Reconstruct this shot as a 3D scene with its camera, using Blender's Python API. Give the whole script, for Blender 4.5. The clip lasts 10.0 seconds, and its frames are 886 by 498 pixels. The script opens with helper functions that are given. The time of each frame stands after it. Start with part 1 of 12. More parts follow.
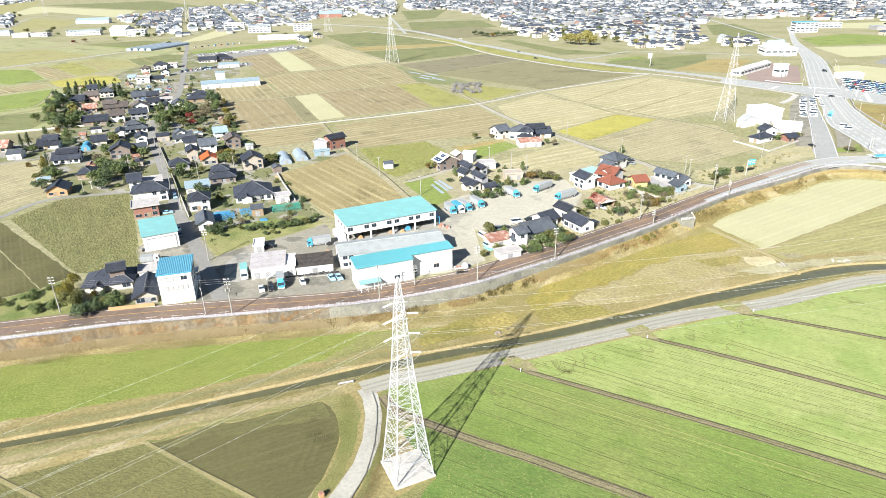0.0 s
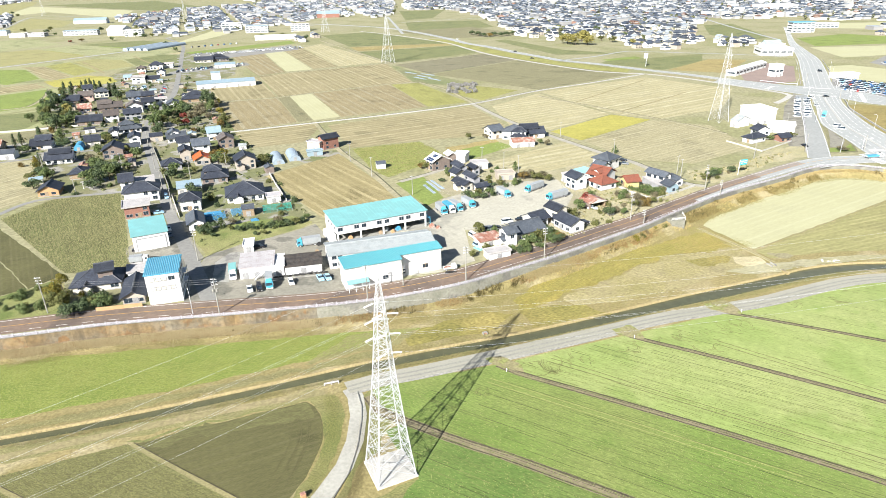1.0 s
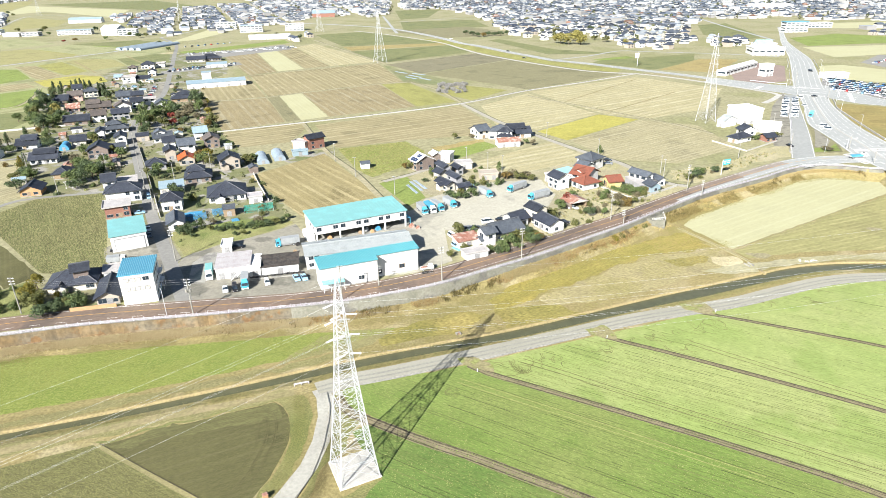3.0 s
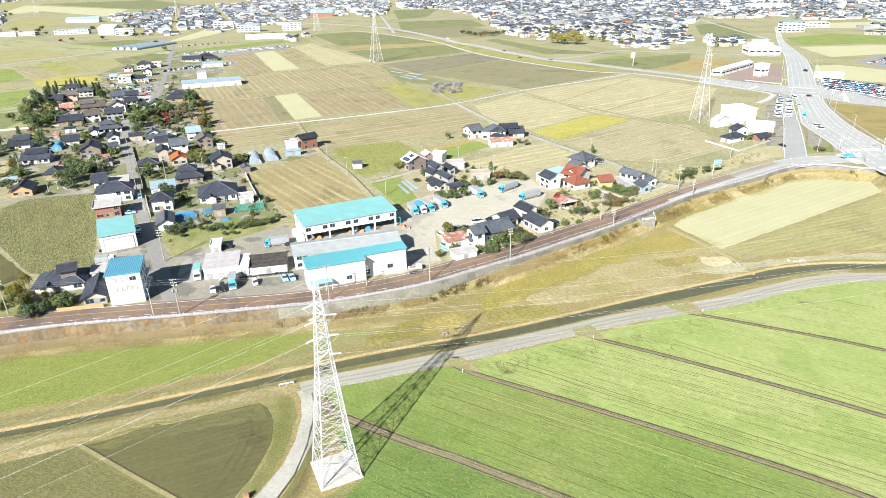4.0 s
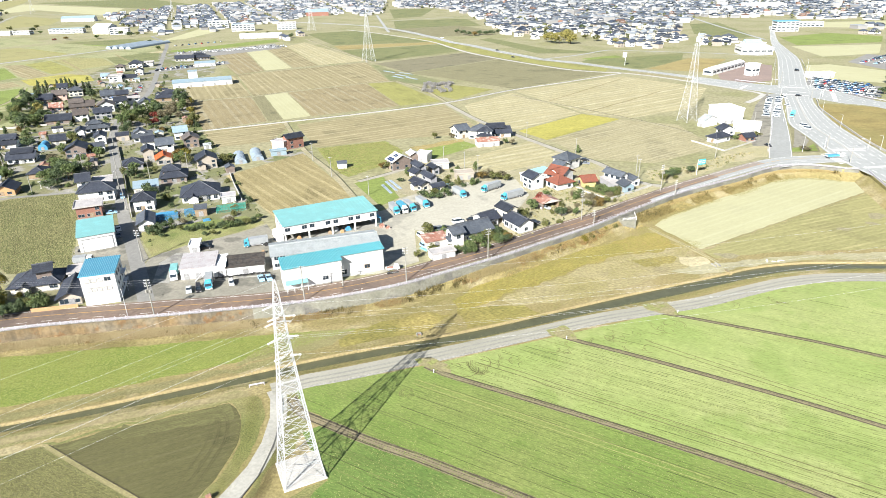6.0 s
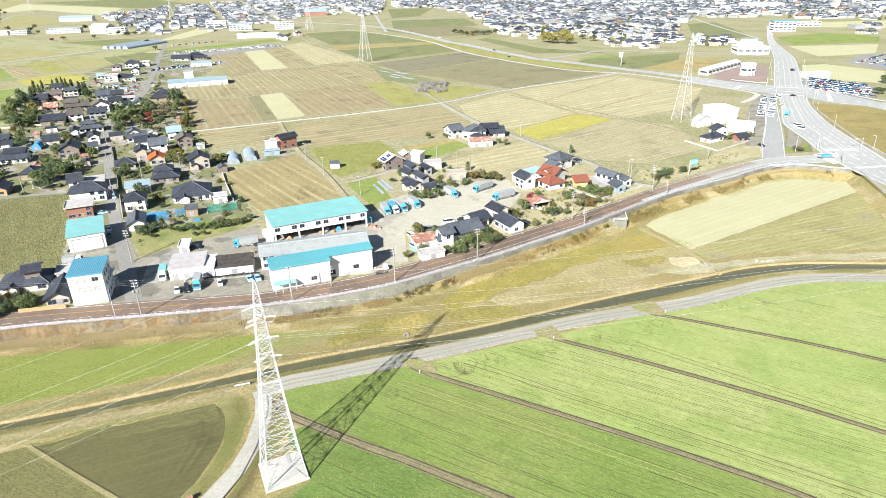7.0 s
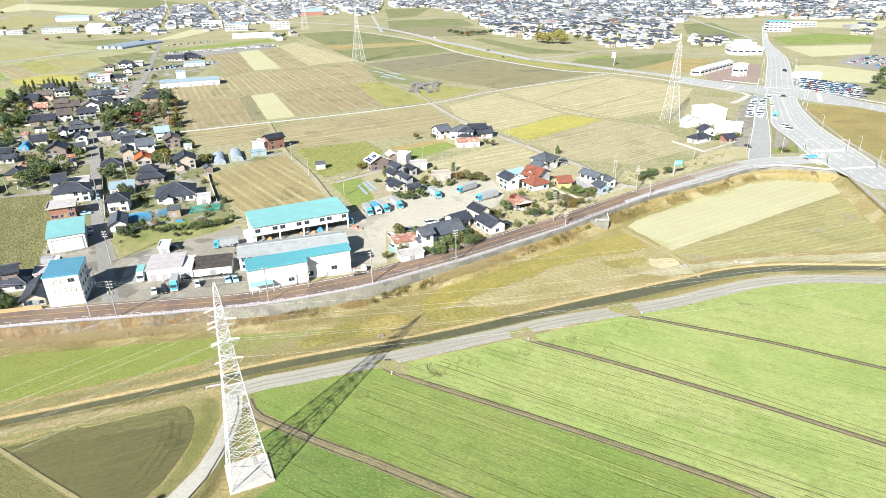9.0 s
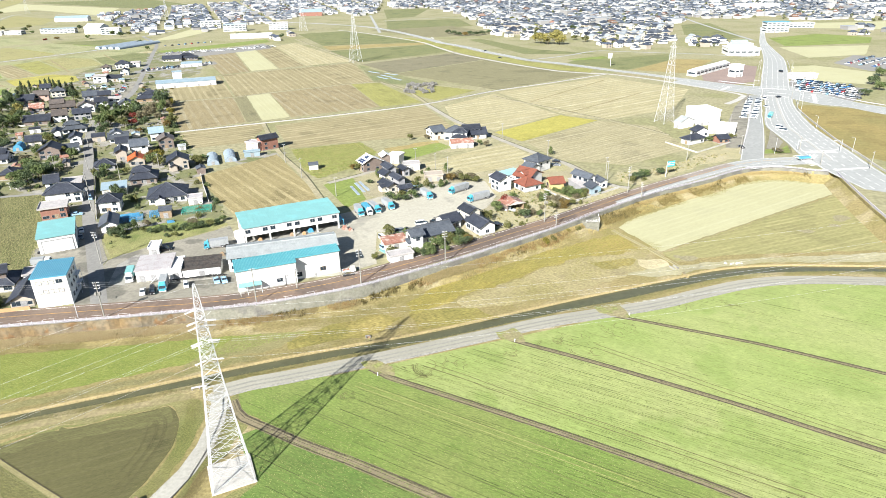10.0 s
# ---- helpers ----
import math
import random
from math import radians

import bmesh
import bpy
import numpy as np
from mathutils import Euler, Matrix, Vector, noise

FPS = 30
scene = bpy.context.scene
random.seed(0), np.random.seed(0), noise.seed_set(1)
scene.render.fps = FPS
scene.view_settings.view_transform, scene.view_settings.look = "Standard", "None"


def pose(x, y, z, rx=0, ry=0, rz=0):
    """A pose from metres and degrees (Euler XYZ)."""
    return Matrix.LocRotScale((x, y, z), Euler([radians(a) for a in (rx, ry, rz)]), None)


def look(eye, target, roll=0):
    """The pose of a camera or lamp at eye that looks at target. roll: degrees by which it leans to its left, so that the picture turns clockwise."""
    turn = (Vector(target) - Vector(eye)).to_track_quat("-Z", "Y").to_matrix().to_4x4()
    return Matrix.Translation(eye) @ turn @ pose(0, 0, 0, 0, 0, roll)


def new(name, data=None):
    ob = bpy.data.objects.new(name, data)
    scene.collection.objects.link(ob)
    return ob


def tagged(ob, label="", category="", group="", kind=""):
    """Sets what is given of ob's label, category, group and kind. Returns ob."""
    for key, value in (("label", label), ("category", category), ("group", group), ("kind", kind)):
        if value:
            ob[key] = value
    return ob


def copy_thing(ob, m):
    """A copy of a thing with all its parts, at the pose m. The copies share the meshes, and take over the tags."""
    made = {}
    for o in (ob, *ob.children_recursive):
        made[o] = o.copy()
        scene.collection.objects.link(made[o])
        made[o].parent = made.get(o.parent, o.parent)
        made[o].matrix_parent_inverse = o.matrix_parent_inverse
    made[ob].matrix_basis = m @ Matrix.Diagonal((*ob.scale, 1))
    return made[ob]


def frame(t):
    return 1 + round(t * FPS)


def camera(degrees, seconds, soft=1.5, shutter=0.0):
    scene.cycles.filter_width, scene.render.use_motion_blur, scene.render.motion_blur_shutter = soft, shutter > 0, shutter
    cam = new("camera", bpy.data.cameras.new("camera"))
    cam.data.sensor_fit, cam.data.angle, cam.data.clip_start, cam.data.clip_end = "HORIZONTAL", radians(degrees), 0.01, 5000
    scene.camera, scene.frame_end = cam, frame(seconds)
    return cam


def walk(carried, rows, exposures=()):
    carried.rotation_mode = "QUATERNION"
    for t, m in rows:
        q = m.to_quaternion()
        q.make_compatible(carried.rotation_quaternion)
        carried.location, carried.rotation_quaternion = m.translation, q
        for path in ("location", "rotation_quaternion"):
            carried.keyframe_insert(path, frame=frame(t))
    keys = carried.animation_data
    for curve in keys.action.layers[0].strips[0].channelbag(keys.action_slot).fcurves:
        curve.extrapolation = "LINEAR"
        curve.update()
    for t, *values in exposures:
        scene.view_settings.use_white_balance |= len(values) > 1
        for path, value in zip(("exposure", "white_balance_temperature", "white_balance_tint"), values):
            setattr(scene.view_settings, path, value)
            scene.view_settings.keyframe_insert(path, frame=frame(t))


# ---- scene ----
cam = camera(70.7, 10.0, soft=0.7)
PATH = [
    (0, (3.925, -0.130, 96.146), (3.948, 91.257, 55.545), -1.19),
    (0.5, (5.646, -0.111, 96.090), (5.720, 91.279, 55.497), -1.19),
    (1, (7.419, -0.096, 96.059), (7.544, 91.294, 55.465), -1.18),
    (1.5, (9.230, -0.084, 96.048), (9.405, 91.302, 55.445), -1.17),
    (2, (11.067, -0.072, 96.052), (11.293, 91.307, 55.435), -1.16),
    (2.5, (12.922, -0.059, 96.070), (13.196, 91.311, 55.431), -1.16),
    (4, (18.509, -0.005, 96.167), (18.915, 91.327, 55.444), -1.13),
    (4.5, (20.360, 0.019, 96.207), (20.805, 91.337, 55.453), -1.13),
    (5, (22.200, 0.045, 96.249), (22.680, 91.349, 55.464), -1.12),
    (5.5, (24.028, 0.074, 96.293), (24.539, 91.364, 55.477), -1.11),
    (7, (29.447, 0.162, 96.431), (30.027, 91.418, 55.541), -1.09),
    (7.5, (31.244, 0.186, 96.483), (31.836, 91.436, 55.578), -1.08),
    (8, (33.045, 0.204, 96.540), (33.644, 91.450, 55.627), -1.07),
    (8.5, (34.858, 0.214, 96.606), (35.458, 91.459, 55.691), -1.07),
    (9, (36.693, 0.211, 96.682), (37.287, 91.460, 55.775), -1.06),
    (9.5, (38.560, 0.194, 96.773), (39.142, 91.450, 55.883), -1.05),
    (10, (40.471, 0.158, 96.882), (41.033, 91.427, 56.020), -1.04),
]
EXPOSURES = [(0, 1.55), (10, 1.55)]
walk(cam, [(t, look(eye, target, roll)) for t, eye, target, roll in PATH], EXPOSURES)

# ---- light ----
SUN_FROM = Vector((-34.8, -64.0, 45.1)).normalized()
world = bpy.data.worlds.new("sky")
scene.world = world
world.use_nodes = True
wn = world.node_tree
sky = wn.nodes.new("ShaderNodeTexSky")
sky.sky_type = "NISHITA"
sky.sun_disc = False
sky.sun_elevation = math.asin(SUN_FROM.z)
sky.sun_rotation = math.atan2(SUN_FROM.x, SUN_FROM.y)
sky.dust_density = 0.4
sky.air_density = 0.75
wn.links.new(sky.outputs[0], wn.nodes["Background"].inputs[0])
wn.nodes["Background"].inputs[1].default_value = 0.05
sun = new("sun", bpy.data.lights.new("sun", "SUN"))
sun.data.energy, sun.data.angle, sun.data.color = 5.0, radians(0.5), (1.0, 0.975, 0.93)
sun.matrix_world = look(SUN_FROM * 500, (0, 0, 0))

UP = 4.5  # height of the road and the village over the river plain

# ---- materials ----
MATS = {}


def mat(name, c1, c2=None, rough=0.85, scale=0.3, fine=3.0, famt=0.25, metal=0.0, bump=0.0, bscale=8.0, stripe=None, rnd=0.0, patch=None, grain=None):
    """Procedural surface. stripe: (degrees, period, colour, share, wobble); patch: (colour, scale, share); grain: (degrees, stretch) draws the fine noise out along rows; rnd: change from object to object."""
    if name in MATS:
        return MATS[name]
    m = bpy.data.materials.new(name)
    m.use_nodes = True
    n, l = m.node_tree.nodes, m.node_tree.links
    b = n["Principled BSDF"]
    b.inputs["Roughness"].default_value, b.inputs["Metallic"].default_value = rough, metal
    b.inputs["Specular IOR Level"].default_value = 0.3
    tc = n.new("ShaderNodeTexCoord")
    c2 = c2 or tuple(v * 0.8 for v in c1)

    along = None
    if grain:
        along = n.new("ShaderNodeMapping")
        along.vector_type = "TEXTURE"
        along.inputs["Rotation"].default_value = (0, 0, radians(grain[0]))
        along.inputs["Scale"].default_value = (grain[1], 1.0, 1.0)
        l.new(tc.outputs["Object"], along.inputs["Vector"])

    def noise_tex(s, detail=3.0, drawn=False):
        t = n.new("ShaderNodeTexNoise")
        t.inputs["Scale"].default_value, t.inputs["Detail"].default_value = s, detail
        l.new(along.outputs[0] if drawn and along else tc.outputs["Object"], t.inputs["Vector"])
        return t

    def ramp(src, lo, hi):
        r = n.new("ShaderNodeMapRange")
        r.inputs[1].default_value, r.inputs[2].default_value = lo, hi
        l.new(src, r.inputs[0])
        return r.outputs[0]

    def mix(fac, a, c, mode="MIX"):
        x = n.new("ShaderNodeMix")
        x.data_type, x.blend_type = "RGBA", mode
        for sock, v in ((x.inputs[0], fac), (x.inputs[6], a), (x.inputs[7], c)):
            if isinstance(v, (int, float)):
                sock.default_value = v
            elif isinstance(v, tuple):
                sock.default_value = (*v, 1.0)
            else:
                l.new(v, sock)
        return x.outputs[2]

    col = mix(ramp(noise_tex(scale).outputs[0], 0.35, 0.65), c1, c2)
    if patch:
        pc, ps, share = patch
        col = mix(ramp(noise_tex(ps, 5.0).outputs[0], 0.72 - share, 0.80 - share), col, pc)
    if stripe:
        ang, period, sc, share, wob = stripe
        dot = n.new("ShaderNodeVectorMath")
        dot.operation = "DOT_PRODUCT"
        dot.inputs[1].default_value = (-math.sin(radians(ang)), math.cos(radians(ang)), 0)
        l.new(tc.outputs["Object"], dot.inputs[0])
        across = n.new("ShaderNodeCombineXYZ")
        l.new(dot.outputs["Value"], across.inputs[1])
        w = n.new("ShaderNodeTexWave")
        w.wave_type, w.bands_direction = "BANDS", "Y"
        w.inputs["Scale"].default_value = 0.314 / period
        w.inputs["Distortion"].default_value = wob
        l.new(across.outputs[0], w.inputs["Vector"])
        rowwise = n.new("ShaderNodeTexNoise")
        rowwise.inputs["Scale"].default_value, rowwise.inputs["Detail"].default_value = 0.9 / period, 1.0
        l.new(across.outputs[0], rowwise.inputs["Vector"])
        each = n.new("ShaderNodeMath")
        each.operation = "MULTIPLY"
        l.new(ramp(w.outputs[1], 1.0 - share, 1.0 - share * 0.6), each.inputs[0])
        l.new(ramp(rowwise.outputs[0], 0.36, 0.6), each.inputs[1])
        f = each.outputs[0]
        br = n.new("ShaderNodeMath")
        br.operation = "MULTIPLY"
        l.new(f, br.inputs[0])
        l.new(ramp(noise_tex(scale * 2.3).outputs[0], 0.2, 0.6), br.inputs[1])
        col = mix(br.outputs[0], col, sc)
    if grain:
        wide = mix(ramp(noise_tex(fine * 0.12, 4.0, True).outputs[0], 0.36, 0.64), (1 - famt * 0.3,) * 3, (1 + famt * 0.3,) * 3)
        col = mix(1.0, col, wide, "MULTIPLY")
    g = mix(ramp(noise_tex(fine, 6.0, True).outputs[0], 0.34, 0.66), (1 - famt,) * 3, (1 + famt,) * 3)
    col = mix(1.0, col, g, "MULTIPLY")
    if rnd:
        oi = n.new("ShaderNodeObjectInfo")
        v = n.new("ShaderNodeMapRange")
        v.inputs[3].default_value, v.inputs[4].default_value = 1 - rnd, 1 + rnd
        l.new(oi.outputs["Random"], v.inputs[0])
        cc = n.new("ShaderNodeCombineColor")
        for i in range(3):
            l.new(v.outputs[0], cc.inputs[i])
        col = mix(1.0, col, cc.outputs[0], "MULTIPLY")
    l.new(col, b.inputs["Base Color"])
    if bump:
        bm_ = n.new("ShaderNodeBump")
        bm_.inputs["Strength"].default_value, bm_.inputs["Distance"].default_value = 0.6, bump
        l.new(noise_tex(bscale, 4.0).outputs[0], bm_.inputs["Height"])
        l.new(bm_.outputs[0], b.inputs["Normal"])
    MATS[name] = m
    return m


def island_mat(name, dark, light, rough=0.8, thin=0.0):
    """Colour that changes from piece to piece within one mesh."""
    if name in MATS:
        return MATS[name]
    m = bpy.data.materials.new(name)
    m.use_nodes = True
    n, l = m.node_tree.nodes, m.node_tree.links
    b = n["Principled BSDF"]
    b.inputs["Roughness"].default_value = rough
    b.inputs["Specular IOR Level"].default_value = 0.25
    geo = n.new("ShaderNodeNewGeometry")
    r = n.new("ShaderNodeValToRGB")
    e = r.color_ramp.elements
    e[0].color, e[1].color = (*dark, 1), (*light, 1)
    l.new(geo.outputs["Random Per Island"], r.inputs[0])
    l.new(r.outputs[0], b.inputs["Base Color"])
    if thin:
        tr, mx = n.new("ShaderNodeBsdfTranslucent"), n.new("ShaderNodeMixShader")
        mx.inputs[0].default_value = thin
        l.new(r.outputs[0], tr.inputs["Color"])
        l.new(b.outputs[0], mx.inputs[1])
        l.new(tr.outputs[0], mx.inputs[2])
        l.new(mx.outputs[0], n["Material Output"].inputs["Surface"])
    MATS[name] = m
    return m


WHITE = mat("white_paint", (0.60, 0.60, 0.585), (0.54, 0.535, 0.515), 0.6, 0.4, 4.0, 0.06)
CREAM = mat("cream_wall", (0.50, 0.47, 0.40), (0.45, 0.42, 0.36), 0.8, 0.5, 4.0, 0.08)
BEIGE = mat("beige_wall", (0.34, 0.30, 0.25), (0.30, 0.265, 0.22), 0.85, 0.5, 4.0, 0.1)
BROWNW = mat("brown_board_wall", (0.185, 0.15, 0.127), (0.145, 0.115, 0.10), 0.8, 0.5, 5.0, 0.15)
REDW = mat("red_brick_wall", (0.24, 0.12, 0.09), (0.20, 0.10, 0.075), 0.85, 0.8, 6.0, 0.15)
PINKW = mat("pink_wall", (0.46, 0.31, 0.26), (0.41, 0.28, 0.24), 0.8, 0.5, 4.0, 0.08)
GREYW = mat("grey_wall", (0.27, 0.27, 0.28), (0.22, 0.22, 0.23), 0.8, 0.5, 4.0, 0.1)
ORANGEW = mat("ochre_wall", (0.38, 0.23, 0.12), (0.33, 0.20, 0.10), 0.85, 0.5, 4.0, 0.1)
YELLOWW = mat("yellow_wall", (0.48, 0.37, 0.17), (0.43, 0.33, 0.15), 0.8, 0.5, 4.0, 0.08)
TILE = mat("dark_roof_tile", (0.022, 0.026, 0.036), (0.036, 0.041, 0.052), 0.6, 0.4, 2.0, 0.25, bump=0.02, bscale=3.0, stripe=(0, 0.35, (0.02, 0.022, 0.03), 0.4, 0.3), rnd=0.25)
TILEG = mat("grey_roof_tile", (0.055, 0.064, 0.078), (0.08, 0.09, 0.103), 0.6, 0.4, 2.0, 0.2, bump=0.02, bscale=3.0, rnd=0.2)
TILEB = mat("brown_roof_tile", (0.078, 0.068, 0.062), (0.105, 0.088, 0.078), 0.6, 0.4, 2.0, 0.2, bump=0.02, bscale=3.0, rnd=0.2)
REDR = mat("red_roof", (0.185, 0.066, 0.042), (0.162, 0.058, 0.038), 0.6, 0.6, 3.0, 0.2, patch=((0.14, 0.058, 0.04), 0.8, 0.2), rnd=0.1)
PALETEAL = mat("pale_teal_metal_roof", (0.23, 0.39, 0.42), (0.26, 0.42, 0.44), 0.45, 0.25, 2.0, 0.07)
ORANGER = mat("orange_roof", (0.42, 0.09, 0.025), (0.36, 0.08, 0.025), 0.6, 0.6, 3.0, 0.15)
RUSTR = mat("rusty_metal_roof", (0.22, 0.10, 0.07), (0.30, 0.19, 0.15), 0.7, 0.5, 2.0, 0.2, patch=((0.34, 0.27, 0.23), 0.5, 0.2))
TEAL = mat("teal_metal_roof", (0.150, 0.325, 0.320), (0.165, 0.345, 0.338), 0.45, 0.25, 2.0, 0.07, patch=((0.16, 0.37, 0.37), 0.25, 0.18))
TEALD = mat("deep_teal_metal_roof", (0.070, 0.270, 0.310), (0.082, 0.290, 0.330), 0.4, 0.25, 2.0, 0.08)
BLUER = mat("blue_metal_roof", (0.06, 0.245, 0.345), (0.07, 0.265, 0.37), 0.4, 0.25, 2.0, 0.08)
PALEBLUE = mat("pale_blue_metal_roof", (0.19, 0.26, 0.30), (0.23, 0.29, 0.32), 0.45, 0.3, 2.0, 0.1)
GREYMETAL = mat("grey_metal_roof", (0.265, 0.285, 0.285), (0.30, 0.32, 0.32), 0.45, 0.3, 2.0, 0.1, patch=((0.235, 0.255, 0.255), 0.5, 0.2))
PINKMETAL = mat("faded_pinkish_metal_roof", (0.34, 0.325, 0.325), (0.38, 0.365, 0.365), 0.55, 0.4, 2.0, 0.1, patch=((0.31, 0.285, 0.28), 0.6, 0.2))
BLACKR = mat("black_sheet_roof", (0.03, 0.028, 0.026), (0.06, 0.05, 0.042), 0.7, 0.8, 3.0, 0.3, patch=((0.055, 0.05, 0.045), 0.9, 0.2))
PALER = mat("pale_flat_roof", (0.36, 0.34, 0.33), (0.30, 0.29, 0.28), 0.8, 0.4, 2.0, 0.12)
GLASS = mat("dark_window_glass", (0.02, 0.03, 0.04), (0.03, 0.04, 0.05), 0.12, 0.5, 2.0, 0.1)
FRAME_M = mat("window_frame_metal", (0.25, 0.25, 0.25), (0.20, 0.20, 0.20), 0.5)
CONC = mat("concrete", (0.26, 0.253, 0.225), (0.22, 0.214, 0.19), 0.9, 0.3, 3.0, 0.12, patch=((0.17, 0.165, 0.15), 0.3, 0.2))
CONCL = mat("pale_concrete", (0.40, 0.39, 0.36), (0.34, 0.33, 0.30), 0.9, 0.3, 3.0, 0.1)
STEEL = mat("galvanised_steel", (0.48, 0.49, 0.50), (0.43, 0.44, 0.45), 0.5, 0.5, 3.0, 0.06, metal=0.15)
ASPHALT = mat("yard_asphalt", (0.192, 0.182, 0.146), (0.236, 0.222, 0.180), 0.9, 0.06, 1.2, 0.14, patch=((0.138, 0.132, 0.108), 0.12, 0.2))
YARD = mat("pale_gravel_yard", (0.352, 0.337, 0.275), (0.306, 0.292, 0.236), 0.95, 0.04, 1.0, 0.09, patch=((0.235, 0.225, 0.188), 0.07, 0.17))
LANE = mat("lane_asphalt", (0.185, 0.182, 0.168), (0.215, 0.210, 0.192), 0.9, 0.05, 1.0, 0.1)
HIGHWAY = mat("highway_asphalt", (0.272, 0.282, 0.270), (0.300, 0.308, 0.296), 0.85, 0.03, 0.6, 0.08)
BROWNROAD = mat("rust_stained_asphalt", (0.166, 0.118, 0.088), (0.142, 0.108, 0.085), 0.9, 0.05, 1.0, 0.12, patch=((0.11, 0.085, 0.07), 0.06, 0.2))
GRAVEL = mat("grey_gravel_track", (0.248, 0.240, 0.194), (0.280, 0.270, 0.222), 0.95, 0.05, 2.5, 0.08)
LINEW = mat("white_road_paint", (0.72, 0.71, 0.68), (0.60, 0.59, 0.56), 0.7, 0.3, 3.0, 0.12)
LINEY = mat("yellow_road_paint", (0.46, 0.27, 0.07), (0.40, 0.24, 0.07), 0.7, 0.3, 3.0, 0.12)
DIRT = mat("brown_dirt", (0.190, 0.162, 0.098), (0.162, 0.138, 0.084), 0.95, 0.1, 1.2, 0.16)
WATER = mat("canal_water", (0.074, 0.076, 0.042), (0.084, 0.084, 0.047), 0.12, 0.05, 0.4, 0.08, bump=0.01, bscale=1.5)
RUBBER = mat("tyre_rubber", (0.02, 0.02, 0.02), (0.03, 0.03, 0.03), 0.85)
WOOD = mat("weathered_timber", (0.26, 0.19, 0.12), (0.20, 0.15, 0.10), 0.85, 1.0, 6.0, 0.2)
BARK = mat("bark", (0.10, 0.075, 0.055), (0.07, 0.055, 0.04), 0.9, 1.0, 6.0, 0.25)
CARGO = mat("grey_cargo_box", (0.27, 0.285, 0.29), (0.23, 0.245, 0.25), 0.5, 0.6, 3.0, 0.08)
CAB = mat("turquoise_cab_paint", (0.06, 0.28, 0.37), (0.055, 0.26, 0.35), 0.35, 0.5, 2.0, 0.05)
BLUETARP = mat("blue_tarpaulin", (0.045, 0.205, 0.36), (0.07, 0.235, 0.38), 0.6, 0.8, 3.0, 0.2)
GREENNET = mat("green_netting", (0.03, 0.22, 0.17), (0.05, 0.28, 0.22), 0.8, 0.8, 3.0, 0.25)
SOLAR = mat("solar_cells", (0.03, 0.045, 0.085), (0.04, 0.055, 0.10), 0.2, 0.6, 2.0, 0.1)
GREENHOUSE = mat("milky_greenhouse_film", (0.235, 0.285, 0.325), (0.20, 0.245, 0.285), 0.65, 0.5, 2.0, 0.1)


# ---- mesh helpers ----
class Acc:
    """Vertices and faces of one mesh in the making."""

    def __init__(self):
        self.v, self.f = [], []

    def add(self, verts, faces):
        k = len(self.v)
        self.v.extend(verts)
        self.f.extend([tuple(i + k for i in q) for q in faces])
        return self

    def box(self, x0, x1, y0, y1, z0, z1):
        return self.add([(x0, y0, z0), (x1, y0, z0), (x1, y1, z0), (x0, y1, z0), (x0, y0, z1), (x1, y0, z1), (x1, y1, z1), (x0, y1, z1)],
                        [(0, 3, 2, 1), (4, 5, 6, 7), (0, 1, 5, 4), (1, 2, 6, 5), (2, 3, 7, 6), (3, 0, 4, 7)])

    def frustum(self, lo, hi, z0, z1):
        """Two rectangles (x0, x1, y0, y1) joined from z0 to z1."""
        r = lambda q, z: [(q[0], q[2], z), (q[1], q[2], z), (q[1], q[3], z), (q[0], q[3], z)]
        return self.add(r(lo, z0) + r(hi, z1), [(0, 3, 2, 1), (4, 5, 6, 7), (0, 1, 5, 4), (1, 2, 6, 5), (2, 3, 7, 6), (3, 0, 4, 7)])

    def bar(self, p, q, r, n=4, r2=None):
        p, q = Vector(p), Vector(q)
        d = (q - p).normalized()
        a = d.orthogonal().normalized()
        b = d.cross(a)
        r2 = r if r2 is None else r2
        vs = [p + (a * math.cos(2 * math.pi * i / n) + b * math.sin(2 * math.pi * i / n)) * r for i in range(n)]
        vs += [q + (a * math.cos(2 * math.pi * i / n) + b * math.sin(2 * math.pi * i / n)) * r2 for i in range(n)]
        fs = [(i, (i + 1) % n, n + (i + 1) % n, n + i) for i in range(n)] + [tuple(range(n))[::-1], tuple(range(n, 2 * n))]
        return self.add([tuple(v) for v in vs], fs)

    def prism(self, profile, axis, a, b):
        """A closed outline of (u, w) drawn out along x (u is y) or y (u is x)."""
        n = len(profile)
        pt = (lambda t, u, w: (t, u, w)) if axis == "x" else (lambda t, u, w: (u, t, w))
        vs = [pt(a, u, w) for u, w in profile] + [pt(b, u, w) for u, w in profile]
        fs = [(i, (i + 1) % n, n + (i + 1) % n, n + i) for i in range(n)] + [tuple(range(n))[::-1], tuple(range(n, 2 * n))]
        return self.add(vs, fs)

    def mesh(self, name):
        me = bpy.data.meshes.new(name)
        me.from_pydata(self.v, [], self.f)
        b = bmesh.new()
        b.from_mesh(me)
        bmesh.ops.recalc_face_normals(b, faces=b.faces)
        b.to_mesh(me)
        b.free()
        return me


def part(name, acc, material, parent=None, label="", at=None):
    me = acc if isinstance(acc, bpy.types.Mesh) else acc.mesh(name)
    if not me.materials:
        me.materials.append(material)
    ob = new(name, me)
    if parent is not None:
        ob.parent = parent
    if at is not None:
        ob.matrix_local = at
    if label:
        ob["label"] = label
    return ob


def root(name, m, label, category, group="", kind=""):
    ob = new(name)
    ob.matrix_world = m
    ob.empty_display_size = 0.5
    return tagged(ob, label, category, group, kind)


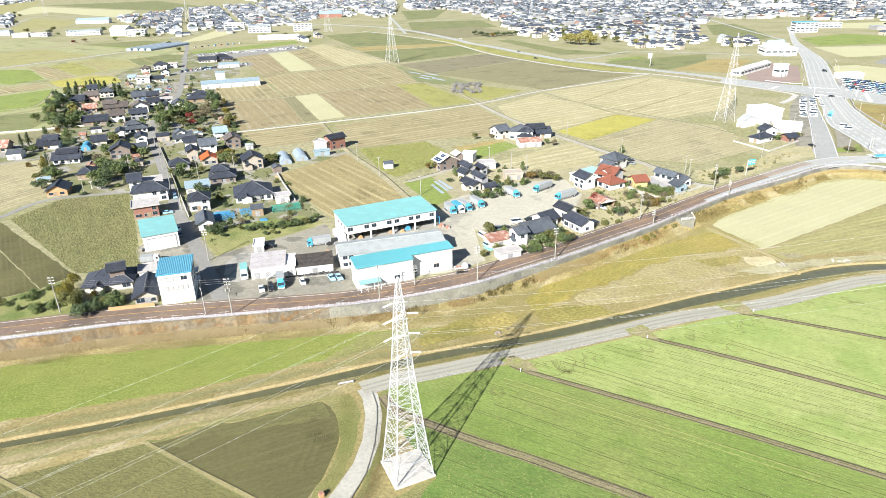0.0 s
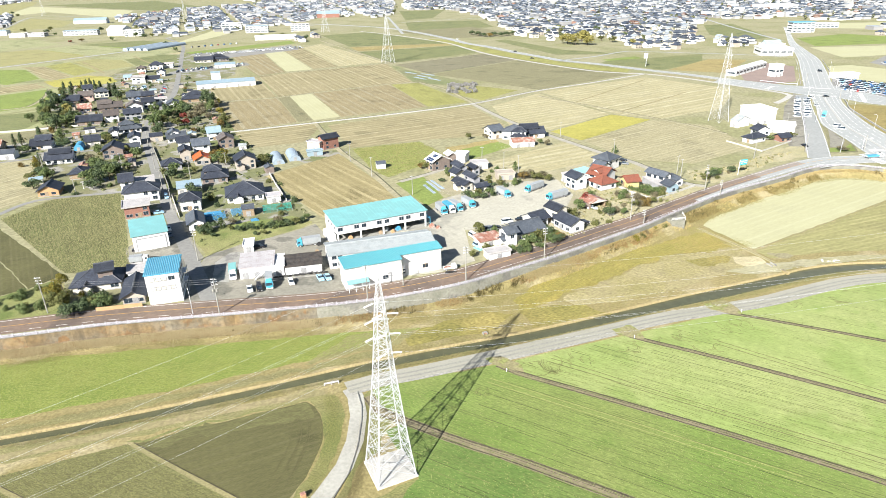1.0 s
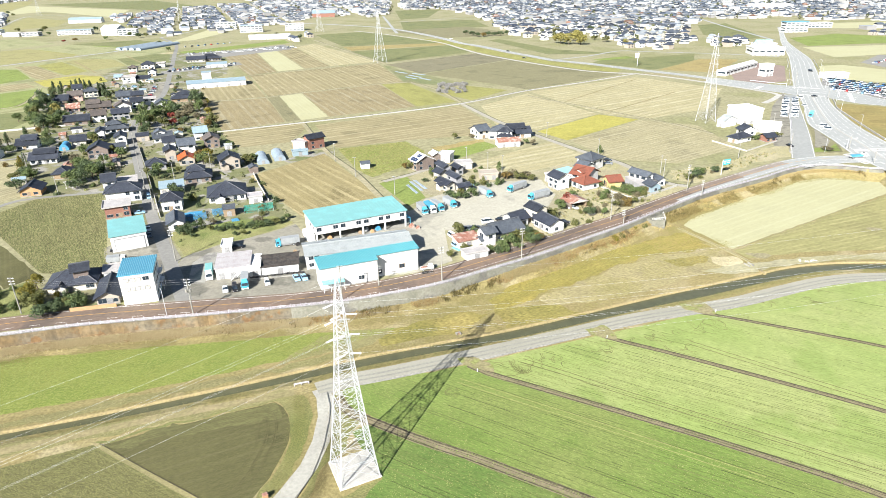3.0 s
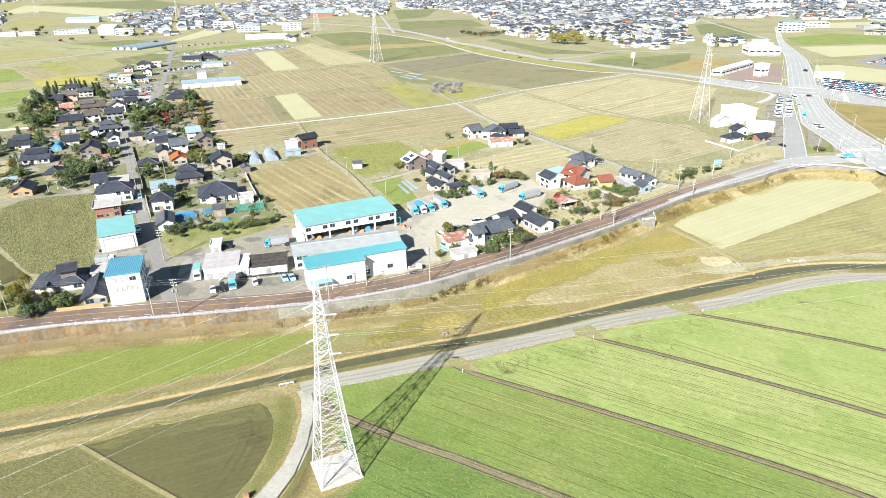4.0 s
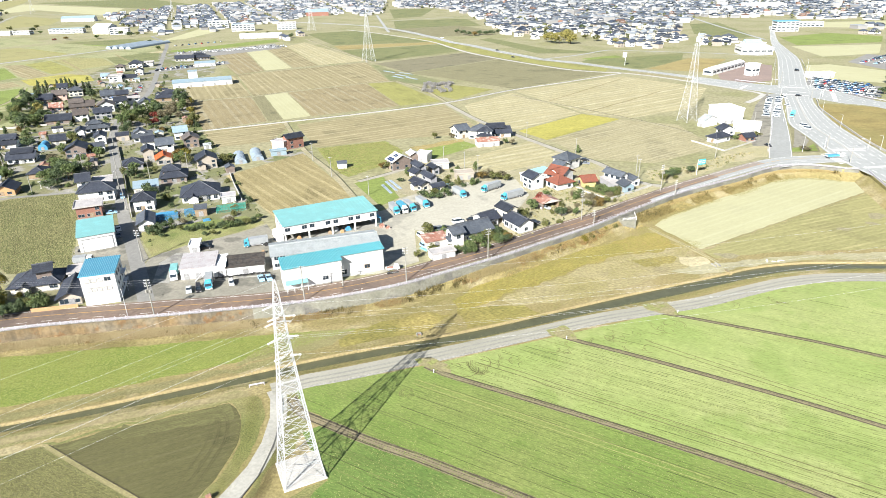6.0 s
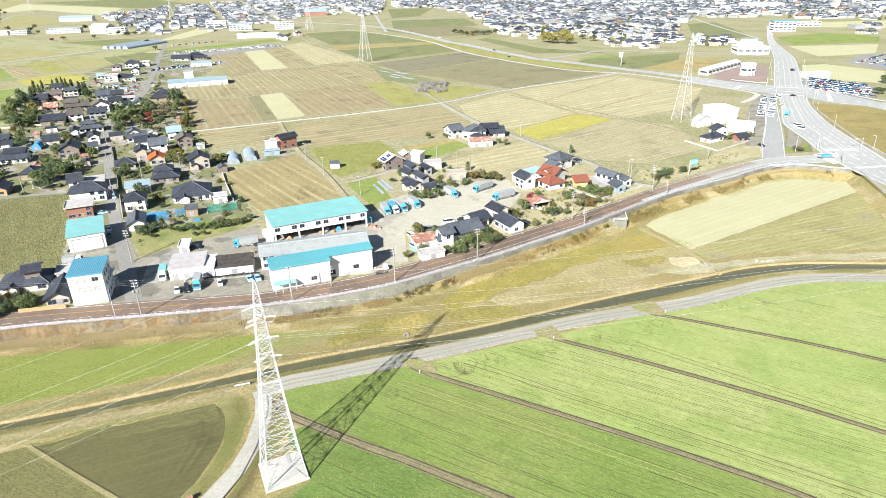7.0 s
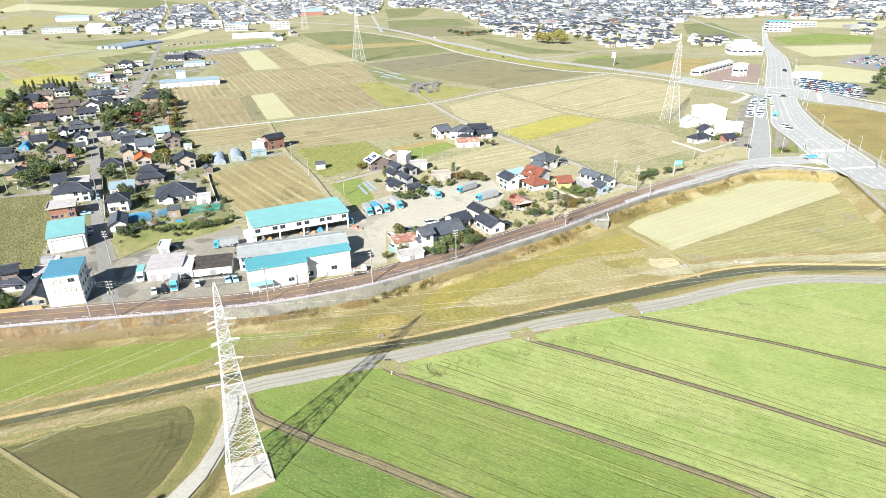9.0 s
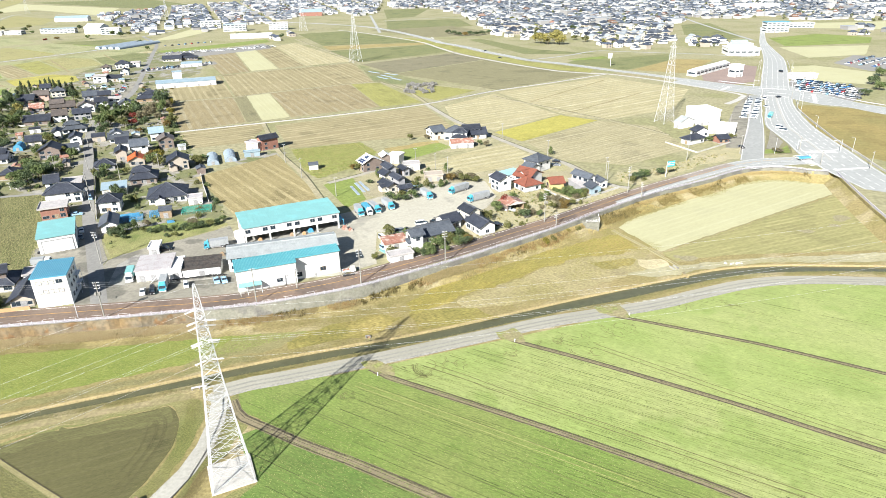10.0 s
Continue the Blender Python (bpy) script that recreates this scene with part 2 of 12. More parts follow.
def at(x, y, z=UP, rot=0.0, s=1.0):
    return pose(x, y, z, 0, 0, rot) @ Matrix.Diagonal((s, s, s, 1))


def resample(pts, step):
    """The line at even steps along its length."""
    out, need = [pts[0]], step
    for a, b in zip(pts, pts[1:]):
        a, b = Vector(a), Vector(b)
        d = (b - a).length
        while d >= need:
            a = a + (b - a) * (need / d)
            out.append((a.x, a.y))
            d, need = (b - a).length, step
        need -= d
    return out


def sheet(name, pts, z, material, label, category="ground", kind="structure", ragged=0.0):
    """A flat piece of ground from its outline; ragged: metres by which the outline wanders."""
    if ragged:
        pts = resample(list(pts) + [pts[0]], 1.6)[:-1]
        pts = [(x + ragged * noise.noise((x * 0.22, y * 0.22, 1.7)) * 1.6 + 0.5 * ragged * noise.noise((x * 0.9, y * 0.9, 4.1)), y + ragged * noise.noise((x * 0.22, y * 0.22, 8.3)) * 1.6 + 0.5 * ragged * noise.noise((x * 0.9, y * 0.9, 6.1))) for x, y in pts]
    b = bmesh.new()
    vs = [b.verts.new((x, y, z)) for x, y in pts]
    fc = b.faces.new(vs)
    fc.normal_update()
    if fc.normal.z < 0:
        fc.normal_flip()
    bmesh.ops.triangulate(b, faces=b.faces)
    me = bpy.data.meshes.new(name)
    b.to_mesh(me)
    b.free()
    me.materials.append(material)
    return tagged(new(name, me), label, category, kind=kind)


def smooth_line(pts, step=4.0):
    """A rounded line through points, at even steps."""
    p = [Vector((*q, 0)) for q in pts]
    p = [p[0] * 2 - p[1]] + p + [p[-1] * 2 - p[-2]]
    out = []
    for i in range(1, len(p) - 2):
        n = max(1, int((p[i + 1] - p[i]).length / step))
        for k in range(n):
            t = k / n
            out.append(0.5 * ((2 * p[i]) + (p[i + 1] - p[i - 1]) * t + (2 * p[i - 1] - 5 * p[i] + 4 * p[i + 1] - p[i + 2]) * t * t + (3 * p[i] - p[i - 1] - 3 * p[i + 1] + p[i + 2]) * t ** 3))
    out.append(p[-2])
    return [(v.x, v.y) for v in out]


def offset(pts, d):
    """The line moved d metres to its left."""
    out = []
    for i, q in enumerate(pts):
        a, b = Vector(pts[max(0, i - 1)]), Vector(pts[min(len(pts) - 1, i + 1)])
        t = (b - a).normalized()
        out.append((q[0] - t.y * d, q[1] + t.x * d))
    return out


def ribbon(name, pts, w0, w1, z, material, label, category="road", kind="structure", parent=None, thick=0.0, ramp=None):
    """A strip along a line, from w0 to w1 metres left of it."""
    a, b = offset(pts, w0), offset(pts, w1)
    n = len(pts)
    acc = Acc()
    acc.add([(x, y, z) for x, y in a] + [(x, y, z) for x, y in b], [(i, i + 1, n + i + 1, n + i) for i in range(n - 1)])
    if thick:
        acc.add([(x, y, z - thick) for x, y in a] + [(x, y, z) for x, y in a], [(i, i + 1, n + i + 1, n + i) for i in range(n - 1)])
        acc.add([(x, y, z - thick) for x, y in b] + [(x, y, z) for x, y in b], [(i, i + 1, n + i + 1, n + i) for i in range(n - 1)])
    ob = part(name, acc, material, parent, "" if parent is None else label)
    if parent is None:
        tagged(ob, label, category, kind=kind)
    return ob


def dashes(name, pts, off, width, on, gap, z, material, parent):
    acc = Acc()
    line = offset(smooth_line(pts, 1.0), off)
    run, k = 0.0, 0
    for i in range(len(line) - 1):
        a, b = Vector(line[i]), Vector(line[i + 1])
        d = (b - a).length
        if (run % (on + gap)) < on and d > 0:
            t = (b - a) / d
            nrm = Vector((-t.y, t.x)) * width / 2
            acc.add([(*(a - nrm), z), (*(b - nrm), z), (*(b + nrm), z), (*(a + nrm), z)], [(0, 1, 2, 3)])
        run += d
    return part(name, acc, material, parent)

# ---- ground ----
FIELD = {
    "clover": ((0.142, 0.182, 0.036), (0.176, 0.186, 0.048), "light green clover field on the river plain"),
    "bean": ((0.126, 0.182, 0.040), (0.166, 0.198, 0.058), "bright green young crop field with drill rows"),
    "bean_lush": ((0.080, 0.140, 0.029), (0.122, 0.164, 0.043), "lush green young crop field with drill rows"),
    # paler crop tone, with the lens glare on the right mixed into it
    "bean_pale": ((0.206, 0.264, 0.078), (0.250, 0.282, 0.106), "pale green young crop field with drill rows and glare in its colour"),
    "dark_tilled": ((0.075, 0.072, 0.028), (0.093, 0.089, 0.035), "dark tilled bare earth field"),
    "tilled_edge": ((0.118, 0.116, 0.046), (0.100, 0.098, 0.040), "greenish brown edge of the tilled field"),
    "stubble_olive": ((0.105, 0.105, 0.038), (0.128, 0.126, 0.048), "olive stubble field with rows"),
    "bank_yellow": ((0.262, 0.212, 0.058), (0.220, 0.188, 0.062), "yellow green weeds on the river bank"),
    "bank_green": ((0.196, 0.176, 0.050), (0.226, 0.186, 0.062), "green grass on the river bank"),
    "bank_pale": ((0.292, 0.252, 0.138), (0.258, 0.225, 0.108), "pale dry grass on the river bank"),
    "dry_yard": ((0.305, 0.275, 0.180), (0.235, 0.220, 0.120), "dry grass and bare earth between houses"),
    "garden_ground": ((0.112, 0.128, 0.048), (0.178, 0.165, 0.098), "gardens and bare earth between the houses"),
    "bank_dry": ((0.195, 0.178, 0.082), (0.165, 0.160, 0.062), "brownish dry grass along the canal"),
    "verge": ((0.185, 0.170, 0.072), (0.122, 0.138, 0.042), "grassy verge round the tilled field"),
    "pale_straw": ((0.342, 0.334, 0.200), (0.322, 0.313, 0.182), "pale straw coloured harvested field"),
    "gravel_bank": ((0.300, 0.280, 0.178), (0.262, 0.246, 0.140), "pale gravelly strip along the canal bank"),
    "sand": ((0.420, 0.375, 0.240), (0.360, 0.315, 0.190), "bare patch of pale sand"),
    "olive_straw": ((0.232, 0.218, 0.094), (0.205, 0.198, 0.082), "olive yellow harvested field"),
    "warm_rows": ((0.202, 0.168, 0.078), (0.226, 0.190, 0.092), "brown harvested paddy with straight straw rows"),
    "tan_rows": ((0.208, 0.180, 0.095), (0.232, 0.200, 0.110), "tan harvested paddy with straw rows"),
    "straw_rows": ((0.262, 0.236, 0.138), (0.240, 0.216, 0.122), "pale harvested paddy with faint straw rows"),
    "brown_rows": ((0.200, 0.165, 0.088), (0.222, 0.185, 0.101), "brown paddy stubble in rows"),
    "pale_rows": ((0.296, 0.266, 0.150), (0.268, 0.242, 0.132), "pale tan paddy with straw lines"),
    "brown_dark": ((0.152, 0.141, 0.086), (0.166, 0.153, 0.095), "dull brown fallow field"),
    "olive_dark": ((0.163, 0.152, 0.083), (0.176, 0.164, 0.090), "dull olive fallow field"),
    "olive": ((0.222, 0.232, 0.112), (0.250, 0.246, 0.132), "pale green stubble field"),
    "ripe": ((0.225, 0.220, 0.070), (0.205, 0.200, 0.064), "yellow green ripening field"),
    "yellow": ((0.300, 0.278, 0.066), (0.280, 0.256, 0.062), "bright yellow ripe field"),
    "orange_straw": ((0.255, 0.205, 0.085), (0.235, 0.195, 0.08), "orange dry grass strip"),
    "meadow": ((0.165, 0.222, 0.048), (0.215, 0.232, 0.068), "green meadow with dry patches"),
    "green_dark": ((0.130, 0.144, 0.058), (0.150, 0.156, 0.067), "dull green regrown paddy"),
    "lime": ((0.165, 0.205, 0.050), (0.150, 0.190, 0.048), "lime green grass field"),
    "garden": ((0.190, 0.184, 0.097), (0.133, 0.153, 0.065), "vegetable garden plots"),
    "crop": ((0.100, 0.112, 0.038), (0.125, 0.120, 0.050), "green and brown crop in dense rows"),
    "weeds": ((0.128, 0.162, 0.045), (0.225, 0.206, 0.092), "rough weedy green ground"),
    "weeds_dry": ((0.330, 0.296, 0.185), (0.270, 0.250, 0.132), "dry weedy ground by the road"),
    "olive_gold": ((0.223, 0.178, 0.065), (0.190, 0.163, 0.059), "golden brown grass field inside the road loop"),
}
ROWED = {"bank_yellow": (1.5, (0.185, 0.165, 0.042), 0.4), "warm_rows": (4.6, (0.325, 0.278, 0.150), 0.5), "tan_rows": (5.0, (0.305, 0.268, 0.158), 0.5), "straw_rows": (3.0, (0.315, 0.288, 0.180), 0.5), "brown_rows": (6.0, (0.255, 0.226, 0.142), 0.5),
         "pale_rows": (6.0, (0.365, 0.338, 0.222), 0.55), "stubble_olive": (1.1, (0.165, 0.155, 0.078), 0.5), "crop": (1.2, (0.165, 0.160, 0.070), 0.5), "meadow": (4.0, (0.228, 0.224, 0.097), 0.4),
         "olive_straw": (2.6, (0.285, 0.260, 0.122), 0.5), "pale_straw": (3.2, (0.360, 0.350, 0.216), 0.4), "dark_tilled": (1.6, (0.100, 0.093, 0.042), 0.5), "olive_dark": (9.0, (0.180, 0.170, 0.092), 0.4),
         "green_dark": (8.0, (0.147, 0.153, 0.065), 0.4)}
MOTTLED = {"pale_straw": (2.6, 0.06), "olive_straw": (2.4, 0.16), "stubble_olive": (3.6, 0.25), "dark_tilled": (3.6, 0.16), "meadow": (1.6, 0.25), "warm_rows": (2.2, 0.2), "tan_rows": (2.0, 0.18), "clover": (2.8, 0.26), "bean": (2.6, 0.20), "bean_lush": (2.6, 0.24), "bean_pale": (2.4, 0.16), "verge": (3.2, 0.3), "bank_pale": (2.0, 0.32), "bank_dry": (3.4, 0.24), "bank_yellow": (2.2, 0.34), "bank_green": (2.0, 0.36), "dry_yard": (2.6, 0.2), "weeds": (2.4, 0.3), "weeds_dry": (2.4, 0.24), "crop": (2.2, 0.5)}
GRAIN = {"clover": (12, 2.0), "bean": (-30.6, 3.0), "bean_lush": (-30.6, 3.0), "bean_pale": (-30.6, 4.0), "verge": (0, 1.5), "bank_green": (25, 2.5), "bank_pale": (25, 2.5), "bank_dry": (20, 3.0), "bank_yellow": (38, 3.0), "garden_ground": (0, 1.0), "dry_yard": (0, 1.0), "weeds": (0, 1.0), "weeds_dry": (30, 1.5), "meadow": (30, 2.0), "garden": (20, 3.0), "dark_tilled": (25, 4.0)}
PLOTS = []


def inside_poly(x, y, poly):
    c = False
    for (x0, y0), (x1, y1) in zip(poly, poly[1:] + poly[:1]):
        if (y0 > y) != (y1 > y) and x < (x1 - x0) * (y - y0) / (y1 - y0) + x0:
            c = not c
    return c


def overlap(p, q):
    """Whether two outlines cover some ground together."""
    if max(a[0] for a in p) < min(a[0] for a in q) - 3 or max(a[0] for a in q) < min(a[0] for a in p) - 3 or max(a[1] for a in p) < min(a[1] for a in q) - 3 or max(a[1] for a in q) < min(a[1] for a in p) - 3:
        return False
    if any(inside_poly(*a, q) for a in p) or any(inside_poly(*a, p) for a in q):
        return True
    side = lambda a, b, c: (b[0] - a[0]) * (c[1] - a[1]) - (b[1] - a[1]) * (c[0] - a[0])
    for a, b in zip(p, p[1:] + p[:1]):
        for c, d in zip(q, q[1:] + q[:1]):
            if side(a, b, c) * side(a, b, d) < 0 and side(c, d, a) * side(c, d, b) < 0:
                return True
    return False


def field(kind, ang, pts, z=UP):
    c1, c2, label = FIELD[kind]
    st = None
    if kind in ROWED:
        per, sc, share = ROWED[kind]
        st = (ang, per, sc, share, 0.25)
    fine, famt = MOTTLED.get(kind, (3.6, 0.24))
    m = mat("%s_%d" % (kind, round(ang)), c1, c2, 0.95, 0.035, fine, famt, bump=0.03, bscale=1.6, grain=(GRAIN.get(kind, (ang, 7.0))), stripe=st, patch=(tuple(v * (0.93 if kind[:4] in ("bean", "clov", "pale") else 0.8) for v in c1), 0.05, 0.16) if kind != "garden_ground" else ((0.235, 0.225, 0.195), 0.10, 0.2))
    low = kind in ("garden_ground", "dry_yard")
    over = 0 if low else 1 + max([o for k_, _, q, z_, o in PLOTS if z_ == z and o and overlap(pts, q)], default=0)
    over = min(over, 12)
    PLOTS.append((kind, ang, pts, z, over))
    rag = {"bank_dry": 0.9, "bank_yellow": 1.2, "bank_green": 1.2, "bank_pale": 1.2, "verge": 0.8, "weeds": 1.0, "weeds_dry": 1.2, "meadow": 0.8, "clover": 0.7, "bean": 0.5, "garden_ground": 2.0, "dry_yard": 2.0, "dark_tilled": 0.35, "tilled_edge": 1.6, "orange_straw": 0.8, "sand": 1.0, "gravel_bank": 0.8, "olive_straw": 0.5, "pale_straw": 0.4}.get(kind, 0.0)
    return sheet("field", pts, z + (0.012 if low else 0.018 + 0.004 * over), m, label, "field", ragged=rag)


ROADS = {"farm_road": (CONCL, "pale concrete farm road beside a ditch"), "trunk_road": (HIGHWAY, "grey two-lane trunk road across the fields"), "village_street": (LANE, "narrow grey village street"),
         "lane": (LANE, "narrow asphalt lane"), "farm_lane": (mat("pale_farm_lane", (0.31, 0.295, 0.245), (0.27, 0.255, 0.21), 0.95, 0.1, 1.0, 0.1), "pale worn lane between the fields"), "dirt_path": (mat("field_path", (0.30, 0.27, 0.18), (0.24, 0.22, 0.13), 0.95, 0.1, 1.0, 0.2), "dry grass field path"), "far_lane": (HIGHWAY, "distant pale grey road"),
         "frontage_lane": (CONCL, "pale narrow lane beside the trunk road"), "highway": (HIGHWAY, "wide pale grey highway with many lanes"), "side_road": (mat("pale_asphalt", (0.235, 0.243, 0.232), (0.262, 0.268, 0.256), 0.9, 0.05, 0.8, 0.1), "wide grey service road"), "cross_road": (HIGHWAY, "grey cross road at the junction"),
         "gravel_track": (GRAVEL, "grey gravel track along the canal"), "concrete_lane": (mat("worn_concrete_lane", (0.345, 0.336, 0.292), (0.288, 0.281, 0.244), 0.9, 0.12, 1.2, 0.10), "curved pale concrete lane by the pylon"),
         "mud_track": (DIRT, "brown rutted tractor track"), "grass_track": (mat("grass_wheel_track", (0.20, 0.175, 0.085), (0.24, 0.20, 0.11), 0.95, 0.1, 1.0, 0.2), "faint grassy wheel track")}
RLAYER = [0]
ROUTES = []


def road(kind, width, pts, z=UP):
    m, label = ROADS[kind]
    RLAYER[0] = (RLAYER[0] + 1) % 7
    line = smooth_line(pts, 5.0)
    ROUTES.append((line, width))
    h = z + 0.075 + 0.006 * RLAYER[0]
    if kind == "mud_track":
        if width < 1.5:
            m = mat("grassy_ridge", (0.225, 0.200, 0.095), (0.19, 0.172, 0.08), 0.95, 0.1, 2.5, 0.2)
        ob = ribbon(kind, line, -width / 2, width / 2, h - 0.02, m, label)
        # dark ribbons: wheel ruts, plus the bank's and ridge's shade laid on as colour
        rut = mat("rut_with_edge_shade", (0.058, 0.050, 0.030), (0.078, 0.066, 0.042), 0.9, 0.15, 1.2, 0.25)
        for o, wd in ((0.42, 0.22),) if width < 1.5 else ((0.36, 0.50), (0.08, 0.12), (-0.36, 0.36)):
            ribbon("rut", line, o * width - wd / 2, o * width + wd / 2, h - 0.005, rut, "dark wheel rut with painted edge shade", parent=ob)
        return ob
    ob = ribbon(kind, line, -width / 2, width / 2, h, m, label)
    if kind == "gravel_track":
        ribbon("gravel_edge", line, -width / 2 - 0.5, -width / 2 + 0.5, h + 0.01, mat("pale_rubble", (0.272, 0.264, 0.232), (0.242, 0.234, 0.204), 0.95, 0.3, 1.6, 0.25), "pale crumbled edge", parent=ob)
        for o in (-1.1, 0.6):
            ribbon("wheel_rut", line, o - 0.35, o + 0.35, h + 0.006, mat("worn_gravel_rut", (0.205, 0.202, 0.172), (0.228, 0.224, 0.188), 0.95, 0.12, 1.6, 0.12), "grey worn wheel rut", parent=ob)
    if kind in ("trunk_road", "highway", "cross_road", "side_road"):
        for o in (-width / 2 + 0.7, width / 2 - 0.7):
            ribbon("edge_line", line, o - 0.09, o + 0.09, h + 0.02, LINEW, "white edge line", parent=ob)
        lanes = {"trunk_road": 2, "highway": 4, "cross_road": 3, "side_road": 1}[kind]
        for k in range(1, lanes):
            dashes("lane_line", pts, -width / 2 + 0.7 + (width - 1.4) * k / lanes, 0.22, 6, 7, h + 0.025, LINEW, ob)
    if kind in ("dirt_path", "farm_road", "farm_lane"):
        ribbon("ditch", line, width / 2 + 0.1, width / 2 + 0.75, h - 0.02, mat("wet_ditch", (0.075, 0.075, 0.045), (0.11, 0.105, 0.06), 0.9, 0.2, 1.0, 0.2), "dark grassy ditch", parent=ob)
    if kind == "farm_road":
        ribbon("channel", line, -0.85, 0.15, h + 0.012, mat("dark_channel", (0.10, 0.10, 0.085), (0.14, 0.135, 0.115), 0.9, 0.2, 1.0, 0.2), "dark water channel", parent=ob)
        bars = Acc()
        for (x0, y0), (x1, y1) in list(zip(resample(line, 4.2), resample(line, 4.2)[1:])):
            d_ = math.hypot(x1 - x0, y1 - y0)
            u_, v_ = ((x1 - x0) / d_, (y1 - y0) / d_), (-(y1 - y0) / d_, (x1 - x0) / d_)
            q = [(x0 + u_[0] * a_ + v_[0] * b_, y0 + u_[1] * a_ + v_[1] * b_) for a_, b_ in ((-1.3, -1.1), (1.3, -1.1), (1.3, 0.4), (-1.3, 0.4))]
            bars.add([(*c_, h + 0.0) for c_ in q] + [(*c_, h + 0.14) for c_ in q], [(4, 5, 6, 7), (0, 1, 5, 4), (1, 2, 6, 5), (2, 3, 7, 6), (3, 0, 4, 7)])
        part("channel_lid", bars, CONCL, ob)
        for o in (-width / 2 - 0.5,):
            ribbon("ditch_wall", line, o, o + 0.25, h + 0.35, CONCL, "concrete ditch wall", parent=ob, thick=0.4)
    return ob


def even(pts, n):
    """n + 1 points at even shares of a rounded line."""
    line = smooth_line(pts, 3.0)
    run = [0.0]
    for a, b in zip(line, line[1:]):
        run.append(run[-1] + math.dist(a, b))
    at_ = [run[-1] * k / n for k in range(n + 1)]
    return list(zip(np.interp(at_, run, [q[0] for q in line]).tolist(), np.interp(at_, run, [q[1] for q in line]).tolist()))


def carriageway(name, left, right, z, material, label, lanes, median=None):
    """A road between two edges, with edge lines, dashed lane lines at shares of its width and an optional raised median."""
    n = max(24, int(math.dist(left[0], left[-1]) / 3.0))
    a, b = even(left, n), even(right, n)
    acc = Acc()
    for p, q in zip(a, b):
        acc.v += [(*p, z), (*q, z)]
    acc.f += [(2 * i, 2 * i + 1, 2 * i + 3, 2 * i + 2) for i in range(n)]
    ob = tagged(part(name, acc, material), label, "road", kind="structure")
    mid = lambda k, s: (a[k][0] + (b[k][0] - a[k][0]) * s, a[k][1] + (b[k][1] - a[k][1]) * s)
    for s_ in (0.035, 0.965):
        ribbon("edge_line", [mid(k, s_) for k in range(n + 1)], -0.11, 0.11, z + 0.012, LINEW, "white edge line", parent=ob)
    for s_ in lanes:
        d = Acc()
        for k in range(0, n - 1, 3):
            p, q = Vector(mid(k, s_)), Vector(mid(k + 1, s_))
            w = (q - p).orthogonal().normalized() * 0.13
            q = p + (q - p) * 1.6
            d.add([(*(p - w), z + 0.012), (*(q - w), z + 0.012), (*(q + w), z + 0.012), (*(p + w), z + 0.012)], [(0, 1, 2, 3)])
        part("lane_line", d, LINEW, ob)
    if median:
        ribbon("median", [mid(k, median) for k in range(n + 1)], -0.35, 0.35, z + 0.16, CONCL, "raised concrete median", parent=ob, thick=0.2)
        ribbon("median_line", [mid(k, median + 0.05) for k in range(n + 1)], -0.10, 0.10, z + 0.012, LINEW, "white line beside the median", parent=ob)
    return ob


YARDS = {"asphalt": (ASPHALT, "worn grey asphalt yard"), "gravel": (YARD, "pale gravel truck yard"), "concrete": (CONC, "concrete apron"),
         "brownlot": (mat("brown_paving", (0.23, 0.175, 0.15), (0.20, 0.155, 0.135), 0.9, 0.1, 1.0, 0.12), "reddish brown paved lot"), "carlot": (LANE, "asphalt car lot")}


def yard(kind, pts):
    m, label = YARDS[kind]
    RLAYER[0] = (RLAYER[0] + 1) % 7
    return sheet("pavement", pts, UP + 0.055 + 0.002 * RLAYER[0], m, label, "pavement")


RAIL = smooth_line([(-700, 57.2), (-500, 89.2), (-320, 118), (-220, 134), (-170, 142), (-140, 146.8)] + [(-120.2, 150), (-106.1, 153), (-91.7, 156.4), (-76.3, 158.7), (-60.4, 160.6), (-47.5, 162.4), (-34.4, 164.3), (-21.1, 166.5), (-10.9, 168.9), (3, 173.5), (15.7, 178.7), (29.4, 186.8), (46.3, 196.7), (65.3, 209.6), (83.8, 222.4), (105.5, 239.8), (133, 260.2), (166.5, 279.5), (185.2, 291.7), (200.3, 297.3), (214.7, 295.4), (223, 290.1), (230.4, 288.6)])
BYPASS_EDGE = smooth_line([(232, 285.8), (227.6, 270.5), (220.4, 243), (216.8, 227.7), (213.2, 212.4)])
CENTRE = smooth_line([(-700, 64), (-500, 96), (-320, 124.8), (-220, 140.8), (-170, 148.8), (-148, 152.4)] + [(-124.2, 156.2), (-94.5, 162.4), (-62.2, 166.3), (-35.3, 169.2), (-21.6, 171.6), (-11.3, 174.9), (3, 180.1), (16.2, 186.5), (30.4, 195.2), (48.1, 205.9), (67.8, 219.3), (86.8, 231.9), (108.7, 248.5), (136.6, 268.7), (171, 290.8), (189.7, 302), (205.4, 308), (222.3, 309.9)])
CANAL_N = smooth_line([(-700, -64), (-500, -5), (-320, 48), (-220, 78), (-160, 95.5), (-125, 106)] + [(-98.3, 113.6), (-69.6, 122), (-38, 132.9), (-9.6, 143.4), (14, 150.7), (39.5, 158.6), (80.1, 174.1), (100, 181.3), (121.4, 189), (135, 194), (149.9, 196.5), (164, 196.7), (195.9, 194.3)] + [(225, 191.5), (290, 186)])
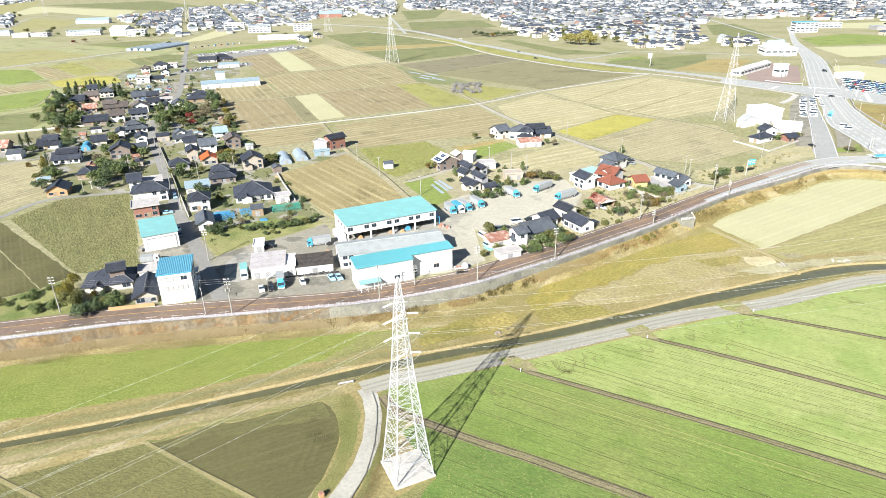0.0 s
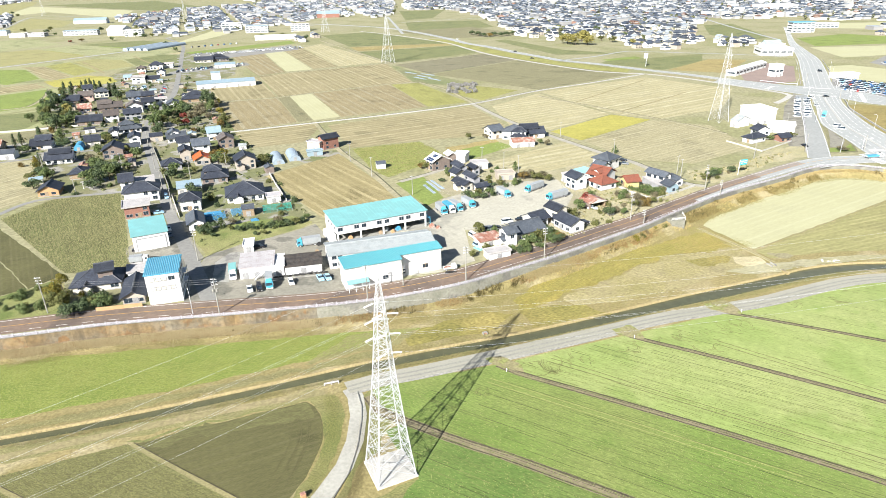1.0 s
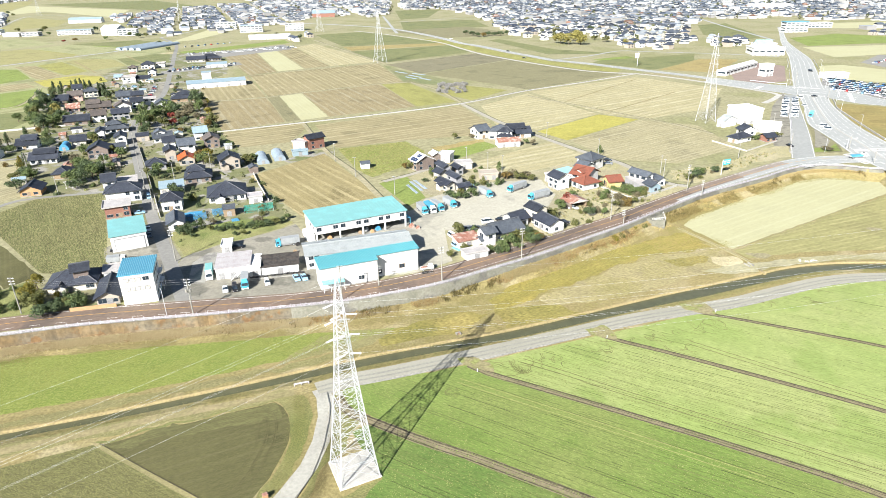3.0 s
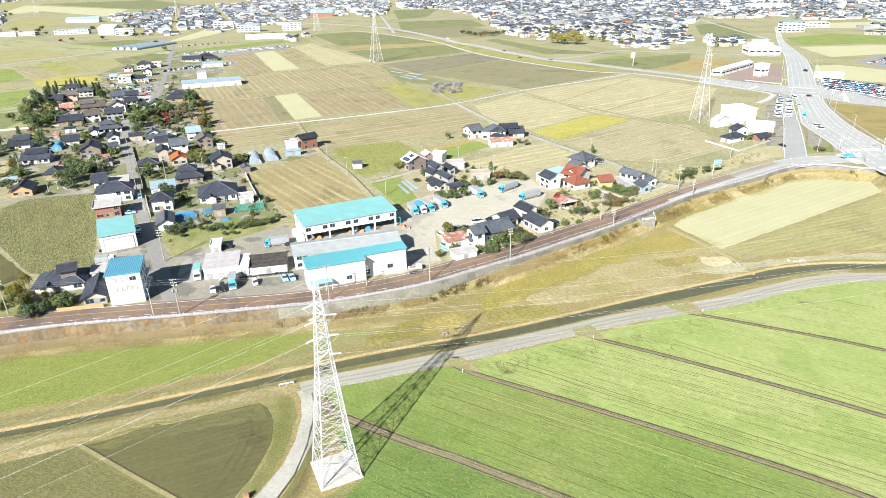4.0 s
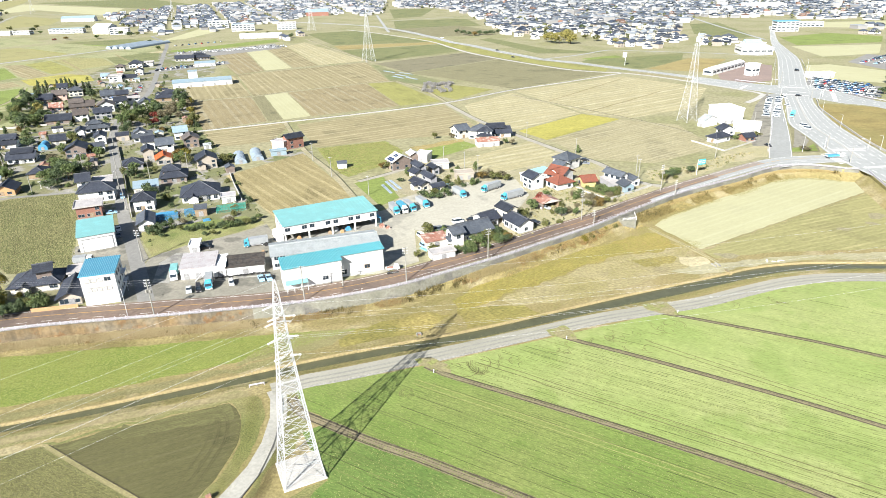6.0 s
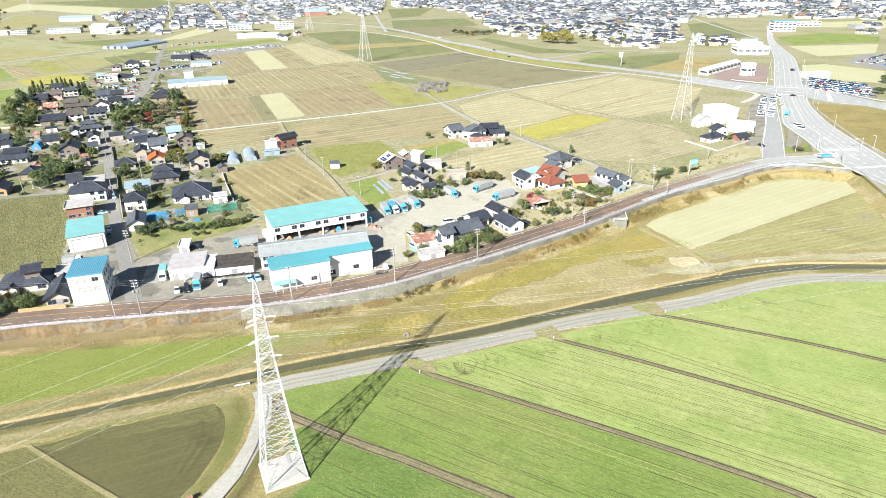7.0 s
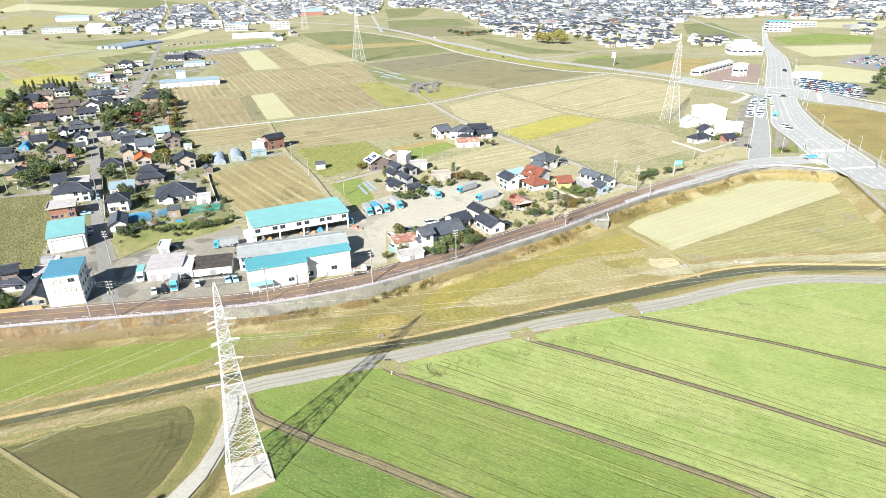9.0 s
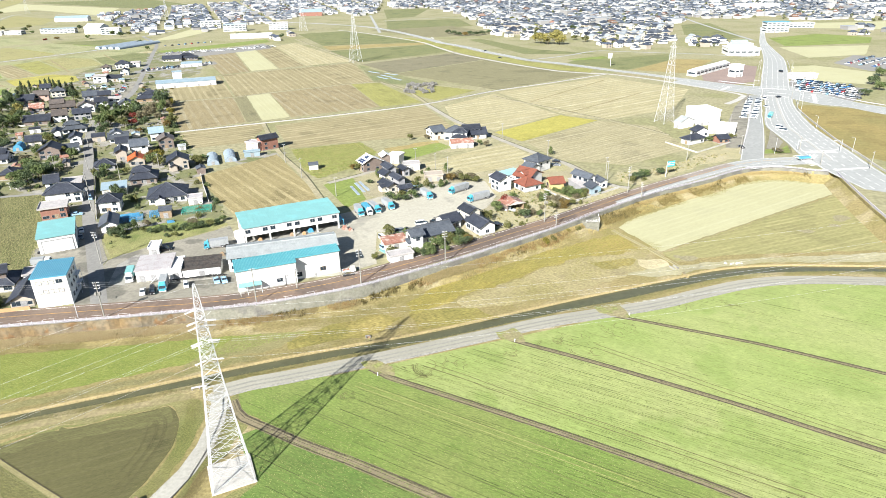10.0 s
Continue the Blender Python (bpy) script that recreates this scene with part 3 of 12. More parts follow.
CANAL_S = smooth_line([(-700, -66), (-500, -7), (-320, 46), (-220, 76), (-160, 93.6), (-125, 104)] + [(-97.1, 111.7), (-68.7, 119.9), (-37.4, 130.3), (-9.4, 139.9), (13.7, 147.1), (38.7, 154.3), (79.1, 169.1), (98.3, 175.2), (119.3, 183.1), (141.3, 190.4), (161.7, 192.3), (193.6, 190.8)] + [(225, 186), (290, 180)])
# river plain
field("clover", 0, [(-133.7, 132.6), (-117, 142.7), (-99.7, 147.8), (-58.6, 152.6), (-20.4, 157.2), (1.1, 159.2), (-11.7, 151.4), (-31.1, 142.8), (-62.2, 131.3), (-102.5, 120.2), (-118.7, 113.2)], 0.0)
field("dark_tilled", 25, [(-62.6, 111.6), (-48.9, 117.0), (-37.7, 121.3), (-30.4, 124.1), (-26.8, 125.3), (-24.4, 123.7), (-22.5, 120.7), (-21.1, 116.8), (-20.4, 112), (-20.8, 108.4), (-21.6, 104.1), (-22.3, 99.5), (-24, 95), (-26.5, 91.5), (-35.1, 94.7)], 0.0)
field("tilled_edge", 25, [(-62.4, 111.6), (-48.9, 116.8), (-37.7, 121.1), (-30.4, 123.9), (-26.8, 125.0), (-24.6, 123.4), (-23.0, 120.7), (-24.6, 118.2), (-30, 118.6), (-38, 116.8), (-49, 112.8), (-60, 110.2)], 0.0)
field("stubble_olive", -28, [(-102.7, 93.9), (-88.5, 101.9), (-64.4, 111.4), (-35.6, 94.4), (-25.6, 87.7), (-87.4, 80.5)], 0.0)
field("verge", 0, [(-64.7, 112.2), (-49.5, 118.3), (-38, 122.8), (-24.8, 128.1), (-20.2, 128.2), (-16.6, 120.9), (-16.6, 107.4), (-19.5, 96.6), (-22.5, 90.2), (-25.9, 90.3), (-24, 94.6), (-22, 99.4), (-21.3, 104.1), (-20.5, 108.4), (-20.1, 112), (-20.8, 116.9), (-22.2, 120.9), (-24.1, 124), (-26.8, 125.8), (-30.4, 124.6), (-37.8, 121.8), (-49, 117.5), (-62.8, 112)], 0.0)
field("verge", 0, [(-13.6, 126.9), (-11.6, 129.8), (-8.2, 123.8), (-5.2, 119.4), (-7.4, 107.2), (-10.7, 104.7), (-13.4, 93.8), (-7.7, 93.7), (1.3, 99.4), (1.9, 97), (-1.5, 93.5), (-17, 87.5), (-12.9, 100.6), (-11.7, 110.9)], 0.0)
field("pale_straw", 31, [(113.4, 234.2), (118.7, 240.7), (130.8, 249.3), (148.3, 261.8), (182.7, 284.3), (196, 291), (209, 293.5), (222.5, 290.5), (228, 283), (226.5, 273.8), (219.5, 268.1), (193.6, 253), (159.9, 232.3), (122.4, 209.9)], 0.0)
field("olive_straw", 20.4, [(122.8, 209), (160, 231.4), (194, 252.2), (220, 267), (226, 263.8), (223.2, 249.4), (218, 230.3), (207, 211), (204.5, 207.4), (169.1, 206.5), (148.4, 206), (137.2, 204.6), (124.8, 201.3)], 0.0)
field("gravel_bank", 12, [(100.6, 192.2), (111.6, 196.2), (124.3, 198.3), (139.6, 200.8), (154.9, 202.9), (179.5, 203.6), (207, 205.5), (240, 205), (240, 199), (195, 198), (174.3, 198.6), (160, 199), (145, 197.3), (130, 193.4), (116, 189.2)], 0.0)
field("bank_yellow", 38, [(29.5, 174.2), (42.3, 190), (52.9, 198), (66, 206), (80, 212.5), (94.8, 219.5), (108, 226.3), (111.3, 226.6), (115.9, 212.6), (105.9, 208.5), (95.4, 208), (83.5, 202.7), (71.6, 194.9), (60, 186), (49.7, 180.4), (32.9, 167.9)], 0.0)
field("bank_pale", 0, [(45.8, 176), (58, 184), (71, 193), (83.5, 201.5), (96, 206.8), (105.9, 207.6), (115.2, 208.4), (121.4, 200.2), (97.5, 186.7), (74.8, 175.8), (49.2, 169.7)], 0.0)
field("bank_green", 0, [(94, 201), (104.9, 204.8), (110.4, 203.8), (110.1, 200.4), (104.2, 197.9), (97.2, 195.5)], 0.0)
field("sand", 0, [(111.6, 203.7), (117.4, 203.6), (121.4, 203.2), (123.0, 199.9), (117.1, 195.4), (113.2, 195.2), (111.2, 198.0)], 0.0)
field("bank_green", 0, [(31.2, 170.1), (50.5, 171), (58.7, 165.4), (40.4, 159.9), (32.7, 158)], 0.0)
field("bank_green", 0, [(-3.8, 155.6), (6.2, 161.6), (18.5, 167.9), (29.6, 166), (22.8, 158.3), (6, 152.8), (-2, 149.6)], 0.0)
field("bank_dry", 0, [(-100.2, 116.5), (-83.3, 122), (-61.5, 129.5), (-30.6, 140.2), (-13, 147.1), (-9.7, 145.3), (-38.5, 134.9), (-70.4, 123.7), (-98.9, 114.5)], 0.0)
field("bank_dry", 0, [(-102.1, 107.9), (-84.8, 112.6), (-61.8, 119.3), (-39.1, 125.5), (-24.5, 130.1), (-24.2, 127.7), (-42.1, 121.1), (-66, 113.5), (-86.6, 106.9), (-99.4, 103.9)], 0.0)
field("bank_dry", 0, [(-20.2, 155.3), (-0.5, 159.9), (-5.2, 150.3), (-22.1, 144.7), (-30.8, 141.5)], 0.0)
# village side
field("garden_ground", 0, [(-255.8, 332.9), (-259.1, 406.4), (-340.9, 563.7), (-327, 607.4), (-335.1, 723), (-325.4, 871.9), (-246.9, 810.1), (-200.6, 661.7), (-201.3, 591.5), (-166.8, 493.6), (-121.5, 395.8), (-80.8, 311.8), (-53.7, 257.1), (-46.4, 238.9), (-58.6, 226.2), (-77.2, 209.8), (-103.8, 234.7), (-124.5, 245.4), (-142.5, 278), (-174.6, 273.6), (-217.2, 336.7)])
field("weeds_dry", 0, [(104, 315.8), (119.3, 280.8), (126.8, 268.5), (134.9, 264.8), (117.9, 253.7), (84.4, 231.4), (59.5, 211.5), (38.6, 197.6), (27.2, 192.1), (26.8, 198.2), (49.8, 204.3), (64.9, 225.2), (68.6, 274), (94, 311.3)])
field("dry_yard", 0, [(-2.2, 321.7), (30.8, 322.4), (47.1, 297.7), (68.7, 301), (90.6, 333.7), (105.6, 321.1), (117.3, 277.5), (124.9, 266.3), (84.9, 233.3), (60.2, 214.2), (38.8, 199), (26.4, 194), (17.3, 203.5), (16, 225), (44.5, 235.6), (65.3, 258.5), (51.9, 283.7), (16, 263.1), (6, 266.1)])
field("garden_ground", 0, [(-68, 328.8), (-53.9, 347.6), (-46.4, 352), (-42.9, 336), (-62.4, 322.9)])
field("dry_yard", 0, [(34.6, 360.9), (47.6, 396.2), (72.7, 364.4), (71.4, 347.4), (41.2, 335.2)])
field("garden_ground", 0, [(-112.5, 164.5), (-117.9, 177.3), (-114.7, 185.1), (-101.3, 193), (-81.8, 168.4), (-95.5, 164.4)])
field("warm_rows", -54, [(-79.8, 300), (-49, 340), (-11.1, 263.3), (-30.1, 248.6), (-42, 240.6), (-57.2, 264.7)])
field("meadow", 30, [(-42.8, 349.2), (-5.3, 362.9), (7, 340.3), (-0.7, 314.1), (-18.5, 293.9), (-27.4, 307.9)])
field("lime", 30, [(-13.9, 283.8), (-1.9, 296.5), (8.5, 262.1), (1, 251.6)])
field("tan_rows", 30, [(-123.6, 394.5), (-79.2, 417.8), (-70.9, 408.7), (-72.1, 389.9), (-74.3, 367.3), (-102.8, 356.5)])
field("tan_rows", 30, [(-66.8, 411.6), (31.8, 465.9), (49.9, 400.8), (38.4, 374.4), (-2.7, 366.7), (-44.1, 351.8)])
field("brown_rows", -65, [(-171.5, 498.7), (-123.9, 515), (-89.1, 424), (-124.7, 400.8)])
field("olive_dark", -65, [(-123.4, 515), (-115.6, 521.7), (-79.9, 428.4), (-88.3, 423.9)])
field("pale_straw", -66, [(-115.1, 521.6), (-99.5, 532.8), (-62.1, 437.6), (-79.1, 428.3)])
field("brown_rows", -65, [(-98.5, 532.7), (-36.4, 570.8), (-1.7, 467.3), (-61.3, 437.5)])
field("ripe", -65, [(-35.3, 570.6), (-11.2, 576.9), (29.7, 481.5), (-0.9, 467.2)])
field("tan_rows", -66, [(-204.1, 591.9), (-171.7, 635.1), (-126, 520.3), (-173.5, 503.6)])
field("tan_rows", -66, [(-171, 638.7), (-50.1, 711.8), (-16.4, 580.7), (-100.4, 538.3), (-124.1, 520.1)])
field("brown_rows", -65, [(-256.5, 823.2), (-221.1, 847.2), (-150.3, 662.5), (-173.1, 642.7)])
field("pale_straw", -66, [(-219.5, 846.9), (-200.2, 869), (-125.3, 679.2), (-149.9, 666.4)])
field("tan_rows", -66, [(-198.6, 868.7), (-178.3, 891.9), (-101, 697), (-124.8, 683.3)])
field("pale_rows", -67, [(-176.7, 891.6), (-161.6, 939.6), (-52.4, 726.3), (-99.7, 696.8)])
field("green_dark", 10, [(-183.1, 1074.7), (-107.1, 1119.4), (22.7, 910.8), (-112.9, 893.5)])
field("orange_straw", 5, [(-112, 886.4), (22.7, 910.8), (31.4, 887.2), (-95.1, 837.3)])
field("green_dark", 10, [(-94.4, 831), (31.2, 880.1), (60.8, 803.5), (-42.9, 715.3)])
field("brown_dark", 15, [(-40.2, 701.1), (65, 785.3), (101.1, 726.1), (-0.1, 629.9)])
field("olive_dark", 15, [(-0.1, 626.3), (100.5, 721.3), (190.7, 603.4), (90.7, 529.1), (41.5, 586)])
field("garden", 20, [(-43, 697.1), (-20.2, 651.9), (44.9, 560.5), (15, 558.3), (-15.4, 580.6)])
field("ripe", 15, [(38.6, 555.4), (73.2, 528.5), (40.5, 487.1), (16.9, 519.2)])
field("pale_rows", 33, [(90.4, 518.4), (195.8, 582), (246.5, 515.7), (206.9, 439.3), (153.2, 409.5), (128.5, 428), (107.1, 475.3)])
field("pale_rows", 31, [(46.3, 464.3), (87, 511.1), (104.5, 473.3), (124.7, 428.4), (76.5, 385.8), (52.4, 400.6)])
field("yellow", 15, [(76, 381.3), (125, 426.5), (146.2, 408.4), (89.7, 357.6)])
field("straw_rows", 34, [(91.6, 357.4), (147.1, 406.6), (177.6, 389), (178.9, 333.8), (135.7, 306.1), (104.3, 316.9)])
field("pale_rows", 29, [(30.8, 314.9), (80.1, 355.7), (91.7, 325.5), (84.2, 313), (53.5, 294.4)])
field("lime", 10, [(15.9, 342), (40.5, 360.4), (48.9, 348), (21.7, 320.9)])
field("orange_straw", 10, [(10.3, 347.4), (39.2, 364.5), (42, 358.9), (14.9, 339.7)])
field("dark_tilled", -57, [(-234.2, 289.8), (-180, 243.4), (-121.1, 190.9), (-127, 181.2), (-160.9, 213.6), (-213.7, 261)])
field("dark_tilled", -57, [(-212.6, 259.5), (-159.9, 212), (-127.1, 180.8), (-136.3, 175.1), (-148.3, 169.4)])
field("crop", -57, [(-177.7, 246.5), (-169.2, 270.9), (-142.3, 278.8), (-120.1, 235.6), (-101.3, 197.5), (-110.1, 191.2), (-122, 192.7)])
field("straw_rows", 60, [(-268.7, 325.3), (-238.5, 335), (-217.9, 340.2), (-178.2, 278.6), (-187.5, 255.2), (-206, 240.4)])
field("weeds", 0, [(-142.9, 169.2), (-136, 174.7), (-126.4, 181.2), (-119.6, 187.4), (-103.8, 164.1), (-126.7, 160.1), (-135.8, 158.8)])
field("weeds", 0, [(-91.2, 227.5), (-85.6, 217.3), (-77.2, 204), (-75.1, 207.6), (-70.2, 211.8), (-67.2, 214.8), (-61.2, 218.7), (-51.6, 226), (-43.5, 234.2), (-47.4, 240), (-57.4, 243), (-72, 238)])
field("olive", 5, [(-443.7, 590.5), (-409.1, 601.6), (-376.4, 616.9), (-331.5, 574.1), (-301, 496.6), (-324.4, 469.3), (-348.8, 456)])
field("olive", 5, [(-343.2, 448), (-320.4, 462.9), (-298, 489.6), (-281.7, 457.2), (-292.3, 419), (-312.8, 404.9)])
field("olive", 5, [(-308.2, 398.5), (-289, 413.8), (-279.4, 453.1), (-248.7, 428.5), (-239.2, 398.5), (-262.2, 406.7), (-289.2, 371.6)])
field("yellow", 3, [(-380.7, 631.0), (-369, 650), (-354.7, 667.6), (-325, 655), (-303.9, 621.1), (-322.4, 588.0), (-352, 598)])
field("olive", 10, [(-532.7, 716.6), (-492.9, 732.7), (-434.2, 818.6), (-335.1, 723), (-370.6, 681.5), (-382.4, 624.3), (-450.8, 600.5)])
field("olive", 10, [(-426.4, 817.3), (-372.3, 935.3), (-299.3, 755.2), (-332.6, 731.7)])
field("lime", -45, [(-520, 722), (-486.8, 724), (-453, 722.4), (-396, 651), (-407, 615), (-437, 634), (-470, 660)])
field("tan_rows", -45, [(-472, 745), (-449, 750), (-371.4, 666.1), (-378, 640.5), (-394, 652.5), (-451.5, 724.5)])
field("ripe", -48, [(-448.0, 751), (-437, 784), (-362, 698), (-369.5, 668)])
field("olive_straw", -48, [(-436, 787), (-421, 812), (-379, 796), (-338.3, 737.3), (-361, 699)])
field("green_dark", -50, [(-378, 800), (-350, 845), (-329.2, 841.7), (-300.6, 765.4), (-337.5, 739)])
field("pale_rows", -50, [(-347, 848), (-338, 872), (-318, 846), (-329, 843.5)])
field("tan_rows", -40, [(-420, 590), (-396, 606), (-379.2, 616), (-357, 595.7), (-381.7, 560.4), (-398, 572)])
field("lime", 5, [(-420, 566), (-395, 564), (-377.1, 554), (-346.7, 586), (-303.1, 506.2), (-331.0, 480.5), (-360, 490)])
field("ripe", 20, [(-561.6, 914.1), (-507.1, 946.1), (-453, 862.9), (-491.7, 795.6)])
field("lime", 20, [(-502.5, 945.3), (-472.7, 1034.7), (-428.5, 976.4), (-413.7, 901.1), (-448.9, 862.2)])
road("grass_track", 2.2, [(-449.9, 728), (-412, 690), (-376, 647.7)], 4.5)
road("grass_track", 2.2, [(-423.5, 787), (-385, 736), (-345.5, 682)], 4.5)
road("grass_track", 2.2, [(-383.2, 836), (-346, 782), (-308, 730)], 4.5)
road("dirt_path", 2.4, [(-335.9, 487), (-318, 500), (-330, 545), (-349.5, 587)], 4.5)
field("green_dark", 15, [(-323.1, 467.2), (-296.2, 478.8), (-274.6, 443.2), (-271.2, 413.8), (-285.8, 408.8)])
field("olive_dark", 15, [(-281.6, 402.3), (-266.2, 411.5), (-262.2, 427.8), (-247.2, 416.2), (-240.7, 391.1), (-260.5, 369.3)])
field("olive_straw", 8, [(-645.9, 877), (-605.2, 908.2), (-570.6, 943.1), (-446.9, 843.6), (-505.9, 752.9), (-536.1, 721.3)])
field("olive", 8, [(-566, 942.3), (-542.5, 998.3), (-403, 912.6), (-446.1, 849.4)])
field("green_dark", 8, [(-537.7, 997.3), (-461.2, 1049.7), (-407.4, 1004.3), (-406, 927.1)])
field("olive", 8, [(-775.3, 1060.3), (-724.4, 1094.7), (-679.3, 1113.6), (-566.6, 1011), (-614.8, 923.2), (-655.9, 891.1)])
field("olive_straw", 8, [(-881.4, 1367.3), (-1049.4, 1740.9), (-856.2, 1584.3), (-782.4, 1399.4), (-822.6, 1300.2)])
field("pale_straw", 5, [(-1194.8, 1830.1), (-1518.1, 2535.3), (-923.6, 2056.9), (-795, 1684.6), (-1186.2, 2061.2)])
field("green_dark", 5, [(-1526.9, 2625), (-1186.5, 2870.9), (-776.1, 2234.1), (-788.8, 1978.4), (-929.4, 2089.9)])
field("olive_straw", 5, [(-1638.9, 2284), (-1852.5, 2858.3), (-1793.9, 3046.1), (-1551.1, 2591.2), (-1232.9, 1889.6), (-1253.9, 1738.5)])
field("pale_straw", 8, [(-390.6, 1000.9), (-407.7, 1250.5), (-354.4, 1144.3), (-364.2, 1029.7)])
field("lime", 5, [(-326.9, 865.8), (-216.2, 999.1), (-198.6, 954.7), (-305.8, 837.5)])
field("green_dark", 5, [(-91, 1727.6), (26.1, 1736.3), (-2.5, 1441.3), (-59.1, 1388.9)])
field("green_dark", 10, [(-56.3, 1324.5), (89.5, 1345.4), (108.5, 1170.7), (-39.7, 1114.3)])
field("olive_dark", 10, [(-68.8, 1121.2), (69, 1180.8), (118.8, 1076.7), (114.9, 999.1), (24.3, 983.1)])
field("green_dark", 15, [(105.4, 949), (161.2, 809.7), (228.9, 751.4), (145.3, 760.3), (87.9, 936.4)])
field("lime", 10, [(185.4, 707.6), (229.2, 730.2), (235.4, 709.1), (198.3, 686.8)])
field("green_dark", 10, [(189, 697.5), (308.6, 737.6), (283.3, 673.4), (225.5, 624.3), (178.8, 680.9)])
field("orange_straw", 10, [(230.7, 623.6), (297.6, 694.2), (335.2, 683.4), (302.4, 636.6), (278.6, 594.7)])
field("green_dark", 10, [(457.9, 1116.4), (515.4, 1138.5), (468.2, 904.5), (420.1, 867.9), (403.3, 952.9)])
field("lime", 8, [(492.2, 883.3), (584.9, 929.4), (624.9, 870.5), (581.3, 806.8), (466.8, 790.1)])
field("pale_straw", 8, [(454.4, 780), (565.6, 783.8), (510.3, 702.9), (438.3, 685.4)])
field("pale_straw", 8, [(388.1, 626.3), (412.9, 630.8), (443.6, 575.5), (397.8, 519.9), (350.6, 554.7)])
field("pale_straw", 8, [(636.4, 1100), (802, 1109.2), (713, 975.2), (626.3, 1013.8)])
field("olive_gold", 5, [(295.2, 441.3), (304.9, 444.4), (352, 413.1), (323.8, 353.2), (277.5, 289.2), (261.9, 312.3), (264.2, 358.1)])
field("weeds_dry", 30, [(125, 280), (127.6, 295), (150.2, 299.4), (162.4, 308.6), (188, 327), (198, 324), (166, 297.5), (132.5, 274)])
field("weeds_dry", 5, [(182.4, 327), (221.8, 345.6), (209.5, 334.3), (198.3, 314.8), (152.4, 293)])
# roads
road("farm_road", 2.8, [(-132.9, 395.3), (-79.3, 418.7), (-27.5, 441.7), (32.3, 474.5), (88.9, 523.9), (144.2, 560.1), (202, 601.8)], 4.5)
road("trunk_road", 10.5, [(-414.5, 1424.7), (-232.3, 1325), (-143.7, 1255), (-83.4, 1193.6), (-29.8, 1100.2), (24, 973.6), (47.6, 905), (73.5, 857.4), (102.4, 789.4), (123.4, 747.1), (142.3, 708.9), (171.8, 676.8), (193.5, 648), (213.5, 621.5), (237.9, 592.7), (261.9, 556.5), (277, 531)], 4.5)
road("frontage_lane", 4.2, [(-125, 1135), (-64.9, 1057.1), (15, 926.7), (44.6, 842.9), (67.2, 778.4), (99.7, 715.8), (133.3, 661.2), (159.7, 625.5), (187.4, 606.8), (201.7, 601.2), (229.5, 570.3), (252.1, 533.8), (276.1, 490), (272.2, 476.7), (260.4, 462.3), (250.4, 452.7)], 4.5)
field("ripe", 60, [(-20, 990), (46, 850), (69, 785), (101, 722), (135, 668), (161, 632), (188, 612), (196, 632), (168, 668), (138, 700), (118, 742), (97, 783), (68, 850), (20, 960)])
field("tan_rows", 60, [(205, 606), (232, 577), (254, 541), (272, 512), (268, 533), (246, 566), (220, 601)])
road("village_street", 4.8, [(-62.3, 165.8), (-73.9, 187.4), (-90.5, 217.9), (-105.1, 244.3), (-129.1, 291.5), (-152.7, 338.7), (-176.1, 385.7), (-194.6, 435.7), (-209.2, 498.2), (-222.8, 555.5), (-262.5, 670.4), (-315.9, 821.6), (-368.6, 964.6), (-437.7, 1081.7)], 4.5)
road("lane", 3, [(-189.8, 227.6), (-183, 248.1), (-178.9, 265.5), (-170.1, 272.5), (-140.4, 280.3), (-128.4, 289.7)], 4.5)
road("dirt_path", 2.6, [(-77.7, 422.9), (-50, 347.3), (-28.2, 303.1), (-11.1, 261.8)], 4.5)
road("farm_lane", 3, [(-12.1, 286.3), (0.9, 297.2), (11.2, 307.2)], 4.5)
road("dirt_path", 2.4, [(-169.9, 989.6), (-93.1, 818.7), (-42.6, 710.6)], 4.5)
road("dirt_path", 2.4, [(-50.1, 711.8), (6, 741.5), (68.2, 790.5)], 4.5)
road("farm_lane", 3.6, [(32.3, 474.5), (50.2, 421.2), (61.8, 394.9), (79.9, 358.4), (95.5, 328.7), (107.6, 308.2), (118.1, 277.4), (127.5, 270.1)], 4.5)
road("far_lane", 6.0, [(-560, 640), (-499.5, 742.9), (-458.3, 817.1), (-419.9, 888.9), (-405.2, 956.6), (-401.6, 1011.7)], 4.5)
road("far_lane", 4, [(-437.7, 1081.7), (-429.2, 1161.4), (-423.5, 1307.3)], 4.5)
road("lane", 2.6, [(-237.8, 333.8), (-219.4, 343.7), (-207.4, 352.4), (-188.7, 360.9), (-168.5, 361.8)], 4.5)
road("lane", 2.2, [(-239.2, 398.5), (-224.6, 412.9), (-205.4, 424.5)], 4.5)
road("dirt_path", 2.2, [(-174.6, 501.4), (-124.5, 517.6), (-99, 535.4), (-35.5, 573.7), (-12.8, 580.2)], 4.5)
road("dirt_path", 2, [(-204.1, 591.9), (-171.6, 638.8), (-50.5, 716.5)], 4.5)
road("dirt_path", 2, [(-10.2, 579.9), (14.5, 535.5), (32.6, 478.9)], 4.5)
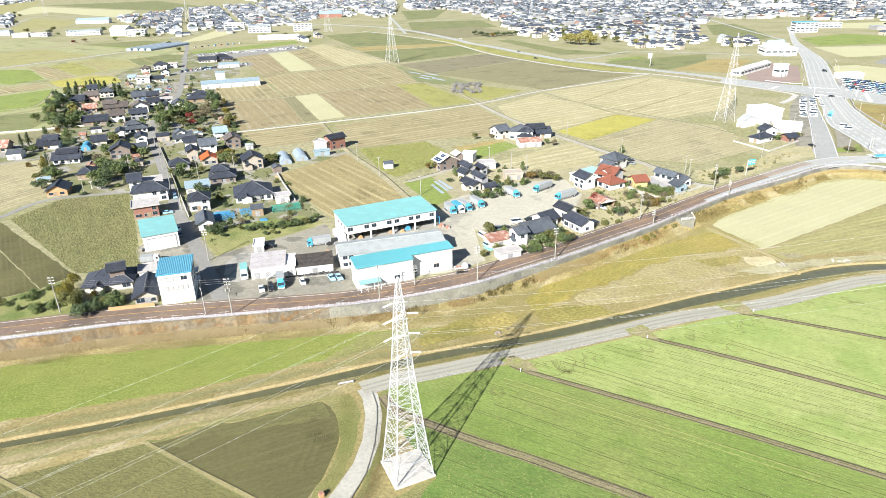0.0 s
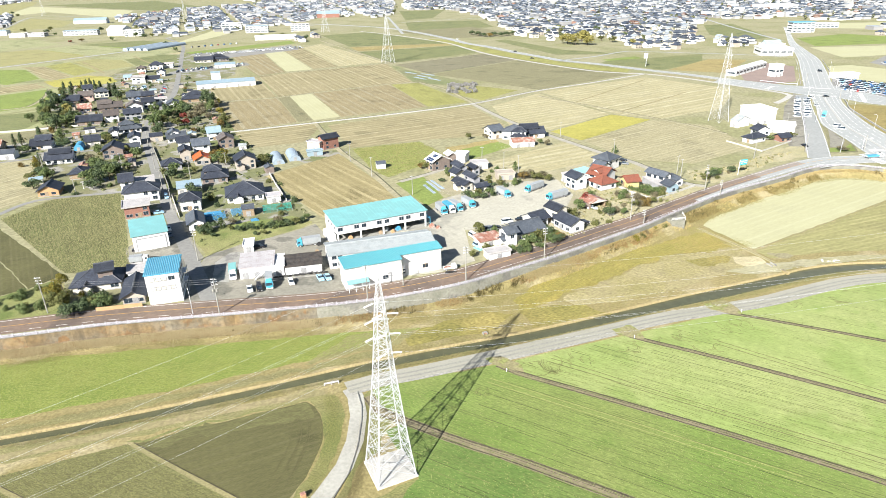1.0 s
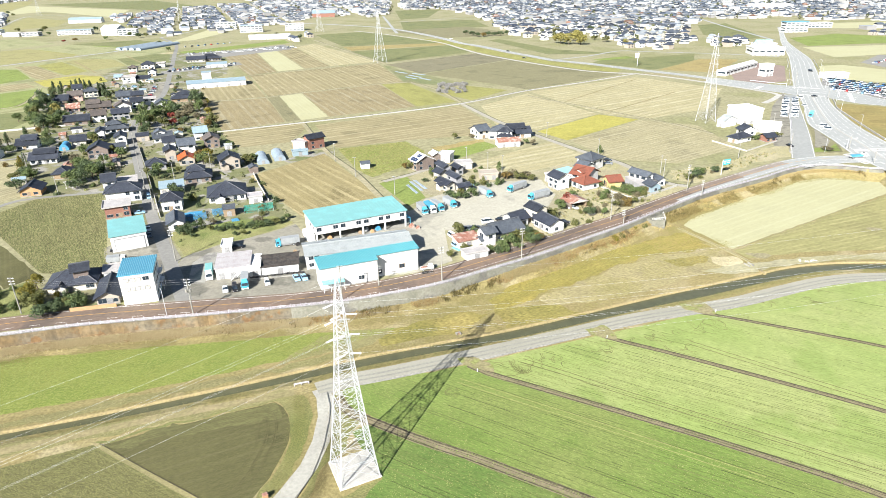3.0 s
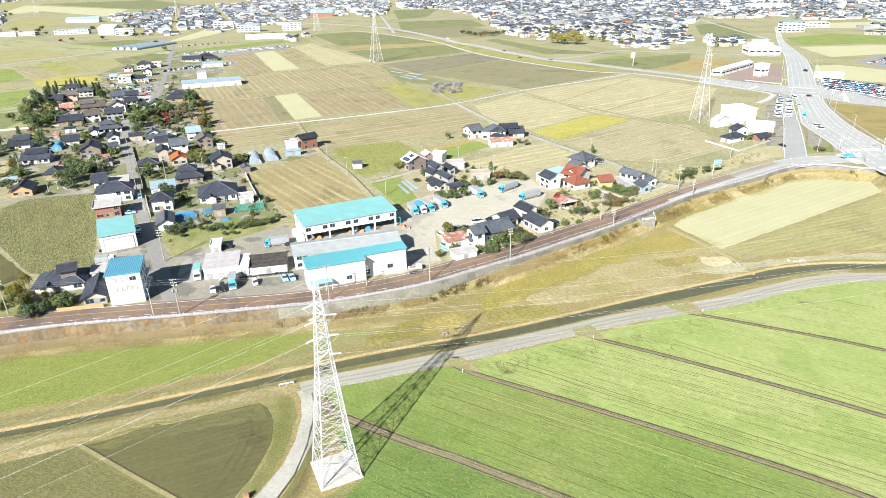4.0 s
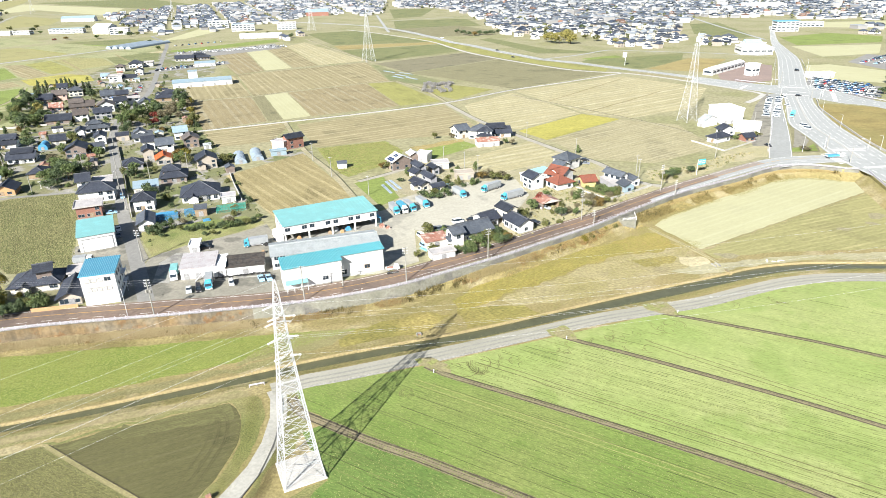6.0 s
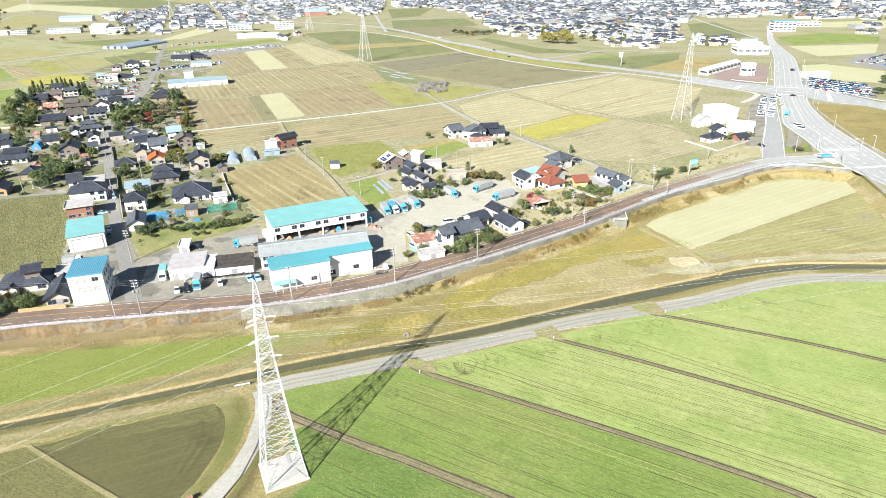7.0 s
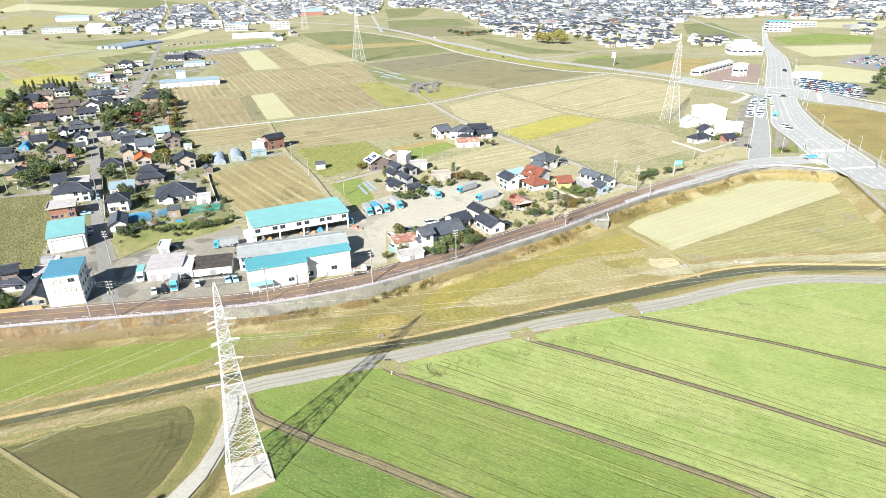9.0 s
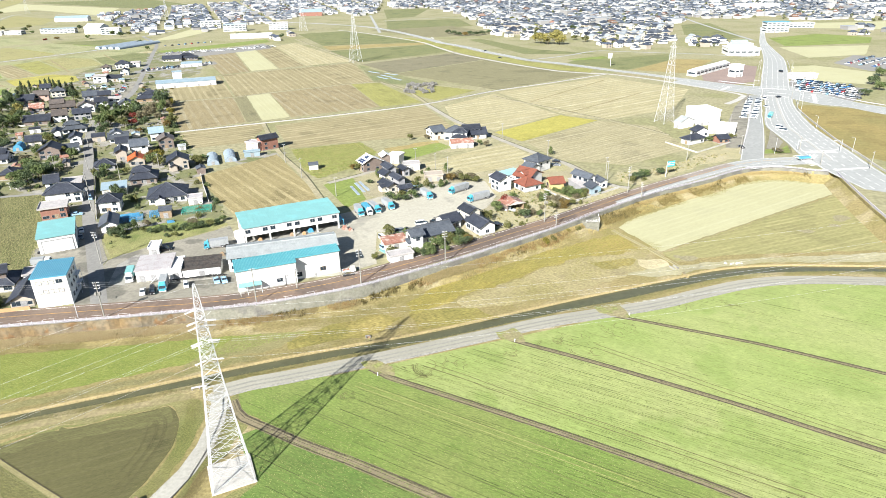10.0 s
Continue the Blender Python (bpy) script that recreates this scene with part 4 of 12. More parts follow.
# the junction: carriageways between their two edges
carriageway("highway", [(560, 1050), (509, 943), (457.6, 837), (419.2, 751), (387.1, 680.5), (349.3, 604.3), (311.6, 529.1), (301, 508)], [(566, 1050), (515.5, 942), (466.3, 835), (433.9, 748.7), (407.8, 677.5), (371.9, 601.4), (334.4, 526.5), (322, 500)], 4.570, HIGHWAY, "pale grey road that widens towards the crossing", (0.2, 0.4, 0.6, 0.8))
carriageway("cross_road", [(262, 569), (279, 546), (297.5, 525.2), (312, 520), (333, 517), (337.2, 487.2), (340.9, 457), (352, 431.3), (381, 395)], [(244, 549), (262, 520), (280.6, 494), (288, 482), (303, 470), (313.4, 445.1), (326.7, 433.8), (336.9, 408.7), (362, 372)], 4.576, HIGHWAY, "wide grey crossing of two main roads", (0.33, 0.5, 0.67))
carriageway("side_road", [(281.3, 484), (252.2, 421.9), (232.6, 381.9), (215.3, 348.3), (196.5, 311)], [(289.5, 482), (261, 421.2), (243.6, 383), (226.9, 347.5), (209, 311)], 4.573, ROADS["side_road"][0], "grey service road beside the highway", ())
carriageway("highway", [(293, 486), (271.7, 439.1), (247.5, 389.5), (241.5, 365), (238, 346), (234, 330), (230, 312)], [(309.5, 474), (296.1, 446.8), (282.4, 410.2), (271.5, 374.1), (264.6, 341.9), (259.3, 315.4), (255.5, 300)], 4.579, HIGHWAY, "pale grey curved highway of several lanes", (0.14, 0.30, 0.58, 0.72, 0.86), 0.44)
carriageway("highway", [(231, 316), (229.5, 300), (229, 285), (230, 262)], [(259.3, 315.4), (254.5, 292), (251, 270), (249, 248.4)], 4.583, HIGHWAY, "pale grey highway running over the bank", (0.25, 0.5, 0.75))
road("cross_road", 13, [(192.4, 300.4), (208, 304.9), (222.2, 307.7), (236.7, 306.3)], 4.5)
field("olive_dark", 0, [(244.5, 383), (246.8, 384), (240.5, 362), (236.6, 338), (229, 321), (211.8, 319.5), (227.9, 347.5)])
yard("asphalt", [(243.2, 374), (236.2, 345), (227, 332), (220, 331.5), (230.5, 350)])
field("lime", 0, [(235, 338), (229, 323), (214, 322), (219, 330), (227.5, 330.5)])
road("far_lane", 5, [(-105.3, 1510.8), (-49.4, 1074.5)], 4.5)
road("far_lane", 5, [(-232.3, 1285.3), (-349.5, 1406.5), (-477.6, 1511.4)], 4.5)
road("far_lane", 5, [(524.1, 1312.8), (487.1, 1073.5), (460.9, 859.5)], 4.5)
road("far_lane", 4, [(142.3, 708.9), (186, 736.6), (233, 777.8), (260.1, 767.3), (300, 749.1), (338.2, 731.6), (386, 698.3)], 4.5)
road("dirt_path", 2.4, [(85.3, 500.7), (112.9, 463.1), (134.1, 434.5), (163.5, 393.1), (178, 366)], 4.5)
road("grass_track", 1.6, [(111.1, 474.3), (150, 520), (191.7, 568.9)], 4.5)
road("grass_track", 1.6, [(134.6, 436.4), (170, 470), (204.9, 504.3)], 4.5)
road("grass_track", 2.0, [(-384.6, 614.1), (-365.5, 638.9), (-334.4, 668), (-301.3, 717.4)], 4.5)
road("far_lane", 4, [(-64.3, 1326.8), (104.3, 1391.1), (144.6, 1137.3)], 4.5)
road("far_lane", 4, [(-852.4, 1294.6), (-1079, 1817), (-803.4, 1687.1)], 4.5)
# river side tracks
road("gravel_track", 5.6, [(-17.4, 130.3), (-9, 134.1), (-0.3, 136.5), (21.2, 143.5), (37.7, 149.2), (55.3, 155.5), (74, 162.1), (105.8, 170.1), (122.4, 176.4), (141.8, 183.1), (158, 185.2), (172.8, 184.5), (197.3, 181.7)], 0)
road("concrete_lane", 4, [(-21.3, 87.6), (-17.5, 95.3), (-14.4, 103.1), (-13.1, 111), (-13.3, 119.8), (-14.9, 127), (-16.7, 130.3)], 0)
road("mud_track", 2.8, [(-11.8, 127.0), (-9.6, 122.9), (-6.9, 120.1), (0.6, 115.7), (7.7, 111.5), (13.1, 108.6), (20.0, 105.2), (29.5, 99.8), (37.4, 95.4), (56.8, 84.0), (82.4, 68.4), (116.6, 47.5), (159.2, 21.5)], 0)
road("mud_track", 2.2, [(21.5, 139.3), (26.3, 135.5), (46.8, 124.2), (69, 111.6), (93.5, 96.8), (103.4, 89.8), (127.9, 72.5), (160.6, 49.4), (201.4, 20.5)], 0)
road("mud_track", 1.9, [(58.1, 153.8), (62.8, 150.6), (81.4, 140), (110.1, 122.1), (123.6, 112.8), (148.3, 95.8), (181.2, 73.1), (222.4, 44.7)], 0)
road("mud_track", 1.6, [(88, 166), (90.5, 164.9), (99.3, 161.4), (110.9, 155.9), (124.5, 149.4), (135.9, 143.3), (168, 124), (214, 96), (262, 66)], 0)
road("mud_track", 1.2, [(-63.5, 111.4), (-49.3, 102.8), (-35, 94.4), (-25.8, 88.4)], 0)
road("mud_track", 1.2, [(-101.2, 106.4), (-90.4, 101.2), (-78.8, 95.6)], 0)
road("grass_track", 2.4, [(-102.5, 101.5), (-93.8, 106.6), (-78.1, 112), (-61.2, 117.8), (-42.8, 123.5), (-22.9, 129.1)], 0)
# yards
yard("asphalt", [(-71.5, 166.2), (-76.3, 183.3), (-76.9, 196.3), (-77.2, 202.6), (-74.8, 206.8), (-70, 211), (-67, 214), (-61, 218), (-51.4, 225.2), (-43.2, 233.4), (-38.4, 224), (-29.8, 208.4), (-21.8, 173.1), (-35.5, 170.7), (-59, 167.4)])
yard("gravel", [(-38.4, 224), (-28.1, 230.5), (3.4, 246.6), (8.4, 260.6), (21.5, 270.6), (34.1, 280.5), (51.9, 283.7), (62.8, 284.7), (66.1, 262.2), (60.7, 247.9), (44.5, 235.6), (29.8, 226), (16.4, 223.3), (17.4, 206), (18.7, 195.3), (6.8, 187), (-22.6, 180.9), (-29.8, 208.4)])
yard("asphalt", [(-109.9, 212.5), (-102.6, 237.7), (-96.6, 235.4), (-86.2, 216.8), (-77.6, 202.8), (-76.3, 183.3), (-95.3, 197.2), (-103.4, 199.9)])
field("weeds_dry", 0, [(-48.9, 183.3), (-30.8, 186.6), (-31, 190.5), (-48.6, 187)])
yard("concrete", [(-72.1, 198.4), (-69.4, 206.4), (-64.6, 207.7), (-63.4, 195.6), (-62.6, 182.7), (-68.2, 183)])
yard("asphalt", [(212.5, 369.3), (251.2, 441.5), (285.1, 493.3), (227.4, 361), (206.5, 319.6), (207.1, 334.5), (199.6, 335)])
yard("asphalt", [(-267, 598), (-238, 603), (-208, 506), (-222, 496), (-243, 510)])
yard("carlot", [(-277, 680), (-214, 748), (-203, 724), (-266, 662)])
yard("brownlot", [(289.9, 601.9), (340.5, 657.1), (356.9, 630.5), (313.4, 544), (288.9, 532.3), (273.9, 554.6)])
yard("carlot", [(350.6, 554.7), (359.8, 535.6), (385, 500), (342.6, 453.1), (321.4, 482.2), (331.1, 522)])
yard("carlot", [(439.8, 643.4), (493.8, 698.6), (531.4, 656), (476.3, 578.2), (442.3, 589.5)])
yard("carlot", [(-311.9, 844.6), (-249.8, 871.4), (-202.2, 932.4), (-178.1, 871.6), (-228, 818.4), (-276, 771.6)])


# big crop field south of the canal, cut in three by the tractor tracks
BEANS = [[(-2.2, 116.8), (11.4, 110.6), (56.8, 83.7), (200, -1), (420, -130), (-6, -60), (-8, 60), (-2.5, 91.2), (-0.7, 96.2), (1.6, 99.2), (-3.0, 107), (-6.5, 114.0)],
         [(-0.9, 117.8), (-5.8, 121.3), (-8.2, 124.0), (-10.6, 128.0), (-11.3, 130.0), (-8.9, 131.2), (-1.3, 134.2), (7.2, 136.4), (13, 137), (21.5, 139.3), (46.8, 124.2), (103, 89.8), (250, 1), (420, -100), (420, -130), (200, -1), (56.8, 83.7), (11.4, 110.6)],
         [(21.5, 139.3), (34, 144), (56, 151.5), (75, 158), (98, 166), (118, 175), (138, 182), (160, 184.5), (190, 183.5), (320, 172), (420, 60), (420, -100), (250, 1), (103, 89.8), (46.8, 124.2)]]
for kind, poly in zip(("bean_lush", "bean", "bean_pale"), BEANS):
    field(kind, 0, poly, 0.0)


def drill_rows():
    """Thin furrows left by the drill, straight across the whole crop."""
    rng = random.Random(8)
    a = Acc()
    u, v = Vector((math.cos(radians(-30.6)), math.sin(radians(-30.6)))), Vector((math.sin(radians(30.6)), math.cos(radians(30.6))))
    off = -150.0
    while off < 240:
        off += rng.choice((0.4, 0.7, 0.7, 1.0, 1.4, 1.8))
        wide = rng.choice((0.035, 0.04, 0.05, 0.055, 0.065, 0.085))
        s = -110.0
        while s < 330:
            n = rng.uniform(2.5, 15)
            p, q = u * s + v * off, u * (s + n) + v * off
            s += n + (rng.uniform(0.5, 9) if rng.random() < 0.45 else 0.0)
            m = (p + q) / 2
            if not all(any(inside_poly(w.x, w.y, b) for b in BEANS) for w in (p, m, q)):
                continue
            if inside_poly(m.x, m.y, BEANS[2]) and m.y > 192.5 - 0.665 * m.x and rng.random() < 0.75:
                continue
            w0 = v * wide * rng.uniform(0.6, 1.3)
            wob = v * rng.gauss(0, 0.05)
            a.add([(*(p - w0), 0.085), (*(q - w0 + wob), 0.085), (*(q + w0 + wob), 0.085), (*(p + w0), 0.085)], [(0, 1, 2, 3)])
    me = bpy.data.meshes.new("drill_rows")
    me.from_pydata(a.v, [], a.f)
    me.materials.append(island_mat("furrow_soil", (0.050, 0.058, 0.020), (0.145, 0.162, 0.054)))
    tagged(new("drill_rows", me), "thin dark drill rows across the green crop", "crop rows", kind="stuff")


drill_rows()


def ground_sheet():
    edge = RAIL + BYPASS_EDGE
    n_rail = len(RAIL)
    line_y = lambda line, x: float(np.interp(x, [p[0] for p in line], [p[1] for p in line]))
    foot, foot2 = offset(edge, -6.0), offset(edge, -0.5)
    cols = []
    rise = lambda x: float(np.interp(x, [15, 45, 240, 300], [0.7, 2.9, 3.2, 0.7]))
    k_turn = next(i for i, p in enumerate(edge) if p[0] > 185)
    total = len(edge)
    for i, p in enumerate(edge):
        if i < k_turn:
            cx = p[0]
        else:
            cx = 185 + (i - k_turn) / (total - k_turn) * 50
        ys, yn = line_y(CANAL_S, cx), line_y(CANAL_N, cx)
        if i < n_rail - 3:
            far = (-4600 + 9000 * i / n_rail, 4600)
        else:
            far = (4600, 4600 - 4300 * (i - n_rail + 3) / (total - n_rail + 3))
        cols.append([(cx * 3 if i in (0, total - 1) else cx * 1.6, -900, 0), (cx, ys - 3, 0), (cx, ys - 0.6, -0.25), (cx, ys + 0.3, -1.2), (cx, yn - 0.3, -1.2), (cx, yn + 0.1, -0.1), (cx, yn + 2.5, 0.0),
                     (*foot[i], 0.0), (*foot2[i], rise(p[0])), (*foot2[i], UP - 0.05), (*p, UP), (*far, UP)])
    last = cols[-1]
    cols.append([(2500 if j < 11 else 4600, last[j][1], min(last[j][2], UP)) for j in range(12)])
    first = cols[0]
    cols.insert(0, [(-2500 if j < 11 else -4700, first[j][1] - (0 if j in (0, 11) else 300), first[j][2]) for j in range(12)])
    n = len(cols)
    vs = [v for c in cols for v in c]
    fs = [(i * 12 + j, (i + 1) * 12 + j, (i + 1) * 12 + j + 1, i * 12 + j + 1) for i in range(n - 1) for j in range(11)]
    me = bpy.data.meshes.new("ground")
    me.from_pydata(vs, [], fs)
    me.materials.append(mat("dry_grass_ground", (0.232, 0.190, 0.086), (0.198, 0.170, 0.070), 0.95, 0.05, 1.4, 0.26, bump=0.15, bscale=1.0, patch=((0.275, 0.235, 0.13), 0.06, 0.2)))
    me.materials.append(mat("upland_ground", (0.242, 0.226, 0.132), (0.210, 0.202, 0.108), 0.95, 0.02, 0.5, 0.2, patch=((0.195, 0.192, 0.094), 0.02, 0.2)))
    for p in me.polygons:
        if p.index % 11 == 10:
            p.material_index = 1
    tagged(new("ground", me), "dry grassy river plain and flat farmland", "ground", kind="structure")


ground_sheet()

# canal
acc = Acc()
n = min(len(CANAL_N), len(CANAL_S))
xs = [-900 + 1300 * i / 200 for i in range(201)]
iy = lambda line, x: float(np.interp(x, [p[0] for p in line], [p[1] for p in line]))
acc.add([(x, iy(CANAL_S, x) - 0.6, -0.5) for x in xs] + [(x, iy(CANAL_N, x) + 0.2, -0.5) for x in xs], [(i, i + 1, 202 + i, 201 + i) for i in range(200)])
tagged(part("water", acc, WATER), "still olive brown water in a narrow canal", "canal water", kind="structure")
SHEETPILE = mat("rusty_sheet_piling", (0.320, 0.258, 0.132), (0.280, 0.226, 0.112), 0.9, 0.3, 1.5, 0.2)
cap = tagged(ribbon("canal_edging", CANAL_N, -0.1, 0.40, 0.14, SHEETPILE, "rusty brown sheet pile edging of the canal", "canal edge", thick=1.2), "rusty brown sheet pile edging of the canal", "canal edge", kind="structure")
piles = Acc()
for x, y in smooth_line([(x, iy(CANAL_N, x)) for x in range(-140, 240, 6)], 0.9):
    piles.box(x - 0.22, x + 0.22, y - 0.14, y - 0.08, -1.0, -0.12)
tagged(part("stakes", piles, mat("brown_piles", (0.235, 0.190, 0.100), (0.20, 0.165, 0.09), 0.9, 0.3, 1.5, 0.2), cap), kind="stuff")

# road along the bank
main_road = ribbon("main_road", CENTRE, -4.6, 4.4, UP + 0.10, BROWNROAD, "two-lane road stained rust brown by sprinkler water")
tagged(main_road, "two-lane road stained rust brown by sprinkler water", "road", kind="structure")
mixed_road = ribbon("main_road", [p for p in CENTRE if 124 < p[0] < 160], -4.6, 4.4, UP + 0.106, mat("half_stained_asphalt", (0.195, 0.148, 0.118), (0.178, 0.138, 0.112), 0.9, 0.05, 1.0, 0.10, patch=((0.21, 0.175, 0.148), 0.12, 0.16)), "road with fading rust stains")
tagged(mixed_road, "two-lane road with fading rust stains", "road", kind="structure")
tagged(ribbon("turn_lane", [p for p in CENTRE if 113 < p[0] < 160], -4.55, -1.5, UP + 0.110, HIGHWAY, "pale grey lane widening beside the road"), "pale grey lane widening beside the road", "road", kind="structure")
east = [p for p in CENTRE if p[0] > 157]
tagged(ribbon("main_road", east, -4.6, 4.4, UP + 0.112, HIGHWAY, "pale grey two-lane road towards the junction"), "pale grey two-lane road towards the junction", "road", kind="structure")
tagged(ribbon("main_road", [p for p in CENTRE if 157 < p[0] < 192], -0.6, 4.3, UP + 0.118, mat("faint_stain", (0.225, 0.190, 0.160), (0.245, 0.215, 0.188), 0.9, 0.05, 1.0, 0.1), "road surface with faint rust stain"), "road surface with a faint rust stain", "road", kind="structure")
ribbon("centre_line", CENTRE, -0.10, 0.10, UP + 0.135, LINEY, "yellow centre line", parent=main_road)
ribbon("edge_line", CENTRE, 3.35, 3.50, UP + 0.135, LINEW, "white edge line", parent=main_road)
dashes("edge_line", [p for p in CENTRE if p[0] < 14][::4], -3.3, 0.13, 3, 4, UP + 0.135, LINEW, main_road)
ribbon("edge_line", [p for p in CENTRE if p[0] >= 14], -3.35, -3.24, UP + 0.135, LINEW, "white edge line", parent=main_road)
ribbon("shoulder", RAIL, -0.35, 1.9, UP + 0.085, CONC, "concrete shoulder", parent=main_road)

# retaining wall below the road, in panels
RUSTWALL = mat("rust_stained_concrete", (0.152, 0.106, 0.052), (0.130, 0.114, 0.084), 0.9, 0.12, 0.8, 0.24, patch=((0.150, 0.090, 0.042), 0.30, 0.16), rnd=0.2)
GREYWALL = mat("weathered_concrete_wall", (0.200, 0.196, 0.160), (0.158, 0.156, 0.124), 0.9, 0.2, 1.5, 0.15, patch=((0.135, 0.13, 0.115), 0.16, 0.2), rnd=0.04)
wall = root("wall_retaining", Matrix.Identity(4), "weathered concrete retaining wall below the road", "wall", kind="structure")
lip = resample(RAIL, 3.0)
outer = offset(lip, -0.75)
for i in range(len(lip) - 1):
    if lip[i][0] < -190:
        continue
    (x0, y0), (x1, y1) = outer[i], outer[i + 1]
    d = math.hypot(x1 - x0, y1 - y0)
    a = Acc().prism([(0, 0.0), (0.55, 0.0), (0.40, UP + 0.06), (0.12, UP + 0.06)], "x", 0.004, d - 0.004)
    turn = pose(x0, y0, 0, 0, 0, math.degrees(math.atan2(y1 - y0, x1 - x0)))
    a.v = [tuple(turn @ Vector(v)) for v in a.v]
    part("panel", a, RUSTWALL if x0 < -32 else GREYWALL, wall)

# drain between the plots, swaths, bare spots and outfall on the canal bank
DRAIN = smooth_line([(110.2, 231.5), (113.6, 223.6), (118.4, 213.5), (121.4, 205.6), (124.3, 198.3)], 2.0)
drain = tagged(ribbon("drain", DRAIN, -0.45, 0.45, 0.075, mat("silted_drain", (0.190, 0.168, 0.088), (0.225, 0.198, 0.110), 0.95, 0.4, 2.0, 0.2), "narrow silted drain between two plots"), "narrow silted drain between two plots", "drain", kind="structure")
for o in (-0.62, 0.45):
    ribbon("drain_kerb", DRAIN, o, o + 0.17, 0.2, mat("dusty_concrete", (0.285, 0.258, 0.150), (0.25, 0.228, 0.128), 0.95, 0.4, 2.0, 0.15), "dusty concrete kerb", parent=drain, thick=0.2)
rng = random.Random(12)
swath = Acc()
for k in range(11):
    u = k / 10
    p, q = Vector((93 + 18 * u, 218.6 + 7.2 * u)), Vector((97 + 17.5 * u, 208.8 + 3.2 * u))
    line = [tuple(p.lerp(q, i / 7) + Vector((rng.gauss(0, 0.25) + (0.9 if i % 4 > 1 else -0.5), rng.gauss(0, 0.2)))) for i in range(8)]
    for a_, b_ in zip(line, line[1:]):
        d = (Vector(b_) - Vector(a_)).orthogonal().normalized() * rng.uniform(0.14, 0.3)
        swath.add([(a_[0] - d.x, a_[1] - d.y, 0.068), (b_[0] - d.x, b_[1] - d.y, 0.068), (b_[0] + d.x, b_[1] + d.y, 0.068), (a_[0] + d.x, a_[1] + d.y, 0.068), ((a_[0] + b_[0]) / 2, (a_[1] + b_[1]) / 2, 0.2)], [(0, 1, 4), (1, 2, 4), (2, 3, 4), (3, 0, 4)])
tagged(part("swaths", swath, mat("orange_swath", (0.270, 0.205, 0.072), (0.225, 0.180, 0.065), 0.95, 0.5, 2.0, 0.2)), "low swaths of orange cut grass", "cut grass", kind="stuff")
HEADLAND = mat("trodden_headland", (0.205, 0.184, 0.092), (0.228, 0.206, 0.108), 0.95, 0.2, 1.2, 0.25)
for o, w in ((-0.2, 0.5), (1.4, 0.35)):
    tagged(ribbon("headland", smooth_line([(124.5, 211.0), (159.9, 231.8), (193.6, 252.6), (219.5, 267.5)], 4.0), -o - w, -o, 0.085, HEADLAND, "faint wheel rut between two plots"), "faint wheel rut between two plots", "track", kind="structure")
for k, (x, y, r) in enumerate(((208, 240, 3.0), (205.5, 237, 1.8), (186, 226, 2.0), (200, 231, 1.6), (130, 203.5, 2.2), (127, 205, 1.4))):
    sheet("bare_spot", [(x + r * 1.5 * math.cos(i * 0.698), y + r * math.sin(i * 0.698)) for i in range(9)], 0.070 + 0.004 * k, mat("bare_grey_earth", (0.212, 0.192, 0.112), (0.236, 0.212, 0.124), 0.95, 0.4, 1.6, 0.25), "bare greyish spot in the field", "bare earth", ragged=0.9)
for k in range(9):
    x, y, r = 141.5 + 0.75 * k + rng.uniform(-0.4, 0.4), 198.9 + rng.uniform(-0.9, 0.7), rng.uniform(0.22, 0.5)
    st = part("stone", Acc().frustum((-r, r, -r * 0.7, r * 0.7), (-r * 0.6, r * 0.5, -r * 0.4, r * 0.4), 0, r * 0.8), CONCL, at=pose(x, y, 0.03, 0, 0, rng.uniform(0, 180)))
    tagged(st, "pale block of broken concrete on the bank", "stone", "broken blocks on the bank")
landing = root("landing", Matrix.Identity(4), "grey concrete landing with a white rail beside the fence", "landing", kind="structure")
quad = [(97.8, 233.0), (99.0, 230.6), (104.6, 231.2), (105.6, 237.6)]
part("slab", Acc().add([(*q, 0.0) for q in quad] + [(*q, UP - 0.7) for q in quad], [(0, 1, 2, 3), (4, 5, 6, 7), (0, 1, 5, 4), (1, 2, 6, 5), (2, 3, 7, 6), (3, 0, 4, 7)]), GREYWALL, landing)
for p, q in zip(quad[1:], quad[2:]):
    for z in (0.4, 0.8, 1.1):
        part("rail", Acc().bar((*p, UP - 0.7 + z), (*q, UP - 0.7 + z), 0.05, 6), LINEW, landing)
for q in quad[1:]:
    part("post", Acc().bar((*q, UP - 0.8), (*q, UP + 0.45), 0.06, 6), LINEW, landing)
outfall = root("outfall", pose(124.5, 190.2, 0, 0, 0, 8), "rusty steel outfall box at the canal edge", "outfall")
part("trough", Acc().box(-0.45, 0.45, -1.2, 2.0, -0.3, 0.28), SHEETPILE, outfall)
part("lid", Acc().box(-0.5, 0.5, 0.3, 2.1, 0.28, 0.36), DIRT, outfall)

# tyre marks where tractors turned on the crop
MARK = mat("tyre_marks", (0.105, 0.10, 0.042), (0.13, 0.12, 0.05), 0.95, 0.3, 1.5, 0.2)
rng = random.Random(3)


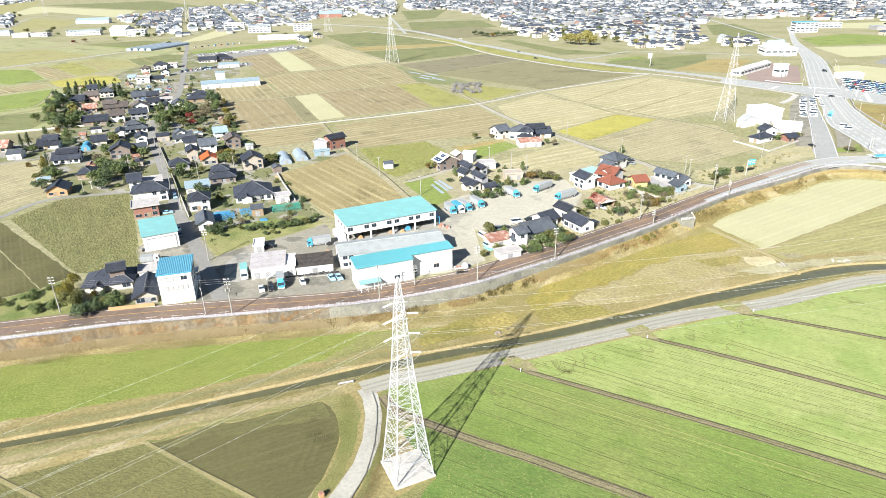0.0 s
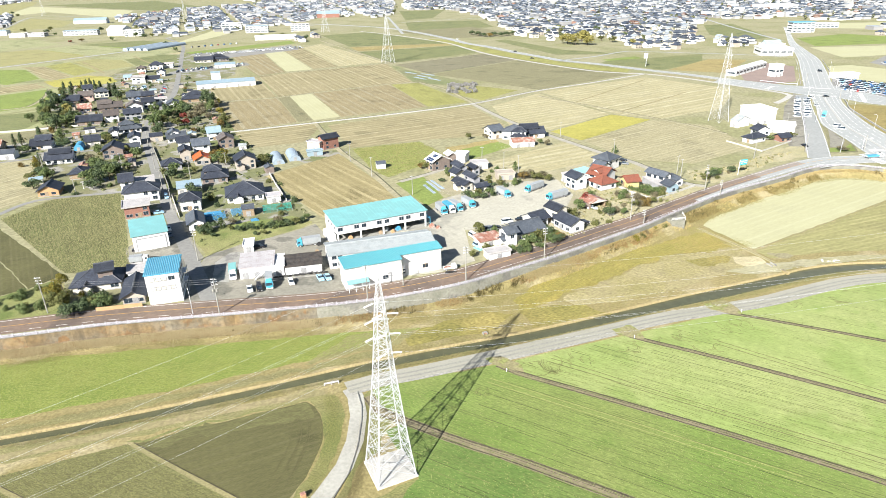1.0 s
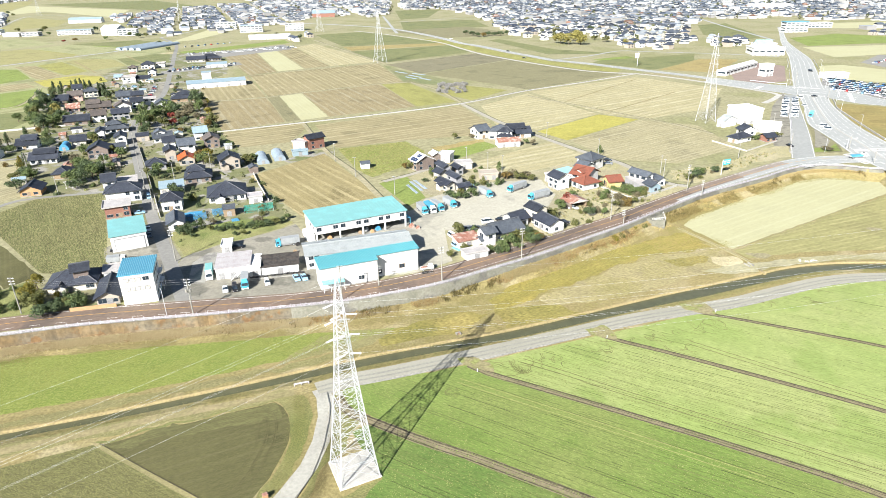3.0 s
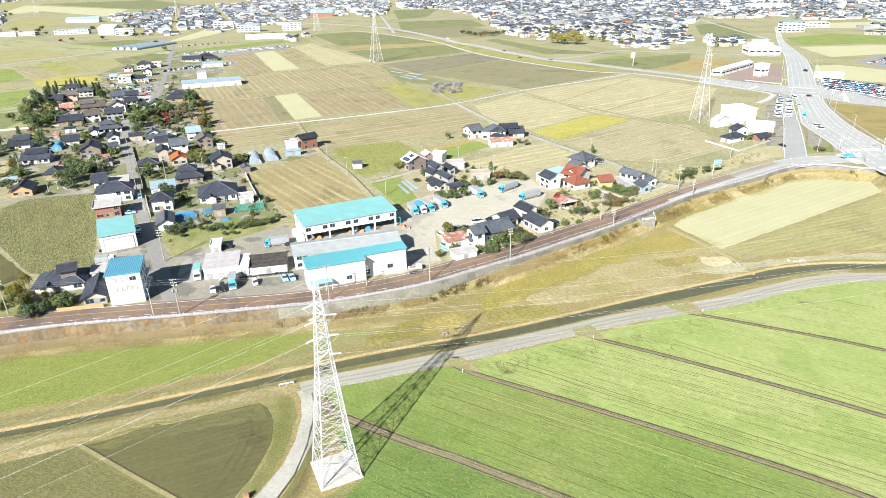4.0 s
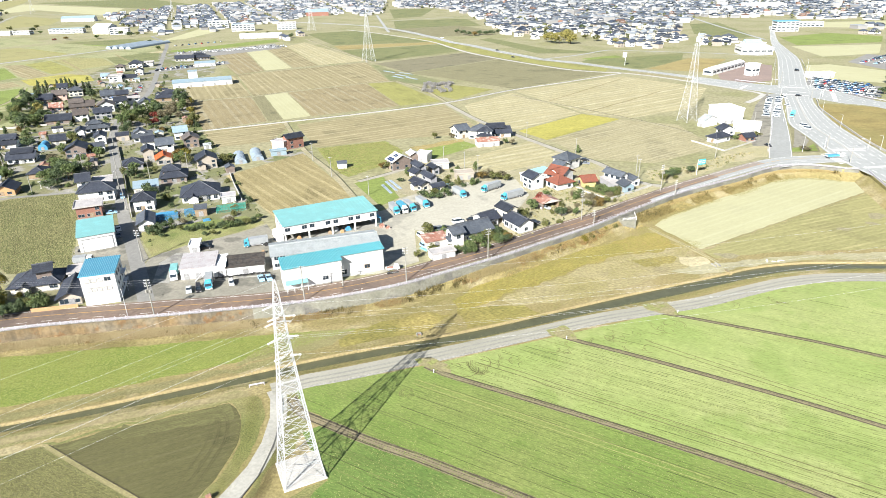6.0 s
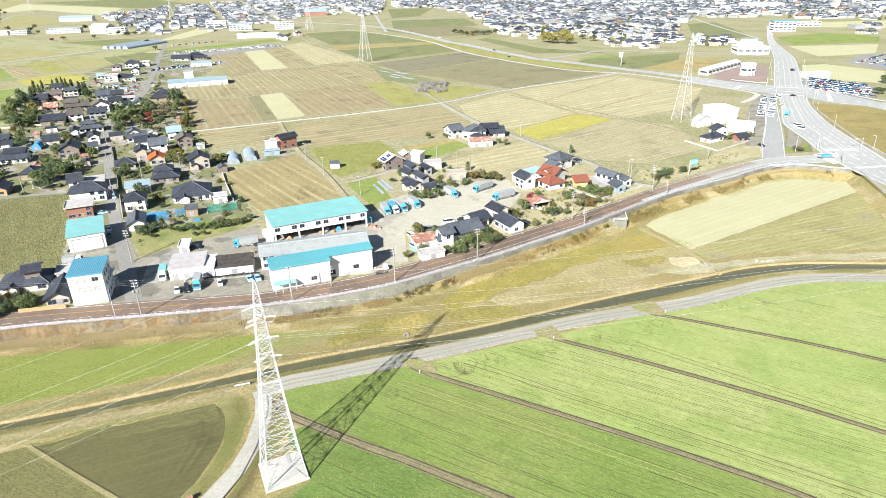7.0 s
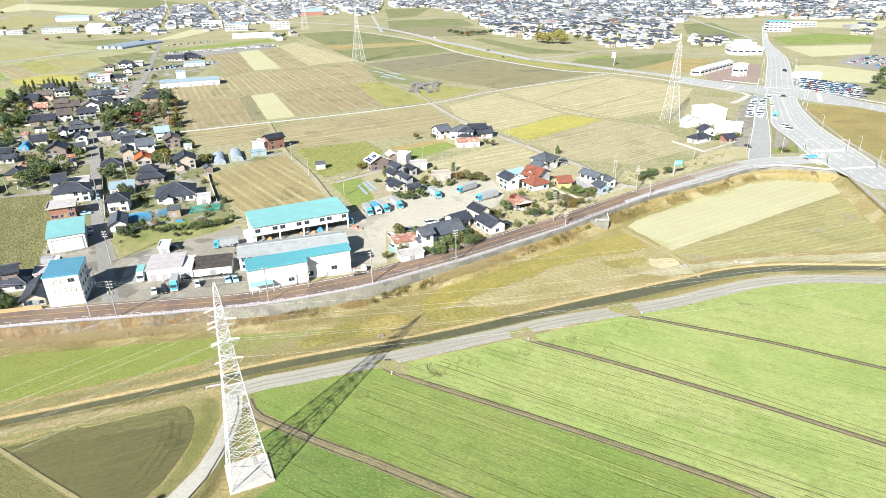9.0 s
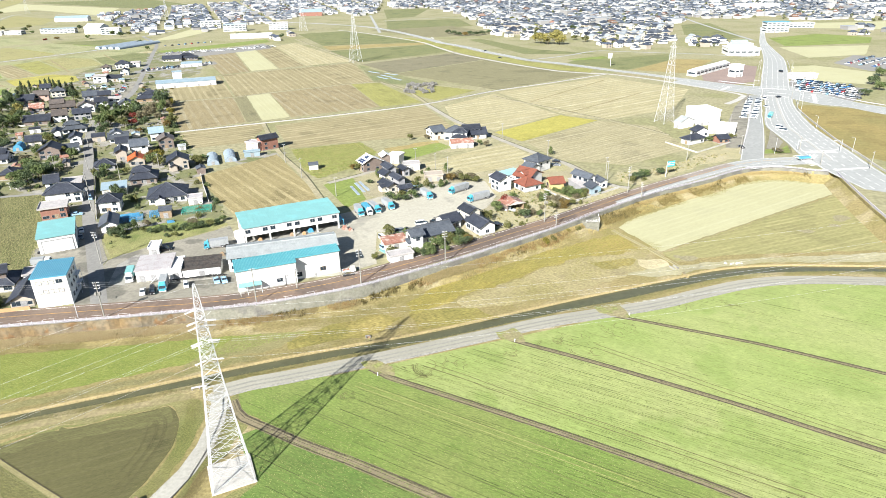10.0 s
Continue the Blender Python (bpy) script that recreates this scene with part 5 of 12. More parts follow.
def scribble(cx, cy, n, spread, reach):
    """A tangle of dark curved wheel marks where a tractor turned."""
    acc = Acc()
    for k in range(n):
        x, y, r, a0 = cx + rng.gauss(0, spread), cy + rng.gauss(0, spread * 0.6), rng.uniform(1.2, reach), rng.uniform(0, 360)
        a1 = a0 + rng.uniform(40, 130)
        arc = [(x + r * math.cos(radians(a0 + (a1 - a0) * j / 9)), y + r * math.sin(radians(a0 + (a1 - a0) * j / 9))) for j in range(10)]
        for gap in (0.0, 0.45) if rng.random() < 0.5 else (0.0,):
            w = rng.uniform(0.04, 0.085)
            p, q = offset(arc, gap - w), offset(arc, gap + w)
            acc.add([(*v, 0.088) for v in p] + [(*v, 0.088) for v in q], [(i, i + 1, 11 + i, 10 + i) for i in range(9)])
    tagged(part("tyre_mark", acc, MARK), "tangle of dark curved tyre marks on the green crop", "tyre mark", kind="stuff")


for cx, cy, n, spread, reach in ((37.0, 139.3, 9, 1.6, 4.5), (57.7, 146.2, 9, 1.5, 4.0), (46.0, 141.5, 6, 2.5, 3.0), (32.0, 137.6, 6, 1.5, 3.5), (131.5, 171.5, 8, 2.0, 4.0), (112.6, 170.6, 7, 2.2, 3.0), (94.0, 156.8, 8, 2.2, 3.5), (88.0, 155.5, 7, 2.0, 3.0), (78.5, 151.0, 7, 2.2, 3.0), (72.5, 150.8, 6, 1.6, 2.6), (81.0, 146.0, 6, 2.0, 2.6), (16.5, 127.5, 5, 1.2, 2.0)):
    scribble(cx, cy, n, spread, reach)


def weed_specks():
    """Dark weed clumps strewn over the headland of the crop."""
    vs, fs = [], []
    for cx, cy, sx, n in ((38, 138, 4, 34), (57, 145, 4, 26), (82, 150, 5, 40), (110, 171, 4, 26), (129, 172, 4, 20), (16.5, 127, 1.6, 30)):
        for _ in range(n):
            x, y = cx + rng.gauss(0, sx), cy + rng.gauss(0, sx * 0.35)
            if not any(inside_poly(x, y, q) for q in BEANS):
                continue
            r, k, a0 = rng.uniform(0.06, 0.17), len(vs), rng.uniform(0, 6)
            vs += [(x + math.cos(a0 + j * 1.257) * r * rng.uniform(0.6, 1.6), y + math.sin(a0 + j * 1.257) * r, 0.09) for j in range(5)] + [(x, y, 0.09 + r * 0.25)]
            fs += [(k + j, k + (j + 1) % 5, k + 5) for j in range(5)]
    me = bpy.data.meshes.new("weed_clumps")
    me.from_pydata(vs, [], fs)
    me.materials.append(island_mat("weed_clump", (0.072, 0.080, 0.028), (0.120, 0.145, 0.045)))
    tagged(new("weed_clumps", me), "dark weed clumps strewn over the green crop", "weeds", kind="stuff")


weed_specks()
for line, tone in (([(18.6, 132.6), (34.3, 123.5), (49.3, 114.9), (80, 96.5)], 1), ([(35.8, 141.0), (46.8, 134.4), (56.2, 128.0), (90, 107), (140, 75)], 0), ([(83.4, 148), (97.8, 136.8), (112.3, 125.4), (150, 97)], 0), ([(108.3, 157.7), (139.1, 136.7), (172, 114)], 1)):
    m = MARK if tone == 0 else mat("pale_wheel_marks", (0.235, 0.245, 0.085), (0.21, 0.225, 0.075), 0.95, 0.2, 1.5, 0.2)
    for o in (-0.85, 0.85):
        ribbon("wheel_mark", smooth_line(line, 3.0), o - 0.13, o + 0.13, 0.087, m, "straight wheel mark through the green crop", "tyre mark")

# faint wheel marks that follow the edge of the tilled field
EDGE = smooth_line([(-55, 113.2), (-38, 119.6), (-28.5, 122.2), (-25.2, 119.5), (-23.6, 112), (-24.2, 105.5), (-25.5, 98.5), (-28, 94)], 1.5)
for o in (0.0, -0.5, -1.9, -2.4, -4.2):
    ribbon("wheel_mark", EDGE, o - 0.09, o + 0.09, 0.078, mat("tilled_wheel_marks", (0.084, 0.079, 0.033), (0.093, 0.087, 0.038), 0.95, 0.3, 1.5, 0.2), "dark wheel mark along the edge of the tilled field", "tyre mark")

# earth aprons where the tracks meet the gravel, each with a white marker stake
for pts in ([(18.5, 142.2), (24, 143.2), (27.5, 139.4), (28.0, 135.6), (24.5, 137.0), (19.8, 139.4)], [(56.2, 156.0), (61.5, 158.2), (64.0, 155.2), (65.0, 151.0), (60.5, 150.8), (57.0, 152.8)], [(88.5, 169.2), (95.5, 171.8), (97.5, 167.5), (97.8, 163.0), (92.0, 164.0), (88.6, 166.2)]):
    sheet("field", pts, 0.138, mat("trodden_earth", (0.235, 0.205, 0.115), (0.20, 0.185, 0.088), 0.95, 0.15, 1.6, 0.25, patch=((0.19, 0.20, 0.07), 0.25, 0.22)), "trodden earth where a tractor track meets the gravel", "ground", ragged=0.5)
for x, y in ((23.6, 136.2), (61.3, 151.0), (97.6, 164.2)):
    o = root("marker_stake", pose(x, y, 0.1), "short white marker stake at the end of a track", "stake", "track markers")
    part("post", Acc().bar((0, 0, -0.15), (0.03, 0, 0.75), 0.11, 6, 0.09), WHITE, o)
    part("cap", Acc().frustum((-0.13, 0.16, -0.14, 0.14), (-0.06, 0.08, -0.06, 0.06), 0.75, 0.92), WHITE, o)

# ---- things: makers ----
WINDOW_MESH = {}


FAR_HOUSE = [False]


def window(parent, x, z, w, h, face, pos, flip=False, frame_m=None):
    """A window on a wall: face 'y' stands at y = pos and looks to -y (flip: +y), face 'x' at x = pos looking to +x (flip: -x)."""
    key = (round(w, 2), round(h, 2), frame_m.name if frame_m else "")
    if key not in WINDOW_MESH:
        f, p = Acc(), Acc()
        f.box(-w / 2, w / 2, -0.09, 0.02, -0.08, 0.0).box(-w / 2, w / 2, -0.09, 0.02, h, h + 0.08)
        f.box(-w / 2 - 0.08, -w / 2, -0.09, 0.02, -0.08, h + 0.08).box(w / 2, w / 2 + 0.08, -0.09, 0.02, -0.08, h + 0.08).box(-0.04, 0.04, -0.08, 0.02, 0, h)
        p.box(-w / 2, w / 2, -0.04, -0.005, 0, h)
        fm, pm = f.mesh("window"), p.mesh("pane")
        fm.materials.append(frame_m or FRAME_M)
        pm.materials.append(GLASS)
        x0, x1, z0, z1 = -w / 2 - 0.08, w / 2 + 0.08, -0.08, h + 0.08
        q = Acc().add([(x0, 0.02, z0), (x1, 0.02, z0), (x1, 0.02, z1), (x0, 0.02, z1), (x0, -0.09, z0), (x1, -0.09, z0), (x1, -0.09, z1), (x0, -0.09, z1), (-w / 2, -0.04, 0), (w / 2, -0.04, 0), (w / 2, -0.04, h), (-w / 2, -0.04, h)],
                      [(8, 9, 10, 11)] + [(a, (a + 1) % 4, 4 + (a + 1) % 4, 4 + a) for a in range(4)] + [(4 + a, 4 + (a + 1) % 4, 8 + (a + 1) % 4, 8 + a) for a in range(4)])
        whole = q.mesh("window")
        whole.materials.append(frame_m or FRAME_M)
        whole.materials.append(GLASS)
        whole.polygons[0].material_index = 1
        WINDOW_MESH[key] = (fm, pm, whole)
    fm, pm, whole = WINDOW_MESH[key]
    if face == "y":
        m = pose(x, pos, z, 0, 0, 180 if flip else 0)
    else:
        m = pose(pos, x, z, 0, 0, -90 if flip else 90)
    if FAR_HOUSE[0]:
        part("window", whole, FRAME_M, parent, at=m)
        return
    wob = part("window", fm, FRAME_M, parent, at=m)
    part("pane", pm, GLASS, wob)


def gable_roof(x0, x1, y0, y1, z, rise, axis, th=0.22):
    a = Acc()
    if axis == "x":
        c = (y0 + y1) / 2
        a.prism([(y0, z), (c, z + rise), (y1, z), (y1, z + th), (c, z + rise + th), (y0, z + th)], "x", x0, x1)
    else:
        c = (x0 + x1) / 2
        a.prism([(x0, z), (c, z + rise), (x1, z), (x1, z + th), (c, z + rise + th), (x0, z + th)], "y", y0, y1)
    return a


def hip_roof(x0, x1, y0, y1, z, rise, th=0.2):
    w, d = x1 - x0, y1 - y0
    if w >= d:
        r0, r1 = (x0 + d / 2, (y0 + y1) / 2), (x1 - d / 2, (y0 + y1) / 2)
    else:
        r0, r1 = ((x0 + x1) / 2, y0 + w / 2), ((x0 + x1) / 2, y1 - w / 2)
    lo = [(x0, y0), (x1, y0), (x1, y1), (x0, y1)]
    v = [(*p, z) for p in lo] + [(*p, z + th) for p in lo] + [(*r0, z + th + rise), (*r1, z + th + rise)]
    f = [(0, 3, 2, 1)] + [(i, (i + 1) % 4, 4 + (i + 1) % 4, 4 + i) for i in range(4)]
    f += [(4, 5, 9, 8), (5, 6, 9), (6, 7, 8, 9), (7, 4, 8)] if w >= d else [(4, 5, 8), (5, 6, 9, 8), (6, 7, 9), (7, 4, 8, 9)]
    return Acc().add(v, f), r0, r1


def shed_roof(x0, x1, y0, y1, z, rise, th=0.25):
    return Acc().prism([(y0, z), (y1, z + rise), (y1, z + rise + th), (y0, z + th)], "x", x0, x1)


def put_roof(parent, kind, axis, x0, x1, y0, y1, z, rm, over=0.6, rise=None, name="roof", ribs=0.0):
    x0, x1, y0, y1 = x0 - over, x1 + over, y0 - over, y1 + over
    short = (y1 - y0) if axis == "x" else (x1 - x0)
    rise = short * 0.25 if rise is None else rise
    ridge_m = mat("ridge_tile", (0.06, 0.065, 0.075), (0.09, 0.095, 0.10), 0.55) if rm in (TILE, TILEG) else rm
    if kind == "hip":
        a, r0, r1 = hip_roof(x0, x1, y0, y1, z, min(x1 - x0, y1 - y0) * 0.26)
        ob = part(name, a, rm, parent)
        top = z + 0.2 + min(x1 - x0, y1 - y0) * 0.26
        if (Vector(r0) - Vector(r1)).length > 0.3:
            part("ridge", Acc().bar((*r0, top + 0.08), (*r1, top + 0.08), 0.28, 6), ridge_m, ob)
        for c, r in (((x0, y0), r0), ((x1, y0), r1 if x1 - x0 >= y1 - y0 else r0)):
            part("hip_ridge", Acc().bar((*c, z + 0.24), (*r, top + 0.04), 0.17, 5), ridge_m, ob)
    elif kind == "gable":
        ob = part(name, gable_roof(x0, x1, y0, y1, z, rise, axis), rm, parent)
        p, q = (((x0, (y0 + y1) / 2), (x1, (y0 + y1) / 2)) if axis == "x" else (((x0 + x1) / 2, y0), ((x0 + x1) / 2, y1)))
        part("ridge", Acc().bar((*p, z + rise + 0.28), (*q, z + rise + 0.28), 0.24, 6), ridge_m, ob)
    elif kind == "shed":
        ob = part(name, shed_roof(x0, x1, y0, y1, z, rise), rm, parent)
    else:
        a = Acc().box(x0, x1, y0, y1, z, z + 0.3)
        ob = part(name, a, rm, parent)
        e = Acc().box(x0, x1, y0, y0 + 0.2, z + 0.3, z + 0.65).box(x0, x1, y1 - 0.2, y1, z + 0.3, z + 0.65).box(x0, x0 + 0.2, y0 + 0.2, y1 - 0.2, z + 0.3, z + 0.65).box(x1 - 0.2, x1, y0 + 0.2, y1 - 0.2, z + 0.3, z + 0.65)
        part("parapet", e, rm, ob)
    if ribs and kind in ("shed", "gable"):
        n = int((x1 - x0) / ribs)
        if kind == "shed":
            me = Acc().prism([(y0, z + 0.25), (y1, z + rise + 0.25), (y1, z + rise + 0.29), (y0, z + 0.29)], "x", -0.05, 0.05).mesh("rib")
        elif axis == "x":
            c = (y0 + y1) / 2
            me = Acc().prism([(y0, z + 0.22), (c, z + rise + 0.22), (y1, z + 0.22), (y1, z + 0.27), (c, z + rise + 0.27), (y0, z + 0.27)], "x", -0.05, 0.05).mesh("rib")
        for k in range(n + 1):
            part("rib", me, rm, ob, at=pose(x0 + 0.1 + (x1 - x0 - 0.2) * k / n, 0, 0))
    return ob, rise


def walls(parent, x0, x1, y0, y1, z0, z1, wm, kind="flat", axis="x", rise=0.0, name="wall"):
    a = Acc()
    if kind == "gable" and axis == "x":
        a.prism([(y0, z0), (y1, z0), (y1, z1), ((y0 + y1) / 2, z1 + rise * (y1 - y0) / (y1 - y0 + 1.2)), (y0, z1)], "x", x0, x1)
    elif kind == "gable":
        a.prism([(x0, z0), (x1, z0), (x1, z1), ((x0 + x1) / 2, z1 + rise * (x1 - x0) / (x1 - x0 + 1.2)), (x0, z1)], "y", y0, y1)
    elif kind == "shed":
        a.prism([(y0, z0), (y1, z0), (y1, z1 + rise * 0.93), (y0, z1 + rise * 0.02)], "x", x0, x1)
    else:
        a.box(x0, x1, y0, y1, z0, z1)
    return part(name, a, wm, parent)


def fenestrate(parent, x0, x1, y0, y1, zs, rng, chance=0.75, frame_m=None):
    for z in zs:
        n = max(1, int((x1 - x0) / 3.1))
        for i in range(n):
            if rng.random() < chance:
                window(parent, x0 + (i + 0.5) * (x1 - x0) / n, z, rng.choice((1.5, 1.8, 2.3)), rng.choice((1.1, 1.5)), "y", y0, frame_m=frame_m)
        n = max(1, int((y1 - y0) / 3.6))
        for side, flip in ((x1, False), (x0, True)):
            for i in range(n):
                if rng.random() < chance * 0.75:
                    window(parent, y0 + (i + 0.5) * (y1 - y0) / n, z, 1.4, 1.2, "x", side, flip, frame_m=frame_m)


def house(x, y, rot, w, d, h, roof, axis, rm, wm, label, upper=None, z=UP, seed=0, porch=None, name="house", category="house", wchance=0.75, over=0.85):
    """A house whose front left corner is at x, y. upper: (x0, x1, y0, y1) in shares of the plan for a smaller upper storey; porch: (share of the front, width, depth)."""
    rng = random.Random(seed * 7 + int(x * 3) + int(y))
    FAR_HOUSE[0] = y > 262
    ob = root(name, pose(x, y, z, 0, 0, rot), label, category)
    part("foundation", Acc().box(-0.05, w + 0.05, -0.05, d + 0.05, -0.3, 0.35), CONC, ob)
    short = d if axis == "x" else w
    rise = (short + 2 * over) * 0.25
    wl = walls(ob, 0, w, 0, d, 0.35, h, wm, roof, axis, rise)
    zs = [0.9] if h < 4.4 else [0.9, 3.3]
    if h > 8:
        zs.append(6.6)
    fenestrate(wl, 0, w, 0, d, zs, rng, wchance)
    if h > 1.5:
        dx = w * rng.uniform(0.3, 0.6)
        part("door", Acc().box(dx, dx + 1.6, -0.06, 0.02, 0.35, 2.3), WOOD if rng.random() < 0.5 else FRAME_M, ob)
    put_roof(ob, roof, axis, 0, w, 0, d, h, rm, over)
    if upper:
        a, b, c, e = upper
        ux0, ux1, uy0, uy1 = a * w, b * w, c * d, e * d
        uw = walls(ob, ux0, ux1, uy0, uy1, h - 0.2, h + 2.5, wm, "gable" if roof == "gable" else "flat", "x" if ux1 - ux0 > uy1 - uy0 else "y", 0.25 * (min(ux1 - ux0, uy1 - uy0) + 1.2), "upper_wall")
        fenestrate(uw, ux0, ux1, uy0, uy1, [h + 1.0], rng, 0.9)
        put_roof(ob, roof, "x" if ux1 - ux0 > uy1 - uy0 else "y", ux0, ux1, uy0, uy1, h + 2.5, rm, 0.8, name="upper_roof")
    if porch:
        s, pw, pd = porch
        px0 = s * w - pw / 2
        walls(ob, px0, px0 + pw, -pd, 0.0, 0.2, 2.5, wm, "gable", "y", (pw + 1.2) * 0.25, "porch")
        put_roof(ob, "gable", "y", px0, px0 + pw, -pd, 0.3, 2.5, rm, 0.5, name="porch_roof")
    FAR_HOUSE[0] = False
    return ob


def shed(x, y, rot, w, d, h, roof, axis, rm, wm, label, z=UP, name="shed", category="shed", rise=None, ribs=0.0, doors=1, floors=0):
    ob = root(name, pose(x, y, z, 0, 0, rot), label, category)
    r = (d if axis == "x" else w) * 0.2 if rise is None else rise
    walls(ob, 0, w, 0, d, -0.2, h, wm, roof, axis, r)
    put_roof(ob, roof, axis, 0, w, 0, d, h, rm, 0.35, r, ribs=ribs)
    for k in range(floors):
        zz = h * (k + 0.42) / floors
        hh = min(1.5, h / floors * 0.42)
        n = max(2, min(9, int(w / 6)))
        for i in range(n):
            part("window_band", Acc().box(w * (i + 0.12) / n, w * (i + 0.88) / n, -0.08, 0.02, zz, zz + hh), GLASS, ob)
        part("window_band", Acc().box(w - 0.02, w + 0.08, d * 0.12, d * 0.88, zz, zz + hh), GLASS, ob)
        part("window_band", Acc().box(-0.08, 0.02, d * 0.12, d * 0.88, zz, zz + hh), GLASS, ob)
    for k in range(doors):
        c = w * (k + 0.5) / doors
        part("door", Acc().box(c - min(0.9, w * 0.25), c + min(0.9, w * 0.25), -0.07, 0.02, 0.05, min(2.2, h * 0.8)), FRAME_M, ob)
    return ob


def arched(x, y, rot, w, length, h, material, label, name="greenhouse", category="greenhouse", z=UP):
    ob = root(name, pose(x, y, z, 0, 0, rot), label, category)
    prof = [(w / 2 * math.cos(math.pi * k / 12), h * (math.sin(math.pi * k / 12) ** 0.8)) for k in range(13)]
    part("cover", Acc().prism(prof, "y", 0, length), material, ob)
    ring = [(u * 1.03, w_ * 1.03 + 0.02) for u, w_ in prof]
    hoop = Acc().prism(ring + [(u * 1.005, w_ * 1.005) for u, w_ in reversed(prof)], "y", -0.05, 0.05)
    me = hoop.mesh("hoop")
    n = int(length / 2) if name == "greenhouse" else 1
    for k in range(n + 1):
        part("hoop", me, material, ob, at=pose(0, length * k / n, 0))
    part("end_door", Acc().box(-0.8, 0.8, -0.08, 0.0, 0, min(2.0, h * 0.8)), FRAME_M, ob)
    return ob


# vehicles
WHEEL = {}


def wheel(parent, x, y, r, width=0.22, rim=True):
    key = (round(r, 2), width)
    if key not in WHEEL:
        t = Acc().bar((0, -width / 2, 0), (0, width / 2, 0), r, 14).mesh("wheel")
        t.materials.append(RUBBER)
        h = Acc().bar((0, -width / 2 - 0.01, 0), (0, width / 2 + 0.01, 0), r * 0.6, 10).mesh("rim")
        h.materials.append(STEEL)
        WHEEL[key] = (t, h)
    t, h = WHEEL[key]
    o = part("wheel", t, RUBBER, parent, at=pose(x, y, r))
    if rim:
        part("rim", h, STEEL, o)


PAINT = {"white": (0.75, 0.75, 0.74), "silver": (0.45, 0.47, 0.48), "black": (0.02, 0.02, 0.022), "blue": (0.05, 0.16, 0.38), "red": (0.45, 0.03, 0.025), "pale_blue": (0.25, 0.42, 0.55), "grey": (0.16, 0.17, 0.18)}
CAR_MESH = {}


def car_paint(c):
    return mat("car_paint_" + c, PAINT[c], tuple(v * 0.95 for v in PAINT[c]), 0.3, 1.0, 3.0, 0.03)


def car(x, y, rot, colour="white", kind="sedan", z=UP + 0.03, group="", label="", near=True):
    L, W, H = {"sedan": (4.4, 1.7, 1.45), "kei": (3.4, 1.48, 1.7), "van": (4.7, 1.7, 1.95)}[kind]
    words = label or "parked %s %s" % (colour.replace("_", " "), {"sedan": "saloon car on asphalt", "kei": "small boxy car on asphalt", "van": "van standing on asphalt"}[kind])
    key = (kind, colour, near)
    if key not in CAR_MESH:
        h0 = 0.28
        if kind == "sedan":
            body = [(-L / 2, h0), (L / 2, h0), (L / 2, 0.62), (L / 2 - 0.15, 0.75), (L / 2 - 1.1, 0.92), (-L / 2 + 0.7, 0.95), (-L / 2, 0.88)]
            cab = (-L / 2 + 0.6, L / 2 - 1.2, -L / 2 + 1.1, L / 2 - 1.95)
        else:
            body = [(-L / 2, h0), (L / 2, h0), (L / 2, 0.7), (L / 2 - 0.1, 0.85), (L / 2 - 0.6, 1.0), (-L / 2, 1.0)]
            cab = (-L / 2 + 0.05, L / 2 - 0.6, -L / 2 + 0.2, L / 2 - 1.2)
        b = Acc().prism(body, "y", -W / 2, W / 2).mesh("body")
        g = Acc().frustum((cab[0], cab[1], -W / 2 + 0.05, W / 2 - 0.05), (cab[2], cab[3], -W / 2 + 0.2, W / 2 - 0.2), body[-1][1] - 0.03, H - 0.06).mesh("glasshouse")
        if not near:
            top = (cab[2] - 0.03, cab[3] + 0.03, -W / 2 + 0.17, W / 2 - 0.17)
            b = Acc().prism(body, "y", -W / 2, W / 2).frustum(top, (cab[2] + 0.1, cab[3] - 0.1, -W / 2 + 0.28, W / 2 - 0.28), H - 0.07, H)
            n_paint = len(b.f)
            for sy in (-1, 1):
                for xx in (-L / 2 + 0.75, L / 2 - 0.75):
                    b.bar((xx, sy * (W / 2 - 0.1) - 0.1, 0.31), (xx, sy * (W / 2 - 0.1) + 0.1, 0.31), 0.31, 10)
            b = b.mesh("body")
        r = Acc().frustum((cab[2] - 0.03, cab[3] + 0.03, -W / 2 + 0.17, W / 2 - 0.17), (cab[2] + 0.1, cab[3] - 0.1, -W / 2 + 0.28, W / 2 - 0.28), H - 0.07, H).mesh("car_roof")
        lt = Acc().box(L / 2 - 0.12, L / 2 + 0.015, -0.2, 0.2, 0.55, 0.7).mesh("headlight")
        for me, mm in ((b, car_paint(colour)), (g, GLASS), (r, car_paint(colour)), (lt, WHITE)):
            me.materials.append(mm)
        if not near:
            b.materials.append(RUBBER)
            for q in b.polygons[n_paint:]:
                q.material_index = 1
        CAR_MESH[key] = (b, g, r, lt)
    b, g, r, lt = CAR_MESH[key]
    if not near:
        ob = part("car", b, None, at=pose(x, y, z, 0, 0, rot))
        part("glasshouse", g, None, ob)
        return tagged(ob, words, "car", group)
    ob = root("car", pose(x, y, z, 0, 0, rot), words, "car", group)
    part("body", b, None, ob)
    part("glasshouse", g, None, ob)
    part("car_roof", r, None, ob)
    for s in (-1, 1):
        part("headlight", lt, None, ob, at=pose(0, s * (W / 2 - 0.28), 0))
        for xx in (-L / 2 + 0.75, L / 2 - 0.75):
            wheel(ob, xx, s * (W / 2 - 0.12), 0.31)
    return ob


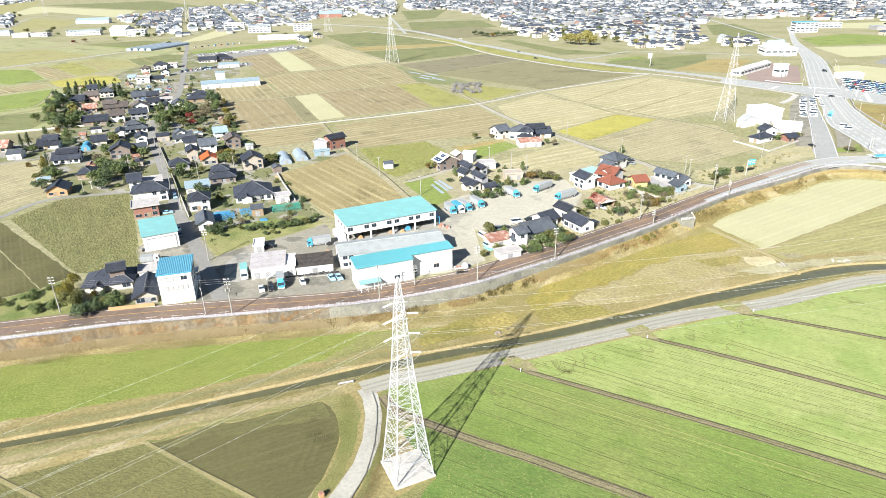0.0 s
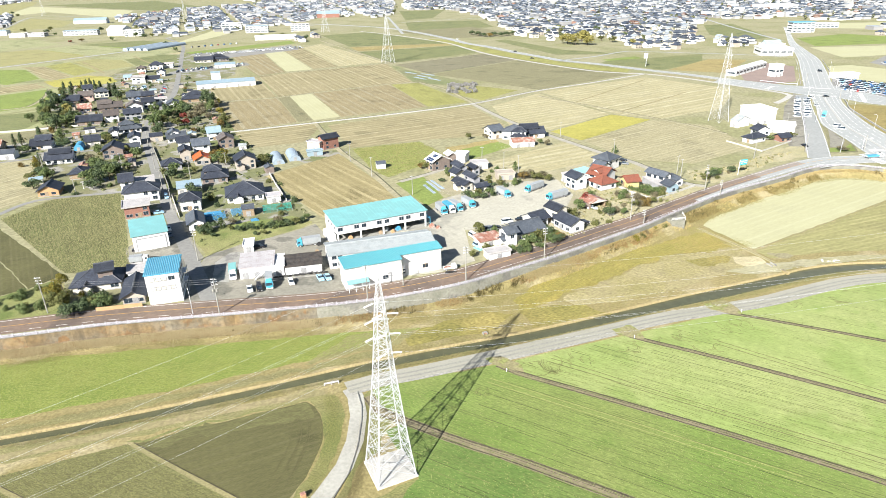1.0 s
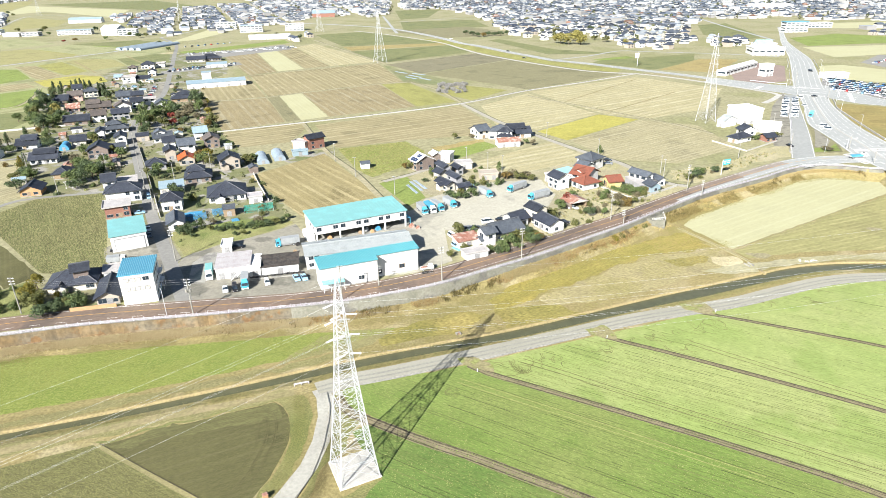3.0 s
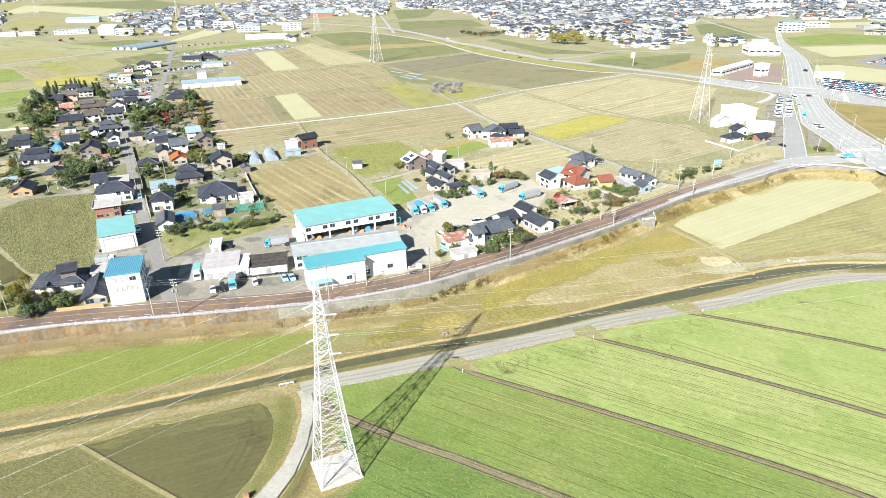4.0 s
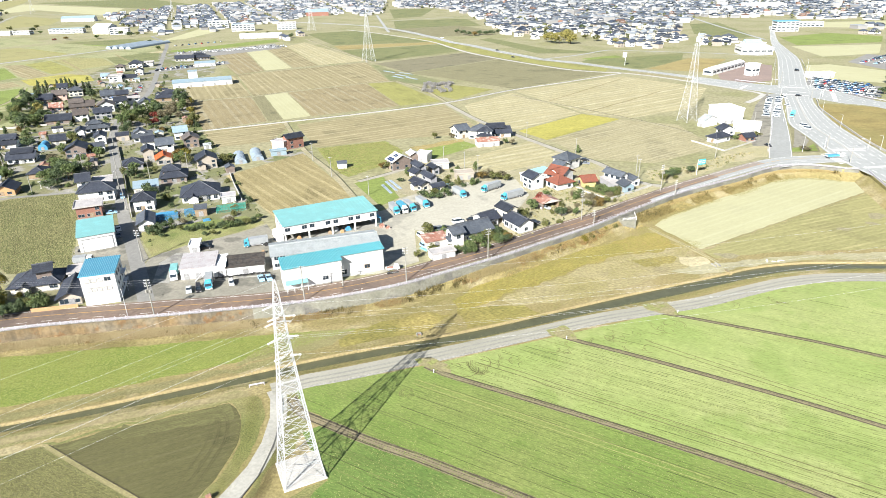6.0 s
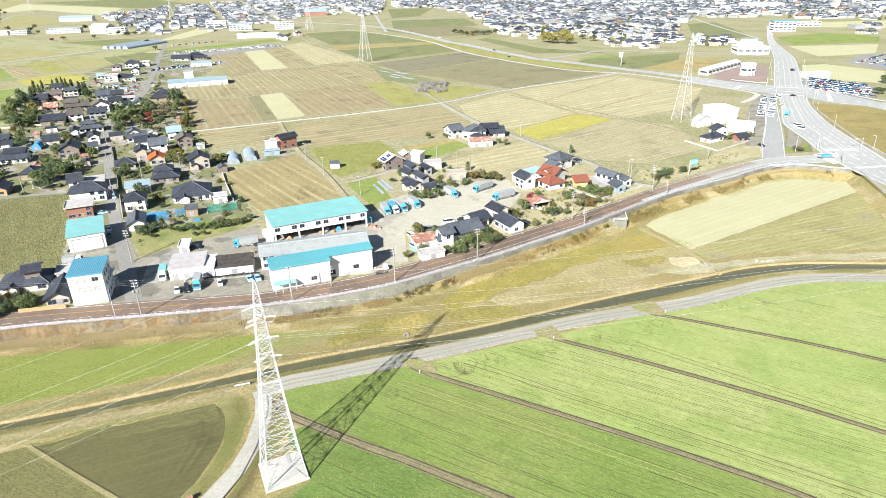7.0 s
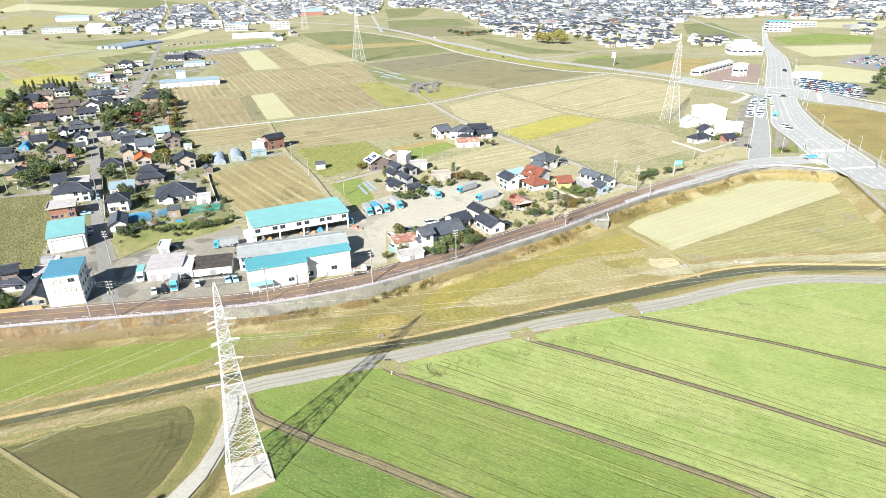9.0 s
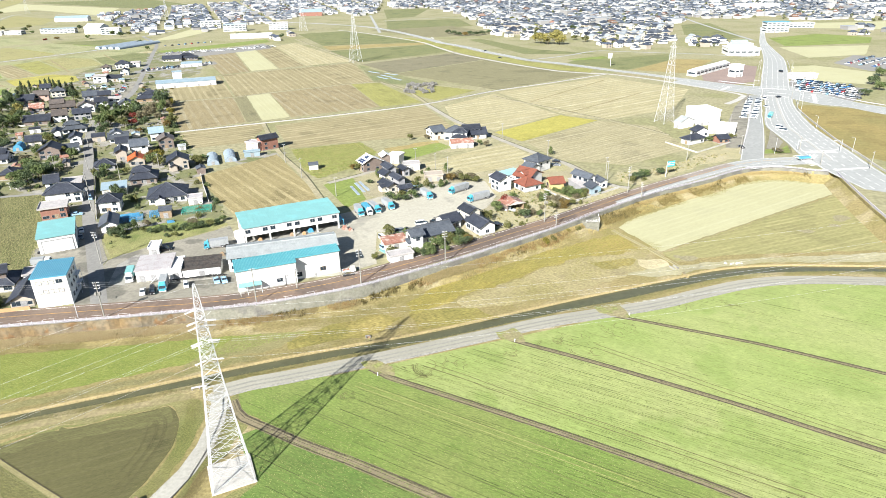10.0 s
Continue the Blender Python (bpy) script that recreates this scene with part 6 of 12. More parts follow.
def truck(x, y, rot, length=8.6, cab="turquoise", box="grey", z=UP + 0.03, h=3.3, label="", group="", trailer=False):
    """Cargo truck, its middle at x, y, heading along rot."""
    W = 2.35
    cm = {"turquoise": CAB, "white": WHITE}[cab]
    bm_ = {"grey": CARGO, "white": WHITE, "blue": BLUER, "teal": TEAL}[box]
    ob = root("truck", pose(x, y, z, 0, 0, rot), label or "%s cab cargo truck with a %s box body" % (cab, box), "truck", group)
    L = length
    f = L / 2
    part("chassis", Acc().box(-f + 0.1, f - 0.3, -0.45, 0.45, 0.65, 0.95).box(-f + 0.6, f - 2.4, -W / 2 + 0.15, -W / 2 + 0.25, 0.5, 0.9).box(-f + 0.6, f - 2.4, W / 2 - 0.25, W / 2 - 0.15, 0.5, 0.9), FRAME_M, ob)
    cabp = part("cab", Acc().prism([(f - 1.9, 0.5), (f - 0.05, 0.5), (f, 0.8), (f, 1.5), (f - 0.25, 2.5), (f - 0.5, 2.62), (f - 1.9, 2.62)], "y", -W / 2 + 0.08, W / 2 - 0.08), cm, ob)
    part("windscreen", Acc().prism([(f - 0.02, 1.55), (f + 0.02, 1.55), (f - 0.23, 2.42), (f - 0.27, 2.42)], "y", -W / 2 + 0.2, W / 2 - 0.2), GLASS, cabp)
    for s in (-1, 1):
        ys = s * (W / 2 - 0.075)
        part("side_window", Acc().box(f - 1.2, f - 0.45, ys - 0.012, ys + 0.012, 1.6, 2.25), GLASS, cabp)
        part("mirror", Acc().box(f - 0.1, f + 0.02, s * (W / 2 + 0.12) - 0.09, s * (W / 2 + 0.12) + 0.09, 1.5, 2.0), FRAME_M, cabp)
        part("headlight", Acc().box(f - 0.06, f + 0.03, s * 0.85 - 0.17, s * 0.85 + 0.17, 0.72, 0.95), LINEW, cabp)
    part("bumper", Acc().box(f - 0.15, f + 0.06, -W / 2 + 0.06, W / 2 - 0.06, 0.42, 0.7), WHITE, cabp)
    part("wind_deflector", Acc().prism([(f - 1.8, 2.62), (f - 0.8, 2.62), (f - 1.7, h)], "y", -W / 2 + 0.3, W / 2 - 0.3), cm, cabp)
    bx = part("cargo_box", Acc().box(-f, f - 2.05, -W / 2, W / 2, 1.0, h), bm_, ob)
    rib = Acc().box(-0.04, 0.04, -W / 2 - 0.03, W / 2 + 0.03, 1.0, h + 0.03).mesh("rib")
    n = int((L - 2) / 0.9)
    for k in range(n + 1):
        part("rib", rib, bm_, bx, at=pose(-f + 0.05 + (L - 2.15) * k / n, 0, 0))
    part("rear_door", Acc().box(-f - 0.05, -f, -W / 2 + 0.1, W / 2 - 0.1, 1.05, h - 0.08), STEEL, bx)
    for s in (-1, 1):
        wheel(ob, f - 1.1, s * (W / 2 - 0.2), 0.48, 0.3)
        for q in (-f + 1.2, -f + 2.3) if L > 7 else (-f + 1.2,):
            wheel(ob, q, s * (W / 2 - 0.25), 0.48, 0.5)
    return ob


def pickup(x, y, rot, label, z=UP + 0.03):
    ob = root("pickup", pose(x, y, z, 0, 0, rot), label, "truck")
    part("chassis", Acc().box(-2.2, 2.2, -0.7, 0.7, 0.4, 0.65), FRAME_M, ob)
    cb = part("cab", Acc().prism([(0.7, 0.45), (2.2, 0.45), (2.3, 0.9), (2.05, 1.9), (0.7, 1.95)], "y", -0.8, 0.8), WHITE, ob)
    part("windscreen", Acc().prism([(2.27, 1.1), (2.3, 1.1), (2.1, 1.8), (2.07, 1.8)], "y", -0.7, 0.7), GLASS, cb)
    part("bed", Acc().box(-2.3, 0.6, -0.82, 0.82, 0.65, 0.75).box(-2.3, 0.6, -0.82, -0.76, 0.75, 1.1).box(-2.3, 0.6, 0.76, 0.82, 0.75, 1.1).box(-2.3, -2.24, -0.76, 0.76, 0.75, 1.1).box(0.54, 0.6, -0.76, 0.76, 0.75, 1.3), WHITE, ob)
    part("load", Acc().frustum((-2.0, 0.3, -0.6, 0.6), (-1.7, 0.1, -0.4, 0.4), 0.75, 1.25), RUSTR, ob)
    for s in (-0.72, 0.72):
        wheel(ob, 1.5, s, 0.32)
        wheel(ob, -1.4, s, 0.32)
    return ob


# poles and wires
def utility_pole(x, y, rot, h=12.0, z=UP, arms=3, transformer=False, label="grey concrete utility pole with crossarms and wires"):
    ob = root("utility_pole", pose(x, y, z, 0, 0, rot), label, "utility pole", "utility poles along the road")
    part("pole", Acc().bar((0, 0, -0.3), (0, 0, h), 0.2, 10, 0.12), CONC, ob)
    for k in range(arms):
        zz = h - 0.4 - 0.9 * k
        a = part("crossarm", Acc().box(-0.9, 0.9, 0.13, 0.23, zz - 0.06, zz + 0.06), STEEL, ob)
        for s in (-0.75, -0.3, 0.3, 0.75) if arms > 1 else ():
            part("insulator", Acc().bar((s, 0.18, zz + 0.06), (s, 0.18, zz + 0.32), 0.07, 6, 0.05), WHITE, a)
    if transformer:
        for s in (-0.55, 0.55):
            part("transformer", Acc().bar((s, -0.3, h - 4.2), (s, -0.3, h - 3.2), 0.32, 10), CONC, ob)
    return ob


def street_lamp(x, y, rot, h=8.0, z=UP):
    ob = root("street_lamp", pose(x, y, z, 0, 0, rot), "slim grey street lamp with a curved arm", "street lamp")
    part("pole", Acc().bar((0, 0, -0.2), (0, 0, h - 0.8), 0.1, 8, 0.07), STEEL, ob)
    a = Acc()
    pts = [(0, 0, h - 0.8), (0.3, 0, h - 0.3), (0.9, 0, h), (1.6, 0, h + 0.1)]
    for p, q in zip(pts, pts[1:]):
        a.bar(p, q, 0.06, 6)
    arm = part("arm", a, STEEL, ob)
    part("lamp_head", Acc().frustum((1.4, 2.1, -0.14, 0.14), (1.5, 2.0, -0.1, 0.1), h + 0.02, h + 0.16), CONCL, arm)
    return ob


def wire(p, q, sag, r=0.02, n=16, material=None, label="thin overhead cable between poles"):
    c = bpy.data.curves.new("cable", "CURVE")
    c.dimensions, c.bevel_depth, c.bevel_resolution = "3D", r, 0
    s = c.splines.new("POLY")
    s.points.add(n)
    p, q = Vector(p), Vector(q)
    for i in range(n + 1):
        t = i / n
        v = p.lerp(q, t)
        s.points[i].co = (v.x, v.y, v.z - 4 * sag * t * (1 - t), 1)
    c.materials.append(material or FRAME_M)
    return tagged(new("cable", c), label, "cable")


TAPER = ([0, 0.25, 0.55, 0.70, 0.84, 0.97, 1.0], [1.0, 0.715, 0.42, 0.305, 0.21, 0.085, 0.03])


def pylon(x, y, rot, h, base, label, z=0.0, detail=True, arms=(), arm_dirs=(), foot=True, thick=1.0, name="power_pylon"):
    """Lattice mast of angle bars."""
    ob = root(name, pose(x, y, z, 0, 0, rot), label, "power pylon")
    rel = [0, 0.105, 0.195, 0.275, 0.348, 0.415, 0.476, 0.532, 0.584, 0.632, 0.676, 0.717, 0.756, 0.793, 0.828, 0.862, 0.895, 0.93, 0.965, 1.0] if detail else [0, 0.09, 0.175, 0.255, 0.33, 0.4, 0.465, 0.525, 0.58, 0.635, 0.685, 0.735, 0.78, 0.825, 0.87, 0.915, 1.0] if y < 500 else [0, 0.13, 0.25, 0.36, 0.46, 0.55, 0.635, 0.71, 0.78, 0.845, 0.905, 1.0]
    wid = lambda r: base * float(np.interp(r, *TAPER))
    if foot:
        part("footing", Acc().frustum((-base / 2 - 0.45, base / 2 + 0.45, -base / 2 - 0.45, base / 2 + 0.45), (-base / 2 - 0.32, base / 2 + 0.32, -base / 2 - 0.32, base / 2 + 0.32), -0.4, 0.35), CONCL, ob, "pale concrete pad")
    corner = lambda k, r: Vector(((-1, 1, 1, -1)[k] * wid(r) / 2, (-1, -1, 1, 1)[k] * wid(r) / 2, h * r + (0.3 if r == 0 and foot else 0)))
    for k in range(4):
        a = Acc()
        for r in rel:
            c, t = corner(k, r), (0.13 - 0.06 * r) * thick
            a.v.extend([(c.x - t, c.y - t, c.z), (c.x + t, c.y - t, c.z), (c.x + t, c.y + t, c.z), (c.x - t, c.y + t, c.z)])
        for i in range(len(rel) - 1):
            a.f.extend([(4 * i + q, 4 * i + (q + 1) % 4, 4 * i + 4 + (q + 1) % 4, 4 * i + 4 + q) for q in range(4)])
        part("leg", a, STEEL, ob)
    for i in range(len(rel) - 1):
        t = (0.058 - 0.022 * rel[i]) * thick
        for k in range(4):
            j = (k + 1) % 4
            a0, a1, b0, b1 = corner(k, rel[i]), corner(k, rel[i + 1]), corner(j, rel[i]), corner(j, rel[i + 1])
            if detail and i < 13:
                m0, m1 = (a0 + b0) / 2, (a1 + b1) / 2
                part("brace", Acc().bar(a0, b1, t, 4), STEEL, ob)
                part("brace", Acc().bar(b0, a1, t, 4), STEEL, ob)
                part("strut", Acc().bar(a1, b1, t, 4), STEEL, ob)
                if i < 10 and y < 200:
                    ma, mb = (a0 + a1) / 2, (b0 + b1) / 2
                    for c0, c1, mid, d0, d1 in ((a0, a1, ma, b0, b1), (b0, b1, mb, a0, a1)):
                        part("secondary_brace", Acc().bar(mid, c0.lerp(d1, 0.27), t * 0.55, 4).bar(mid, c1.lerp(d0, 0.27), t * 0.55, 4).bar(c0.lerp(c1, 0.25), c0.lerp(d1, 0.14), t * 0.6, 4).bar(c0.lerp(c1, 0.75), c1.lerp(d0, 0.14), t * 0.6, 4), STEEL, ob)
                    if i < 7:
                        part("strut", Acc().bar(a1.lerp(a0, 0.08), b1.lerp(b0, 0.08), t * 0.8, 4), STEEL, ob)
            else:
                e = Acc().bar(a0, b1, t, 4).bar(b0, a1, t, 4).bar(a1, b1, t, 4)
                part("brace", e, STEEL, ob)
    for az, reach in arms:
        r = az / h
        for s in (-1, 1):
            w = wid(r) / 2
            tip = Vector((0, s * (w + reach), az))
            e = Acc()
            for xx in (-w, w):
                e.bar((xx, s * w, az), tip, 0.07 * thick, 4)
                e.bar((xx * 0.9, s * w * 0.9, az + 1.3), tip, 0.06 * thick, 4)
            for f in (0.35, 0.7):
                e.bar((w * (1 - f), s * (w + reach * f), az), (-w * (1 - f), s * (w + reach * f), az), 0.05 * thick, 4)
            part("crossarm", e, STEEL, ob)
    return ob


def insulator_string(p, q, n=9, r=0.16):
    """A string of discs from p to q, set down as a thing of its own on the mast's arm."""
    a = Acc()
    p, q = Vector(p), Vector(q)
    a.bar(p, q, 0.05, 6)
    for k in range(n):
        c = p.lerp(q, (k + 0.7) / (n + 0.4))
        d = (q - p).normalized() * 0.055
        a.bar(c - d, c + d, r, 8)
    return part("insulator_string", a, WHITE)


# plants
CROWN = {}


def leaf_mat(kind):
    c = {"green": ((0.056, 0.086, 0.030), (0.155, 0.192, 0.072)), "dark": ((0.038, 0.060, 0.030), (0.105, 0.138, 0.062)), "olive": ((0.070, 0.080, 0.026), (0.165, 0.165, 0.058)),
         "yellow": ((0.09, 0.09, 0.02), (0.24, 0.20, 0.035)), "red": ((0.10, 0.022, 0.018), (0.22, 0.05, 0.035)), "orange": ((0.09, 0.065, 0.02), (0.21, 0.145, 0.045)), "bare": ((0.10, 0.09, 0.055), (0.20, 0.175, 0.105)),
         "bamboo": ((0.15, 0.145, 0.045), (0.33, 0.29, 0.09)), "pale": ((0.18, 0.175, 0.165), (0.36, 0.35, 0.33))}[kind]
    return island_mat("leaves_" + kind, *c, thin=0.25)


def crown_mesh(kind, form, seed):
    """Leaf clumps on lobes, in a crown one metre in radius and height (cone: two high)."""
    key = (kind, form, seed)
    if key in CROWN:
        return CROWN[key]
    rng = random.Random(seed * 13 + len(kind) + len(form))
    a = Acc()
    lobes = []
    for k in range(11 if form != "cone" else 9):
        if form == "cone":
            zc = 0.15 + 1.7 * k / 9
            rr = 0.62 * (1 - zc / 2.1) + 0.08
            an = k * 2.4
            lobes.append((Vector((math.cos(an) * rr * 0.35, math.sin(an) * rr * 0.35, zc)), rr))
        else:
            v = Vector((rng.gauss(0, 1), rng.gauss(0, 1), rng.gauss(0.25, 0.8))).normalized() * rng.uniform(0.35, 0.68)
            v.z = v.z * 0.75 + 0.62
            lobes.append((v, rng.uniform(0.26, 0.44)))
    per = 92 if form != "bush" else 62
    for c, r in lobes:
        for _ in range(per):
            d = Vector((rng.gauss(0, 1), rng.gauss(0, 1), rng.gauss(0.3, 1))).normalized()
            p = c + d * r * rng.uniform(0.72, 1.08)
            if p.z < 0.02:
                continue
            nrm = (d + Vector((rng.gauss(0, 0.5), rng.gauss(0, 0.5), rng.gauss(0, 0.5)))).normalized()
            u = nrm.orthogonal().normalized()
            u.rotate(Matrix.Rotation(rng.uniform(0, 6.28), 3, nrm))
            v = nrm.cross(u)
            s = rng.uniform(0.045, 0.105)
            a.add([tuple(p + u * s), tuple(p + v * s * 0.7), tuple(p - u * s), tuple(p - v * s * 0.7 + nrm * s * 0.3)], [(0, 1, 2, 3)])
    me = bpy.data.meshes.new("crown")
    me.from_pydata(a.v, [], a.f)
    me.materials.append(leaf_mat(kind))
    CROWN[key] = me
    return me


TRUNK = {}


def tree(x, y, h, r, kind="green", form="round", z=UP, label="", group=""):
    """form: round, cone, bush. r: crown radius, h: whole height."""
    seed = int(abs(x * 7 + y * 3)) % 4
    words = {"green": "green broadleaf", "dark": "dark evergreen", "olive": "olive green", "yellow": "yellowing", "red": "red-leaved maple", "orange": "orange autumn", "bare": "nearly bare brown", "bamboo": "yellow green bamboo", "pale": "pale silvery"}[kind]
    nm = "bush" if form == "bush" else "tree"
    place = pose(x, y, z, 0, 0, (x * 37 + y * 11) % 360)
    words = label or "%s %s %s" % (words, {"round": "tree with an uneven crown", "cone": "conical tree with dense foliage", "bush": "garden bush with dense leaves"}[form], "among houses" if z == UP else "on the bank")
    if form == "bush":
        ob = part(nm, crown_mesh(kind, form, seed), None)
        ob.matrix_world = place @ Matrix.Translation((0, 0, -0.28 * h)) @ Matrix.Diagonal((r, r, h, 1))
        return tagged(ob, words, nm, group)
    ob = root(nm, place, words, nm, group)
    if form == "cone":
        cz, ch = h * 0.06, h * 0.47
    else:
        cz, ch = h * 0.22, h * 0.56
    if form not in TRUNK:
        a = Acc()
        top = {"cone": 0.85, "round": 0.62}[form]
        a.bar((0, 0, -0.05), (0.01, 0.01, top * 0.6), 0.035, 7, 0.024).bar((0.01, 0.01, top * 0.6), (0.0, 0.03, top), 0.024, 6, 0.010)
        rng = random.Random(3)
        for k in range(6):
            an = k * 1.1
            zz = top * (0.45 + 0.08 * k)
            a.bar((0, 0, zz), (math.cos(an) * 0.2, math.sin(an) * 0.2, zz + 0.16), 0.013, 5, 0.005)
        TRUNK[form] = a.mesh("trunk")
        TRUNK[form].materials.append(BARK)
    part("trunk", TRUNK[form], BARK, ob, at=Matrix.Diagonal((h, h, h, 1)))
    part("crown", crown_mesh(kind, form, seed), None, ob, at=Matrix.Translation((0, 0, cz)) @ Matrix.Diagonal((r, r, ch, 1)))
    return ob


def car_lot(a, b, c, n, m, rot, group, pale=False):
    """n cars from a to b in each of m rows that step towards c."""
    rng = random.Random(int(abs(a[0] * 3 + a[1])))
    for j in range(m):
        for i in range(n):
            if rng.random() < 0.1:
                continue
            u, v = (i + 0.5) / n, (j / (m - 1) if m > 1 else 0.0)
            x = a[0] + (b[0] - a[0]) * u + (c[0] - a[0]) * v
            y = a[1] + (b[1] - a[1]) * u + (c[1] - a[1]) * v
            car(x, y, rot + rng.uniform(-4, 4) + (180 if rng.random() < 0.3 else 0), rng.choice(("white", "white", "silver", "silver", "grey") if pale else ("white", "white", "white", "silver", "silver", "black", "grey", "grey", "blue", "pale_blue") if rng.random() < 0.95 else ("red",)), rng.choice(("sedan", "kei", "van")), group=group, near=False)


def wall_line(name, pts, h, t, material, label, z=UP):
    """A low wall along points."""
    acc = Acc()
    for (x0, y0), (x1, y1) in zip(pts, pts[1:]):
        d = Vector((x1 - x0, y1 - y0)).normalized()
        n = Vector((-d.y, d.x)) * t / 2
        q = [(x0 - n.x, y0 - n.y), (x1 - n.x, y1 - n.y), (x1 + n.x, y1 + n.y), (x0 + n.x, y0 + n.y)]
        acc.add([(*p, z - 0.1) for p in q] + [(*p, z + h) for p in q], [(0, 3, 2, 1), (4, 5, 6, 7), (0, 1, 5, 4), (1, 2, 6, 5), (2, 3, 7, 6), (3, 0, 4, 7)])
    return tagged(part(name, acc, material), label, "wall", kind="structure")


def torus(r, t, n=14, k=6):
    a = Acc()
    vs = [((r + t * math.cos(2 * math.pi * j / k)) * math.cos(2 * math.pi * i / n), (r + t * math.cos(2 * math.pi * j / k)) * math.sin(2 * math.pi * i / n), t + t * math.sin(2 * math.pi * j / k)) for i in range(n) for j in range(k)]
    fs = [(i * k + j, ((i + 1) % n) * k + j, ((i + 1) % n) * k + (j + 1) % k, i * k + (j + 1) % k) for i in range(n) for j in range(k)]
    return a.add(vs, fs)


def solar_array(x, y, rot, w, d, h, over=0.85):
    """Two blocks of panels lying on the front slope of a gabled roof."""
    o = root("solar_array", pose(x, y, UP, 0, 0, rot), "dark blue solar panels lying on a white house roof", "solar panels")
    slope = math.degrees(math.atan2((d + 2 * over) * 0.25, d / 2 + over))
    run = math.hypot((d + 2 * over) * 0.25, d / 2 + over)
    for y0, y1, x0, x1, n in ((0.06, 0.42, 0.10, 0.95, 4), (0.56, 0.88, 0.32, 0.80, 3)):
        pw = (x1 - x0) * w / n
        for i in range(n):
            for j in range(2):
                a, b = run * (y0 + (y1 - y0) * j / 2), run * (y0 + (y1 - y0) * (j + 1) / 2)
                part("panel", Acc().box(x0 * w + pw * i + 0.04, x0 * w + pw * (i + 1) - 0.04, a + 0.04, b - 0.04, 0.0, 0.06), SOLAR, o, at=pose(0, -over, h + 0.26, slope, 0, 0))


def carport(x, y, rot, w, d, h, label):
    o = root("carport", pose(x, y, UP, 0, 0, rot), label, "carport")
    for px in (0.2, w / 2, w - 0.2):
        for py in (0.2, d - 0.2):
            part("post", Acc().box(px - 0.1, px + 0.1, py - 0.1, py + 0.1, -0.1, h), WOOD, o)
    part("back_wall", Acc().box(0, w, d - 0.1, d, -0.1, h), WOOD, o)
    part("side_wall", Acc().box(0, 0.1, 0.3, d - 0.1, -0.1, h), WOOD, o)
    part("front_wall", Acc().box(0.1, w, 0.0, 0.1, -0.1, h), BROWNW, o, "dark boarded side wall")
    part("gable_board", Acc().prism([(-0.5, h + 0.05), (d + 0.5, h + 0.05), (d / 2, h + d * 0.2)], "x", w + 0.45, w + 0.52), CREAM, o, "pale gable board")
    r = part("roof", gable_roof(-0.6, w + 0.6, -0.6, d + 0.6, h, d * 0.2, "x"), RUSTR, o)
    part("skylight", Acc().prism([(0.4, h + 0.47), (3.2, h + 1.3), (3.2, h + 1.38), (0.4, h + 0.55)], "x", w * 0.3, w * 0.45), PALEBLUE, r, "pale plastic roof light")

# ---- the works: large halls ----
def truck_hall():
    ob = root("truck_hall", pose(-31.2, 213.3, UP, 0, 0, 25), "white two-storey truck hall with a flat teal metal roof, open below", "hall")
    W, D, H, L = 36.0, 16.0, 6.7, 3.3
    part("upper_wall", Acc().box(0, W, 0, D, L, H), WHITE, ob, "white upper storey")
    part("back_wall", Acc().box(0, W, D - 0.3, D, -0.2, L), WHITE, ob)
    part("side_wall", Acc().box(0, 0.3, 5.0, D - 0.3, -0.2, L), WHITE, ob)
    part("side_wall", Acc().box(W - 0.3, W, 6.0, D - 0.3, -0.2, L), WHITE, ob)
    part("floor_slab", Acc().box(-0.3, W + 0.3, -0.5, D + 0.2, -0.2, 0.12), CONC, ob)
    pil = Acc().box(-0.25, 0.25, 0.0, 0.5, 0.12, L).mesh("pillar")
    for f in (0.008, 0.255, 0.505, 0.755, 0.992):
        part("pillar", pil, WHITE, ob, at=pose(W * f, 0, 0))
    part("inner_wall", Acc().box(0.3, W - 0.3, 9.0, 9.2, 0.12, L), GREYW, ob)
    r = part("roof", Acc().prism([(-0.5, H + 0.05), (D + 0.5, H + 0.75), (D + 0.5, H + 1.0), (-0.5, H + 0.35)], "x", -0.5, W + 0.5), TEAL, ob, "teal sheet metal roof")
    seam = Acc().prism([(-0.5, H + 0.35), (D + 0.5, H + 1.0), (D + 0.5, H + 1.06), (-0.5, H + 0.41)], "x", -0.04, 0.04).mesh("seam")
    for k in range(25):
        part("seam", seam, TEAL, r, at=pose(W * k / 24, 0, 0))
    for f in (0.035, 0.21, 0.29, 0.46, 0.545, 0.71, 0.79, 0.95):
        window(ob, W * f, 4.6, 1.7, 1.3, "y", 0.0)
    for q in (3.0, 7.0, 11.0):
        window(ob, q, 4.6, 1.3, 1.1, "x", 0.0, True)
    part("downpipe", Acc().bar((W + 0.2, 0.3, 0), (W + 0.2, 0.3, H), 0.1, 8), TEAL, ob)
    part("side_canopy", Acc().prism([(1.0, 3.0), (6.0, 3.0), (6.0, 3.2), (1.0, 3.2)], "x", W, W + 2.2).box(W + 2.0, W + 2.2, 1.0, 1.2, 0, 3.0).box(W + 2.0, W + 2.2, 5.8, 6.0, 0, 3.0), BLUER, ob, "blue side canopy on posts")
    part("lean_to", Acc().prism([(-2.6, 0.0), (0, 0.0), (0, 2.7), (-2.6, 2.3)], "y", 2.0, 11.0), WHITE, ob, "white lean-to")


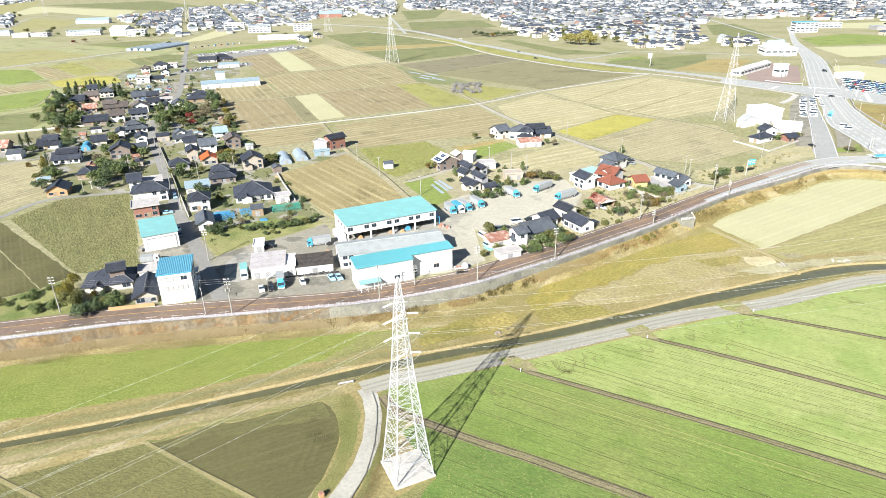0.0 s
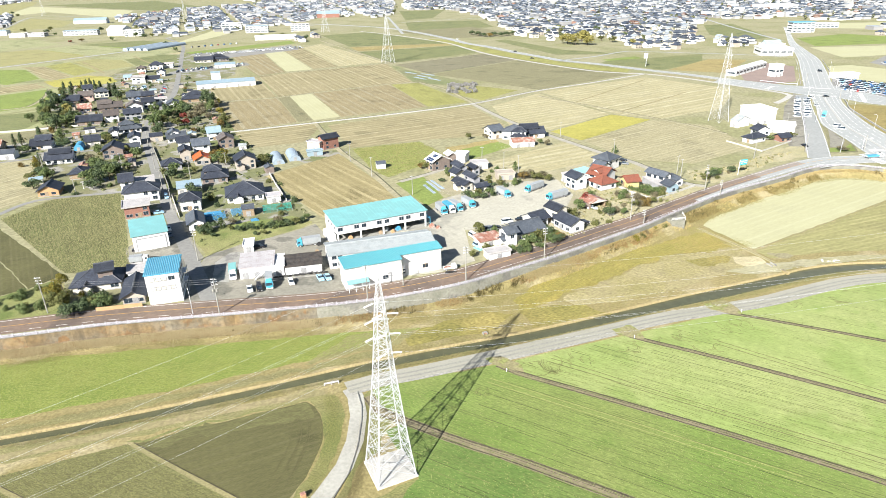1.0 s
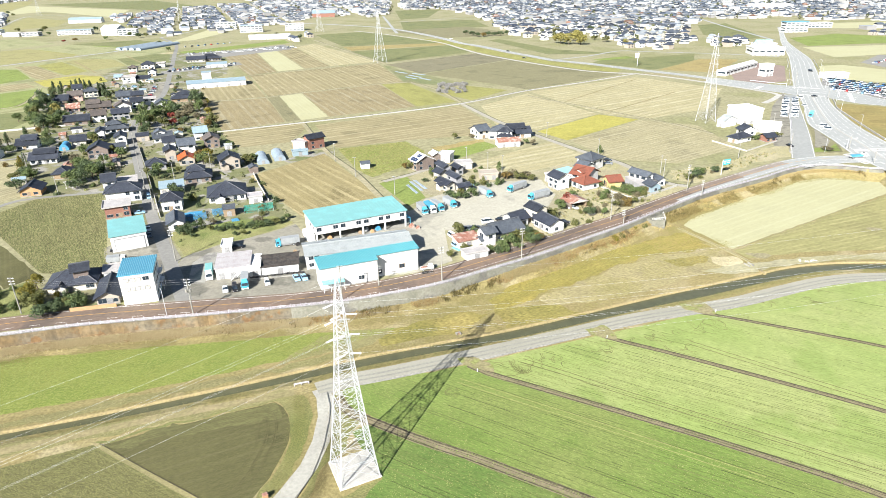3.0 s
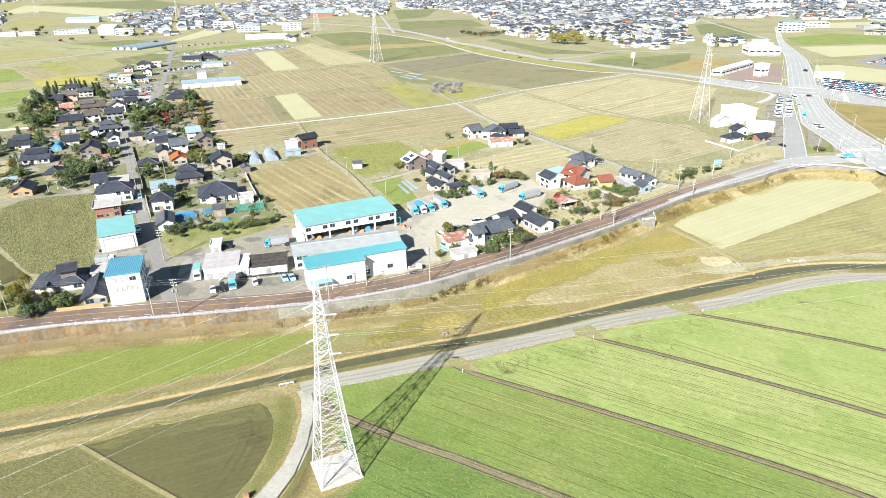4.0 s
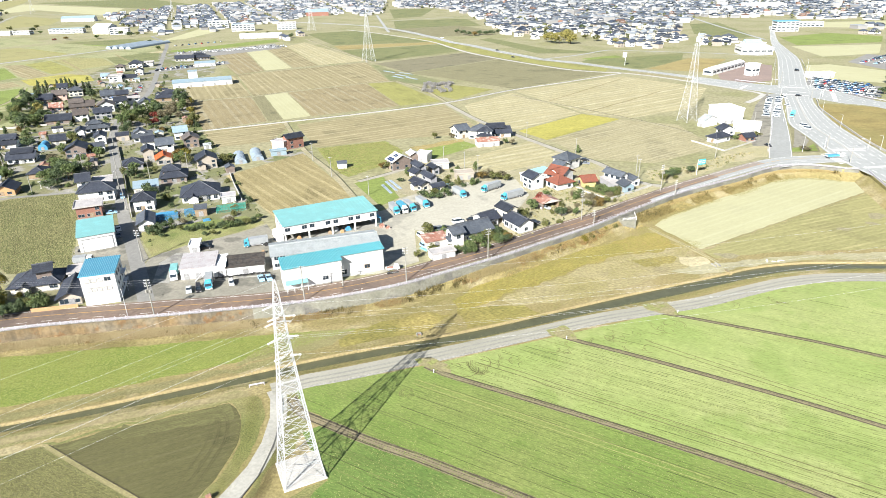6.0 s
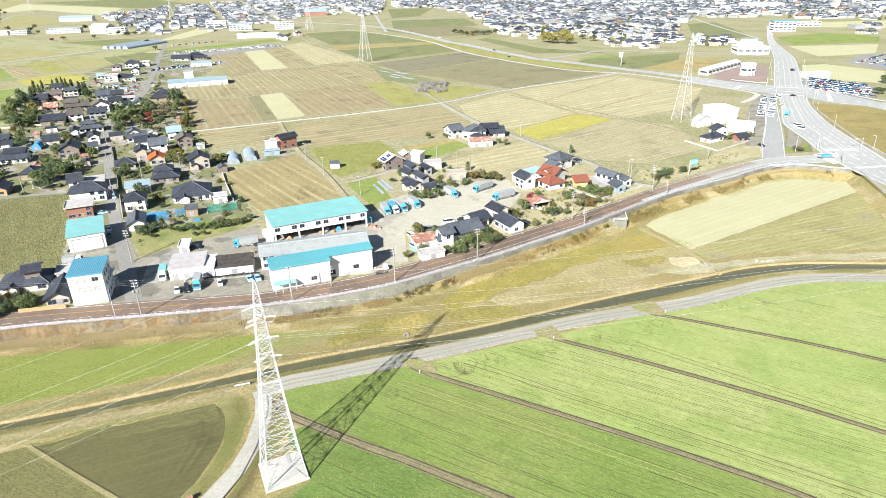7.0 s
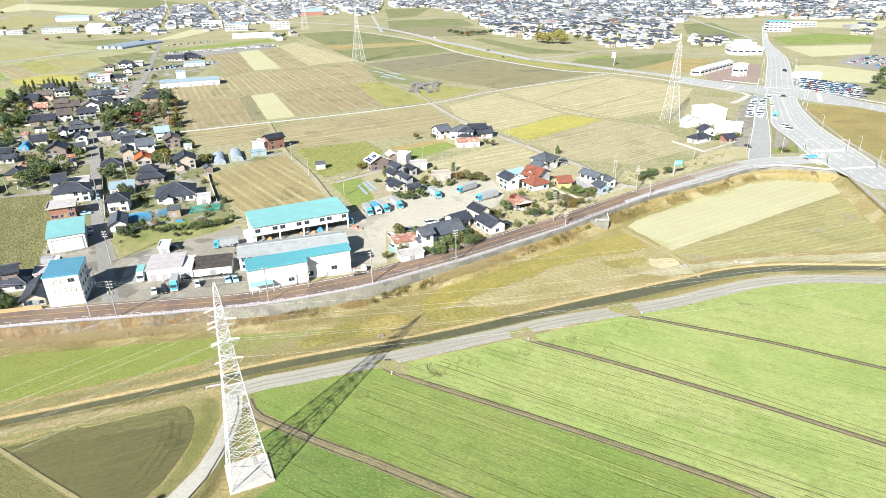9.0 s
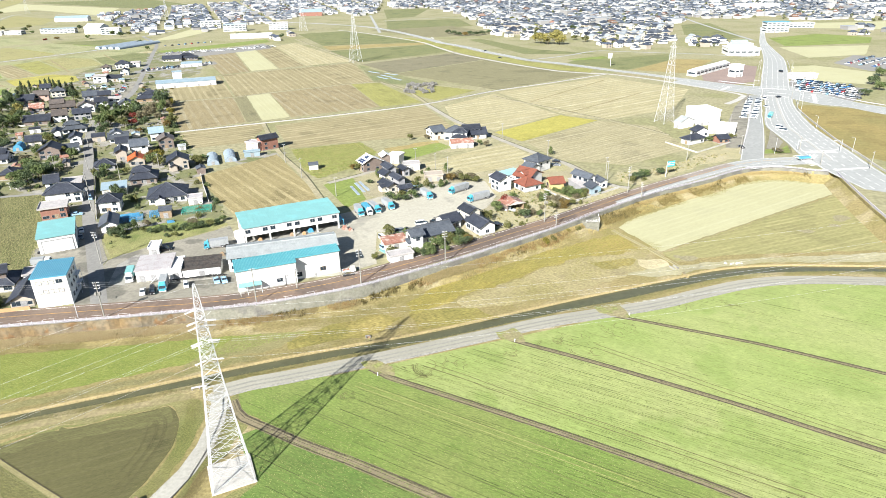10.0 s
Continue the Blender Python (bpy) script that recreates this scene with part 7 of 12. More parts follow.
def grey_hall():
    ob = root("grey_hall", pose(-30.6, 190.9, UP, 0, 0, 16.5), "long white hall with a ribbed grey metal gable roof", "hall")
    W, D, H, R = 36.8, 11.5, 4.9, 1.4
    wl = walls(ob, 0, W, 0, D, -0.2, H, WHITE, "gable", "x", R)
    put_roof(ob, "gable", "x", 0, W, 0, D, H, GREYMETAL, 0.45, R, ribs=0.5)
    for x in (1.6, 3.6):
        for z in (1.0, 3.5):
            window(wl, x, z, 1.5, 1.2, "y", 0.0)
    for y in (3.0, 9.0):
        window(wl, y, 2.5, 1.5, 1.2, "x", W)


def teal_hall():
    ob = root("teal_hall", pose(-23.1, 175.2, UP, 0, 0, 20.5), "white hall with a ribbed teal metal roof and a stepped front", "hall")
    A, B, D, H = 18.5, 33.2, 7.6, 7.7
    s = 0.5 / (D + 0.7)
    z = lambda y: H + s * (y + 0.4)
    w = part("wall", Acc().prism([(0, -0.2), (D, -0.2), (D, z(D)), (0, z(0))], "x", 0, A), WHITE, ob)
    w2 = part("wall", Acc().prism([(2.8, -0.2), (D, -0.2), (D, z(D)), (2.8, z(2.8))], "x", A, B), WHITE, ob)
    for x0, x1, y0 in ((-0.3, A + 0.25, -0.4), (A + 0.26, B + 0.4, 2.4)):
        r = part("roof", Acc().prism([(y0, z(y0)), (D + 0.3, z(D + 0.3)), (D + 0.3, z(D + 0.3) + 0.22), (y0, z(y0) + 0.22)], "x", x0, x1), TEALD, ob, "ribbed teal metal roof")
        rib = Acc().prism([(y0, z(y0) + 0.22), (D + 0.3, z(D + 0.3) + 0.22), (D + 0.3, z(D + 0.3) + 0.33), (y0, z(y0) + 0.33)], "x", -0.06, 0.06).mesh("rib")
        n = int((x1 - x0) / 0.45)
        for k in range(n + 1):
            part("rib", rib, mat("teal_metal_rib", (0.120, 0.335, 0.365), (0.135, 0.355, 0.385), 0.4, 0.25, 2.0, 0.06), r, at=pose(x0 + 0.15 + (x1 - x0 - 0.3) * k / n, 0, 0))
        part("gutter", Acc().box(x0, x1, y0 - 0.15, y0, z(y0) - 0.02, z(y0) + 0.14), TEALD, r)
    window(w, 13.0, 1.7, 1.7, 1.2, "y", 0.0)
    window(w2, 27.5, 1.8, 1.8, 1.3, "y", 2.8, frame_m=WOOD)
    part("service_door", Acc().box(A + 0.02, A + 0.08, 0.6, 2.4, 0.3, 2.2), FRAME_M, ob)
    window(w2, A + 1.2, 1.0, 1.6, 1.5, "y", 2.8)
    cn = part("canopy", Acc().prism([(-2.3, 2.9), (-0.02, 3.3), (-0.02, 3.42), (-2.3, 3.02)], "x", 0.3, 7.2), TEAL, ob, "teal lean-to canopy")
    for x in (0.5, 2.7, 4.9, 7.0):
        part("post", Acc().box(x - 0.08, x + 0.08, -2.2, -2.05, -0.1, 2.9), WHITE, cn)
    part("plinth", Acc().box(-0.06, A + 0.06, -0.06, 0.0, -0.2, 0.5), CONC, ob)


def tall_block():
    ob = root("office_tower", pose(-82.0, 168.2, UP, 0, 0, 16.5), "tall white three-storey block with a ribbed blue metal roof", "building")
    W, D, H = 9.6, 11.8, 9.9
    w = part("wall", Acc().box(0, W, 0, D, -0.2, H), WHITE, ob)
    r = part("roof", Acc().prism([(-0.3, H), (D + 0.3, H + 0.5), (D + 0.3, H + 0.75), (-0.3, H + 0.25)], "x", -0.3, W + 0.3), BLUER, ob, "blue sheet metal roof")
    rib = Acc().prism([(-0.3, H + 0.25), (D + 0.3, H + 0.75), (D + 0.3, H + 0.87), (-0.3, H + 0.37)], "x", -0.06, 0.06).mesh("rib")
    for k in range(19):
        part("rib", rib, mat("pale_blue_rib", (0.17, 0.36, 0.45), (0.19, 0.38, 0.47), 0.4, 0.25, 2.0, 0.06), r, at=pose(W * k / 18, 0, 0))
    for x, z, ww in ((1.9, 7.6, 1.5), (3.7, 7.6, 1.5), (5.4, 7.6, 1.2), (1.9, 4.6, 1.3), (3.3, 4.6, 1.3), (4.7, 4.6, 1.3), (6.1, 4.6, 1.3), (7.5, 4.6, 1.3)):
        f = part("window", Acc().box(x - ww / 2 - 0.08, x + ww / 2 + 0.08, -0.08, 0.02, z - 0.08, z + 1.28), FRAME_M, w)
        part("blind", Acc().box(x - ww / 2 + 0.07, x - 0.02, -0.11, -0.08, z + 0.10, z + 1.10), CREAM, f, "pale closed blind")
        part("blind", Acc().box(x + 0.02, x + ww / 2 - 0.07, -0.11, -0.08, z + 0.10, z + 1.10), CREAM, f, "pale closed blind")
    window(w, 7.4, 7.7, 1.7, 1.2, "y", 0.0)
    for y in (3.0, 6.0, 9.0):
        for z in (1.5, 4.7, 7.7):
            window(w, y, z, 1.2, 1.2, "x", W)
    part("stair_landing", Acc().box(W, W + 1.2, 7.0, 11.0, 6.3, 6.5).box(W, W + 1.2, 7.0, 11.0, 3.1, 3.3).box(W + 1.1, W + 1.2, 7.0, 7.1, -0.2, 7.4).box(W + 1.1, W + 1.2, 10.9, 11.0, -0.2, 7.4).box(W + 1.15, W + 1.2, 7.1, 10.9, 7.3, 7.4), STEEL, ob)


def teal_garage():
    ob = root("garage", pose(-104.6, 208.7, UP, 0, 0, 27), "white garage hall with a plain teal metal roof", "garage")
    W, D, H = 12.0, 18.0, 6.0
    w = part("wall", Acc().box(0, W, 0, D, -0.2, H), WHITE, ob)
    put_roof(ob, "shed", "x", 0, W, 0, D, H, TEAL, 0.4, 0.3)
    d = part("shutter", Acc().box(1.3, W - 1.0, -0.1, 0.02, 0.0, 4.6), WHITE, ob, "white roller shutter")
    part("shutter_frame", Acc().box(1.1, 1.3, -0.14, 0.02, 0, 4.9).box(W - 1.0, W - 0.8, -0.14, 0.02, 0, 4.9).box(1.1, W - 0.8, -0.16, 0.02, 4.6, 4.9), FRAME_M, ob)
    slat = Acc().box(1.32, W - 1.02, -0.13, -0.1, 0, 0.06).mesh("slat")
    for k in range(11):
        part("slat", slat, WHITE, d, at=pose(0, 0, 0.3 + k * 0.4))
    for y in (4.0, 9.0, 14.0):
        window(w, y, 3.6, 1.6, 1.1, "x", W)


truck_hall()
grey_hall()
teal_hall()
tall_block()
teal_garage()

# ---- guard fence along the road ----
FENCEW = mat("white_fence_paint", (0.44, 0.42, 0.45), (0.39, 0.37, 0.40), 0.6, 0.6, 4.0, 0.1)
fence = root("guard_fence", Matrix.Identity(4), "white metal guard fence along the road edge", "fence", kind="structure")
post_me = Acc().box(-0.07, 0.07, -0.07, 0.07, -0.1, 1.2).mesh("post")
fl = [p for p in resample(RAIL, 3.0) if p[0] > -185]
for i in range(len(fl) - 1):
    (x0, y0), (x1, y1) = fl[i], fl[i + 1]
    d, an = math.hypot(x1 - x0, y1 - y0), math.degrees(math.atan2(y1 - y0, x1 - x0))
    part("post", post_me, FENCEW, fence, at=pose(x0, y0, UP + 0.05, 0, 0, an))
    a = Acc()
    for z in (0.22, 0.38, 0.54, 0.70, 0.86):
        a.box(0.06, d - 0.06, -0.025, 0.025, z - 0.032, z + 0.032)
    part("rail", a, FENCEW, fence, at=pose(x0, y0, UP + 0.05, 0, 0, an))

# ---- river side: main pylon with its lines ----
MAST = (-4.45, 101.95)
ARMS = ((31.0, 1.9), (35.0, 1.9), (39.0, 1.6))
pylon(*MAST, 24.5, 45.4, 8.3, "tall white galvanised lattice power pylon on a concrete pad", arms=ARMS, thick=0.82)
GLEAM = mat("aluminium_line", (0.55, 0.56, 0.56), (0.50, 0.51, 0.52), 0.45, metal=0.2)
ax = Vector((math.cos(radians(114.5)), math.sin(radians(114.5)), 0))
ways = [Vector((math.cos(radians(a)), math.sin(radians(a)), 0)) for a in (216, 14)]
for az, reach in ARMS:
    half = 8.3 * float(np.interp(az / 45.4, *TAPER)) / 2
    for s in (-1, 1):
        tip = Vector((*MAST, az)) + ax * s * (half + reach)
        ends = []
        for wv in ways:
            p = tip + wv * 0.5 - Vector((0, 0, 0.05))
            q = tip + wv * 2.6 - Vector((0, 0, 0.28))
            for o in (-0.14, 0.14):
                off = Vector((-wv.y, wv.x, 0)) * o
                tagged(insulator_string(p + off, q + off, r=0.11), "white porcelain insulator string on the pylon arm", "insulator", "insulator strings of the pylon")
            ends.append(q)
            wire(q, q + wv * 300 + Vector((0, 0, 2.0)), 7.5, 0.013, 40, GLEAM, "bright aluminium power line hung from the pylon")
        wire(ends[0], ends[1], 1.6, 0.018, 12, GLEAM, "slack jumper cable below the pylon arm")
for wv in ways:
    p = Vector((*MAST, 45.2))
    wire(p, p + wv * 300, 5.5, 0.012, 40, GLEAM, "thin earth wire from the pylon top")

for x, y, rot, h, b in ((187.0, 399.5, 25, 54, 8.6), (-48.3, 720.5, 30, 54, 11.5), (-186, 1138, 30, 50, 11), (-310, 1755, 30, 52, 11), (-560, 1500, 30, 45, 10), (-1080, 1850, 30, 50, 11), (190, 1330, 30, 42, 8)):
    pylon(x, y, rot, h, b, "distant pale lattice power pylon between the fields", z=UP, detail=False, arms=((h * 0.66, 2.2), (h * 0.76, 2.2), (h * 0.86, 2.0)), thick=0.75 if y < 500 else 1.1, foot=False)

# canal fittings
ob = root("bridge_rail", pose(-23.4, 131.6, 0, 0, 0, 17), "short white guard rail at the canal crossing", "guard rail")
for x in (0.1, 1.9, 3.7):
    part("post", Acc().box(x - 0.08, x + 0.08, -0.08, 0.08, -0.2, 0.9), FENCEW, ob)
part("rail", Acc().box(0, 3.8, -0.06, 0.06, 0.5, 0.9), FENCEW, ob)
ob = root("sluice", pose(19.3, 155.0, 0, 0, 0, 18) @ Matrix.Scale(0.6, 4), "small concrete sluice box with a rusty frame at the canal", "sluice")
part("box", Acc().box(-1.2, -0.9, -1.0, 1.0, -0.5, 0.8).box(0.9, 1.2, -1.0, 1.0, -0.5, 0.8).box(-0.9, 0.9, 0.7, 1.0, -0.5, 0.8), CONC, ob)
part("gate", Acc().box(-0.9, 0.9, -0.2, -0.1, -0.5, 0.5).box(-0.06, 0.06, -0.2, -0.1, 0.5, 1.6), RUSTR, ob)
ob = root("outfall", pose(122.5, 196.3, 0, 0, 0, 20), "concrete outfall beside the canal", "outfall")
part("box", Acc().box(-1.0, -0.7, -1.4, 1.4, -0.6, 0.5).box(0.7, 1.0, -1.4, 1.4, -0.6, 0.5), CONC, ob)
wall_line("kerb", [(-14.6, 128.6), (-12.9, 122.9), (-12.4, 117.7), (-12.3, 109.1), (-13.2, 100.9), (-15.4, 94.2), (-17.3, 89.5)], 0.3, 0.22, CONC, "low concrete kerb along the lane", z=0.0)

# ---- yard clutter ----
tyre_me = torus(0.42, 0.14).mesh("tyre")
rng = random.Random(4)
for k in range(26):
    u = k / 26
    t = part("tyre", tyre_me, RUBBER, at=pose(-47.9 + 17.1 * u + rng.uniform(-0.3, 0.3), 185.7 + 3.5 * u + rng.uniform(-0.5, 0.5), UP + 0.08 + (0.28 if rng.random() < 0.2 else 0), rng.uniform(-4, 4), 0, 0))
    tagged(t, "old black tyre lying at the yard edge", "tyre", "old tyres along the yard edge")
for k in range(6):
    t = part("tyre", tyre_me, RUBBER, at=pose(8.8 + 0.95 * (k % 4), 185.9 + 0.35 * (k % 4), UP + 0.08 + 0.29 * (k // 4)))
    tagged(t, "old black tyre lying beside the hall", "tyre", "old tyres beside the hall")
wall_line("wall_yard", [(-49.0, 183.7), (-30.9, 187.1)], 0.35, 0.4, CONC, "low kerb wall along the parking strip")
for x, y, w, c, l in ((-27, 217.5, 1.6, ORANGEW, "orange machine parked in the open hall"), (-16, 222.0, 1.5, WOOD, "stack of timber pallets in the open hall"), (-9.5, 225.5, 2.0, BLUETARP, "load under a blue cover before the hall"), (-11.5, 223.0, 1.4, ORANGEW, "yellow crate before the hall"), (-14, 225.0, 1.8, CARGO, "grey tank in the open hall"), (3.5, 227.5, 2.0, RUSTR, "heap of rusty scrap beside the hall"), (6.0, 225.8, 1.5, RUSTR, "heap of rusty scrap in the yard"), (-37.5, 205, 1.6, WOOD, "clutter heap behind the hall"), (-38, 212, 1.5, RUBBER, "dark heap of tyres")):
    o = root("clutter", pose(x, y, UP + 0.1, 0, 0, 25), l, "clutter")
    part("base", Acc().frustum((-w / 2, w / 2, -w / 2, w / 2), (-w * 0.4, w * 0.35, -w * 0.4, w * 0.4), 0, w * 0.5), c, o)
    part("top", Acc().frustum((-w * 0.3, w * 0.4, -w * 0.3, w * 0.2), (-w * 0.2, w * 0.2, -w * 0.2, w * 0.1), w * 0.5, w * 0.8), c, o)
o = root("stair", pose(-54.5, 184.5, UP, 0, 0, 12), "white steel outside stair on the office front", "stair")
for k in range(10):
    part("tread", Acc().box(0.3 * k, 0.3 * k + 0.3, -1.1, -0.1, 0.28 * k + 0.2, 0.28 * k + 0.26), STEEL, o)
part("stringer", Acc().bar((0, -1.1, 0.1), (3.1, -1.1, 3.0), 0.08, 4), STEEL, o)
part("stringer", Acc().bar((0, -0.1, 0.1), (3.1, -0.1, 3.0), 0.08, 4), STEEL, o)
part("handrail", Acc().bar((0, -1.1, 1.1), (3.1, -1.1, 4.0), 0.05, 4), STEEL, o)

# garden nets and sheets
def net_cage(x, y, rot, w, d, h, material, label):
    o = root("net_cage", pose(x, y, UP, 0, 0, rot), label, "net cage")
    for px in (0, w / 2, w):
        for py in (0, d):
            part("post", Acc().bar((px, py, -0.1), (px, py, h), 0.06, 6), STEEL, o)
    for (ax0, ay0), (ax1, ay1) in (((0, 0), (w, 0)), ((w, 0), (w, d)), ((0, d), (w, d)), ((0, 0), (0, d))):
        a = Acc()
        n = int(math.hypot(ax1 - ax0, ay1 - ay0) / 0.3)
        for k in range(n + 1):
            px, py = ax0 + (ax1 - ax0) * k / n, ay0 + (ay1 - ay0) * k / n
            a.bar((px, py, 0.05), (px, py, h), 0.022, 4)
        for k in range(int(h / 0.3) + 1):
            a.bar((ax0, ay0, 0.05 + k * 0.3), (ax1, ay1, 0.05 + k * 0.3), 0.022, 4)
        part("net_panel", a, material, o)
    a = Acc()
    n = int(w / 0.35)
    for k in range(n + 1):
        a.bar((w * k / n, 0, h), (w * k / n, d, h), 0.03, 4)
    for k in range(int(d / 0.35) + 1):
        a.bar((0, k * 0.35, h), (w, k * 0.35, h), 0.03, 4)
    part("net_top", a, material, o)


net_cage(-67.5, 246.8, 16, 12, 7, 1.2, GREENNET, "vegetable cage of green netting on posts")
net_cage(-89.5, 237.5, 22, 9, 8, 0.7, BLUETARP, "garden plot under blue netting")
net_cage(-79.5, 243.5, 22, 7, 8, 0.8, BLUETARP, "garden plot under blue netting")


def tarp(x, y, rot, w, d, material, label):
    a = Acc()
    n, m = 10, 8
    vs = [(w * i / n, d * j / m, 0.12 + 0.22 * abs(noise.noise((x + i * 0.7, y + j * 0.7, 0.3)))) for j in range(m + 1) for i in range(n + 1)]
    k = len(vs)
    vs += [(q[0], q[1], -0.02) for q in vs]
    fs = [(j * (n + 1) + i, j * (n + 1) + i + 1, (j + 1) * (n + 1) + i + 1, (j + 1) * (n + 1) + i) for j in range(m) for i in range(n)]
    rim = [i for i in range(n + 1)] + [(j + 1) * (n + 1) - 1 for j in range(1, m + 1)] + [m * (n + 1) + i for i in range(n - 1, -1, -1)] + [j * (n + 1) for j in range(m - 1, 0, -1)]
    fs += [(rim[i], rim[(i + 1) % len(rim)], k + rim[(i + 1) % len(rim)], k + rim[i]) for i in range(len(rim))]
    a.add(vs, fs)
    tagged(part("tarpaulin", a, material, at=pose(x, y, UP + 0.05, 0, 0, rot)), label, "tarpaulin")


tarp(-92, 243.5, 22, 8, 5, BLUETARP, "crumpled blue sheet over a garden bed")
tarp(-70, 237.5, 22, 3, 3, BLUETARP, "blue sheet over a heap")
tarp(18.5, 206.4, -50, 4, 2.5, TEAL, "turquoise sheet lying by the yard")

# walls and hedges of the village
wall_line("wall_garden", [(-97.0, 165.1), (-84.2, 167.6)], 1.3, 0.2, ORANGEW, "ochre boarded garden wall along the road")
wall_line("wall_field", [(-78.5, 303), (-72, 287), (-61, 262)], 1.2, 0.25, CONCL, "pale concrete wall between garden and field")
wall_line("wall_farmhouse", [(-300, 402), (-262, 415), (-238, 424)], 1.2, 0.3, CONCL, "white wall before the farmhouse")

# stone gate before the shrine
o = root("shrine_gate", pose(-162.0, 286.5, UP, 0, 0, 22), "pale stone shrine gate beside the lane", "gate")
for x in (-1.3, 1.3):
    part("post", Acc().bar((x, 0, -0.1), (x * 0.92, 0, 3.1), 0.17, 8, 0.14), CONCL, o)
    part("plinth", Acc().frustum((x - 0.32, x + 0.32, -0.32, 0.32), (x - 0.25, x + 0.25, -0.25, 0.25), -0.1, 0.35), CONCL, o)
part("top_beam", Acc().frustum((-1.9, 1.9, -0.16, 0.16), (-2.15, 2.15, -0.22, 0.22), 3.1, 3.5), CONCL, o)
part("tie_beam", Acc().box(-1.6, 1.6, -0.1, 0.1, 2.4, 2.65), CONCL, o)

# signs
o = root("road_sign", pose(149.5, 286.0, UP, 0, 0, 20), "blue direction sign on a white post beside the road", "road sign")
part("post", Acc().bar((0, 0, -0.2), (0, 0, 7.4), 0.16, 8), WHITE, o)
sg = part("sign_panel", Acc().box(0.2, 4.4, -0.1, 0.0, 4.8, 7.4), mat("sign_blue", (0.03, 0.33, 0.42), (0.04, 0.35, 0.44), 0.4), o, "blue sign panel")
for x0, x1, z in ((0.6, 2.2, 6.6), (2.6, 4.0, 6.6), (0.6, 1.8, 5.7), (2.4, 4.0, 5.7)):
    part("text_bar", Acc().box(x0, x1, -0.13, -0.1, z - 0.2, z + 0.2), LINEW, sg)
o = root("billboard", pose(217, 650, UP, 0, 0, 10), "blank white billboard on a tall post", "billboard")
part("post", Acc().bar((0, 0, -0.2), (0, 0, 10), 0.3, 8), STEEL, o)
part("board", Acc().box(-3, 1, -0.5, 0.2, 8, 13), WHITE, o)

# markings at the junction
for line in ([(236.5, 324.1), (256.5, 326)], [(233.6, 291.2), (251.8, 292.8)], [(300.2, 494.1), (311, 485.7)]):
    ribbon("stop_line", line, -0.5, 0.5, UP + 0.16, LINEW, "white stop line across the carriageway")

o = root("gate_box", pose(-21.5, 94.6, 0, 0, 0, 30), "small rusty orange gate box beside the lane", "box")
part("body", Acc().box(-0.5, 0.5, -0.4, 0.4, -0.1, 1.1), ORANGEW, o)
part("lid", Acc().frustum((-0.58, 0.58, -0.48, 0.48), (-0.4, 0.4, -0.3, 0.3), 1.1, 1.3), RUSTR, o)

# ---- houses, vehicles, poles, trees ----
# works yard
shed(-95.8, 184.6, 24, 5.4, 6, 3.2, "flat", "x", PALER, WHITE, "white flat-roofed annex beside the tall block")
house(-109.7, 176.2, 16, 13.9, 10.1, 2.6, "hip", "x", TILE, CREAM, "old black-tiled wooden house along the road", porch=(0.3, 3, 2))
house(-102.6, 179.7, 25.1, 4.2, 5.0, 6.2, "gable", "x", TILE, BROWNW, "upper storey house with black tiles and brown window band")
house(-90.1, 168, 18.4, 6.2, 13.4, 2.6, "gable", "y", TILE, BEIGE, "small dark-tiled gabled house behind a low wall")
shed(-59.2, 184.6, 11, 10.9, 10.5, 3.9, "shed", "x", PINKMETAL, WHITE, "white site office with a faded metal roof", name='office', category='office', rise=0.8, ribs=0.55, doors=3)
shed(-48.6, 186.2, 12, 3.5, 9, 3.6, "flat", "x", WHITE, WHITE, "white office annex with a flat roof", name='office', category='office')
shed(-44.8, 186.9, 12, 12, 7, 3, "shed", "x", BLACKR, WHITE, "low white store with a black sheet roof", name='storehouse', category='store', rise=1.2)
shed(-64.2, 206.6, 12, 3.4, 6, 2.4, "flat", "x", WHITE, WHITE, "white storage box standing in the yard", name='container', category='container')
# village, west of the street
house(-123.3, 242.7, 24, 9.4, 9, 5, "flat", "x", PALER, REDW, "red brick two-storey house with a flat pale roof")
house(-132.2, 261.9, 20, 14.2, 10.1, 5, "hip", "x", TILE, WHITE, "white two-storey house with a dark tiled hip roof")
house(-141.5, 278.7, 24, 5.3, 9, 4.9, "gable", "x", TILE, WHITE, "white gabled house with dark tiles beside the street")
shed(-136.6, 282.5, 24, 8.5, 10, 3, "flat", "x", PALER, BEIGE, "low beige garage with a flat pale roof")
house(-177.6, 273.8, 18, 8.6, 10.1, 2.6, "gable", "y", TILE, ORANGEW, "ochre gabled house with a dark tiled roof")
house(-177.1, 300.2, 14, 7, 10.1, 2.9, "hip", "x", TILE, WOOD, "dark wooden shrine hall with a heavy tiled roof", wchance=0.3)
house(-205.2, 328.1, 16, 13, 10.1, 2.6, "gable", "x", TILE, WHITE, "white house with two tiers of dark tile roof", upper=(0.15, 0.9, 0.35, 1.0))
house(-232.3, 360.6, 16, 10.7, 10.1, 2.6, "gable", "x", TILE, WHITE, "white house with dark roof among garden trees", upper=(0.25, 0.95, 0.3, 1.0))
shed(-237.7, 340.5, 14, 7.1, 8, 3.2, "gable", "x", TILEG, WHITE, "white outbuilding with grey roof")
house(-258.1, 356.3, 14, 9.1, 11.2, 2.6, "gable", "x", RUSTR, BEIGE, "low house with a rusty red roof")
house(-204.2, 368.7, 24, 7.6, 9, 2.6, "gable", "x", TILE, CREAM, "low house with dark tiled gable roof")
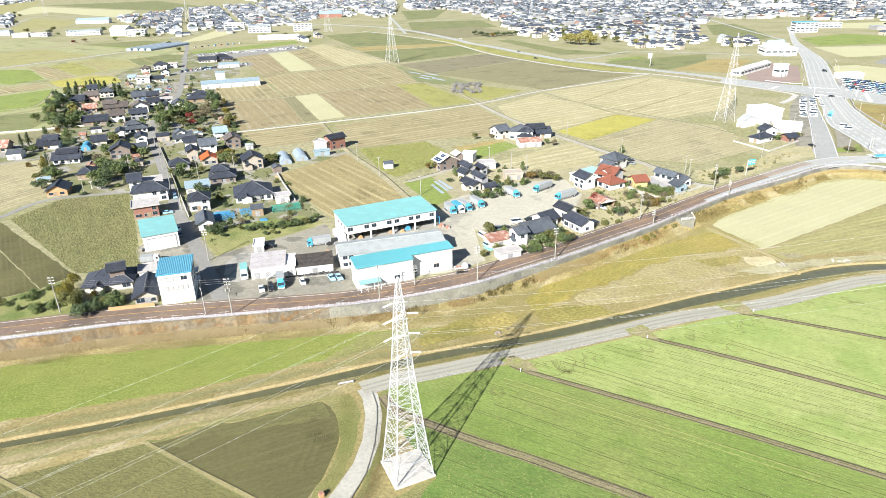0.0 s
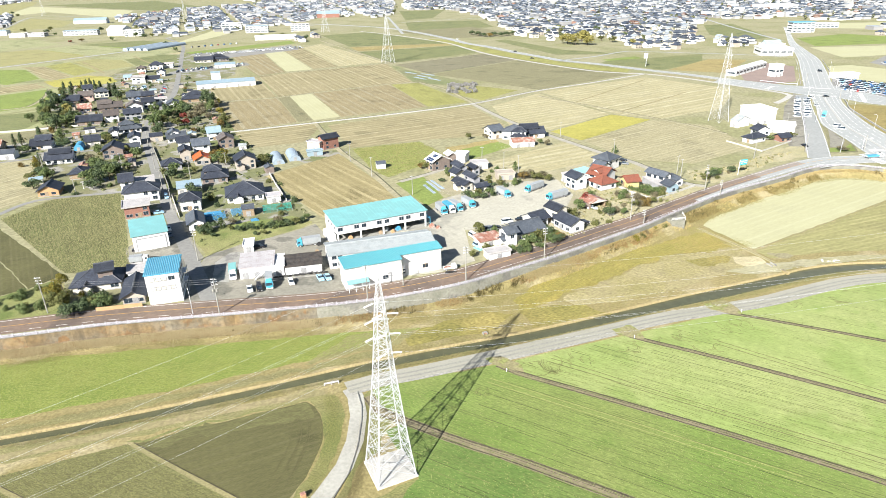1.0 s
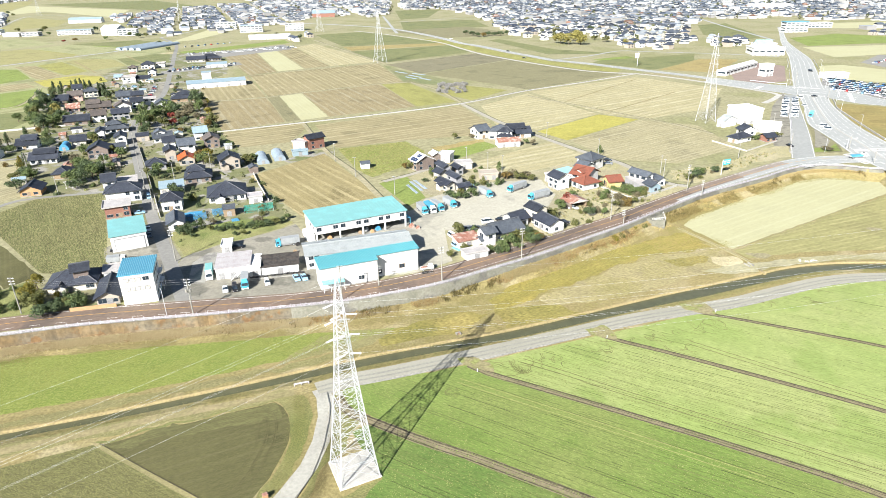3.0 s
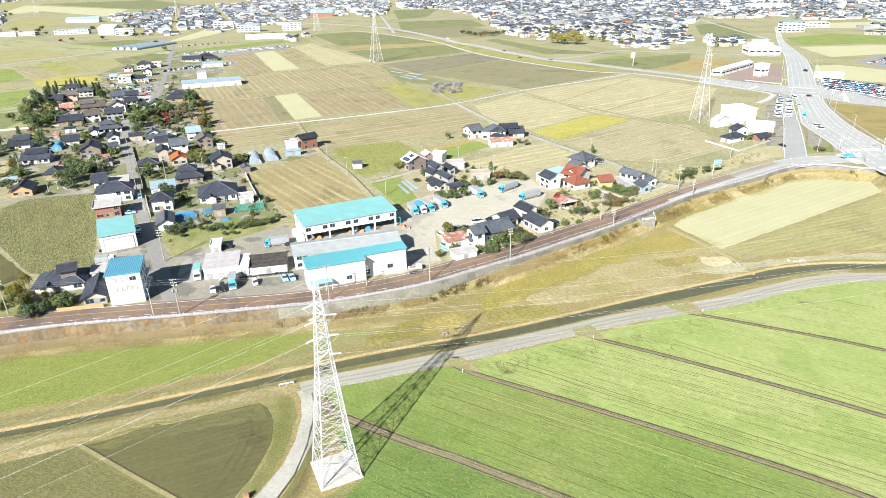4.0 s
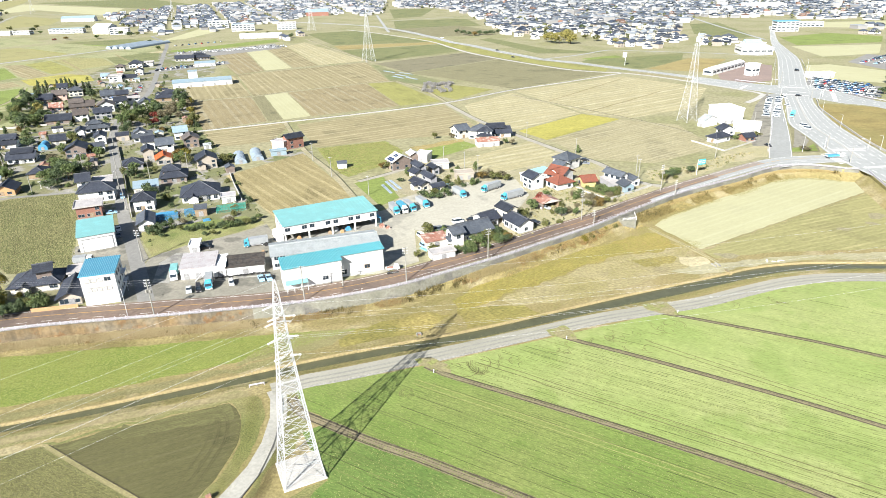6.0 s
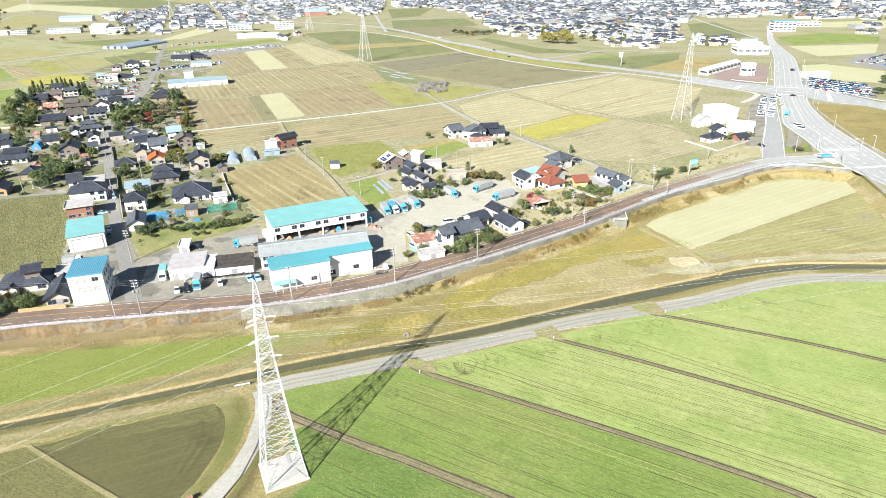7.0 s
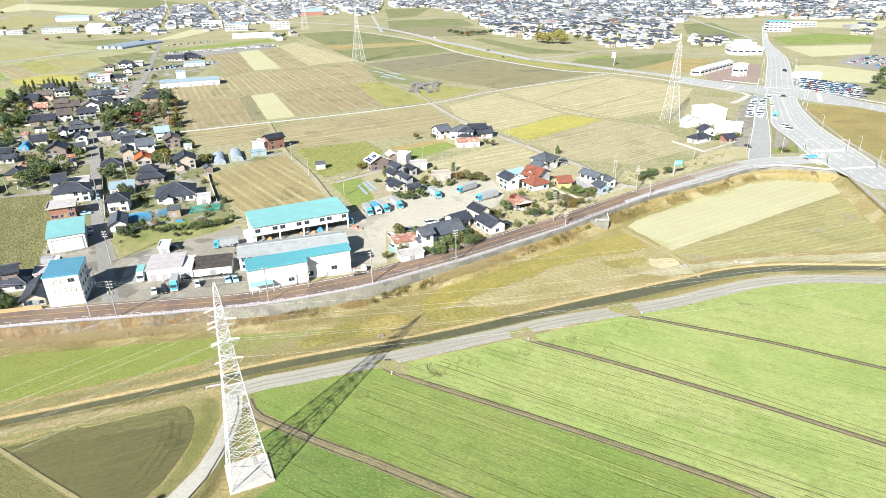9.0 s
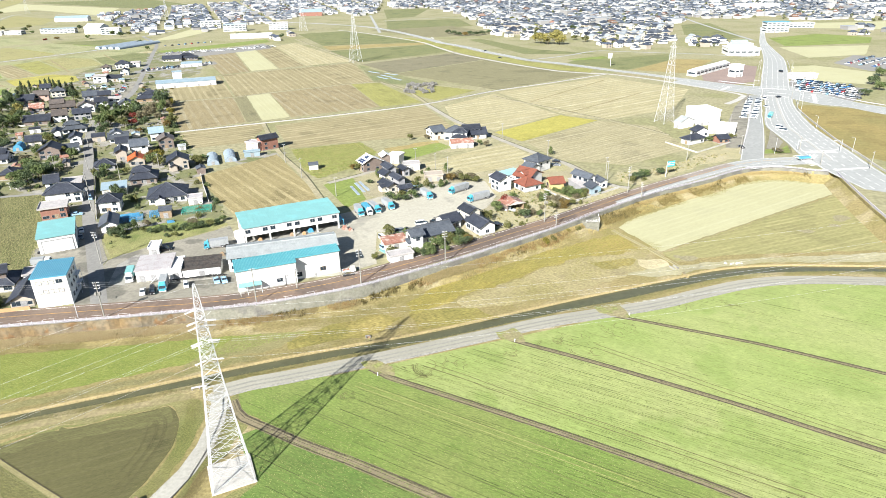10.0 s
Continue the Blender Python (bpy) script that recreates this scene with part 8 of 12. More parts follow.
house(-178.4, 337.2, 19, 10.3, 11.2, 4.8, "gable", "y", TILE, BROWNW, "brown boarded two-storey house with white window trim")
shed(-171.7, 349.6, 24, 7.7, 8, 3, "gable", "x", TILEG, WHITE, "white garage with grey tiled roof")
house(-176.8, 366.4, 24, 5.9, 10.1, 4.8, "gable", "y", TILE, WHITE, "white gabled town house by the street")
house(-196.1, 383.1, 24, 4.2, 9, 4.8, "gable", "y", TILE, WHITE, "narrow white gabled house")
house(-198.7, 398, 24, 13.7, 10.1, 2.6, "hip", "x", TILEG, WHITE, "white house with wide grey tiled roof", upper=(0.1, 0.7, 0.3, 0.95))
house(-212.8, 439.3, 24, 10.6, 9, 4.5, "gable", "x", TILE, GREYW, "dark-roofed house along the street")
house(-238.7, 424.1, 20, 15.4, 11.2, 2.7, "gable", "x", TILE, BROWNW, "long dark-tiled farmhouse with a wall in front")
house(-223.7, 433.1, 24, 8.5, 10.1, 4.7, "gable", "x", TILEB, WHITE, "white house with brown roof")
house(-247.2, 471.7, 24, 15.9, 11.2, 2.7, "gable", "x", TILEB, BROWNW, "brown-roofed farmhouse with two tiers", upper=(0.0, 0.55, 0.3, 1.0))
house(-244.8, 475.6, 24, 9.3, 9, 2.7, "gable", "x", PALEBLUE, WHITE, "white store with a pale blue metal roof")
house(-222.2, 463.1, 24, 10.8, 10.1, 4.9, "gable", "y", TILEB, WHITE, "white gabled house with brown roof")
house(-262.1, 471.1, 24, 8.3, 10.1, 2.6, "gable", "x", RUSTR, PINKW, "pink-walled house with rusty red roof")
house(-282.9, 513.1, 24, 9.9, 10.1, 5, "gable", "x", TILEB, PINKW, "pinkish two-storey house with brown roof")
house(-299, 500.9, 18, 19.4, 12.3, 2.9, "gable", "x", TILE, BROWNW, "dark farmhouse half hidden by evergreen trees")
house(-299.2, 550.6, 24, 7, 9, 4.8, "gable", "x", TILE, WHITE, "white two-storey house with dark roof")
house(-280.6, 532.7, 24, 10.3, 10.1, 4.8, "hip", "x", TILEG, CREAM, "cream two-storey house with grey hip roof")
house(-247, 518.9, 24, 11.1, 11.2, 2.7, "gable", "x", TILEG, GREYW, "grey farm store with wide roof")
house(-218.2, 481.3, 24, 8, 9, 4.8, "gable", "x", TILE, WHITE, "white house on the street corner")
house(-236.5, 522.7, 24, 8.6, 9, 2.7, "gable", "x", TILE, BROWNW, "low dark-roofed house by the car park")
house(-213.8, 491.9, 24, 9, 9, 4.8, "flat", "x", PALER, WHITE, "white flat-roofed shop near the road")
house(-281.4, 604.8, 16, 11.4, 10.1, 6, "flat", "x", PALER, WHITE, "white boxy hall in the fields", wchance=0.4)
house(-270.2, 610, 16, 11, 9, 3, "gable", "x", TILE, CREAM, "cream house with dark roof")
house(-308.2, 676.8, 16, 8.2, 9, 4.7, "hip", "x", TILEB, CREAM, "cream house with brown roof")
house(-305.2, 701.1, 16, 13.1, 10.1, 4.8, "hip", "x", TILE, WHITE, "white house with dark hip roof")
house(-294.4, 712.5, 16, 9.4, 10.1, 4.5, "flat", "x", PALER, WHITE, "white flat-roofed house in the distance")
house(-276.4, 649.3, 16, 7.5, 7.8, 4.5, "gable", "y", TILE, WHITE, "small white gabled house")
house(-299.6, 627.3, 16, 6.7, 6.7, 2.6, "gable", "x", PALEBLUE, WHITE, "small shed with a pale roof")
# village, east of the street
house(-103, 250.2, 18, 8, 9, 4.9, "hip", "x", TILE, WHITE, "white house with a dark hip roof")
house(-91.7, 228, 22, 5.6, 11.2, 2.9, "gable", "y", TILEG, WHITE, "white gabled store with a grey roof", wchance=0.4)
shed(-113, 272.9, 22, 10.4, 7, 3, "shed", "x", PALEBLUE, CREAM, "long low store with a pale blue roof", doors=3)
house(-86.3, 259.8, 18, 15.5, 14.6, 3, "hip", "x", TILE, WHITE, "large white single-storey house with a dark hip roof", porch=(0.3, 4, 2))
shed(-68.6, 258.7, 18, 5.8, 5, 3, "flat", "x", PINKMETAL, WHITE, "small white prefab shed")
shed(-74.9, 243.2, 16, 4.6, 5, 3.2, "gable", "x", TILEG, WOOD, "brown timber garden shed")
house(-106.9, 288.3, 18, 11.5, 12.3, 2.8, "hip", "x", TILE, BROWNW, "two-tiered tiled farmhouse with hip roofs", upper=(0.1, 0.75, 0.3, 0.95))
house(-121.9, 320.9, 24, 7.5, 9, 3, "gable", "y", ORANGER, BEIGE, "house with a bright orange roof")
house(-135.7, 312.7, 24, 9.1, 9, 2.7, "hip", "x", TILE, GREYW, "low dark hip-roofed house")
house(-133.5, 331.5, 24, 5.3, 10.1, 4.8, "gable", "y", TILE, BEIGE, "beige two-storey house with a dark gable")
house(-142.3, 352.2, 24, 6.1, 9, 4.8, "gable", "x", TILE, WHITE, "white house with dark roof")
house(-130.7, 344, 24, 8.5, 10.1, 4.8, "gable", "x", TILEG, WHITE, "white two-storey house with grey roof")
house(-119.9, 355.4, 24, 8, 10.1, 4.9, "gable", "y", TILEB, BROWNW, "brown gabled two-storey house")
house(-132.8, 374.9, 24, 7.3, 9, 4.8, "gable", "x", PALEBLUE, WHITE, "white house with a bluish roof")
house(-97.2, 311, 22, 9.6, 10.1, 4.8, "gable", "y", TILE, BEIGE, "beige two-storey house with a dark roof beside the field", porch=(0.25, 3, 2))
house(-156.2, 371.4, 24, 10.3, 9, 2.7, "gable", "x", TILEG, WHITE, "white house with grey lower roof", upper=(0.1, 0.65, 0.3, 1.0))
shed(-168.3, 375.1, 24, 7.1, 7, 3.2, "gable", "x", TILE, BEIGE, "low garage with a dark roof")
house(-195, 470.5, 24, 8.7, 10.1, 4.8, "gable", "y", TILEG, WHITE, "white gabled shop by the street")
house(-195.7, 501.3, 18, 20.9, 13.4, 2.9, "hip", "x", TILE, WOOD, "large tiled farmhouse with stepped hip roofs", upper=(0.2, 0.75, 0.3, 0.9))
shed(-206.3, 564.9, 21.2, 50.3, 18, 4.2, "gable", "x", PALEBLUE, WHITE, "long pale blue roofed farm hall", name='farm_hall', category='hall', rise=1.6, ribs=3.0, doors=5)
shed(-204, 598.3, 21.2, 8.1, 6, 9.5, "flat", "x", PALEBLUE, WHITE, "square tower over the farm hall", name='tower', category='tower')
house(-274.3, 751.3, 16, 20, 11.2, 2.9, "gable", "x", TILE, CREAM, "cream house with dark tiles beside a car lot")
house(-262.5, 759.3, 16, 24.1, 11.2, 2.9, "hip", "x", TILE, BROWNW, "dark hip-roofed farmhouse in the distance", upper=(0.2, 0.8, 0.3, 0.9))
shed(-235.6, 703.9, 16, 21.3, 7, 3.4, "shed", "x", PALEBLUE, WHITE, "low workshop with a pale blue roof", doors=3)
# middle of the fields
house(-62.3, 352.0, -51.3, 6.0, 9.8, 6.2, "gable", "y", TILE, REDW, "tall red brown boarded house with a dark roof")
shed(-68.2, 349.3, -25.6, 8.7, 5, 4.8, "flat", "x", PINKMETAL, PINKW, "pink block with a flat roof", name='storehouse', category='store')
shed(-65.3, 334.9, 19.7, 8.3, 3, 2.6, "flat", "x", PALEBLUE, PALEBLUE, "low pale blue lean-to beside the house", name='lean_to', category='shed')
for k in range(4):
    arched(-424 + 10.5 * k, 903 - 3 * k, -16.6, 8.5, 82, 3.6, GREENHOUSE, "long pale blue film tunnel between far fields", name="poly_tunnel")
arched(-77.9, 320.9, 20, 6.0, 17.0, 3.0, GREENHOUSE, "grey film greenhouse tunnel at the field edge", z=UP)
arched(-70.4, 326.8, 20, 6.0, 17.0, 3.0, GREENHOUSE, "grey film greenhouse tunnel at the field edge", z=UP)
arched(-203.3, 358.2, 20, 5.0, 9.0, 3.6, BLUETARP, "bright blue arched shed", name="arched_shed", category="shed")
shed(-24.8, 307.8, 15, 4.4, 4, 2.6, "gable", "x", TILEG, WHITE, "tiny white shed on the meadow", doors=0)
house(38.4, 363.3, 29.9, 7.8, 9, 4.9, "gable", "x", TILEG, CREAM, "cream two-storey house with grey roof")
house(44.5, 364.1, -20, 11.6, 10.1, 4.9, "hip", "x", TILEG, WHITE, "white two-storey house with dark roof")
house(49.4, 359.6, -8, 8.2, 9, 2.7, "hip", "x", TILE, WHITE, "white house with two tiers of dark roof", upper=(0.0, 1.0, 0.2, 0.9))
house(57, 364.4, 8, 12.8, 10.1, 2.7, "gable", "x", TILE, WHITE, "long white house with dark tiled roofs", upper=(0.0, 0.75, 0.3, 1.0))
shed(48.5, 344.3, 10, 12.6, 7, 3, "gable", "x", RUSTR, WHITE, "white barn with a rusty red roof", doors=2)
house(0.1, 307.7, -59.8, 6.9, 9.9, 4.6, "gable", "x", WHITE, BROWNW, "brown timber house with solar panels on a white roof")
solar_array(0.1, 307.7, -59.8, 6.9, 9.9, 4.6)
house(10.0, 321.1, -68.9, 5.3, 4.0, 4, "gable", "x", WHITE, BROWNW, "small dark timber wing with a white roof")
shed(14.2, 318.3, -20, 6.5, 7, 4, "flat", "x", WHITE, WHITE, "plain white box-shaped shed beside the house", doors=1)
house(13.2, 296.8, -62.9, 8.4, 3.6, 5.4, "gable", "x", TILE, GREYW, "grey two-storey house with dark tiles")
house(12.0, 291.0, -56.1, 5.3, 4.8, 3.2, "gable", "x", TILE, CREAM, "low cream wing with dark tiles")
house(18.3, 280.3, -60.9, 8.6, 3.2, 5.2, "gable", "x", TILE, GREYW, "grey two-storey house with a black tiled roof")
house(13.2, 276.4, -56.3, 8.8, 4.6, 3, "gable", "x", TILE, CREAM, "cream single-storey house with dark tiles", porch=(0.5, 3, 2))
house(22.3, 268.9, -64.0, 2.9, 5.3, 3, "gable", "y", TILE, CREAM, "cream gabled wing with dark tiles")
house(21.1, 299.1, -63.4, 6.1, 3.0, 3.4, "gable", "x", TILE, GREYW, "low grey store with a dark roof")
shed(23.3, 303.3, 8, 8.2, 6, 3, "flat", "x", PALER, CREAM, "low pale flat-roofed shed")
shed(34.6, 284.9, 8, 8.3, 6, 3, "flat", "x", BEIGE, BEIGE, "low open-fronted beige shed", doors=2)
# houses by the bend
house(64.8, 273.8, -62.1, 6.9, 6.3, 5.4, "gable", "x", TILE, WHITE, "white gabled two-storey house with a black roof")
shed(64.5, 282.3, -66.6, 3.4, 4.8, 3.6, "flat", "x", PALER, WHITE, "white flat-roofed annex beside the house")
shed(70.0, 287.5, -62.7, 6.8, 7.8, 3.6, "shed", "x", PALETEAL, WHITE, "white shed with a pale teal roof", rise=0.5)
house(83.6, 302.0, -46.5, 8.8, 9.9, 5.4, "hip", "x", TILEG, WHITE, "white two-storey house with a grey hip roof")
house(81.5, 295.3, -49.9, 5.5, 7.4, 3, "gable", "x", TILEG, WHITE, "low white wing with grey tiles")
house(76.0, 279.1, -43.3, 8.4, 10.3, 4.4, "gable", "x", REDR, WHITE, "white house with a red tiled roof")
house(78.5, 279.3, -62.0, 4.3, 4.7, 5.6, "gable", "y", REDR, WHITE, "white gabled upper wing with a red tiled roof")
house(75.5, 273.8, -62.1, 8.4, 8.8, 3, "hip", "x", REDR, WHITE, "low white house with a red tiled roof")
house(90.4, 275.3, -78.5, 6.2, 6.0, 3, "gable", "y", REDR, YELLOWW, "yellow garage with an orange red roof")
house(102.8, 277.8, -56.6, 9.9, 4.6, 5, "gable", "x", TILEG, WHITE, "long white house with a slate grey roof")
shed(101.0, 277.0, -73.5, 12.8, 5.3, 2.8, "shed", "x", PALER, GREYW, "low lean-to with a pale grey roof", rise=0.5)
house(106.3, 266.0, -69.8, 5.1, 4.9, 3.2, "gable", "x", TILEG, PALEBLUE, "pale blue gabled wing with slate roof")
house(112.6, 275.5, -71.8, 5.6, 3.4, 3, "gable", "x", TILEG, WHITE, "white rear wing with slate roof")
wall_line("wall_garden", [(88.1, 272.7), (91.4, 262.9), (98.8, 252.7), (107.5, 258.8), (123.0, 270.4)], 1.0, 0.25, CONCL, "low pale concrete garden wall")
carport(66.3, 248.7, -65.4, 6.7, 7.7, 2.8, "open timber car port with a rusty red metal roof")
house(34.9, 210.5, 27.5, 12.2, 9.0, 3.2, "gable", "x", TILEG, WHITE, "long house with a slate grey tiled roof")
house(28.3, 210.6, -60.6, 5.3, 4.3, 5.2, "gable", "y", TILEG, WHITE, "white two-storey wing with a gable wall and slate roof", porch=(0.5, 3, 1.2))
house(48.8, 232.4, -58.2, 6.6, 5.1, 5.8, "gable", "x", TILE, CREAM, "upper house with black tiles over a timber balcony")
house(51.2, 225.9, -61.3, 9.7, 6.7, 3.4, "gable", "x", TILE, WHITE, "white house with a black tiled gable roof")
house(43.3, 223.0, 34.6, 6.9, 7.0, 3.2, "gable", "x", TILE, WHITE, "low white wing with a black roof")
shed(21.1, 205.3, 24, 8.6, 5, 2.6, "shed", "x", RUSTR, CREAM, "low cream shack with a rusty red roof")
shed(23.4, 195.5, 22, 8.5, 4, 2.2, "flat", "x", PALER, WHITE, "low white flat-roofed garage")
# by the junction
house(178.7, 346.6, -59.8, 6.1, 12.0, 3, "hip", "x", TILE, WHITE, "white house with dark tiled roof")
house(187.3, 356.0, -82.7, 5.9, 8.1, 5.4, "gable", "x", TILE, WHITE, "white upper house with dark tiles")
shed(188.1, 384.7, -58.2, 5.1, 12.2, 4, "gable", "x", GREYMETAL, WHITE, "white shed beside the pylon")
shed(204.7, 387.8, 10, 14.3, 16, 8.8, "flat", "x", WHITE, WHITE, "large white hall with a flat roof", name='hall', category='hall', doors=3)
shed(202.8, 368.6, -26.4, 14.9, 9, 5, "flat", "x", WHITE, WHITE, "low white hall wing", name='hall', category='hall', doors=2)
house(199.1, 343.6, 14, 6.3, 5.6, 2.6, "gable", "x", TILE, REDW, "red brick house with dark roof")
shed(275.8, 576.4, 44.3, 72, 9, 4.6, "gable", "x", WHITE, WHITE, "long white roadside shop", name='shop', category='shop', doors=5, floors=1)
shed(307.2, 568.3, 24, 9.5, 8, 10, "flat", "x", WHITE, WHITE, "white roadside kiosk under a high flat roof", floors=1, name='kiosk', category='kiosk', doors=2)
shed(363.6, 713.3, -8, 33, 26, 7.5, "flat", "x", WHITE, WHITE, "large white store with a flat roof", floors=1, name='store', category='shop', doors=6)
shed(371, 722, -8, 17, 14, 11, "gable", "x", PALETEAL, WHITE, "white upper hall with a teal gable roof behind the store", name='store', category='shop', doors=0, rise=3.5)
shed(384, 748, 5, 24, 14, 8, "flat", "x", WHITE, WHITE, "white shop block with a flat roof", floors=1, name='store', category='shop', doors=2)
shed(350, 551.7, 0, 21.7, 8, 4, "flat", "x", WHITE, WHITE, "low white car dealer office", name='office', category='office', doors=3)
shed(525.6, 958.4, 0, 32.4, 16, 14, "flat", "x", BLUER, WHITE, "white and blue grey office block", floors=4, name='office_block', category='office', doors=4)
shed(591.6, 1021.4, 0, 38.9, 14, 7, "flat", "x", WHITE, WHITE, "long white office wing", floors=2, name='office_block', category='office', doors=4)
shed(718.2, 1458.1, 0, 80, 45, 11, "flat", "x", WHITE, WHITE, "very large white warehouse", name='warehouse', category='warehouse', doors=6)
# far public buildings
shed(-711.9, 1160.5, 4, 27.7, 16, 6, "flat", "x", PALER, WHITE, "long white school wing", floors=2, name='school', category='school', doors=5)
shed(-653.8, 1168.8, 10, 56, 16, 8, "flat", "x", PALEBLUE, WHITE, "long white school building", floors=3, name='school', category='school', doors=6)
shed(-802.4, 1482.3, 8, 69.1, 22, 7, "gable", "x", PALEBLUE, WHITE, "white hall with green blue roof", name='hall', category='hall', doors=5)
shed(-566.6, 1149.5, -10, 30.4, 26, 11, "gable", "x", WHITE, WHITE, "white gymnasium hall in the distance", name='gymnasium', category='hall', doors=2)
shed(-528.7, 1130.9, 8, 29.6, 14, 10, "flat", "x", WHITE, WHITE, "white three-storey block in the distance", floors=3, name='school', category='school', doors=3)
shed(-390.1, 1221.4, 8, 35.5, 14, 12, "flat", "x", WHITE, WHITE, "white office block in the distance", floors=3, name='office_block', category='office', doors=3)
shed(-326.2, 1148.7, 8, 38.4, 14, 11, "flat", "x", PALEBLUE, WHITE, "pale block with blue window bands", floors=3, name='office_block', category='office', doors=3)
shed(-273.5, 1011, 10, 62.3, 14, 6, "flat", "x", WHITE, WHITE, "row of white warehouses", name='warehouse', category='warehouse', doors=6)
shed(-250.8, 1164.5, 8, 32.3, 14, 12, "flat", "x", PALER, WHITE, "white apartment block in the distance", floors=4, name='apartment_block', category='apartment block', doors=3)
shed(-267.8, 1522.8, 8, 51.2, 30, 8, "gable", "x", PALEBLUE, REDW, "low hall with pale blue roof", name='hall', category='hall', doors=2)
shed(-742.4, 1156.8, 4, 26.7, 14, 6, "flat", "x", WHITE, WHITE, "white hall by the fields", name='hall', category='hall', doors=3)
shed(-815.2, 1204.4, 4, 37.6, 14, 8, "flat", "x", PALEBLUE, WHITE, "white block with blue roof", name='hall', category='hall', doors=3)
# small outbuildings
# village greenery
shed(-127.8, 304.3, 110.5, 4.2, 3.2, 2.5, "gable", "x", TILEG, BROWNW, "small brown boarded store with grey tiles")
shed(-222.6, 576.2, 116.3, 3.8, 3.4, 2.6, "gable", "x", TILE, BEIGE, "small beige shed with dark tiles")
shed(-222.3, 388.2, 20.4, 3.6, 4.1, 2.2, "gable", "x", RUSTR, WOOD, "small timber shed with rusty roof")
shed(-262.6, 570.5, 111.6, 6.1, 4.4, 2.2, "gable", "x", GREYMETAL, WHITE, "small white shed with metal roof")
shed(-296.0, 653.4, 23.4, 5, 3.9, 2.5, "gable", "x", RUSTR, WOOD, "small timber shed with rusty roof")
shed(-275.4, 584.0, 117.7, 5.6, 3.2, 2.8, "gable", "x", TILE, BEIGE, "small beige shed with dark tiles")
shed(-253.3, 546.4, 118.0, 6.1, 4.1, 2.6, "gable", "x", TILE, BEIGE, "small beige shed with dark tiles")
shed(-76.9, 306.4, 114.7, 5, 4.1, 2.7, "gable", "x", TILEG, BROWNW, "small brown boarded store with grey tiles")
shed(-203.1, 416.4, 112.6, 6.5, 3.9, 2.2, "gable", "x", RUSTR, WOOD, "small timber shed with rusty roof")
shed(-258.1, 606.4, 20.2, 4.4, 3.4, 2.5, "gable", "x", PALEBLUE, CREAM, "small shed with pale blue roof")
shed(-222.1, 402.2, 25.5, 6.1, 3.6, 2.6, "gable", "x", TILE, WHITE, "small white outbuilding with dark tiles")
shed(-107.9, 352.3, 20.5, 4, 3.2, 2.3, "gable", "x", GREYMETAL, WHITE, "small white shed with metal roof")
shed(-253.3, 452.0, 25.6, 4.3, 4.4, 2.6, "gable", "x", TILE, BEIGE, "small beige shed with dark tiles")
shed(-283.7, 595.1, 114.5, 6.1, 3.3, 2.5, "gable", "x", RUSTR, WOOD, "small timber shed with rusty roof")
shed(-314.6, 530.5, 24.2, 5.2, 3.9, 2.5, "gable", "x", PALEBLUE, CREAM, "small shed with pale blue roof")
shed(-319.9, 579.0, 114.3, 3.8, 3, 2.6, "gable", "x", TILE, BEIGE, "small beige shed with dark tiles")
shed(-154.7, 323.7, 115.5, 6.1, 3.1, 2.2, "gable", "x", TILE, BEIGE, "small beige shed with dark tiles")
shed(-164.2, 332.6, 27.8, 3.7, 3.4, 2.4, "gable", "x", RUSTR, WOOD, "small timber shed with rusty roof")
shed(-264.4, 509.1, 23.4, 5, 3.5, 2.7, "gable", "x", TILE, BEIGE, "small beige shed with dark tiles")
shed(-256.4, 443.3, 22.6, 5.3, 3.9, 2.5, "gable", "x", TILE, BEIGE, "small beige shed with dark tiles")
shed(-177.5, 318.3, 110.7, 5.6, 4, 2.3, "gable", "x", RUSTR, WOOD, "small timber shed with rusty roof")
shed(-142.7, 426.6, 114.0, 4.2, 4.1, 2.7, "gable", "x", RUSTR, WOOD, "small timber shed with rusty roof")
shed(-134.2, 362.1, 20.3, 5.1, 3.1, 2.2, "gable", "x", GREYMETAL, WHITE, "small white shed with metal roof")
shed(-241.7, 550.0, 23.1, 5, 4.2, 2.4, "gable", "x", PALEBLUE, CREAM, "small shed with pale blue roof")
shed(-192.6, 292.6, 27.3, 5.6, 3.5, 2.4, "gable", "x", PALEBLUE, CREAM, "small shed with pale blue roof")
shed(-326.5, 547.7, 113.4, 3.6, 3.7, 2.7, "gable", "x", TILE, BEIGE, "small beige shed with dark tiles")
shed(-207.2, 544.1, 25.9, 4.2, 3.5, 2.6, "gable", "x", TILE, BEIGE, "small beige shed with dark tiles")
shed(-270.2, 481.4, 114.5, 6.2, 3.3, 2.3, "gable", "x", TILE, BEIGE, "small beige shed with dark tiles")
shed(-199.8, 522.3, 110.7, 6.4, 3.8, 2.8, "gable", "x", TILE, WHITE, "small white outbuilding with dark tiles")
shed(-144.6, 387.0, 116.8, 4.2, 4.5, 2.2, "gable", "x", PALEBLUE, CREAM, "small shed with pale blue roof")
tree(-135.1, 374.0, 1.7, 1.6, "dark", "bush")
tree(-75.3, 288.8, 2.7, 1.6, "olive", "bush")
tree(-189.2, 454.3, 1.8, 1.4, "dark", "bush")
tree(-151.8, 437.6, 2.5, 2.3, "green", "bush")
tree(-276.5, 560.6, 1.7, 1.4, "green", "bush")
tree(-228.7, 521.3, 2.5, 1.5, "green", "bush")
tree(-218.1, 419.8, 1.6, 1.3, "dark", "bush")
tree(-251.6, 597.4, 2.7, 1.8, "green", "bush")
